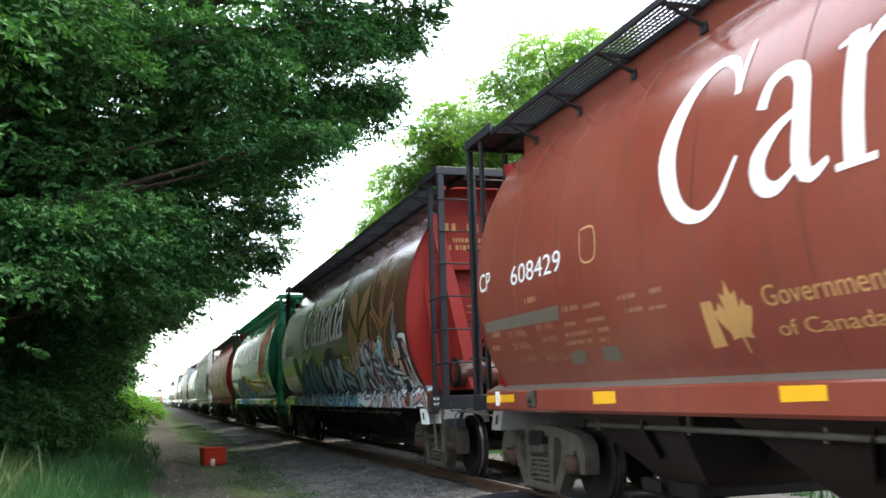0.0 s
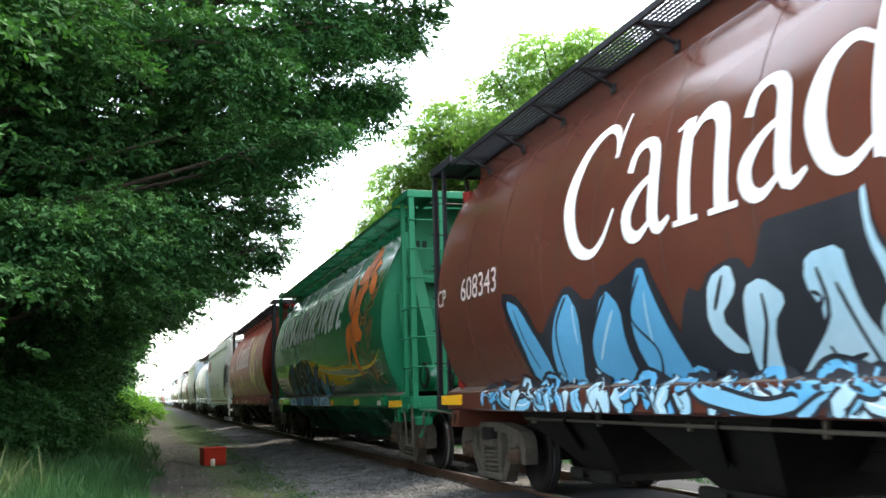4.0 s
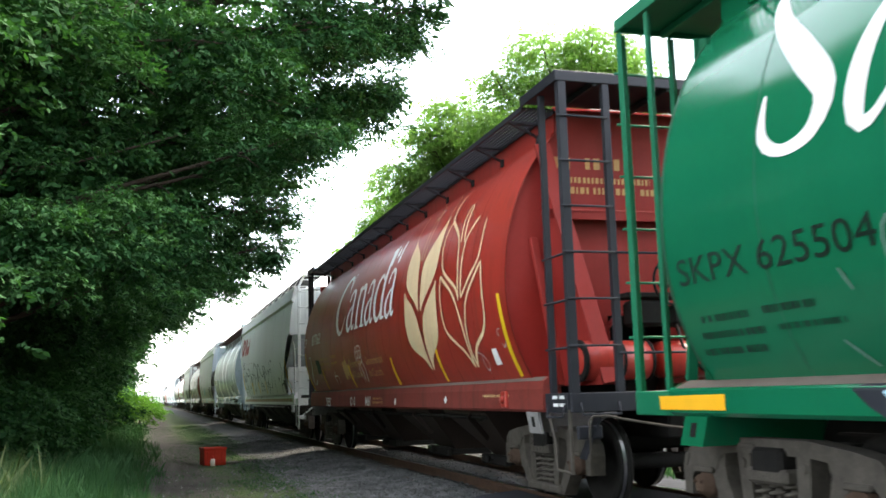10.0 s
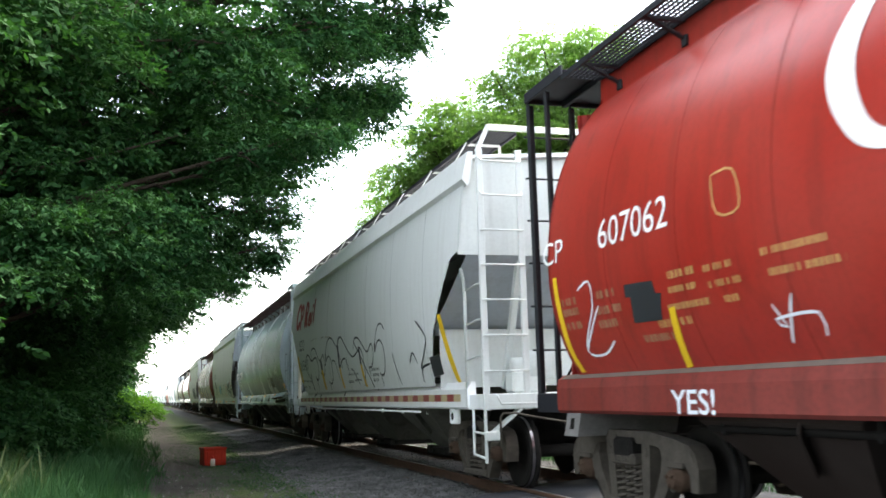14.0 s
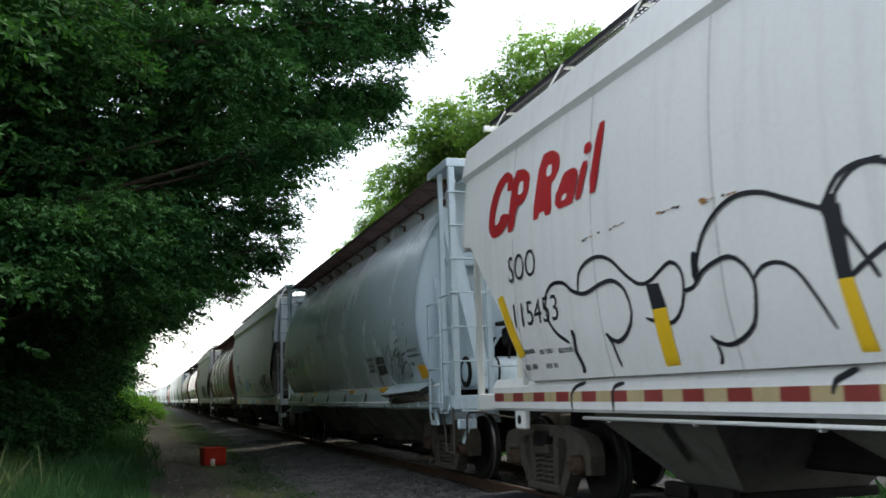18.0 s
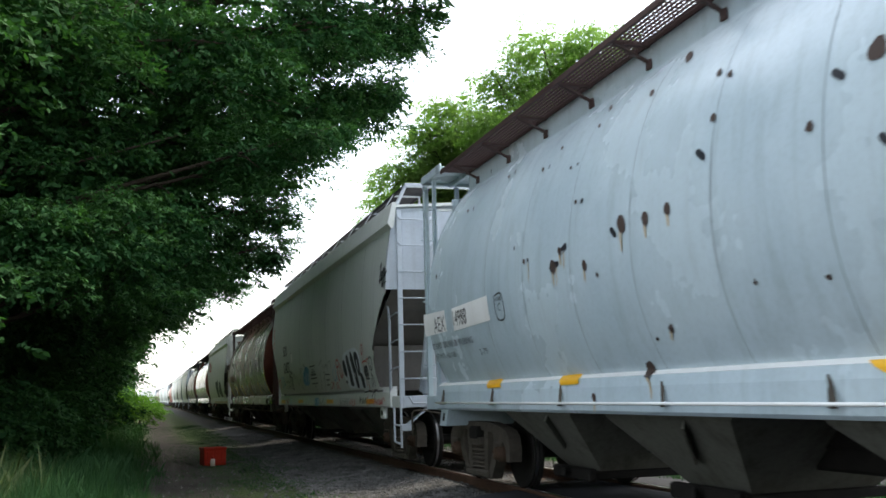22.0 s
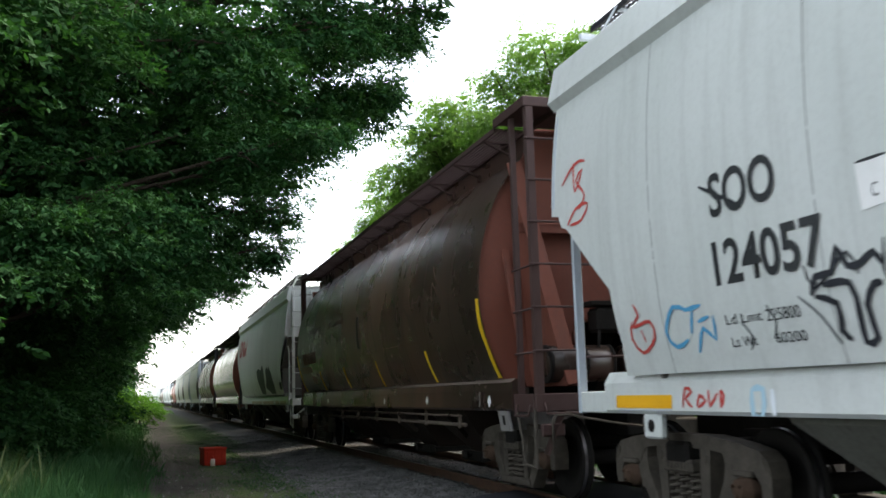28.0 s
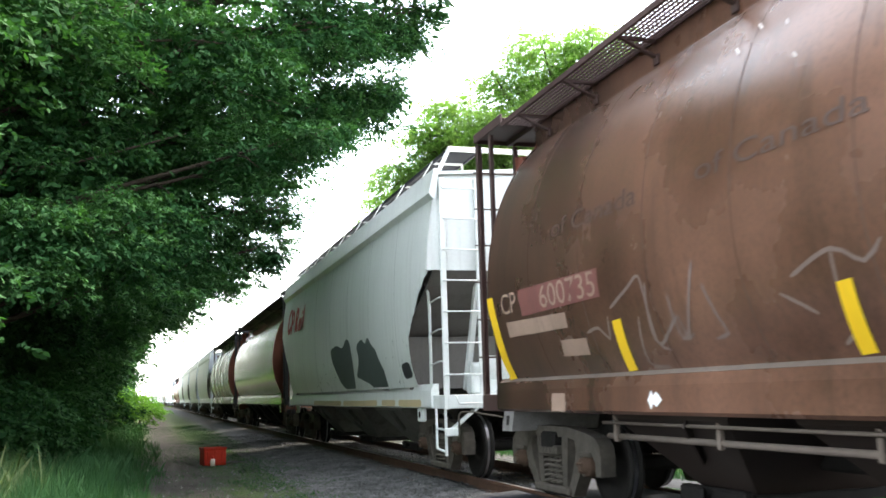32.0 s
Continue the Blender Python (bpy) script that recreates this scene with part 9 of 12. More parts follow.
fill(CAR_E, "rust_mark", RUST_DARK, [(11.43, 2.66), (11.37, 2.66), (11.37, 2.65), (11.44, 2.64)], 0.0055)
fill(CAR_E, "rust_mark", RUST_FLAKE, [(11.36, 2.65), (11.3, 2.65), (11.3, 2.64), (11.36, 2.64)], 0.0055)
fill(CAR_E, "rust_mark", RUST_DARK, [(11.29, 2.66), (11.23, 2.66), (11.23, 2.65), (11.29, 2.65)], 0.0055)
fill(CAR_E, "rust_mark", RUST_FLAKE, [(10.69, 2.64), (10.62, 2.64), (10.62, 2.62), (10.69, 2.62)], 0.0055)
fill(CAR_E, "rust_mark", RUST_DARK, [(10.61, 2.63), (10.55, 2.63), (10.55, 2.61), (10.62, 2.61)], 0.0055)
fill(CAR_E, "rust_mark", RUST_FLAKE, [(10.54, 2.63), (10.49, 2.63), (10.49, 2.62), (10.54, 2.62)], 0.0055)
fill(CAR_E, "rust_mark", RUST_DARK, [(10.46, 2.64), (10.39, 2.63), (10.4, 2.62), (10.46, 2.62)], 0.0055)
fill(CAR_E, "rust_mark", RUST_DARK, [(10.39, 2.63), (10.34, 2.63), (10.35, 2.61), (10.39, 2.61)], 0.0055)
fill(CAR_E, "rust_mark", RUST_FLAKE, [(10.06, 2.62), (9.99, 2.61), (9.99, 2.6), (10.06, 2.61)], 0.0055)
fill(CAR_E, "rust_mark", RUST_DARK, [(9.99, 2.6), (9.94, 2.6), (9.95, 2.59), (9.99, 2.59)], 0.0055)
fill(CAR_E, "rust_mark", RUST_FLAKE, [(9.92, 2.6), (9.85, 2.59), (9.86, 2.59), (9.92, 2.59)], 0.0055)
fill(CAR_E, "rust_mark", RUST_DARK, [(9.78, 2.6), (9.74, 2.59), (9.74, 2.57), (9.78, 2.58)], 0.0055)
fill(CAR_E, "rust_mark", RUST_FLAKE, [(9.71, 2.59), (9.66, 2.58), (9.66, 2.57), (9.72, 2.57)], 0.0055)
fill(CAR_E, "rust_mark", RUST_FLAKE, [(9.65, 2.59), (9.6, 2.58), (9.6, 2.57), (9.65, 2.57)], 0.0055)
fill(CAR_E, "rust_mark", RUST_FLAKE, [(10.08, 2.62), (9.99, 2.62), (9.97, 2.58), (10.04, 2.57)], 0.006)
words(CAR_E, "SOO", BLACK_MARK, 14, 2.46, 0.78, 0.29, 0, 0.005, fat=0, label="black lettering")
words(CAR_E, "115453", BLACK_MARK, 13.95, 1.95, 1.19, 0.26, 0, 0.005, fat=0, label="black car number")
bar_line(CAR_E, GREY_TAG, 13.89, 1.65, 0.39, 0.05)
bar_line(CAR_E, GREY_TAG, 13.4, 1.63, 0.38, 0.05)
bar_line(CAR_E, GREY_TAG, 12.92, 1.62, 0.41, 0.05)
bar_line(CAR_E, GREY_TAG, 13.9, 1.48, 0.33, 0.06)
bar_line(CAR_E, GREY_TAG, 13.32, 1.48, 0.33, 0.05)
stroke(CAR_E, "graffiti", SPRAY_BLACK, 0.036, [(8.65, 1.85), (8.28, 2.01), (8, 2.02), (7.82, 1.88), (7.76, 1.69)], 0.005, label="black sprayed line")
stroke(CAR_E, "graffiti", SPRAY_BLACK, 0.036, [(7.52, 1.79), (7.34, 1.76), (7.13, 1.6), (6.99, 1.46)], 0.005, label="black sprayed line")
stroke(CAR_E, "graffiti", SPRAY_BLACK, 0.036, [(8.78, 2.28), (8.61, 2.46), (8.34, 2.49), (8.06, 2.38), (7.61, 2.15), (7.19, 2.03), (6.76, 2.11), (6.54, 2.19)], 0.005, label="black sprayed line")
stroke(CAR_E, "graffiti", SPRAY_BLACK, 0.036, [(7.11, 2.16), (6.97, 2.35), (6.74, 2.38), (6.5, 2.33), (6.18, 2.17), (5.92, 2.06), (5.71, 2.12), (5.56, 2.19), (5.45, 2.16), (5.41, 2.02), (5.49, 1.88), (5.69, 1.77), (5.88, 1.77), (5.85, 1.61)], 0.005, label="black sprayed line")
stroke(CAR_E, "graffiti", SPRAY_BLACK, 0.036, [(6.53, 2.19), (6.32, 2.06), (6.26, 1.84), (6.34, 1.64), (6.58, 1.44)], 0.005, label="black sprayed line")
stroke(CAR_E, "graffiti", SPRAY_BLACK, 0.03, [(5.25, 2.02), (5.18, 2.2), (5.03, 2.39), (4.83, 2.49), (4.61, 2.48), (4.42, 2.37)], 0.005)
stroke(CAR_E, "graffiti", SPRAY_BLACK, 0.034, [(5.25, 2.02), (5.05, 2.18), (4.8, 2.21), (4.61, 2.1), (4.56, 1.92), (4.67, 1.72), (4.85, 1.61), (5.05, 1.61), (5.09, 1.66)], 0.005)
stroke(CAR_E, "graffiti", SPRAY_BLACK, 0.034, [(5.07, 1.6), (5.05, 1.5), (5.07, 1.39)], 0.005)
fill(CAR_E, "graffiti", SPRAY_BLACK, [(5.28, 2.18), (5.17, 2.19), (5.18, 2.04), (5.29, 2.01)], 0.006)
stroke(CAR_E, "graffiti", SPRAY_BLACK, 0.036, [(2.42, 2.36), (1.95, 2.09), (2.11, 1.86), (2.44, 1.63)], 0.005)
stroke(CAR_E, "graffiti", SPRAY_BLACK, 0.036, [(2.57, 1.72), (2.75, 1.89), (3.01, 1.73)], 0.005)
stroke(CAR_E, "graffiti", SPRAY_BLACK, 0.036, [(2.45, 1.39), (2.36, 1.63), (1.9, 1.69)], 0.005)
stroke(CAR_E, "graffiti", SPRAY_BLACK, 0.036, [(7.05, 2.33), (6.3, 1.87), (5.78, 1.35)], 0.005)
stroke(CAR_E, "graffiti", SPRAY_BLACK, 0.036, [(4.02, 1.96), (3.8, 1.41)], 0.005)
patch(CAR_E, "paint_strip", SPRAY_BLACK, [(10.97, 2.09), (10.93, 1.88)], [(10.77, 2.08), (10.7, 1.88)], 0.007)
patch(CAR_E, "paint_strip", SPRAY_BLACK, [(8.77, 2.31), (8.73, 1.86)], [(8.61, 2.3), (8.6, 1.86)], 0.007)
patch(CAR_E, "paint_strip", SPRAY_BLACK, [(6.64, 2.19), (6.59, 1.85)], [(6.51, 2.18), (6.46, 1.85)], 0.007)
patch(CAR_E, "paint_strip", YELLOW, [(10.93, 1.88), (10.93, 1.36)], [(10.7, 1.88), (10.71, 1.37)], 0.007, label="yellow painted strip")
patch(CAR_E, "paint_strip", YELLOW, [(8.73, 1.86), (8.69, 1.37)], [(8.6, 1.86), (8.54, 1.37)], 0.007, label="yellow painted strip")
patch(CAR_E, "paint_strip", YELLOW, [(6.59, 1.85), (6.51, 1.37)], [(6.46, 1.85), (6.37, 1.38)], 0.007, label="yellow painted strip")
patch(CAR_E, "paint_strip", YELLOW, [(14.41, 2.32), (13.99, 1.61)], [(14.23, 2.35), (13.81, 1.65)], 0.007, label="yellow painted strip")
patch(CAR_E, "paint_strip", YELLOW, [(1.27, 2.36), (1.03, 1.88), (0.83, 1.39)], [(1.1, 2.35), (0.84, 1.88), (0.67, 1.4)], 0.007)
patch(CAR_E, "stencil_patch", BLACK_MARK, [(1.88, 1.78), (1.86, 1.49)], [(1.36, 1.8), (1.34, 1.52)], 0.005)
bar_line(CAR_E, GREY_TAG, 7.91, 1.67, 0.43, 0.04)
bar_line(CAR_E, GREY_TAG, 7.39, 1.67, 0.43, 0.04)
bar_line(CAR_E, GREY_TAG, 8.04, 1.52, 0.58, 0.05)
bar_line(CAR_E, GREY_TAG, 7.36, 1.54, 0.59, 0.04)
bar_line(CAR_E, GREY_TAG, 5.78, 1.7, 0.65, 0.05)
bar_line(CAR_E, GREY_TAG, 5.73, 1.6, 0.51, 0.05)
bar_line(CAR_E, GREY_TAG, 5.75, 1.5, 0.38, 0.06)
for k in range(46):
    y = 0.9 + k * 0.31
    patch(CAR_E, "sill_stripe", RED_STRIPE if k % 2 else GOLD_STRIPE, [(y + 0.31, 1.235), (y + 0.31, 1.135)], [(y, 1.235), (y, 1.135)], 0.004, label="red and gold reflective stripe" if k == 0 else "")


# Blue-grey car
patch(CAR_F, "stencil_patch", BLACK_MARK, [(4.01, 1.93), (4.08, 1.6)], [(3.4, 1.92), (3.43, 1.62)], 0.005, label="black stencil panel")
stroke(CAR_F, "stencil_line", BLUE_GREY, 0.02, [(4.05, 1.78), (3.37, 1.79)], 0.008)
stroke(CAR_F, "stencil_line", BLUE_GREY, 0.02, [(3.6, 1.91), (3.72, 1.62)], 0.008)
patch(CAR_F, "reflector", REFLECT, [(1.45, 1.7), (1.47, 1.48)], [(1, 1.69), (1.03, 1.5)], 0.005, label="orange patch")
stroke(CAR_F, "graffiti", BLACK_MARK, 0.03, [(3.31, 2.09), (3.24, 1.86), (3.32, 1.67)], 0.005)
stroke(CAR_F, "graffiti", BLACK_MARK, 0.03, [(3.16, 1.92), (2.86, 2.09), (2.87, 1.84), (3.19, 1.59)], 0.005)
stroke(CAR_F, "graffiti", BLACK_MARK, 0.03, [(2.79, 1.83), (2.4, 2.02), (2.58, 1.88), (2.23, 1.92), (2.59, 1.69)], 0.005)
stroke(CAR_F, "graffiti", BLACK_MARK, 0.03, [(2.44, 2.08), (2.17, 2.15), (2.16, 2.03)], 0.005)
stroke(CAR_F, "graffiti", BLACK_MARK, 0.03, [(2.58, 1.57), (1.97, 1.78), (1.87, 1.6), (2.11, 1.52)], 0.005)
stroke(CAR_F, "graffiti", BLACK_MARK, 0.03, [(1.72, 2.02), (1.57, 2.15)], 0.005)
stroke(CAR_F, "graffiti", BLACK_MARK, 0.03, [(2.18, 1.88), (1.86, 1.92)], 0.005)
bar_line(CAR_F, BLACK_MARK, 1.79, 1.91, 0.66, 0.05)
bar_line(CAR_F, BLACK_MARK, 1.79, 1.83, 0.72, 0.04)
bar_line(CAR_F, BLACK_MARK, 1.76, 1.7, 0.2, 0.05)
bar_line(CAR_F, BLACK_MARK, 4.75, 1.88, 0.57, 0.05)
bar_line(CAR_F, BLACK_MARK, 4.75, 1.77, 0.51, 0.05)
bar_line(CAR_F, BLACK_MARK, 4.75, 1.67, 0.56, 0.05)
stroke(CAR_F, "dent", SPRAY_BLACK, 0.055, [(5.81, 2.59), (5.78, 2.56), (5.75, 2.53)], 0.004, label="rusty dent")
stroke(CAR_F, "dent", SPRAY_BLACK, 0.055, [(3.78, 2.39), (3.76, 2.37), (3.75, 2.34)], 0.004, label="rusty dent")
stroke(CAR_F, "dent", SPRAY_BLACK, 0.055, [(7.09, 3.12), (7.03, 3.08), (6.97, 3.04)], 0.004, label="rusty dent")
stroke(CAR_F, "dent", SPRAY_BLACK, 0.055, [(4.53, 2.36), (4.52, 2.33), (4.5, 2.31)], 0.004, label="rusty dent")
stroke(CAR_F, "dent", SPRAY_BLACK, 0.055, [(5.16, 2.44), (5.14, 2.41), (5.12, 2.38)], 0.004, label="rusty dent")
stroke(CAR_F, "dent", SPRAY_BLACK, 0.055, [(6.68, 2.61), (6.64, 2.57), (6.61, 2.54)], 0.004, label="rusty dent")
stroke(CAR_F, "dent", SPRAY_BLACK, 0.055, [(5.69, 2.19), (5.68, 2.16), (5.67, 2.13)], 0.004, label="rusty dent")
stroke(CAR_F, "dent", SPRAY_BLACK, 0.055, [(11.28, 2.49), (11.23, 2.45), (11.18, 2.4)], 0.004, label="rusty dent")
stroke(CAR_F, "dent", SPRAY_BLACK, 0.055, [(9.94, 2.65), (9.88, 2.6), (9.83, 2.56)], 0.004, label="rusty dent")
stroke(CAR_F, "dent", SPRAY_BLACK, 0.055, [(2.93, 2.5), (2.91, 2.48), (2.9, 2.45)], 0.004, label="rusty dent")
stroke(CAR_F, "dent", SPRAY_BLACK, 0.055, [(1.73, 2.38), (1.72, 2.35), (1.72, 2.33)], 0.004, label="rusty dent")
stroke(CAR_F, "dent", SPRAY_BLACK, 0.13, [(10.94, 2.66), (10.93, 2.63), (10.93, 2.6)], 0.004, label="rusty dent")
stroke(CAR_F, "rust_streak", RUST_STAIN, 0.02, [(10.94, 2.61), (10.93, 2.52), (10.93, 2.42)], 0.003)
stroke(CAR_F, "dent", SPRAY_BLACK, 0.13, [(11.12, 2.52), (11.12, 2.49), (11.12, 2.46)], 0.004, label="rusty dent")
stroke(CAR_F, "rust_streak", RUST_STAIN, 0.02, [(11.12, 2.47), (11.12, 2.38), (11.13, 2.28)], 0.003)
stroke(CAR_F, "dent", SPRAY_BLACK, 0.055, [(11.86, 2.66), (11.86, 2.64), (11.85, 2.62)], 0.004, label="rusty dent")
stroke(CAR_F, "rust_streak", RUST_STAIN, 0.02, [(11.86, 2.62), (11.84, 2.52), (11.85, 2.4)], 0.003)
stroke(CAR_F, "dent", SPRAY_BLACK, 0.055, [(12.29, 2.85), (12.28, 2.83), (12.28, 2.81)], 0.004, label="rusty dent")
stroke(CAR_F, "dent", SPRAY_BLACK, 0.03, [(11.79, 3.68), (11.77, 3.66), (11.75, 3.63)], 0.004, label="rusty dent")
stroke(CAR_F, "dent", SPRAY_BLACK, 0.03, [(10.9, 3.49), (10.89, 3.47), (10.88, 3.45)], 0.004, label="rusty dent")
stroke(CAR_F, "dent", SPRAY_BLACK, 0.055, [(10.59, 3.05), (10.58, 3.03), (10.57, 3.01)], 0.004, label="rusty dent")
stroke(CAR_F, "dent", SPRAY_BLACK, 0.03, [(14.42, 3.74), (14.37, 3.7), (14.32, 3.66)], 0.004, label="rusty dent")
stroke(CAR_F, "dent", SPRAY_BLACK, 0.03, [(13.2, 3.97), (13.15, 3.93), (13.1, 3.89)], 0.004, label="rusty dent")
stroke(CAR_F, "dent", SPRAY_BLACK, 0.055, [(15.35, 2.92), (15.33, 2.89), (15.31, 2.86)], 0.004, label="rusty dent")
stroke(CAR_F, "dent", SPRAY_BLACK, 0.03, [(14.4, 4.26), (14.39, 4.24), (14.38, 4.21)], 0.004, label="rusty dent")
stroke(CAR_F, "dent", SPRAY_BLACK, 0.03, [(15.9, 4.16), (15.89, 4.13), (15.81, 4.08)], 0.004, label="rusty dent")
stroke(CAR_F, "dent", SPRAY_BLACK, 0.055, [(8.58, 3), (8.51, 2.96), (8.45, 2.91)], 0.004, label="rusty dent")
stroke(CAR_F, "dent", SPRAY_BLACK, 0.055, [(6.48, 3.02), (6.43, 2.98), (6.38, 2.95)], 0.004, label="rusty dent")
patch(CAR_F, "label_panel", WHITE_MARK, [(15.92, 2.4), (15.95, 2.08)], [(14.89, 2.38), (14.88, 2.09)], 0.005, label="white painted number panel")
patch(CAR_F, "label_panel", WHITE_MARK, [(14.58, 2.37), (14.58, 2.07)], [(13.17, 2.4), (13.15, 2.1)], 0.005)
words(CAR_F, "AEX", BLACK_MARK, 15.45, 2.1, 0.52, 0.21, 0, 0.008, fat=0)
words(CAR_F, "14988", BLACK_MARK, 14.55, 2.13, 0.55, 0.2, 0, 0.008, fat=0)
stroke(CAR_F, "stencil_box", BLACK_MARK, 0.02, [(12.94, 2.36), (12.7, 2.37), (12.66, 2.1), (12.9, 2.1), (12.94, 2.36)], 0.005)
words(CAR_F, "C", BLACK_MARK, 12.83, 2.18, 0.08, 0.09, 0, 0.005, fat=0)
bar_line(CAR_F, BLACK_MARK, 12.9, 2.3, 0.19, 0.04)
words(CAR_F, "LD.LMT. 200,900 LB  91,150 KG", BLACK_MARK, 15.71, 1.88, 1.77, 0.08, 0, 0.005, fat=0)
words(CAR_F, "LT.WT.  62,100", BLACK_MARK, 15.68, 1.74, 0.91, 0.07, 0, 0.005, fat=0)
words(CAR_F, "2-79", BLACK_MARK, 13.81, 1.72, 0.28, 0.07, 0, 0.005, fat=0)
patch(CAR_F, "reflector", REFLECT, [(13.96, 1.4), (13.85, 1.3)], [(13.49, 1.41), (13.38, 1.31)], 0.006, label="yellow reflector")
patch(CAR_F, "reflector", REFLECT, [(11.71, 1.4), (11.63, 1.3)], [(11.24, 1.41), (11.19, 1.31)], 0.006, label="yellow reflector")
patch(CAR_F, "reflector", REFLECT, [(4.43, 1.39), (4.28, 1.31)], [(3.96, 1.4), (3.82, 1.32)], 0.006, label="yellow reflector")
patch(CAR_F, "reflector", REFLECT, [(7.22, 1.38), (7.05, 1.3)], [(6.7, 1.38), (6.54, 1.3)], 0.006, label="yellow reflector")
stroke(CAR_F, "dent", RUST_DARK, 0.052, [(11.99, 2.66), (11.95, 2.63), (11.96, 2.61)], 0.008)
stroke(CAR_F, "dent", RUST_DARK, 0.097, [(11.24, 2.53), (11.17, 2.47), (11.2, 2.42)], 0.008)
stroke(CAR_F, "rust_streak", RUST_STAIN, 0.03, [(11.21, 2.43), (11.2, 2.37), (11.19, 2.28)], 0.006)
stroke(CAR_F, "dent", RUST_DARK, 0.075, [(11.06, 2.64), (11.01, 2.6), (11.03, 2.57)], 0.008)
stroke(CAR_F, "rust_streak", RUST_STAIN, 0.03, [(11.04, 2.58), (11.01, 2.53), (10.99, 2.46)], 0.006)
stroke(CAR_F, "dent", RUST_DARK, 0.083, [(10.51, 2.43), (10.47, 2.39), (10.49, 2.35)], 0.008)
stroke(CAR_F, "rust_streak", RUST_STAIN, 0.03, [(10.5, 2.36), (10.49, 2.31), (10.49, 2.24)], 0.006)
stroke(CAR_F, "dent", RUST_DARK, 0.128, [(9.79, 2.71), (9.72, 2.64), (9.74, 2.58)], 0.008)
stroke(CAR_F, "rust_streak", RUST_STAIN, 0.03, [(9.76, 2.6), (9.74, 2.52), (9.73, 2.41)], 0.006)
stroke(CAR_F, "dent", RUST_DARK, 0.097, [(9.36, 2.66), (9.31, 2.62), (9.33, 2.57)], 0.008)
stroke(CAR_F, "rust_streak", RUST_STAIN, 0.03, [(9.34, 2.59), (9.32, 2.53), (9.31, 2.46)], 0.006)
stroke(CAR_F, "dent", RUST_DARK, 0.09, [(9, 2.67), (8.96, 2.63), (8.97, 2.59)], 0.008)
stroke(CAR_F, "rust_streak", RUST_STAIN, 0.03, [(8.98, 2.6), (8.96, 2.56), (8.95, 2.49)], 0.006)
stroke(CAR_F, "dent", RUST_DARK, 0.045, [(10.74, 3.06), (10.71, 3.04), (10.71, 3.02)], 0.008)
stroke(CAR_F, "dent", RUST_DARK, 0.068, [(8.42, 3.24), (8.39, 3.2), (8.39, 3.18)], 0.008)
stroke(CAR_F, "dent", RUST_DARK, 0.052, [(8.51, 3.62), (8.48, 3.6), (8.47, 3.57)], 0.008)
stroke(CAR_F, "dent", RUST_DARK, 0.052, [(8.32, 3.55), (8.3, 3.52), (8.29, 3.5)], 0.008)
stroke(CAR_F, "dent", RUST_DARK, 0.075, [(7.29, 2.84), (7.27, 2.82), (7.28, 2.79)], 0.008)
stroke(CAR_F, "dent", RUST_DARK, 0.15, [(6.75, 3.18), (6.71, 3.12), (6.71, 3.06)], 0.008)
stroke(CAR_F, "dent", RUST_DARK, 0.068, [(9.24, 1.74), (9.23, 1.72), (9.26, 1.69)], 0.008)
stroke(CAR_F, "rust_streak", RUST_STAIN, 0.03, [(9.26, 1.7), (9.27, 1.67), (9.29, 1.62)], 0.006)
stroke(CAR_F, "dent", RUST_DARK, 0.143, [(9.85, 1.47), (9.84, 1.42), (9.84, 1.34)], 0.008)
stroke(CAR_F, "rust_streak", RUST_STAIN, 0.03, [(9.87, 1.36), (9.78, 1.28), (9.77, 1.16)], 0.006)
stroke(CAR_F, "dent", RUST_DARK, 0.075, [(10.9, 1.2), (10.86, 1.17), (10.88, 1.14)], 0.008)
stroke(CAR_F, "rust_streak", RUST_STAIN, 0.03, [(10.89, 1.14), (10.87, 1.1), (10.86, 1.04)], 0.006)
stroke(CAR_F, "dent", RUST_DARK, 0.045, [(8, 1.95), (7.99, 1.94), (8, 1.92)], 0.008)
stroke(CAR_F, "dent", RUST_DARK, 0.052, [(7.28, 1.9), (7.28, 1.89), (7.29, 1.87)], 0.008)
stroke(CAR_F, "dent", RUST_DARK, 0.045, [(10.74, 4.04), (10.66, 3.99), (10.63, 3.96)], 0.008)
stroke(CAR_F, "dent", RUST_DARK, 0.037, [(10.74, 3.84), (10.69, 3.81), (10.67, 3.79)], 0.008)
stroke(CAR_F, "dent", RUST_DARK, 0.052, [(9.73, 3.86), (9.67, 3.82), (9.65, 3.79)], 0.008)
stroke(CAR_F, "dent", RUST_DARK, 0.075, [(9.36, 4.09), (9.24, 4.01), (9.19, 3.96)], 0.008)
stroke(CAR_F, "dent", RUST_DARK, 0.037, [(11.98, 3.69), (11.93, 3.66), (11.91, 3.64)], 0.008)
stroke(CAR_F, "dent", RUST_DARK, 0.037, [(11.07, 3.48), (11.03, 3.46), (11.03, 3.45)], 0.008)
stroke(CAR_F, "dent", RUST_DARK, 0.037, [(14.67, 3.74), (14.59, 3.71), (14.56, 3.68)], 0.008)
stroke(CAR_F, "dent", RUST_DARK, 0.045, [(10.25, 2.29), (10.23, 2.27), (10.24, 2.25)], 0.008)
stroke(CAR_F, "dent", RUST_DARK, 0.037, [(13.38, 3.93), (13.3, 3.9), (13.26, 3.87)], 0.008)
stroke(CAR_F, "dent", RUST_DARK, 0.037, [(9.51, 1.66), (9.5, 1.65), (9.52, 1.64)], 0.008)
stroke(CAR_F, "dent", RUST_DARK, 0.037, [(11.65, 3.85), (11.59, 3.82), (11.57, 3.8)], 0.008)
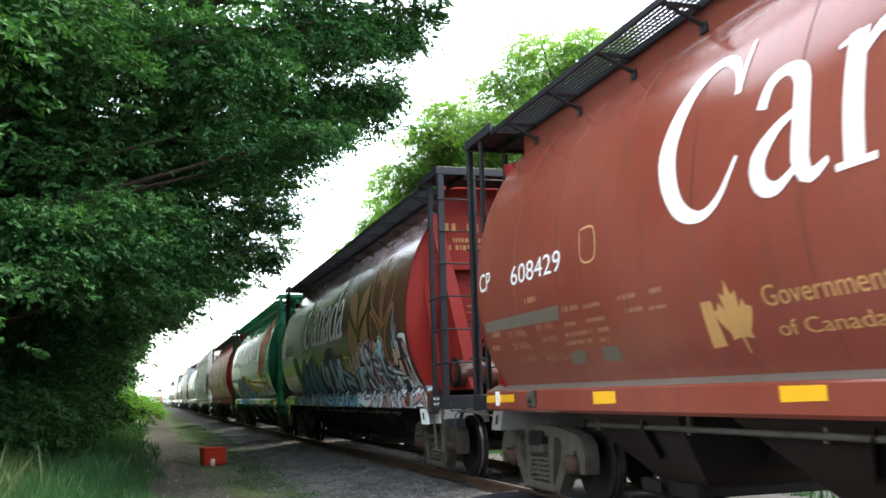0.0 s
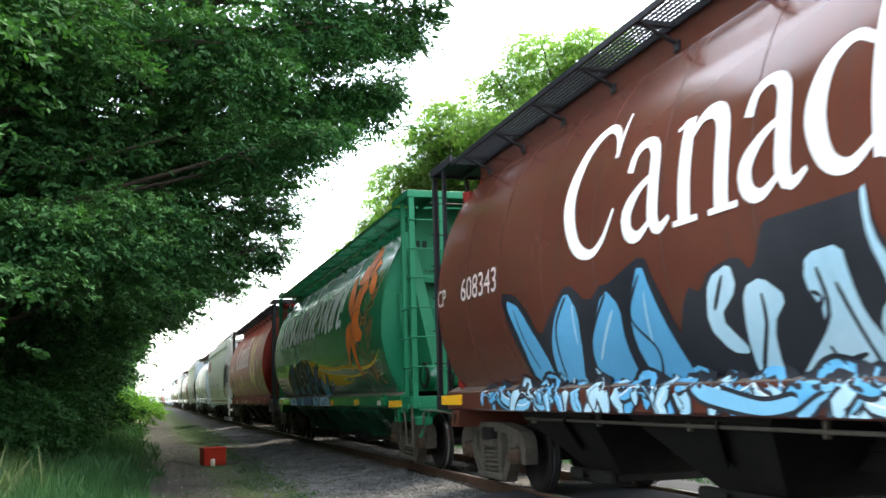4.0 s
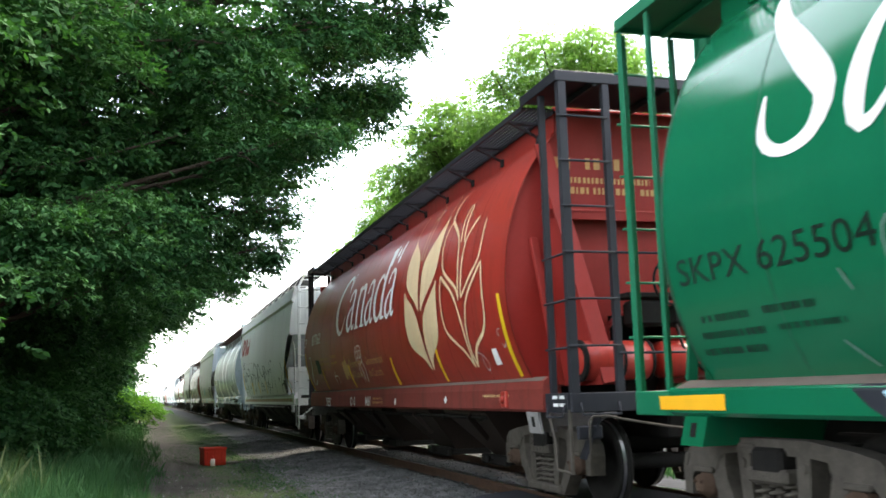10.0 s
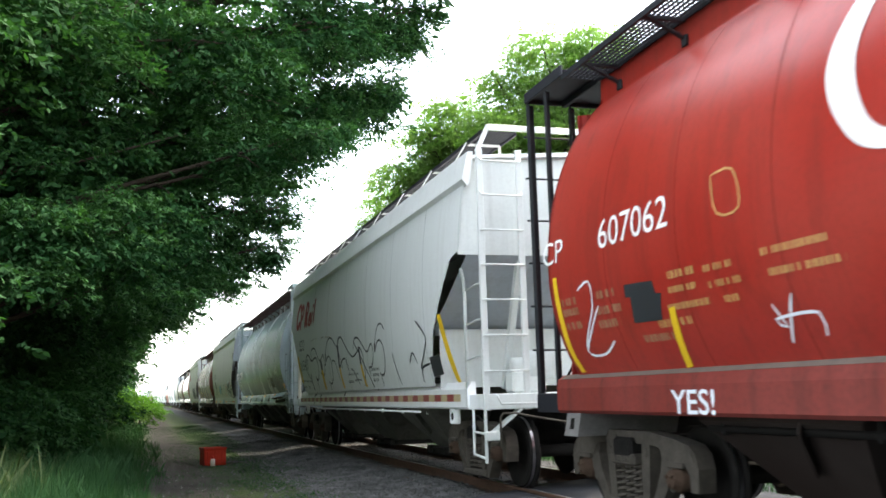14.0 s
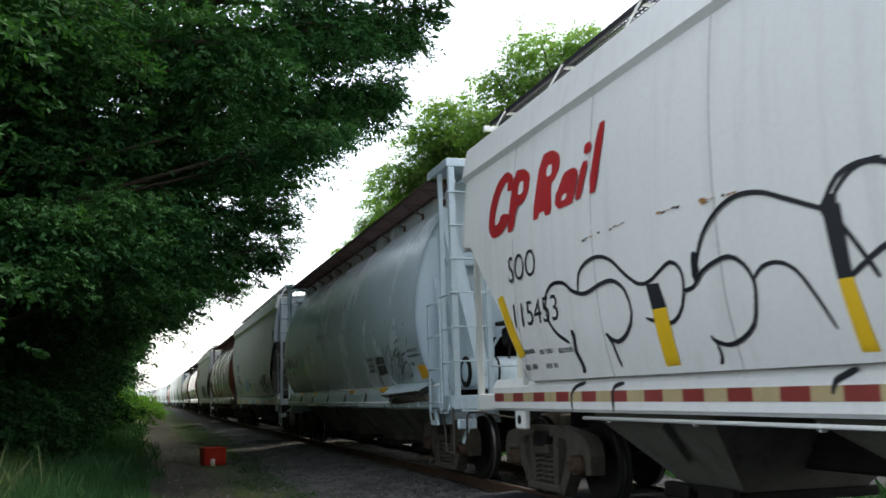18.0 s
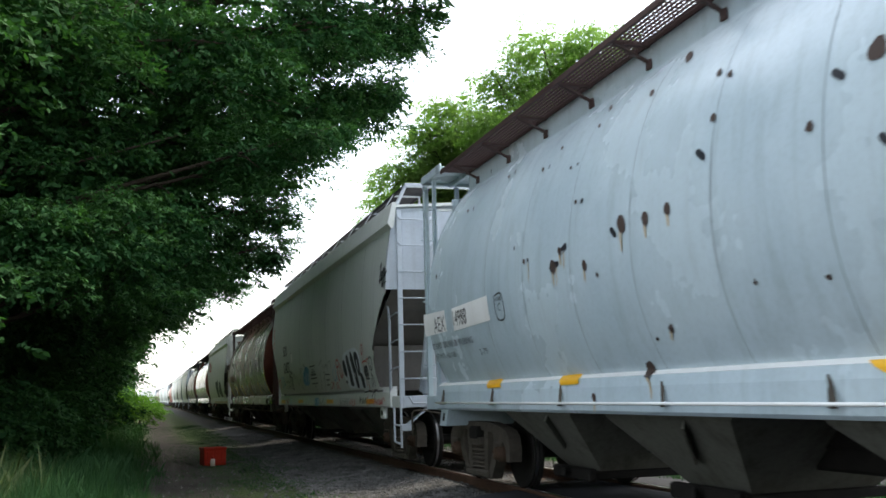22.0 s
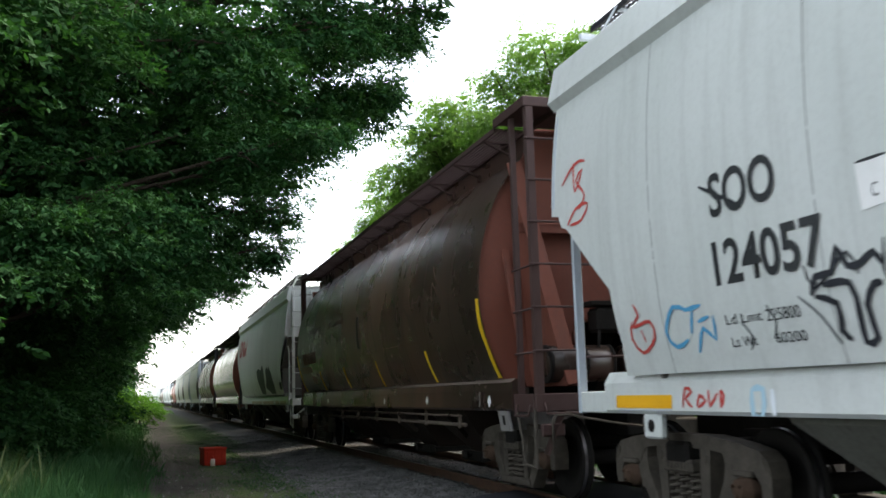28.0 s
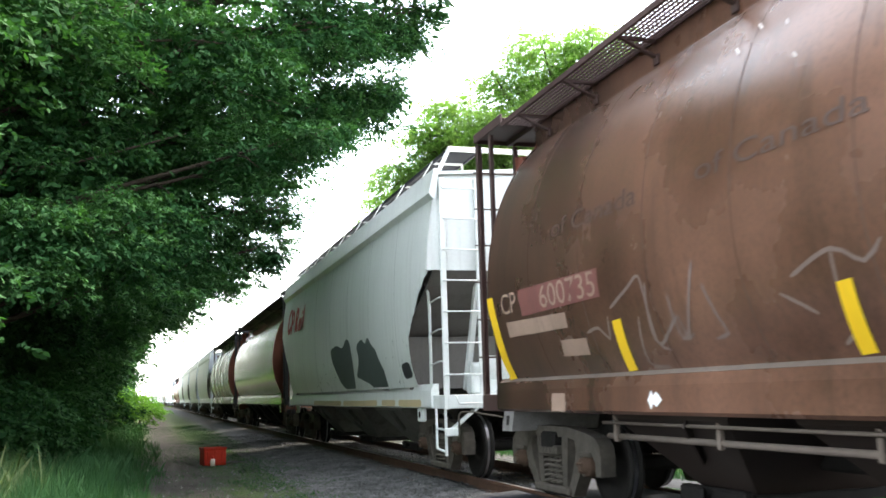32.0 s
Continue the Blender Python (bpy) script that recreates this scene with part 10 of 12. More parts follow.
scrawl(CAR_F, GREY_TAG, 2.92, 1.51, 0.93, 0.37, 4, 0.03, 21)
scrawl(CAR_F, GREY_TAG, 3.12, 1.46, 0.55, 0.3, 2, 0.02, 22)
for car in (CAR_A, CAR_B, CAR_D):
    for y, z in ((0.42, 1.16), (0.24, 1.16), (0.4, 1.08), (0.24, 1.08)):
        patch(car, "small_marking", WHITE_MARK, [(y, z + 0.035), (y, z)], [(y - 0.13, z + 0.035), (y - 0.13, z)], -0.022)


# Grey car with black and red graffiti
fill(CAR_G, "graffiti", SPRAY_WHITE, [(4.12, 1.96), (3.91, 2.13), (3.41, 2.19), (3.13, 2.19), (2.82, 2.21), (2.59, 2.17), (2.39, 2.06), (2.27, 1.87), (2.24, 1.75), (2.19, 1.66), (2.2, 1.45), (2.29, 1.35), (2.56, 1.33), (2.9, 1.38), (3.2, 1.38), (3.48, 1.42), (3.78, 1.4), (3.94, 1.52), (4.03, 1.67), (4.16, 1.8)], 0.004)
fill(CAR_G, "graffiti", SPRAY_BLACK, [(4.08, 1.96), (3.94, 2.02), (3.79, 1.95), (3.7, 1.77), (3.79, 1.64), (3.95, 1.66), (4.05, 1.75)], 0.0055)
fill(CAR_G, "graffiti", SPRAY_BLACK, [(3.68, 2.08), (3.46, 2.09), (3.32, 1.84), (3.27, 1.64), (3.32, 1.45), (3.52, 1.45), (3.62, 1.5), (3.55, 1.65), (3.61, 1.87)], 0.0055)
fill(CAR_G, "graffiti", SPRAY_BLACK, [(3.2, 2.16), (3.03, 2.09), (2.87, 1.89), (2.78, 1.72), (2.81, 1.51), (2.87, 1.4), (3.06, 1.4), (3.06, 1.52), (3.08, 1.71), (3.18, 1.92), (3.25, 1.99)], 0.0058)
fill(CAR_G, "graffiti", SPRAY_BLACK, [(2.85, 2.09), (2.71, 2.13), (2.56, 2.08), (2.45, 1.97), (2.42, 1.79), (2.49, 1.7), (2.32, 1.68), (2.24, 1.56), (2.33, 1.38), (2.51, 1.38), (2.54, 1.44), (2.52, 1.58), (2.55, 1.68), (2.68, 1.62), (2.71, 1.71), (2.8, 1.86), (2.86, 1.99)], 0.006)
fill(CAR_G, "graffiti", SPRAY_WHITE, [(2.67, 1.98), (2.61, 1.95), (2.57, 1.77), (2.62, 1.73), (2.68, 1.83)], 0.0072)
fill(CAR_G, "graffiti", SPRAY_WHITE, [(3.08, 1.71), (2.96, 1.71), (2.98, 1.58), (3, 1.6), (3.03, 1.66)], 0.0072)
stroke(CAR_G, "graffiti", SPRAY_RED, 0.022, [(2.05, 2.02), (2.14, 2.04), (2.2, 2.1), (2.17, 2.18), (2.09, 2.22), (2.01, 2.21), (1.99, 2.14), (2.03, 2.07), (2.11, 2.06), (2.15, 2.11)], 0.006)
stroke(CAR_G, "graffiti", SPRAY_RED, 0.015, [(2.08, 2.17), (2.11, 2.12)], 0.006)
stroke(CAR_G, "graffiti", SPRAY_RED, 0.015, [(2.05, 2.18), (2.07, 2.13)], 0.006)
stroke(CAR_G, "graffiti", SPRAY_RED, 0.016, [(2.06, 2.02), (2.06, 1.87), (2.05, 1.74), (2.07, 1.59), (2.09, 1.48), (2.18, 1.38)], 0.006)
stroke(CAR_G, "graffiti", SPRAY_RED, 0.03, [(2.36, 1.36), (2.22, 1.36)], 0.006)
stroke(CAR_G, "graffiti", SPRAY_RED, 0.03, [(2.16, 1.87), (2.05, 1.9), (1.89, 1.9), (1.76, 1.88)], 0.006)
stroke(CAR_G, "graffiti", SPRAY_RED, 0.03, [(1.76, 1.89), (1.75, 1.94), (1.66, 1.91), (1.65, 1.98)], 0.006)
stroke(CAR_G, "graffiti", SPRAY_RED, 0.016, [(1.75, 1.89), (1.77, 1.82)], 0.006)
stroke(CAR_G, "graffiti", SPRAY_RED, 0.016, [(1.97, 1.57), (1.96, 1.45), (2.03, 1.36)], 0.006)
stroke(CAR_G, "graffiti", SPRAY_RED, 0.026, [(2.02, 1.36), (1.91, 1.36)], 0.006)
fill(CAR_G, "stencil_patch", WHITE_MARK, [(2.11, 1.83), (1.69, 1.83), (1.71, 1.54), (2.09, 1.53)], 0.005)
fill(CAR_G, "stencil_patch", BLACK_MARK, [(2.09, 1.82), (1.73, 1.82), (1.75, 1.6), (2.11, 1.59)], 0.0065)
fill(CAR_G, "stencil_patch", BLACK_MARK, [(2.07, 1.59), (1.74, 1.59), (1.74, 1.55), (2.07, 1.55)], 0.0065)
stroke(CAR_G, "stencil_line", WHITE_MARK, 0.012, [(1.83, 1.82), (1.83, 1.6)], 0.008)
stroke(CAR_G, "stencil_line", WHITE_MARK, 0.014, [(2.04, 1.8), (1.93, 1.8)], 0.008)
stroke(CAR_G, "stencil_line", WHITE_MARK, 0.014, [(2.05, 1.76), (1.95, 1.76)], 0.008)
stroke(CAR_G, "graffiti", SPRAY_BLACK, 0.03, [(1.44, 1.96), (1.53, 1.95), (1.6, 1.9), (1.62, 1.81), (1.58, 1.74), (1.5, 1.72), (1.41, 1.74), (1.34, 1.81), (1.34, 1.89), (1.39, 1.94), (1.45, 1.96)], 0.006)
stroke(CAR_G, "graffiti", SPRAY_BLACK, 0.03, [(1.52, 1.88), (1.53, 1.84)], 0.006)
stroke(CAR_G, "graffiti", SPRAY_BLACK, 0.03, [(1.44, 1.89), (1.45, 1.85)], 0.006)
stroke(CAR_G, "graffiti", SPRAY_BLACK, 0.03, [(1.54, 1.76), (1.51, 1.79), (1.47, 1.78), (1.46, 1.76)], 0.006)
stroke(CAR_G, "graffiti", SPRAY_BLACK, 0.022, [(1.51, 1.71), (1.52, 1.65), (1.59, 1.6), (1.66, 1.48), (1.77, 1.36)], 0.006)
stroke(CAR_G, "graffiti", SPRAY_BLACK, 0.026, [(1.52, 1.64), (1.54, 1.52), (1.65, 1.37)], 0.006)
stroke(CAR_G, "graffiti", SPRAY_BLACK, 0.026, [(1.51, 1.64), (1.44, 1.58), (1.44, 1.48), (1.52, 1.37), (1.41, 1.38)], 0.006)
stroke(CAR_G, "graffiti", SPRAY_BLACK, 0.03, [(1.83, 1.36), (1.77, 1.36)], 0.006)
stroke(CAR_G, "graffiti", SPRAY_BLACK, 0.026, [(1.68, 1.35), (1.87, 1.31), (1.98, 1.27), (2.03, 1.18)], 0.006)
stroke(CAR_G, "graffiti", SPRAY_BLACK, 0.022, [(1.67, 1.35), (1.78, 1.29), (1.83, 1.22), (1.85, 1.16)], 0.006)
stroke(CAR_G, "graffiti", GREY_TAG, 0.03, [(2.69, 1.31), (2.28, 1.34), (1.97, 1.32)], 0.006)
stroke(CAR_G, "graffiti", GREY_TAG, 0.03, [(1.62, 1.32), (1.31, 1.33), (1.11, 1.33)], 0.006)
stroke(CAR_G, "graffiti", SPRAY_RED, 0.02, [(2.49, 1.26), (2.41, 1.2)], 0.007)
stroke(CAR_G, "graffiti", SPRAY_RED, 0.02, [(2.37, 1.27), (2.45, 1.14), (2.47, 1.09), (2.41, 1.05)], 0.007)
stroke(CAR_G, "graffiti", SPRAY_RED, 0.02, [(2.31, 1.18), (2.31, 1.09), (2.25, 1.09), (2.22, 1.17)], 0.007)
stroke(CAR_G, "graffiti", SPRAY_RED, 0.02, [(2.2, 1.08), (2.18, 1.17), (2.11, 1.16), (2.11, 1.09)], 0.007)
stroke(CAR_G, "graffiti", SPRAY_RED, 0.02, [(1.97, 1.17), (2.04, 1.14), (2.03, 1.1), (1.98, 1.11), (1.98, 1.08)], 0.007)
stroke(CAR_G, "graffiti", SPRAY_RED, 0.02, [(1.89, 1.07), (1.84, 1.18), (1.8, 1.11), (1.73, 1.19), (1.71, 1.08)], 0.007)
stroke(CAR_G, "graffiti", SPRAY_RED, 0.02, [(1.67, 1.17), (1.67, 1.09), (1.61, 1.1), (1.58, 1.17)], 0.007)
stroke(CAR_G, "graffiti", SPRAY_RED, 0.02, [(1.56, 1.09), (1.55, 1.16), (1.49, 1.17)], 0.007)
stroke(CAR_G, "graffiti", SPRAY_RED, 0.02, [(1.41, 1.16), (1.47, 1.12), (1.45, 1.08), (1.39, 1.11), (1.36, 1.19), (1.37, 1.07)], 0.007)
stroke(CAR_G, "graffiti", SPRAY_RED, 0.02, [(1.33, 1.11), (1.25, 1.14), (1.28, 1.17), (1.33, 1.13), (1.3, 1.09), (1.22, 1.11)], 0.007)
stroke(CAR_G, "graffiti", SPRAY_RED, 0.02, [(1.2, 1.09), (1.16, 1.19), (1.1, 1.2), (1, 1.14)], 0.007)
stroke(CAR_G, "graffiti", SPRAY_BLACK, 0.022, [(3.2, 1.1), (3.12, 1.24), (3.11, 1.09), (3.01, 1.24), (3.01, 1.1)], 0.006)
stroke(CAR_G, "graffiti", SPRAY_BLACK, 0.022, [(3.16, 1.18), (3, 1.18)], 0.006)
stroke(CAR_G, "graffiti", SPRAY_BLACK, 0.022, [(2.94, 1.09), (2.85, 1.2), (2.84, 1.13), (2.94, 1.1)], 0.006)
stroke(CAR_G, "graffiti", SPRAY_BLACK, 0.022, [(2.79, 1.2), (2.81, 1.1), (2.73, 1.18), (2.72, 1.1)], 0.006)
stroke(CAR_G, "graffiti", SPRAY_BLACK, 0.022, [(2.65, 1.21), (2.67, 1.1), (2.54, 1.22), (2.63, 1.16), (2.52, 1.12)], 0.006)
stroke(CAR_G, "graffiti", SPRAY_RED, 0.035, [(4.66, 1.87), (4.8, 1.89), (4.79, 1.99), (4.66, 2.04), (4.51, 2), (4.48, 1.93), (4.63, 1.88), (4.72, 1.94)], 0.006)
stroke(CAR_G, "graffiti", SPRAY_RED, 0.035, [(4.77, 1.87), (4.77, 1.71), (4.76, 1.6), (4.68, 1.6)], 0.006)
stroke(CAR_G, "graffiti", SPRAY_RED, 0.035, [(4.65, 1.87), (4.68, 1.73), (4.71, 1.61)], 0.006)
stroke(CAR_G, "graffiti", SPRAY_RED, 0.035, [(4.39, 1.98), (4.46, 1.82), (4.48, 1.69), (4.34, 1.64), (4.22, 1.75)], 0.006)
stroke(CAR_G, "graffiti", SPRAY_RED, 0.035, [(4.3, 1.93), (4.33, 1.79), (4.37, 1.63)], 0.006)
stroke(CAR_G, "graffiti", SPRAY_RED, 0.035, [(4.15, 1.86), (4.17, 1.72), (4.13, 1.66)], 0.006)
stroke(CAR_G, "graffiti", SPRAY_BLUE2, 0.025, [(5.19, 1.87), (5.31, 1.77), (5.31, 1.66), (5.2, 1.6), (5.02, 1.65), (4.95, 1.83), (5.01, 1.96)], 0.006)
stroke(CAR_G, "graffiti", SPRAY_BLUE2, 0.025, [(4.95, 1.83), (4.96, 1.66), (4.88, 1.62)], 0.006)
stroke(CAR_G, "graffiti", SPRAY_RED, 0.022, [(5.73, 1.56), (5.57, 1.57), (5.72, 1.44), (5.82, 1.46)], 0.006)
stroke(CAR_G, "graffiti", SPRAY_RED, 0.022, [(5.46, 1.6), (5.6, 1.46)], 0.006)
stroke(CAR_G, "graffiti", SPRAY_RED, 0.022, [(5.38, 1.56), (5.53, 1.51), (5.48, 1.45)], 0.006)
stroke(CAR_G, "graffiti", SPRAY_RED, 0.022, [(5.42, 1.43), (5.4, 1.42)], 0.006)
stroke(CAR_G, "graffiti", SPRAY_RED, 0.022, [(5.34, 1.43), (5.33, 1.42)], 0.006)
stroke(CAR_G, "graffiti", SPRAY_RED, 0.022, [(5.15, 1.56), (5.22, 1.42), (5.13, 1.43)], 0.006)
stroke(CAR_G, "graffiti", SPRAY_RED, 0.022, [(5.03, 1.54), (4.93, 1.55), (4.99, 1.45), (5.09, 1.44), (5.03, 1.54)], 0.006)
stroke(CAR_G, "graffiti", SPRAY_RED, 0.022, [(4.9, 1.51), (4.94, 1.42), (4.84, 1.41)], 0.006)
stroke(CAR_G, "graffiti", GREY_TAG, 0.018, [(7, 1.97), (6.76, 2.06), (6.53, 2.11), (6.48, 1.93), (6.28, 1.99), (6.24, 1.89), (6, 1.99), (5.85, 1.89), (5.67, 2.02), (5.43, 2.04), (5.46, 1.91)], 0.006)
stroke(CAR_G, "graffiti", GREY_TAG, 0.018, [(6.94, 1.84), (6.94, 1.61), (7.16, 1.44)], 0.006)
stroke(CAR_G, "graffiti", GREY_TAG, 0.018, [(6.51, 1.8), (6.21, 1.83), (6.51, 1.66), (6.59, 1.47)], 0.006)
stroke(CAR_G, "graffiti", GREY_TAG, 0.018, [(6.2, 1.63), (5.99, 1.48), (6.01, 1.38)], 0.006)
stroke(CAR_G, "graffiti", GREY_TAG, 0.018, [(10.55, 1.81), (10.57, 1.57), (10.1, 1.74), (10.11, 1.54), (9.84, 1.45)], 0.006)
stroke(CAR_G, "graffiti", GREY_TAG, 0.018, [(12.17, 1.8), (12, 1.66), (11.89, 1.48)], 0.006)
stroke(CAR_G, "stencil_box", BLACK_MARK, 0.025, [(8.37, 2.01), (7.47, 2.02)], 0.006)
stroke(CAR_G, "stencil_box", BLACK_MARK, 0.03, [(8.35, 1.71), (7.44, 1.72)], 0.006)
stroke(CAR_G, "stencil_box", BLACK_MARK, 0.012, [(8.37, 2.01), (8.35, 1.71)], 0.006)
stroke(CAR_G, "stencil_box", BLACK_MARK, 0.012, [(7.47, 2.02), (7.44, 1.72)], 0.006)
stroke(CAR_G, "stencil_line", GREY_TAG, 0.028, [(8.08, 1.93), (7.76, 1.92)], 0.006)
stroke(CAR_G, "stencil_line", GREY_TAG, 0.028, [(8.22, 1.87), (7.57, 1.87)], 0.006)
stroke(CAR_G, "stencil_line", GREY_TAG, 0.028, [(8.23, 1.82), (7.53, 1.82)], 0.006)
stroke(CAR_G, "stencil_line", GREY_TAG, 0.028, [(8.23, 1.79), (7.52, 1.79)], 0.006)
stroke(CAR_G, "stencil_line", GREY_TAG, 0.028, [(8.35, 1.58), (7.46, 1.59)], 0.006)
stroke(CAR_G, "stencil_line", GREY_TAG, 0.028, [(8, 1.51), (7.83, 1.51)], 0.006)
stroke(CAR_G, "stencil_line", GREY_TAG, 0.028, [(6.32, 1.77), (5.68, 1.75)], 0.006)
stroke(CAR_G, "stencil_line", GREY_TAG, 0.028, [(6.33, 1.64), (5.81, 1.63)], 0.006)
stroke(CAR_G, "stencil_line", GREY_TAG, 0.028, [(6.35, 1.52), (5.98, 1.52)], 0.006)
stroke(CAR_G, "stencil_line", GREY_TAG, 0.028, [(4.05, 1.56), (3.81, 1.56)], 0.006)
stroke(CAR_G, "stencil_line", GREY_TAG, 0.028, [(4.06, 1.53), (3.83, 1.53)], 0.006)
stroke(CAR_G, "graffiti", SPRAY_BLACK, 0.02, [(10.11, 2.04), (9.98, 1.88), (9.81, 2.03), (9.69, 1.91), (9.51, 2.1)], 0.006)
stroke(CAR_G, "graffiti", SPRAY_BLACK, 0.02, [(9.49, 1.98), (9.26, 2.12), (9.29, 1.97)], 0.006)
stroke(CAR_G, "graffiti", SPRAY_BLACK, 0.02, [(9.15, 2.12), (9.04, 2), (8.93, 2.12)], 0.006)
stroke(CAR_G, "graffiti", SPRAY_BLACK, 0.02, [(12.06, 1.98), (11.99, 1.83), (11.67, 2.01), (11.6, 1.87)], 0.006)
stroke(CAR_G, "graffiti", SPRAY_BLACK, 0.02, [(11.36, 2.05), (11.38, 1.81), (11.07, 1.93), (11.03, 1.78), (10.85, 1.84)], 0.006)
fill(CAR_G, "graffiti", SPRAY_SKY, [(9.49, 1.87), (9.05, 2.04), (8.72, 2.03), (8.48, 1.94), (8.72, 1.56), (9.52, 1.55), (9.7, 1.68)], 0.0045)
stroke(CAR_G, "graffiti", SPRAY_WHITE, 0.03, [(9.39, 1.85), (9.59, 1.68), (9.49, 1.58)], 0.006)
stroke(CAR_G, "graffiti", SPRAY_WHITE, 0.03, [(9.42, 1.73), (9.18, 1.75)], 0.006)
stroke(CAR_G, "graffiti", SPRAY_WHITE, 0.03, [(9.02, 1.86), (9.24, 1.6)], 0.006)
stroke(CAR_G, "graffiti", SPRAY_WHITE, 0.03, [(8.78, 1.88), (9.09, 1.73), (8.94, 1.6)], 0.006)
stroke(CAR_G, "graffiti", SPRAY_WHITE, 0.03, [(8.89, 1.59), (8.64, 1.87), (8.73, 1.59)], 0.006)
fill(CAR_G, "graffiti", SPRAY_SKY, [(8.63, 1.23), (7.99, 1.24), (7.95, 1.04), (8.62, 1.03)], 0.006)
stroke(CAR_G, "graffiti", SPRAY_WHITE, 0.022, [(8.56, 1.21), (8.55, 1.04)], 0.0075)
stroke(CAR_G, "graffiti", SPRAY_WHITE, 0.022, [(8.35, 1.21), (8.48, 1.13), (8.32, 1.06)], 0.0075)
stroke(CAR_G, "graffiti", SPRAY_WHITE, 0.022, [(8.19, 1.22), (8.23, 1.05), (8.07, 1.22), (8.03, 1.05)], 0.0075)
stroke(CAR_G, "graffiti", SPRAY_BLACK, 0.022, [(7.78, 1.21), (7.79, 1.04), (7.66, 1.1), (7.78, 1.13)], 0.006)
stroke(CAR_G, "graffiti", SPRAY_BLACK, 0.022, [(7.6, 1.12), (7.53, 1.05), (7.55, 1.13)], 0.006)
stroke(CAR_G, "graffiti", SPRAY_BLACK, 0.022, [(7.45, 1.21), (7.42, 1.05)], 0.006)
stroke(CAR_G, "graffiti", SPRAY_BLACK, 0.022, [(7.34, 1.21), (7.32, 1.05)], 0.006)
stroke(CAR_G, "graffiti", SPRAY_BLACK, 0.022, [(7.24, 1.1), (7.3, 1.08), (7.24, 1.04)], 0.006)
stroke(CAR_G, "graffiti", SPRAY_WHITE, 0.025, [(6.44, 1.2), (6.34, 1.26), (6.28, 1.19), (6.17, 1.25)], 0.0075)
stroke(CAR_G, "graffiti", SPRAY_WHITE, 0.025, [(6.07, 1.27), (6.02, 1.2), (5.88, 1.25)], 0.0075)
stroke(CAR_G, "graffiti", SPRAY_WHITE, 0.025, [(5.8, 1.19), (5.7, 1.25), (5.62, 1.2)], 0.0075)
stroke(CAR_G, "graffiti", SPRAY_WHITE, 0.025, [(6.42, 1.13), (6.33, 1.05), (6.15, 1.11)], 0.0075)
stroke(CAR_G, "graffiti", SPRAY_WHITE, 0.025, [(6.03, 1.08), (5.84, 1.06), (5.72, 1.11), (5.66, 1.05), (5.53, 1.09), (5.56, 1.14)], 0.0075)
stroke(CAR_G, "graffiti", GREY_TAG, 0.02, [(5.15, 1.22), (5.23, 1.17), (5.16, 1.11), (5.24, 1.03)], 0.006)
stroke(CAR_G, "graffiti", GREY_TAG, 0.02, [(5.09, 1.22), (5.12, 1.12), (5.05, 1.15), (5.09, 1.03)], 0.006)
stroke(CAR_G, "graffiti", GREY_TAG, 0.02, [(4.92, 1.21), (5, 1.17), (4.93, 1.11), (5.01, 1.03)], 0.006)
stroke(CAR_G, "graffiti", GREY_TAG, 0.02, [(4.86, 1.22), (4.89, 1.12), (4.83, 1.15), (4.86, 1.04)], 0.006)
stroke(CAR_G, "graffiti", GREY_TAG, 0.02, [(4.7, 1.21), (4.78, 1.17), (4.71, 1.11), (4.78, 1.04)], 0.006)
stroke(CAR_G, "graffiti", GREY_TAG, 0.02, [(4.65, 1.22), (4.68, 1.12), (4.61, 1.15), (4.65, 1.04)], 0.006)
stroke(CAR_G, "graffiti", GREY_TAG, 0.02, [(4.49, 1.21), (4.56, 1.17), (4.5, 1.11), (4.57, 1.04)], 0.006)
stroke(CAR_G, "graffiti", GREY_TAG, 0.02, [(4.44, 1.21), (4.47, 1.12), (4.41, 1.15), (4.44, 1.04)], 0.006)
stroke(CAR_G, "graffiti", GREY_TAG, 0.02, [(4.29, 1.21), (4.36, 1.17), (4.3, 1.11), (4.36, 1.04)], 0.006)
stroke(CAR_G, "graffiti", SPRAY_RED, 0.024, [(4.14, 1.14), (4.2, 1.12), (4.11, 1.09)], 0.006)
stroke(CAR_G, "graffiti", SPRAY_RED, 0.024, [(4.07, 1.04), (4.02, 1.19), (3.98, 1.09), (3.9, 1.2), (3.9, 1.05)], 0.006)
stroke(CAR_G, "graffiti", SPRAY_RED, 0.024, [(3.8, 1.18), (3.85, 1.05), (3.76, 1.06)], 0.006)
stroke(CAR_G, "graffiti", SPRAY_RED, 0.024, [(3.83, 1.12), (3.77, 1.13)], 0.006)
stroke(CAR_G, "graffiti", SPRAY_RED, 0.024, [(3.71, 1.05), (3.68, 1.19), (3.63, 1.06), (3.6, 1.18)], 0.006)
stroke(CAR_G, "graffiti", SPRAY_BLACK, 0.045, [(0.48, 3.44), (0.43, 3.52), (0.38, 3.56), (0.39, 3.45), (0.43, 3.32), (0.46, 3.21)], 0.006)
stroke(CAR_G, "graffiti", SPRAY_BLACK, 0.045, [(0.46, 3.21), (0.38, 3.25), (0.32, 3.3), (0.36, 3.37), (0.31, 3.41), (0.3, 3.34), (0.33, 3.25)], 0.006)
stroke(CAR_G, "graffiti", SPRAY_BLACK, 0.045, [(0.38, 3.37), (0.31, 3.36)], 0.006)
stroke(CAR_G, "graffiti", SPRAY_BLACK, 0.045, [(0.33, 3.25), (0.27, 3.26), (0.23, 3.34), (0.22, 3.42), (0.14, 3.46), (0.17, 3.38), (0.2, 3.3), (0.2, 3.39)], 0.006)
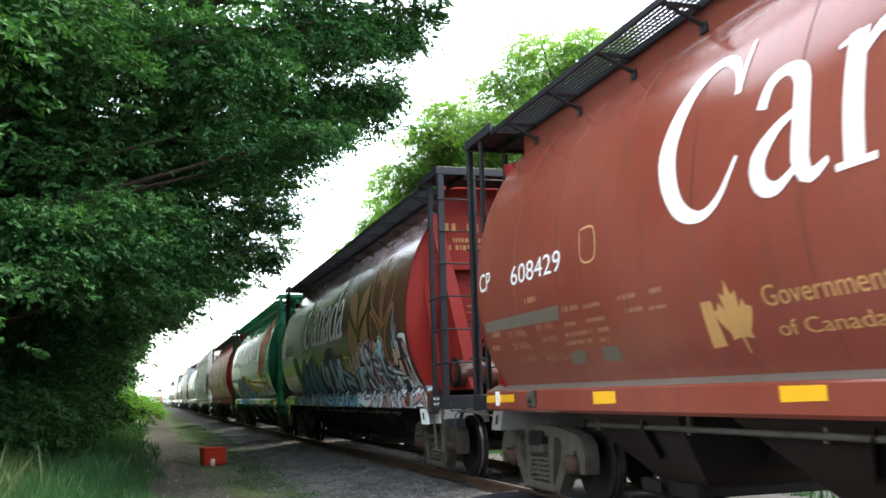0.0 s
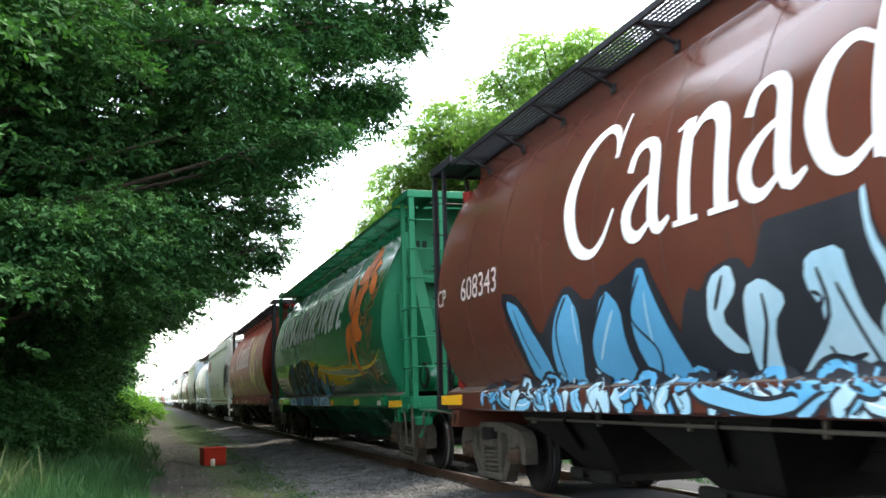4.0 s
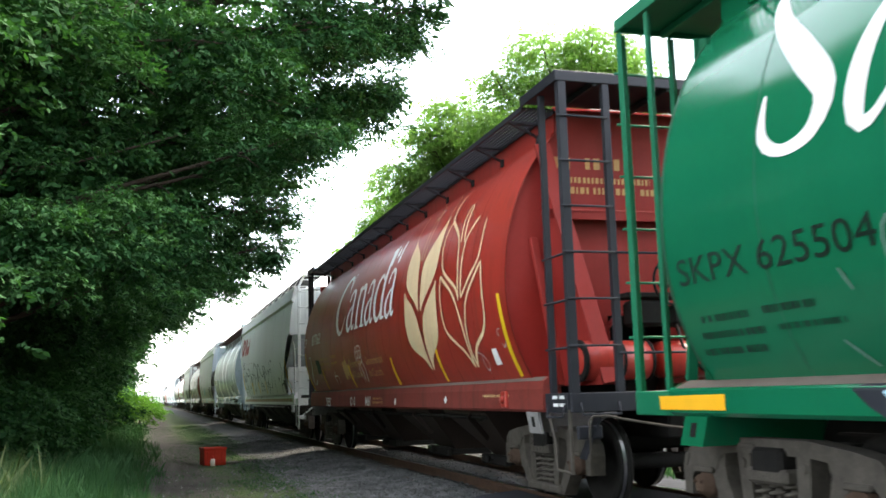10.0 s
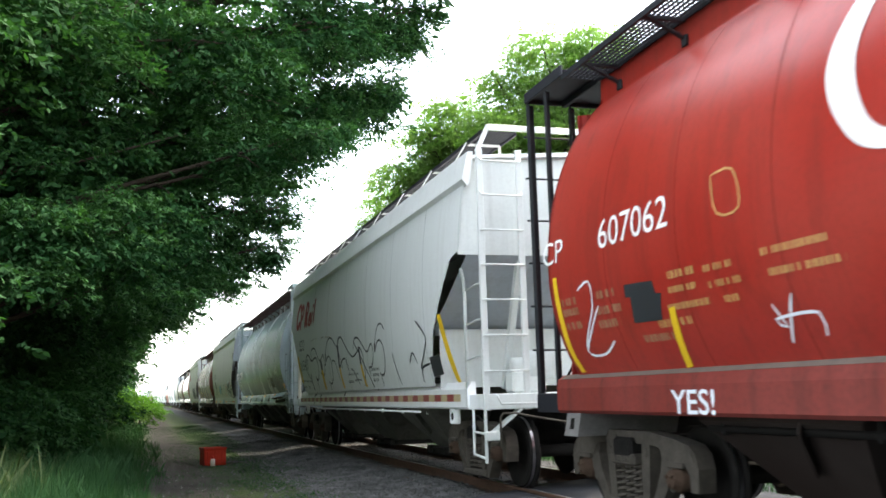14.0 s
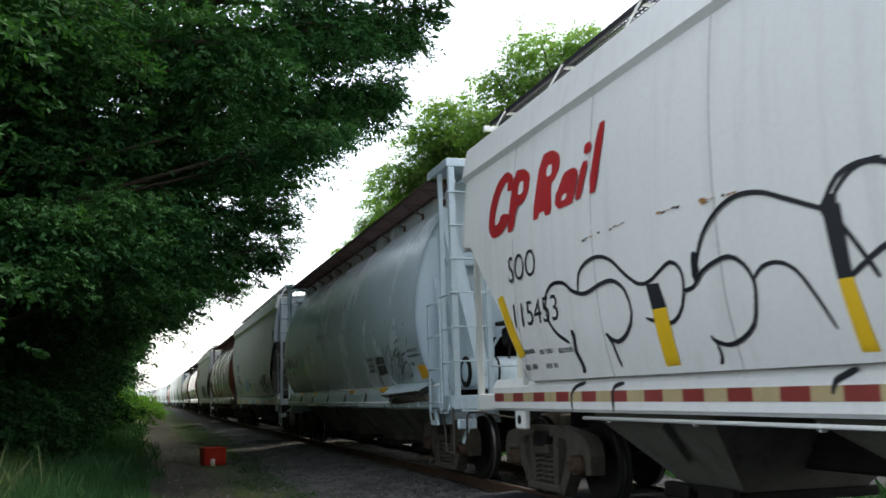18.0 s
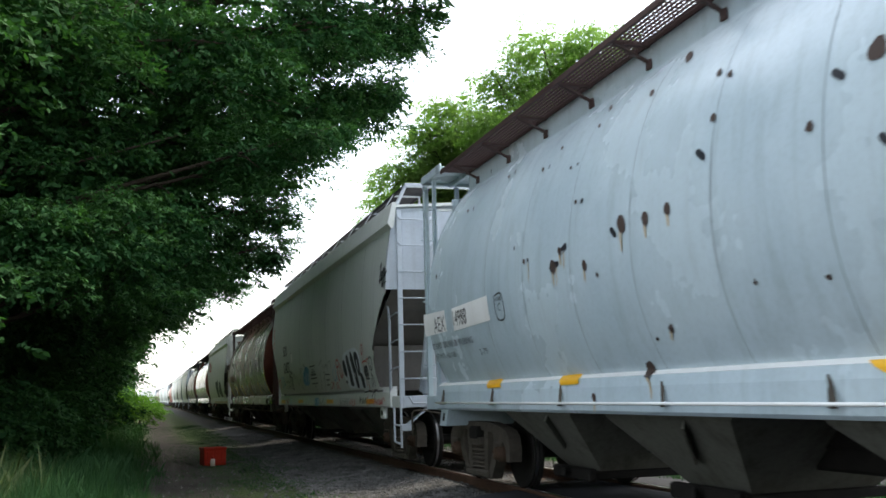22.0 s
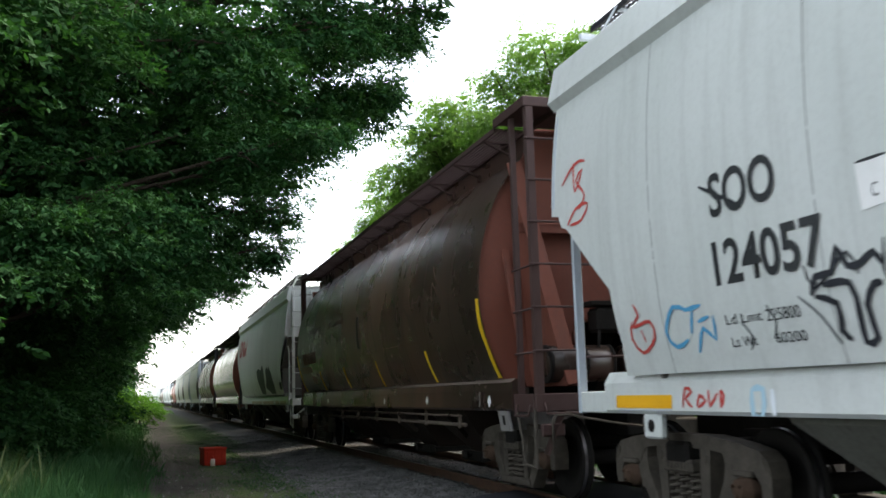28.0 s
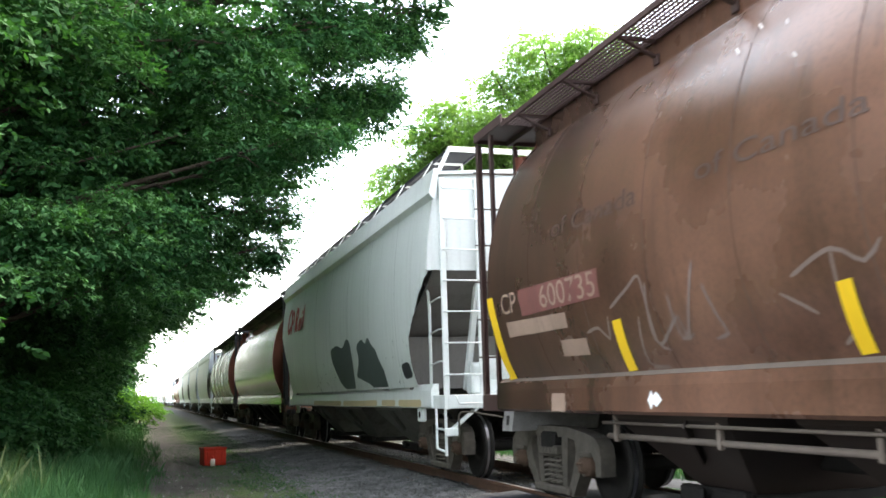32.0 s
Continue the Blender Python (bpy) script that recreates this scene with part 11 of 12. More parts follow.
stroke(CAR_G, "graffiti", SPRAY_BLACK, 0.045, [(0.2, 3.3), (0.25, 3.22), (0.24, 3.13), (0.19, 3.17), (0.15, 3.24), (0.14, 3.3), (0.09, 3.31), (0.05, 3.28)], 0.006)
stroke(CAR_G, "graffiti", SPRAY_BLACK, 0.045, [(0.12, 3.39), (0.04, 3.41), (0.05, 3.32), (0.11, 3.37)], 0.006)
stroke(CAR_G, "graffiti", SPRAY_BLACK, 0.045, [(0.05, 3.31), (-0.01, 3.34), (-0.08, 3.38)], 0.006)
stroke(CAR_G, "graffiti", GREY_TAG, 0.03, [(0.2, 3.1), (0.13, 3.15), (0.05, 3.18), (-0.06, 3.18)], 0.006)
stroke(CAR_G, "graffiti", SPRAY_BLACK, 0.03, [(13.11, 2.71), (12.65, 2.49)], 0.005)
patch(CAR_G, "reflector", REFLECT, [(2.56, 1.18), (2.57, 1.09)], [(1.88, 1.19), (1.86, 1.1)], 0.005, label="orange reflector")
patch(CAR_G, "reflector", REFLECT, [(6.91, 1.19), (6.92, 1.09)], [(6.05, 1.18), (6.06, 1.09)], 0.005, label="yellow reflector")
patch(CAR_G, "reflector", REFLECT, [(11.38, 1.19), (11.39, 1.09)], [(10.51, 1.19), (10.52, 1.1)], 0.005, label="yellow reflector")
words(CAR_G, "SOO", BLACK_MARK, 12.99, 2.46, 0.76, 0.31, 0, 0.005, fat=0.02, label="black lettering")
words(CAR_G, "124057", BLACK_MARK, 13.02, 1.97, 1.18, 0.31, 0, 0.005, fat=0.02, label="black car number")
stroke(CAR_G, "graffiti", SPRAY_BLACK, 0.045, [(12.04, 1.79), (11.97, 1.9), (11.82, 1.91), (11.75, 2.05), (11.68, 1.93), (11.57, 1.93), (11.46, 1.98), (11.4, 1.9)], 0.006)
stroke(CAR_G, "graffiti", SPRAY_BLACK, 0.045, [(12.01, 1.78), (11.83, 1.72), (11.85, 1.56), (11.78, 1.5)], 0.006)
stroke(CAR_G, "graffiti", SPRAY_BLACK, 0.045, [(11.92, 1.84), (11.69, 1.83), (11.67, 1.64), (11.68, 1.48), (11.58, 1.5), (11.59, 1.69), (11.5, 1.8), (11.43, 1.8)], 0.006)
stroke(CAR_G, "graffiti", GREY_TAG, 0.02, [(12.83, 1.69), (12.73, 1.58), (12.79, 1.49)], 0.006)
stroke(CAR_G, "graffiti", GREY_TAG, 0.02, [(12.51, 1.78), (12.44, 1.66), (12.51, 1.55)], 0.006)
words(CAR_G, "Ld Lmt", BLACK_MARK, 13.0, 1.68, 0.42, 0.07, 0, 0.005, fat=0, label="black stencilled lettering")
words(CAR_G, "225800", BLACK_MARK, 12.53, 1.67, 0.35, 0.08, 0, 0.005, fat=0, label="black stencilled lettering")
words(CAR_G, "Lt Wt", BLACK_MARK, 12.99, 1.52, 0.29, 0.07, 0, 0.005, fat=0, label="black stencilled lettering")
words(CAR_G, "60200", BLACK_MARK, 12.49, 1.52, 0.31, 0.07, 0, 0.005, fat=0, label="black stencilled lettering")
stroke(CAR_G, "stencil_box", BLACK_MARK, 0.02, [(11.49, 2.5), (11.25, 2.5)], 0.005)
patch(CAR_G, "stencil_patch", WHITE_MARK, [(11.5, 2.5), (11.49, 2.22)], [(11.2, 2.49), (11.21, 2.24)], 0.004)
words(CAR_G, "C", BLACK_MARK, 11.39, 2.28, 0.05, 0.08, 0, 0.007, fat=0)
stroke(CAR_G, "graffiti", SPRAY_RED, 0.03, [(15.53, 3.25), (15.34, 3.37), (15.15, 3.41), (15.02, 3.38)], 0.005)
stroke(CAR_G, "graffiti", SPRAY_RED, 0.03, [(15.28, 3.42), (15.23, 3.13), (15.08, 3.31), (15.21, 3.23), (15.02, 3.05), (15.15, 2.94), (15.02, 3.03)], 0.005)
stroke(CAR_G, "graffiti", SPRAY_RED, 0.03, [(15.41, 2.83), (15.21, 2.96), (14.96, 2.96), (15.1, 2.83), (15.35, 2.82)], 0.005)
stroke(CAR_G, "graffiti", SPRAY_RED, 0.03, [(14.29, 1.95), (14.23, 1.85), (14.36, 1.76), (14.06, 1.79), (14.04, 1.65), (14.28, 1.54), (14.41, 1.67), (14.36, 1.81)], 0.005)
stroke(CAR_G, "graffiti", SPRAY_RED, 0.03, [(14.23, 1.73), (14.19, 1.63)], 0.005)
stroke(CAR_G, "graffiti", SPRAY_BLUE2, 0.035, [(13.48, 1.83), (13.67, 1.87), (13.84, 1.68), (13.73, 1.56), (13.54, 1.61)], 0.005)
stroke(CAR_G, "graffiti", SPRAY_BLUE2, 0.035, [(13.4, 1.84), (13.48, 1.65)], 0.005)
stroke(CAR_G, "graffiti", SPRAY_BLUE2, 0.035, [(13.52, 1.83), (13.28, 1.85)], 0.005)
stroke(CAR_G, "graffiti", SPRAY_BLUE2, 0.035, [(13.36, 1.73), (13.2, 1.76)], 0.005)
stroke(CAR_G, "graffiti", SPRAY_BLUE2, 0.035, [(13.44, 1.5), (13.31, 1.68), (13.18, 1.59), (13.15, 1.76)], 0.005)
patch(CAR_G, "reflector", REFLECT, [(14.99, 1.19), (15, 1.08)], [(14.03, 1.19), (14.04, 1.08)], 0.006, label="yellow reflector")
stroke(CAR_G, "graffiti", SPRAY_RED, 0.03, [(13.87, 1.09), (13.82, 1.24), (13.73, 1.21), (13.82, 1.16), (13.73, 1.09)], 0.006)
stroke(CAR_G, "graffiti", SPRAY_RED, 0.03, [(13.66, 1.1), (13.62, 1.18), (13.54, 1.14), (13.65, 1.09)], 0.006)
stroke(CAR_G, "graffiti", SPRAY_RED, 0.03, [(13.49, 1.22), (13.48, 1.1), (13.37, 1.2)], 0.006)
stroke(CAR_G, "graffiti", SPRAY_RED, 0.03, [(13.33, 1.22), (13.33, 1.09), (13.29, 1.18), (13.33, 1.22)], 0.006)
stroke(CAR_G, "graffiti", SPRAY_LIGHT, 0.05, [(12.94, 1.22), (12.94, 1.04), (12.83, 1.03), (12.81, 1.22), (12.94, 1.22)], 0.006)
stroke(CAR_G, "graffiti", SPRAY_WHITE, 0.06, [(12.71, 1.22), (12.7, 1.04)], 0.006)


# Faded brown car
patch(CAR_H, "paint_strip", YELLOW, [(3.81, 1.88), (3.83, 1.42)], [(3.7, 1.88), (3.72, 1.42)], 0.006, label="yellow painted strip")
patch(CAR_H, "paint_strip", YELLOW, [(7.1, 1.87), (7.14, 1.4)], [(7, 1.87), (7.01, 1.41)], 0.006, label="yellow painted strip")
patch(CAR_H, "paint_strip", YELLOW, [(10.12, 1.85), (10.18, 1.41)], [(9.98, 1.86), (10.03, 1.42)], 0.006, label="yellow painted strip")
patch(CAR_H, "paint_strip", YELLOW, [(13.04, 1.85), (13.14, 1.4)], [(12.87, 1.86), (12.97, 1.41)], 0.006, label="yellow painted strip")
patch(CAR_H, "paint_strip", YELLOW, [(1.17, 2.4), (1.18, 2.08), (1.13, 1.76), (1.17, 1.42)], [(1.07, 2.39), (1.06, 2.07), (1.02, 1.76), (1.05, 1.42)], 0.006)
patch(CAR_H, "paint_strip", YELLOW, [(16.06, 2.35), (16.01, 1.94), (16.09, 1.39)], [(15.86, 2.35), (15.8, 1.94), (15.88, 1.4)], 0.006)
patch(CAR_H, "reflector", WHITE_MARK, [(4.19, 1.23), (4.27, 1.15)], [(4.13, 1.15), (4.2, 1.08)], 0.006, label="white diamond reflector")
patch(CAR_H, "reflector", WHITE_MARK, [(6.94, 1.21), (7.03, 1.14)], [(6.88, 1.14), (6.96, 1.07)], 0.006, label="white diamond reflector")
patch(CAR_H, "reflector", WHITE_MARK, [(9.78, 1.22), (9.87, 1.14)], [(9.71, 1.14), (9.8, 1.07)], 0.006, label="white diamond reflector")
patch(CAR_H, "reflector", WHITE_MARK, [(12.57, 1.22), (12.67, 1.15)], [(12.48, 1.15), (12.58, 1.09)], 0.006, label="white diamond reflector")
patch(CAR_H, "reflector", WHITE_MARK, [(12.65, 1.23), (12.72, 1.15)], [(12.61, 1.15), (12.67, 1.07)], 0.006, label="white diamond reflector")
patch(CAR_H, "reflector", WHITE_MARK, [(1.39, 1.22), (1.47, 1.14)], [(1.32, 1.14), (1.4, 1.06)], 0.006, label="white diamond reflector")
patch(CAR_H, "rub_mark", SPRAY_BLACK, [(8.37, 2.78), (8.27, 2.15)], [(8.19, 2.77), (8.06, 2.14)], 0.004)
words(CAR_H, "CP", OLD_PATCH, 15.61, 2.12, 0.46, 0.23, 0, 0.005, fat=0)
patch(CAR_H, "paint_patch", RED_PATCH, [(15.08, 2.35), (15.03, 2.06)], [(13.13, 2.34), (13.15, 2.08)], 0.003)
words(CAR_H, "600735", OLD_PATCH, 14.49, 2.1, 1.28, 0.23, 0, 0.005, fat=0, label="worn white car number")
patch(CAR_H, "paint_patch", OLD_PATCH, [(15.54, 2.03), (15.56, 1.86)], [(13.95, 2.01), (13.98, 1.86)], 0.003, label="pale paint patch")
patch(CAR_H, "paint_patch", OLD_PATCH, [(14.24, 1.75), (14.31, 1.59)], [(13.66, 1.74), (13.72, 1.58)], 0.003)
patch(CAR_H, "paint_patch", OLD_PATCH, [(14.75, 1.22), (14.77, 1.02)], [(14.42, 1.22), (14.42, 1.03)], 0.004)
stroke(CAR_H, "chalk_scrawl", CHALK, 0.03, [(13.01, 1.96), (12.62, 2.1), (12.4, 2.17), (12.38, 1.84), (12.38, 1.6), (11.96, 1.8), (11.93, 1.62), (11.57, 2.19)], 0.004, label="faint pale sprayed line")
stroke(CAR_H, "chalk_scrawl", CHALK, 0.03, [(12.32, 2.11), (12.43, 1.65), (12.25, 1.55)], 0.004, label="faint pale sprayed line")
stroke(CAR_H, "chalk_scrawl", CHALK, 0.03, [(12.02, 1.98), (12.01, 1.63), (11.82, 1.66)], 0.004, label="faint pale sprayed line")
stroke(CAR_H, "chalk_scrawl", CHALK, 0.03, [(11.52, 2.01), (11.44, 1.76), (11.39, 1.63), (11.56, 1.6)], 0.004, label="faint pale sprayed line")
stroke(CAR_H, "chalk_scrawl", CHALK, 0.03, [(12.39, 1.42), (12.7, 1.47), (12.56, 1.85)], 0.004, label="faint pale sprayed line")
stroke(CAR_H, "chalk_scrawl", CHALK, 0.03, [(10.67, 1.84), (10.49, 1.75), (10.37, 1.68)], 0.004, label="faint pale sprayed line")
stroke(CAR_H, "chalk_scrawl", CHALK, 0.03, [(10.51, 1.93), (10.09, 2.05), (9.84, 1.94), (9.67, 2.05)], 0.004, label="faint pale sprayed line")
stroke(CAR_H, "chalk_scrawl", CHALK, 0.03, [(10.09, 2.05), (10.11, 1.78), (10.01, 1.63), (10.26, 1.48)], 0.004, label="faint pale sprayed line")
stroke(CAR_H, "chalk_scrawl", CHALK, 0.03, [(13.6, 1.78), (13.34, 1.81), (13.2, 1.7), (13.1, 1.9)], 0.004, label="faint pale sprayed line")
stroke(CAR_H, "chalk_scrawl", OLD_WHITE, 0.03, [(8.34, 1.89), (8.21, 1.76), (7.97, 1.84), (7.97, 1.68)], 0.004)
stroke(CAR_H, "chalk_scrawl", OLD_WHITE, 0.03, [(8.39, 1.93), (8.23, 1.82)], 0.004)
stroke(CAR_H, "scratch", OLD_WHITE, 0.04, [(10.95, 3.8), (11.04, 3.87)], 0.004)
stroke(CAR_H, "scratch", OLD_WHITE, 0.04, [(10.6, 3.69), (10.64, 3.74)], 0.004)
stroke(CAR_H, "scratch", OLD_WHITE, 0.04, [(11.15, 3.67), (11.24, 3.75)], 0.004)
stroke(CAR_H, "scratch", OLD_WHITE, 0.04, [(10.37, 3.36), (10.42, 3.41)], 0.004)
words(CAR_H, "of Canada", DARK_FADED, 14.14, 2.78, 1.77, 0.18, 0, 0.005, fat=0)
words(CAR_H, "of Canada", DARK_FADED, 11.46, 2.77, 1.83, 0.16, 0, 0.005, fat=0)
fill(CAR_H, "worn_emblem", DARK_WORN, [(5.08, 2.82), (4.79, 2.68), (4.43, 2.51), (4.26, 2.45), (4.08, 2.47), (3.92, 2.58), (3.7, 2.75), (3.74, 2.62), (3.9, 2.45), (4.02, 2.35), (4.14, 2.07), (4.24, 2.05), (4.27, 2.2), (4.4, 2.39), (4.69, 2.58), (4.97, 2.71)], 0.0035)
fill(CAR_H, "worn_emblem", DARK_WORN, [(5.62, 3.62), (5.34, 3.5), (5.25, 3.1), (5.12, 2.62), (5.06, 2.13), (5.26, 2.14), (5.44, 2.63), (5.58, 3.12)], 0.003)
stroke(CAR_H, "worn_emblem", DARK_WORN, 0.07, [(7.06, 2.72), (6.95, 2.47), (6.81, 2.22), (6.79, 1.96)], 0.003)
stroke(CAR_H, "worn_emblem", DARK_WORN, 0.06, [(6.14, 2.74), (5.99, 2.4), (5.86, 2.12), (5.77, 1.88)], 0.003)
stroke(CAR_H, "worn_emblem", DARK_WORN, 0.09, [(4.03, 2.36), (4.03, 2.18), (3.98, 2), (3.91, 1.85)], 0.003)
stroke(CAR_H, "worn_emblem", DARK_WORN, 0.05, [(3.57, 2.84), (3.47, 2.54), (3.41, 2.25), (3.38, 2.08)], 0.003)
stroke(CAR_H, "worn_emblem", DARK_WORN, 0.05, [(4.19, 3.26), (4.14, 2.89), (4.18, 2.55)], 0.003)
stroke(CAR_H, "worn_emblem", PALE_WORN, 0.035, [(3.15, 3.07), (3.01, 2.91), (2.74, 2.77), (2.47, 2.63), (2.31, 2.5)], 0.0035)
stroke(CAR_H, "worn_emblem", PALE_WORN, 0.03, [(3.12, 2.83), (2.85, 2.67), (2.53, 2.5), (2.39, 2.27), (2.36, 2.15)], 0.0035)
stroke(CAR_H, "worn_emblem", PALE_WORN, 0.03, [(3.12, 2.81), (3.09, 2.57), (3.09, 2.38), (3.01, 2.18), (2.89, 1.99), (2.7, 1.93)], 0.0035)
stroke(CAR_H, "worn_emblem", PALE_WORN, 0.03, [(2.37, 2.74), (2.36, 2.58)], 0.0035)
stroke(CAR_H, "worn_emblem", PALE_WORN, 0.03, [(2.24, 2.45), (2.16, 2.55), (2.02, 2.64)], 0.0035)
stroke(CAR_H, "worn_emblem", PALE_WORN, 0.03, [(2.21, 3.15), (2.2, 2.84), (2.26, 2.49)], 0.0035)
stroke(CAR_H, "worn_emblem", PALE_WORN, 0.03, [(2.01, 2.18), (2.04, 2.34), (2.06, 2.47), (1.99, 2.55)], 0.0035)
stroke(CAR_H, "scratch", CHALK, 0.007, [(4.77, 2.66), (3.85, 2.63), (3.1, 2.62)], 0.004)
stroke(CAR_H, "scratch", CHALK, 0.006, [(7.62, 2.03), (5.55, 2.04), (4.14, 2.02), (2.87, 2.02), (2.02, 2.02)], 0.004)
scrawl(CAR_H, OLD_PATCH, 8.62, 1.7, 0.42, 0.22, 3, 0.018, 33)
scrawl(CAR_H, OLD_PATCH, 8.2, 1.66, 0.26, 0.12, 2, 0.014, 34)


# Pale grey car
fill(CAR_I, "paint_patch", PATCH_GREEN, [(7.84, 2.28), (7.08, 2.34), (6.49, 2.23), (6.06, 2.42), (5.73, 2.35), (5.6, 2.11), (5.56, 1.82), (5.71, 1.49), (5.86, 1.35), (6.8, 1.39), (7.18, 1.54), (7.42, 1.76), (7.76, 2.02)], 0.005, label="ragged dark green paint patch")
fill(CAR_I, "paint_patch", PATCH_GREEN, [(5.11, 2.23), (4.56, 2.33), (4.3, 2.2), (4.06, 2.34), (3.75, 2.15), (3.51, 2.08), (3.28, 1.85), (3.07, 1.69), (3.06, 1.54), (3.03, 1.38), (3.37, 1.33), (4.11, 1.38), (4.45, 1.47), (5.08, 1.57), (5.44, 1.62), (4.95, 1.91)], 0.005, label="ragged dark green paint patch")
stroke(CAR_I, "paint_fleck", PATCH_GREEN, 0.03, [(9.36, 1.72), (9.29, 1.65)], 0.005)
stroke(CAR_I, "paint_fleck", PATCH_GREEN, 0.03, [(8.36, 1.65), (8.28, 1.6)], 0.005)
stroke(CAR_I, "paint_fleck", PATCH_GREEN, 0.03, [(10.33, 1.54), (10.26, 1.48)], 0.005)
stroke(CAR_I, "paint_fleck", PATCH_GREEN, 0.03, [(9.8, 1.43), (9.99, 1.35)], 0.005)
stroke(CAR_I, "paint_fleck", PATCH_GREEN, 0.03, [(7.63, 1.72), (7.6, 1.64)], 0.005)
stroke(CAR_I, "paint_fleck", PATCH_GREEN, 0.03, [(9.7, 1.67), (9.69, 1.56)], 0.005)
stroke(CAR_I, "paint_fleck", PATCH_GREEN, 0.03, [(8.69, 1.58), (8.68, 1.49)], 0.005)
stroke(CAR_I, "paint_fleck", PATCH_GREEN, 0.03, [(10.08, 1.59), (10.06, 1.5)], 0.005)
stroke(CAR_I, "paint_fleck", PATCH_GREEN, 0.03, [(8.89, 2.05), (8.81, 1.94)], 0.005)
stroke(CAR_I, "paint_fleck", PATCH_GREEN, 0.03, [(8.81, 1.6), (8.82, 1.49)], 0.005)
stroke(CAR_I, "paint_fleck", PATCH_GREEN, 0.03, [(8.32, 1.46), (8.38, 1.39)], 0.005)
stroke(CAR_I, "paint_fleck", PATCH_GREEN, 0.03, [(7.7, 1.74), (7.7, 1.64)], 0.005)
stroke(CAR_I, "paint_fleck", PATCH_GREEN, 0.03, [(7.32, 1.95), (7.22, 1.9)], 0.005)
stroke(CAR_I, "paint_fleck", PATCH_GREEN, 0.03, [(9.82, 1.45), (10.03, 1.37)], 0.005)
stroke(CAR_I, "paint_fleck", PATCH_GREEN, 0.03, [(8.08, 1.85), (8.02, 1.77)], 0.005)
stroke(CAR_I, "paint_fleck", PATCH_GREEN, 0.03, [(8.79, 1.84), (8.73, 1.75)], 0.005)
stroke(CAR_I, "paint_fleck", PATCH_GREEN, 0.02, [(1.74, 1.82), (1.75, 1.74)], 0.005)
stroke(CAR_I, "paint_fleck", PATCH_GREEN, 0.02, [(1.23, 1.77), (1.22, 1.73)], 0.005)
stroke(CAR_I, "paint_fleck", PATCH_GREEN, 0.02, [(1.22, 1.78), (1.18, 1.72)], 0.005)
stroke(CAR_I, "paint_fleck", PATCH_GREEN, 0.02, [(1.35, 2.05), (1.31, 1.99)], 0.005)
stroke(CAR_I, "paint_fleck", PATCH_GREEN, 0.02, [(2.21, 2.16), (2.16, 2.07)], 0.005)
stroke(CAR_I, "paint_fleck", PATCH_GREEN, 0.02, [(2.78, 1.9), (2.8, 1.87)], 0.005)
stroke(CAR_I, "paint_fleck", PATCH_GREEN, 0.02, [(2.31, 1.89), (2.24, 1.86)], 0.005)
stroke(CAR_I, "paint_fleck", PATCH_GREEN, 0.02, [(1.52, 2.12), (1.49, 2.07)], 0.005)
stroke(CAR_I, "paint_fleck", PATCH_GREEN, 0.02, [(1.19, 1.77), (1.23, 1.69)], 0.005)
stroke(CAR_I, "paint_fleck", PATCH_GREEN, 0.02, [(2.16, 2.15), (2.13, 2.12)], 0.005)
stroke(CAR_I, "paint_fleck", PATCH_GREEN, 0.03, [(2.16, 1.5), (2.26, 1.38)], 0.005)
fill(CAR_I, "stencil_patch", BLACK_MARK, [(1.85, 1.74), (1.33, 1.77), (1.25, 1.52), (1.8, 1.49)], 0.006)
stroke(CAR_I, "reflector", GOLD_STRIPE, 0.11, [(11.28, 1.1), (9.34, 1.1), (7.67, 1.1)], 0.006)
stroke(CAR_I, "reflector", GOLD_STRIPE, 0.11, [(7.41, 1.1), (5.66, 1.1), (4.18, 1.11)], 0.006)
stroke(CAR_I, "reflector", GOLD_STRIPE, 0.11, [(3.81, 1.11), (3.3, 1.11), (2.81, 1.11)], 0.006)
stroke(CAR_I, "reflector", GOLD_STRIPE, 0.11, [(2.58, 1.11), (1.84, 1.11), (1.17, 1.11)], 0.006)
fill(CAR_I, "red_emblem", RED_MARK, [(13.88, 3.69), (14.11, 3.78), (14.4, 3.7), (14.6, 3.44), (14.63, 3.17), (14.47, 3.04), (14.19, 3.05), (14, 3.14), (13.95, 3.25), (14.19, 3.29), (14.29, 3.19), (14.4, 3.19), (14.41, 3.3), (14.29, 3.54), (14.11, 3.65), (14.02, 3.63), (14.04, 3.52), (13.84, 3.51)], 0.005)
fill(CAR_I, "red_emblem", RED_MARK, [(13.83, 3.72), (13.53, 3.68), (13.35, 3.57), (13.36, 3.4), (13.52, 3.29), (13.72, 3.28), (13.81, 3.03), (14.02, 3.03)], 0.005)
fill(CAR_I, "red_emblem", RED_MARK, [(13.06, 3.7), (12.78, 3.7), (12.57, 3.6), (12.55, 3.46), (12.67, 3.36), (12.76, 3.34), (12.74, 3.02), (12.94, 3.03), (12.96, 3.31), (13.02, 3.31), (13.07, 3.03), (13.26, 3.04)], 0.005)
fill(CAR_I, "red_emblem", RED_MARK, [(12.51, 3.33), (12.41, 3.38), (12.21, 3.38), (12.11, 3.31), (12.23, 3.03), (12.38, 3.03), (12.56, 3.03), (12.67, 3.1), (12.63, 3.23), (12.41, 3.24), (12.32, 3.28), (12.38, 3.31), (12.46, 3.28)], 0.005)
fill(CAR_I, "red_emblem", RED_MARK, [(12.04, 3.38), (11.89, 3.38), (12.06, 3.04), (12.2, 3.04)], 0.005)
fill(CAR_I, "red_emblem", RED_MARK, [(11.98, 3.55), (11.84, 3.54), (11.86, 3.44), (12.01, 3.45)], 0.005)
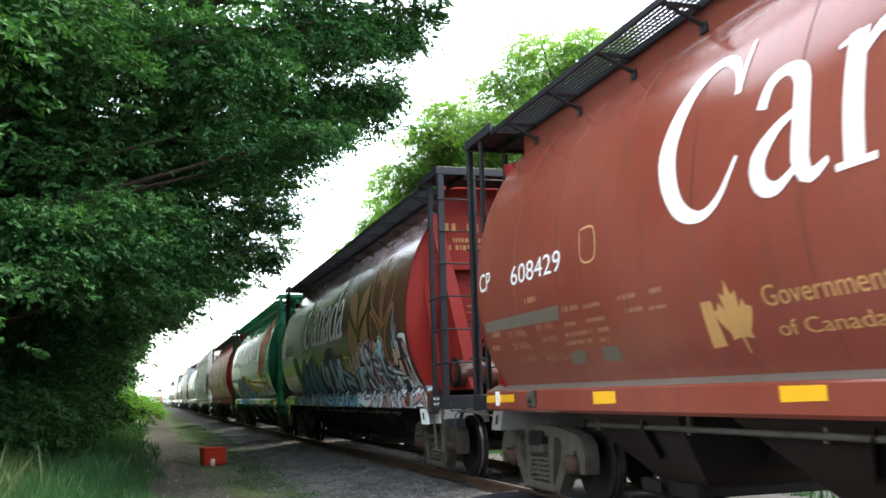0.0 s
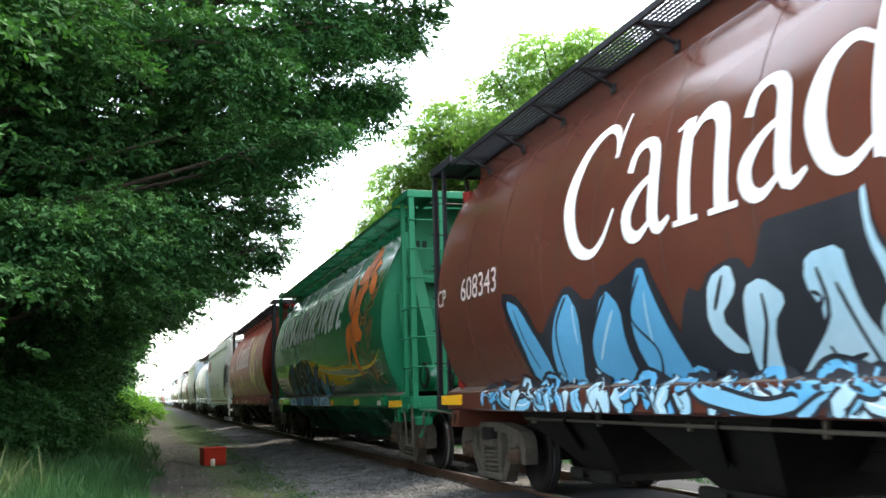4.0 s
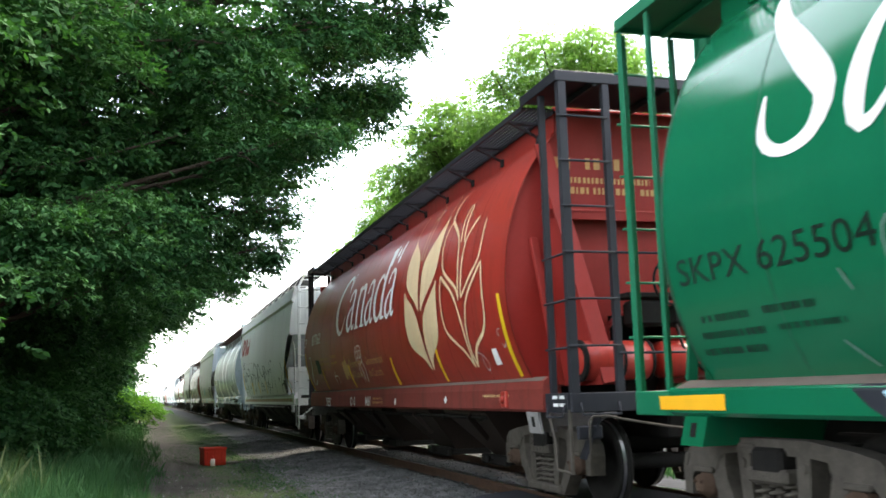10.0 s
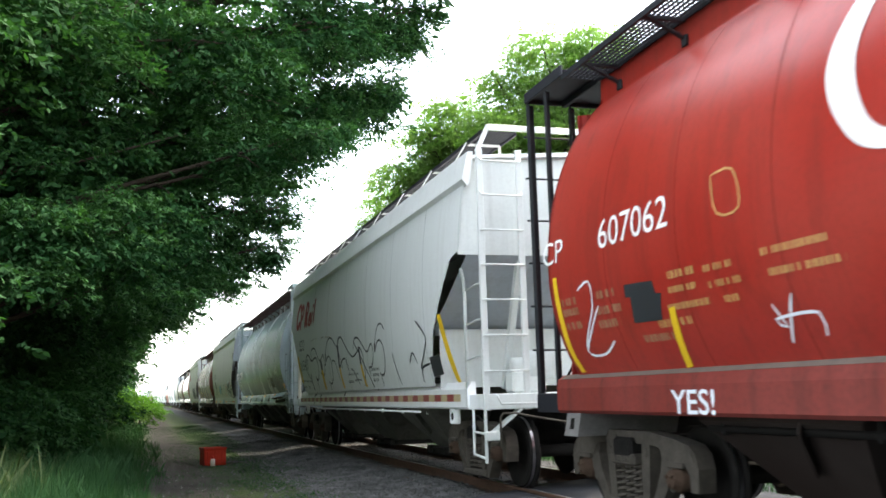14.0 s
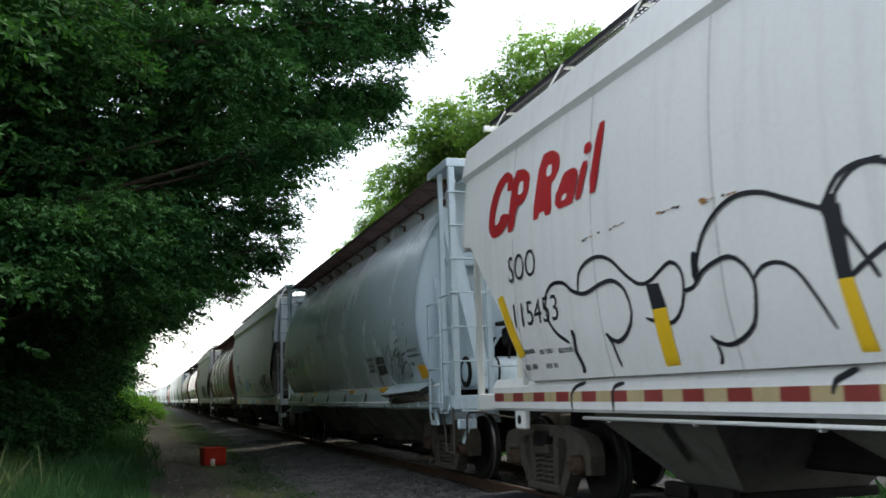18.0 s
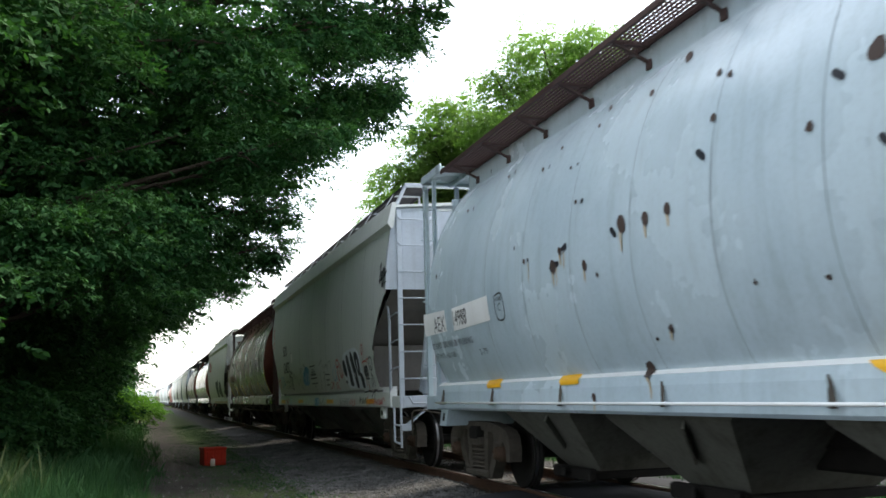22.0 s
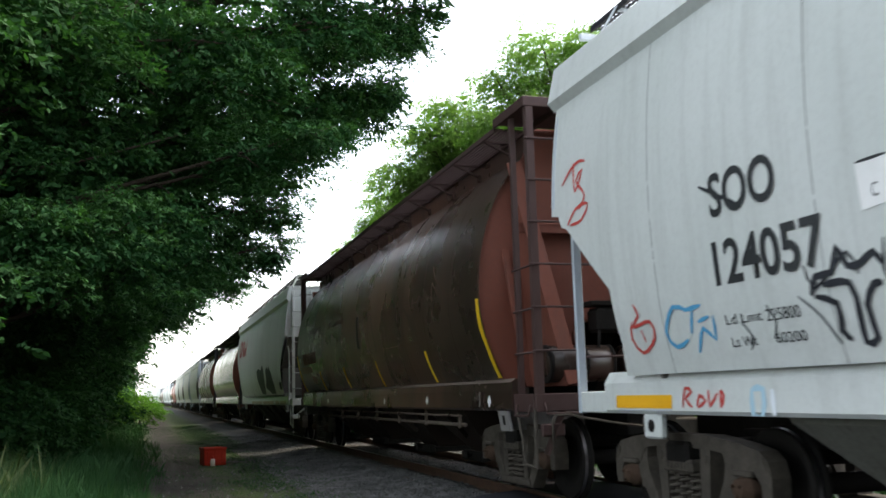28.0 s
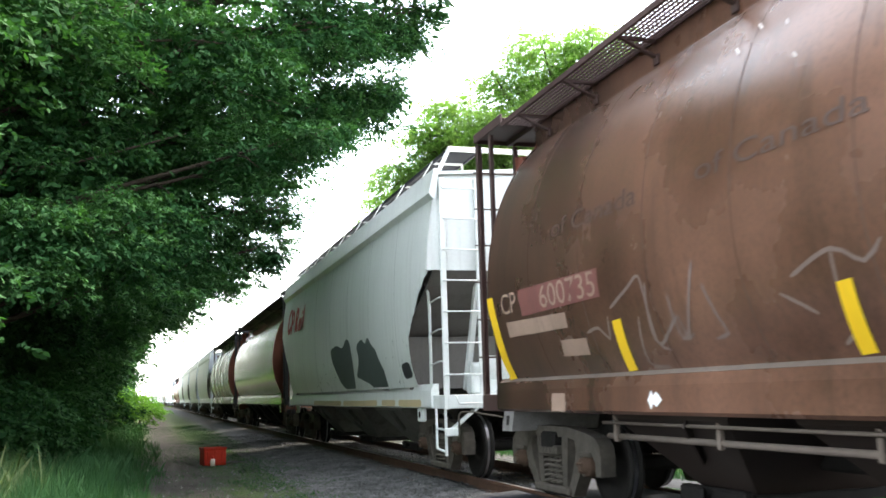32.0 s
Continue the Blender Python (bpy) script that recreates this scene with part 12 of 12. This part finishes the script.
fill(CAR_I, "red_emblem", RED_MARK, [(11.71, 3.67), (11.56, 3.67), (11.74, 3.04), (11.9, 3.04)], 0.005)
fill(CAR_I, "red_emblem", GREY, [(13.65, 3.55), (13.53, 3.54), (13.53, 3.41), (13.69, 3.4)], 0.0065)
fill(CAR_I, "red_emblem", GREY, [(12.87, 3.55), (12.75, 3.54), (12.75, 3.43), (12.89, 3.43)], 0.0065)
fill(CAR_I, "red_emblem", GREY, [(12.48, 3.15), (12.37, 3.16), (12.39, 3.1), (12.5, 3.1)], 0.0065)


# ---- trees, bushes, grass ----
def leaf_mesh(name, boughs, leaf, cover, seed, mat, droop=0.35, flat=0.5):
    """A crown: each bough carries flat, drooping fans of twigs with a leaf on either side of every joint."""
    rng = np.random.default_rng(seed)
    out = []

    def unit(v):
        return v / (np.linalg.norm(v, axis=-1, keepdims=True) + 1e-6)
    for bx, by, bz, r in boughs:
        twigs = max(24, int(cover * 12.6 * r * r / (leaf * leaf * 0.5) / 8))
        fans = max(9, int(16 * r * r + 8 * r))
        d = unit(rng.normal(size=(fans, 3)))
        lump = 1 + 0.28 * np.sin(d[:, 0] * 5 + bx) * np.sin(d[:, 2] * 6 + by) + 0.16 * np.sin(d[:, 1] * 11 + bz)
        rad = r * lump * (0.3 + 0.62 * rng.random(fans) ** 0.55)
        hub = np.array([bx, by, bz]) + d * rad[:, None] * np.array([1.05, 1.05, 0.82])
        reach = np.clip(r * rng.uniform(0.28, 0.55, fans), 0.18, 0.7)
        pick = rng.integers(0, fans, twigs)
        ang, u = rng.uniform(0, 2 * math.pi, twigs), np.sqrt(rng.random(twigs))
        ray = np.stack([np.cos(ang), np.sin(ang), 0 * ang], 1)
        ray = unit(ray + d[pick] * np.array([0.7, 0.7, 0.0]))
        far = u * reach[pick]
        at = hub[pick] + ray * far[:, None]
        at[:, 2] += -droop * 0.9 * far * u + rng.normal(size=twigs) * (0.05 + 0.12 * flat * reach[pick])
        way = unit(ray * 0.9 + rng.normal(size=(twigs, 3)) * np.array([0.4, 0.4, 0.25]) + np.array([0, 0, -droop]))
        side = unit(np.cross(way, rng.normal(size=(twigs, 3)) * 0.35 + np.array([0, 0, 1.0])))
        for k in range(8):
            along = leaf * (0.25 + 0.34 * k)
            sg = 1 if k % 2 else -1
            ax = unit(way * 0.6 + side * sg * 0.8 + rng.normal(size=(twigs, 3)) * 0.28 + np.array([0, 0, -droop * 0.7]))
            wd = unit(np.cross(ax, rng.normal(size=(twigs, 3)) * flat + np.array([0, 0, 1.0])))
            ln = leaf * (0.65 + 0.6 * rng.random(twigs))[:, None]
            p0 = at + way * along
            out.append(np.stack([p0, p0 + ax * ln * 0.45 + wd * ln * 0.22, p0 + ax * ln, p0 + ax * ln * 0.45 - wd * ln * 0.22], 1).reshape(-1, 3))
    v = np.concatenate(out)
    n = len(v) // 4
    me = bpy.data.meshes.new(name)
    me.vertices.add(len(v))
    me.vertices.foreach_set("co", v.astype(np.float32).ravel())
    me.loops.add(n * 4)
    me.loops.foreach_set("vertex_index", np.arange(n * 4, dtype=np.int32))
    me.polygons.add(n)
    me.polygons.foreach_set("loop_start", np.arange(0, n * 4, 4, dtype=np.int32))
    me.polygons.foreach_set("loop_total", np.full(n, 4, dtype=np.int32))
    me.update()
    me.validate()
    me.materials.append(mat)
    return me


def tree(label, foot, height, girth, boughs, leaf, cover, seed, mat, category="tree", name="tree", flat=0.5, arms=(), core=True):
    rng = random.Random(seed)
    root = thing(name, label, category, pose(foot[0], foot[1], foot[2]), "trees along the line" if name == "tree" else "")
    base = Vector(foot)
    path = [Vector((rng.uniform(-0.15, 0.15) * i, rng.uniform(-0.15, 0.15) * i, height * i / 6)) for i in range(7)]
    part("trunk", Form().rod([p if i else p + Vector((0, 0, -0.3)) for i, p in enumerate(path)], [girth * (1.25 if i == 0 else 1 - 0.13 * i) for i in range(7)], 10), BARK, root)
    for b in boughs:
        c = Vector(b[:3]) - base
        k = min(5, max(1, int(6 * max(0.15, (c.z * 0.62) / height))))
        a = path[k]
        mid = a.lerp(c, 0.5) + Vector((rng.uniform(-0.3, 0.3), rng.uniform(-0.3, 0.3), 0.35))
        tip = c + (c - a).normalized() * b[3] * 0.6
        g = girth * 0.34
        f = Form().rod([a, a.lerp(mid, 0.5) + Vector((0, 0, 0.15)), mid, mid.lerp(c, 0.5), c, tip], [g, g * 0.8, g * 0.62, g * 0.45, g * 0.3, g * 0.1], 7)
        for j in range(5):
            q = mid.lerp(c, 0.3 + 0.17 * j)
            e = q + Vector((rng.uniform(-1, 1), rng.uniform(-1, 1), rng.uniform(-0.7, 0.6))) * b[3] * 0.9
            f.rod([q, q.lerp(e, 0.5) + Vector((0, 0, 0.08)), e], [g * 0.26, g * 0.18, g * 0.06], 5)
        part("limb", f, BARK, root)
    for arm in arms:
        part("limb", Form().rod([Vector(p) - base for p in arm], [0.06 - 0.048 * i / (len(arm) - 1) for i in range(len(arm))], 8), BARK, root)
    me = leaf_mesh("crown", [(b[0] - base.x, b[1] - base.y, b[2] - base.z, b[3]) for b in boughs], leaf, cover, seed, mat, 0.35, flat)
    part("crown", me, mat, root)
    # Inner leaves added to stop light leaking through; dark trees' carry shade in colour.
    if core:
        deep = LEAF_INNER_SHADE if mat is LEAF_SHADE else mat
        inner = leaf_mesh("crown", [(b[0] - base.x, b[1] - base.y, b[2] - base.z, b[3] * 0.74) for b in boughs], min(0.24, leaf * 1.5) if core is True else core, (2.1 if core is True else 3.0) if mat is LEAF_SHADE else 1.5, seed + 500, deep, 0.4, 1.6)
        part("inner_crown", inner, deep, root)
    return root


NEAR = [(-1.1, 11.0, 5.4, 1.11), (0.4, 12.0, 5.7, 1.21), (2.2, 13.0, 6.5, 0.93), (3.6, 14.0, 7.0, 0.62), (3.2, 14.5, 6.0, 0.69), (1.9, 14.0, 5.6, 1.00), (0.2, 13.0, 4.7, 1.16), (-1.2, 12.0, 4.3, 1.21), (4.3, 14.5, 7.6, 0.28)]
SECOND = [(3.1, 18.0, 6.4, 0.66), (2.0, 19.0, 6.0, 1.19), (2.3, 20.0, 5.2, 0.57), (2.1, 21.0, 4.5, 0.72), (0.7, 20.0, 4.8, 1.31), (-0.8, 18.0, 4.2, 1.50), (-1.9, 17.0, 3.9, 1.32)]
THIRD = [(1.7, 30.0, 5.0, 0.93), (0.4, 30.0, 4.6, 1.25), (-0.7, 28.0, 4.0, 1.50), (-1.8, 24.0, 3.3, 1.57), (-2.7, 22.0, 3.1, 1.44), (0.4, 32.0, 4.1, 0.72)]
FOURTH = [(-1.3, 40.0, 3.8, 1.00), (-2.0, 38.0, 2.8, 1.36), (-2.7, 34.0, 2.5, 1.62), (-1.6, 42.0, 2.6, 0.90), (-2.9, 26.0, 1.9, 1.32), (-2.1, 30.0, 1.5, 1.07)]
UNDERWOOD = [(-2.6, 20.0, 1.2, 1.07), (-2.0, 22.0, 0.9, 0.92), (-1.5, 30.0, 1.1, 0.98)]
BUSH = [(-0.4, 58.0, 1.2, 0.90), (-1.1, 57.0, 1.6, 0.95), (-1.4, 56.0, 0.9, 1.00), (0.0, 58.0, 0.8, 0.69)]
R1 = [(18.1, 35.5, 16.2, 1.33), (16.0, 35.9, 15.8, 1.24), (20.0, 36.2, 15.3, 1.28), (14.2, 36.5, 14.3, 0.97), (15.6, 36.9, 12.9, 1.72), (18.5, 37.2, 13.1, 1.93), (13.7, 35.6, 12.2, 1.28)]
R2 = [(12.8, 39.1, 13.9, 0.99), (11.9, 39.5, 12.6, 1.13), (13.7, 39.8, 12.4, 1.3), (10.8, 40.1, 11.1, 1.06), (12.4, 40.5, 10.6, 1.42), (14.2, 40.9, 10.5, 1.65)]
R3 = [(11.5, 45.1, 11.2, 1.03), (10.7, 45.5, 9.7, 0.71), (12.5, 45.8, 10.2, 1.22), (9.7, 48.5, 8.9, 0.34), (10.6, 47.7, 9.3, 0.56)]



def deeper(boughs):
    """The boughs farther in that close a crown behind its outer ones."""
    return boughs + [(x * 1.17, y * 1.17, z * 1.17 - 0.2, r * 0.98) for x, y, z, r in boughs]


def onward(p, k):
    """The same bearing from the lane's end, k times as far."""
    return (p[0] * k, p[1] * k, EYE[2] + (p[2] - EYE[2]) * k, *(r * k for r in p[3:]))


LEFT = "broad-leaved tree with dark green leaves overhanging the lane"
ARMS = [[(-4.6, 10.6, 4.4), (-2.9, 11.2, 5.0), (-1.25, 11.6, 5.6), (0.5, 11.8, 6.3)],
        [(-4.6, 10.6, 4.0), (-2.6, 11.2, 4.9), (-1.0, 11.5, 5.45), (0.4, 11.7, 5.7), (1.75, 12.0, 5.75)],
        [(-4.6, 10.6, 3.1), (-2.6, 11.2, 3.6), (-0.85, 11.6, 4.05), (0.4, 11.9, 4.55)],
        [(-2.6, 11.2, 4.9), (-1.0, 11.5, 5.3), (0.3, 11.8, 5.3), (1.6, 12.2, 5.1)]]
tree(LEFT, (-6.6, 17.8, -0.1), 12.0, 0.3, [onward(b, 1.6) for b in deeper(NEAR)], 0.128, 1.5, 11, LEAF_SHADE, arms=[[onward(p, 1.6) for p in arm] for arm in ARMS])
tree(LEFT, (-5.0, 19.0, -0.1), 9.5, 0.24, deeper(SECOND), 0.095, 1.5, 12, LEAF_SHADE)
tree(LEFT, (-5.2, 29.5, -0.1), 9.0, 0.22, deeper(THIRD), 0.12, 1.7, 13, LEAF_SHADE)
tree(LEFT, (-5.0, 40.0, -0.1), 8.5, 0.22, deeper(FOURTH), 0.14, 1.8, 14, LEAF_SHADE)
# an unseen tree added beside the road, to darken the cars beyond it
tree("unseen added tree at the corner of the road and the lane", (-4.6, 13.4, -0.1), 15.0, 0.28,
     [(-3.8, 12.6, z, 1.3) for z in (1.0, 2.8, 4.6)] + [(-5.0, 12.4, 1.5, 1.9), (-5.0, 12.4, 4.2, 2.0), (-4.6, 12.4, 6.6, 2.0), (-3.4, 12.8, 9.2, 2.1), (-3.0, 13.0, 11.6, 2.2), (-3.2, 13.4, 14.0, 2.2), (-3.8, 13.6, 16.2, 2.0)],
     0.16, 1.5, 39, LEAF_SHADE, flat=1.2, core=0.2)
# a tall dense wood added behind them along the lane, largely unseen, blocking skylight
for k in range(5):
    y = 12.6 + 6.0 * k
    row = [(-4.4, y, 9.6, 2.6), (-4.6, y + 3.0, 7.6, 2.5), (-4.4, y + 0.6, 5.0, 2.3), (-4.6, y + 3.6, 2.8, 2.1), (-5.4, y + 2.0, 12.4, 2.8), (-5.6, y + 4.0, 15.0, 2.8), (-5.8, y + 0.5, 16.5, 2.4)]
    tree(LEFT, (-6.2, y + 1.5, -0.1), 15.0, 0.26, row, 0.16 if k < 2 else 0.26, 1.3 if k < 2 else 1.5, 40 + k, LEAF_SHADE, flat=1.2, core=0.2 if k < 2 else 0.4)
# unseen trees added farther on, to darken the far cars and their reflections
for k in range(12):
    y = 46.0 + 9.0 * k
    row = [(-5.6, y, 3.0, 2.6), (-5.6, y + 4.0, 4.5, 2.8), (-5.8, y + 0.6, 7.5, 3.0), (-5.8, y + 4.6, 9.0, 3.0), (-6.0, y + 2.0, 12.0, 3.2), (-6.2, y + 5.5, 14.5, 3.2)]
    if k < 7:
        row += [(-3.0, y + 2.0, 7.0, 2.2), (-1.6, y + 4.0, 10.5, 2.5), (0.4, y + 6.0, 14.0, 2.5)]
    tree("unseen added tall dark green tree farther along the lane", (-6.6, y + 1.5, -0.1), 14.0, 0.28, row, 0.42 if k < 6 else 0.55, 1.8, 60 + k, LEAF_SHADE, flat=1.6, core=0.7)
# high crowns added out of view, reaching far over the lane to shade it
for k in range(1, 5):
    y, z = 14.8 + 5.9 * k, 9.2 + 2.95 * k
    row = [(0.367 * z + d, y + (0.9 if j % 2 else -0.5), z + 0.25 * j, 1.6) for j, d in enumerate((-6.4, -4.8, -3.2, -1.4, 0.4, 2.0, 3.4))]
    row += [(0.367 * z + d, y + 2.6, z + 1.6, 1.6) for d in (-4.0, -1.0, 1.8)]
    tree("unseen added tree with its crown high over the lane", (-5.6, y - 0.8, -0.1), z + 1.0, 0.3, row, 0.28, 2.0, 80 + k, LEAF_SHADE, flat=0.9, core=0.5)
# trees added unseen behind the gap, where the lane begins, to darken far cars
for k in range(6):
    y = -8.0 - 6.0 * k
    row = [(-6.4, y, 2.2, 2.6), (-6.0, y - 3.0, 4.6, 2.7), (-6.4, y + 0.4, 7.4, 2.9), (-6.2, y - 2.6, 10.0, 2.9), (-5.6, y, 12.8, 3.0), (-4.6, y - 3.0, 14.6, 3.0)]
    tree("unseen added tall dark green tree beside the lane's end", (-7.0, y - 1.0, -0.1), 14.0, 0.28, row, 0.5, 2.0, 170 + k, LEAF_SHADE, flat=1.6, core=False)
# an unseen thicket added along the wood's back, to stop light coming through
for k in range(16):
    y = 21.0 + 6.0 * k
    row = [(-8.2, y, 1.0, 2.0), (-7.8, y + 3.0, 1.6, 2.1), (-8.6, y + 1.0, 4.0, 2.2), (-8.8, y + 4.0, 6.2, 2.3)]
    tree("unseen added thicket of dark green shrubs behind the lane's trees", (-8.6, y + 1.5, -0.1), 6.0, 0.12, row, 0.4 if k < 6 else 0.55, 2.2, 140 + k, LEAF_SHADE, "shrub", "shrub", flat=1.6, core=0.6)
# The two highest boughs are added to keep sun from under the train.
for k in range(3, 15):
    y = 3.5 + 4.2 * k
    row = [(13.2 + 0.3 * (k % 3), y, 0.6, 1.1), (13.1 + 0.4 * (k % 2), y + 2.0, 0.7, 1.1), (14.1, y + 0.8, 2.2, 1.4), (14.3, y + 2.4, 2.6, 1.3), (14.8, y + 0.4, 4.4, 1.5), (14.9, y + 2.4, 5.4, 1.5)]
    tree("green shrub on the far side of the track", (14.4, y + 1.0, -0.25), 4.6, 0.09, row, 0.26, 1.8, 110 + k, LEAF_BUSH, "shrub", "shrub", flat=1.2, core=False)
tree("low shrub with dark leaves under the trees", (-4.3, 22.0, -0.1), 1.6, 0.06, UNDERWOOD, 0.12, 1.6, 17, LEAF_SHADE, "shrub", "shrub")
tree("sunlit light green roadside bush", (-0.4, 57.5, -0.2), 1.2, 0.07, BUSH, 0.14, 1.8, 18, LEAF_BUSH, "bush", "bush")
RIGHT = "tall light green tree in sun behind the train"


def fuller(boughs):
    return [(x, y, z - 0.2, r * 1.3) for x, y, z, r in boughs] + [(x + 0.7, y + 1.2, z - 1.6, r * 1.4) for x, y, z, r in boughs]


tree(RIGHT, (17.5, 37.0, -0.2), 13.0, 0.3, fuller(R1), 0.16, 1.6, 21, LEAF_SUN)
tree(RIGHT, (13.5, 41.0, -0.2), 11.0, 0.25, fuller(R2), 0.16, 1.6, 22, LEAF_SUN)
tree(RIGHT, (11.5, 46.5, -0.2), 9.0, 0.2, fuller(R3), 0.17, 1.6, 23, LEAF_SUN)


def blades(name, spots, mat, seed):
    """Grass: spots are (x0, x1, y0, y1, count, low, high)."""
    rng = np.random.default_rng(seed)
    vs = []
    for x0, x1, y0, y1, count, lo, hi in spots:
        x, y = rng.uniform(x0, x1, count), y0 + (y1 - y0) * rng.random(count) ** 1.5
        half = (x1 - x0) / 2
        rim = np.minimum(1.0, (half - np.abs(x - (x0 + x1) / 2)) / min(half, 0.7))
        keep = np.array([noise.noise((a * 0.9, b * 0.6, 7)) + 0.5 * noise.noise((a * 2.7, b * 2.0, 3)) > 0.45 - 0.75 * e for a, b, e in zip(x, y, rim)])
        x, y = x[keep], y[keep]
        n = len(x)
        z = np.array([lie(a, b) for a, b in zip(x, y)]) - 0.02
        h = rng.uniform(lo, hi, n)
        ang = rng.uniform(0, 6.28, n)
        w = 0.0025 + 0.004 * rng.random(n)
        lean = rng.normal(size=(n, 2)) * 0.28 * h[:, None]
        p = np.stack([x, y, z], 1)
        s = np.stack([np.cos(ang) * w, np.sin(ang) * w, 0 * w], 1)
        m = p + np.stack([lean[:, 0] * 0.35, lean[:, 1] * 0.35, h * 0.6], 1)
        t = p + np.stack([lean[:, 0], lean[:, 1], h], 1)
        vs.append(np.stack([p - s, p + s, m + s * 0.7, t, m - s * 0.7], 1).reshape(-1, 3))
    v = np.concatenate(vs)
    n = len(v) // 5
    me = bpy.data.meshes.new(name)
    me.from_pydata(v.tolist(), [], np.arange(n * 5).reshape(n, 5).tolist())
    me.materials.append(mat)
    return me


tagged(part("grass", blades("grass", [(-6, 0.4, 9, 34, 36000, 0.12, 0.42), (-4, -0.3, 9.5, 22, 14000, 0.35, 0.8), (-4, 0.2, 30, 62, 12000, 0.2, 0.6), (-0.4, 3.4, 9.5, 60, 30000, 0.02, 0.07), (1.4, 3.3, 9, 60, 26000, 0.02, 0.08), (9, 14, 12, 70, 6000, 0.2, 0.6), (7.0, 9.6, 5, 60, 22000, 0.12, 0.4)], GRASS, 31), GRASS, None),
       "rough green grass along the lane", "grass", kind="stuff")
tagged(part("weeds", blades("weeds", [(-2.6, -1.2, 10.5, 16, 1600, 0.5, 1.05)], STRAW, 32), STRAW, None), "pale tall seeding weeds", "weeds", kind="stuff")


def build_crate():
    c = thing("crate", "red plastic crate lying on the lane", "crate", pose(1.5, 23.6, lie(1.5, 23.6), 0, 0, 12))
    w, d, h = 0.52, 0.4, 0.42
    f = Form()
    f.box((0, 0, 0.02), (w, d, 0.04), 0.01)
    for s in (-1, 1):
        f.box((s * (w / 2 - 0.012), 0, h / 2), (0.024, d, h), 0.006)
        f.box((0, s * (d / 2 - 0.012), h / 2), (w - 0.05, 0.024, h), 0.006)
    part("shell", f, CRATE, c)
    for s in (-1, 1):
        part("rim", Form().box((0, s * (d / 2 + 0.006), h - 0.03), (w + 0.03, 0.03, 0.06), 0.01), CRATE, c)
    for x in (-0.17, 0.0, 0.17):
        part("rib", Form().box((x, -d / 2 - 0.01, h / 2 - 0.03), (0.025, 0.02, h - 0.1), 0.005), CRATE, c)
    b = thing("bottle", "small pale plastic bottle beside the crate", "bottle", pose(1.47, 23.2, lie(1.47, 23.2) + 0.0))
    part("body", Form().turned((0, 0, 0), (0, 0, 1), [(0, 0.05), (0.14, 0.055), (0.18, 0.03)], 14), PALE, b)
    part("cap", Form().turned((0, 0, 0.18), (0, 0, 1), [(0, 0.028), (0.05, 0.026)], 12), CRATE, b, "red cap")


build_crate()


# ---- motion ----
def run(t):
    """How far the train has come at t seconds: it slows a little."""
    return 4.12644 * t - 0.0046949 * t ** 2 - 0.000199175 * t ** 3 + 4.79024e-06 * t ** 4


SPIN = 210      # rows of the turning wheels, under 90 degrees apart


def motions():
    for car, y0, sets in TRAIN:
        rows = []
        steps = 65 if y0 > 100 else 17
        for k in range(steps):
            t = 32.0 * k / (steps - 1)
            y = y0 - run(t)
            x, a = bend(y + 8.3)
            near = bend(y)[0]
            rows.append((t, pose(near, y, 0, 0, 0, math.degrees(a))))
        walk(car, rows)
        for ws in sets:
            home = ws.matrix_basis.translation.copy()
            spin = []
            for k in range(SPIN + 1):
                t = 32.0 * k / SPIN
                spin.append((t, pose(*home, math.degrees(run(t) / 0.457))))
            walk(ws, spin)


motions()
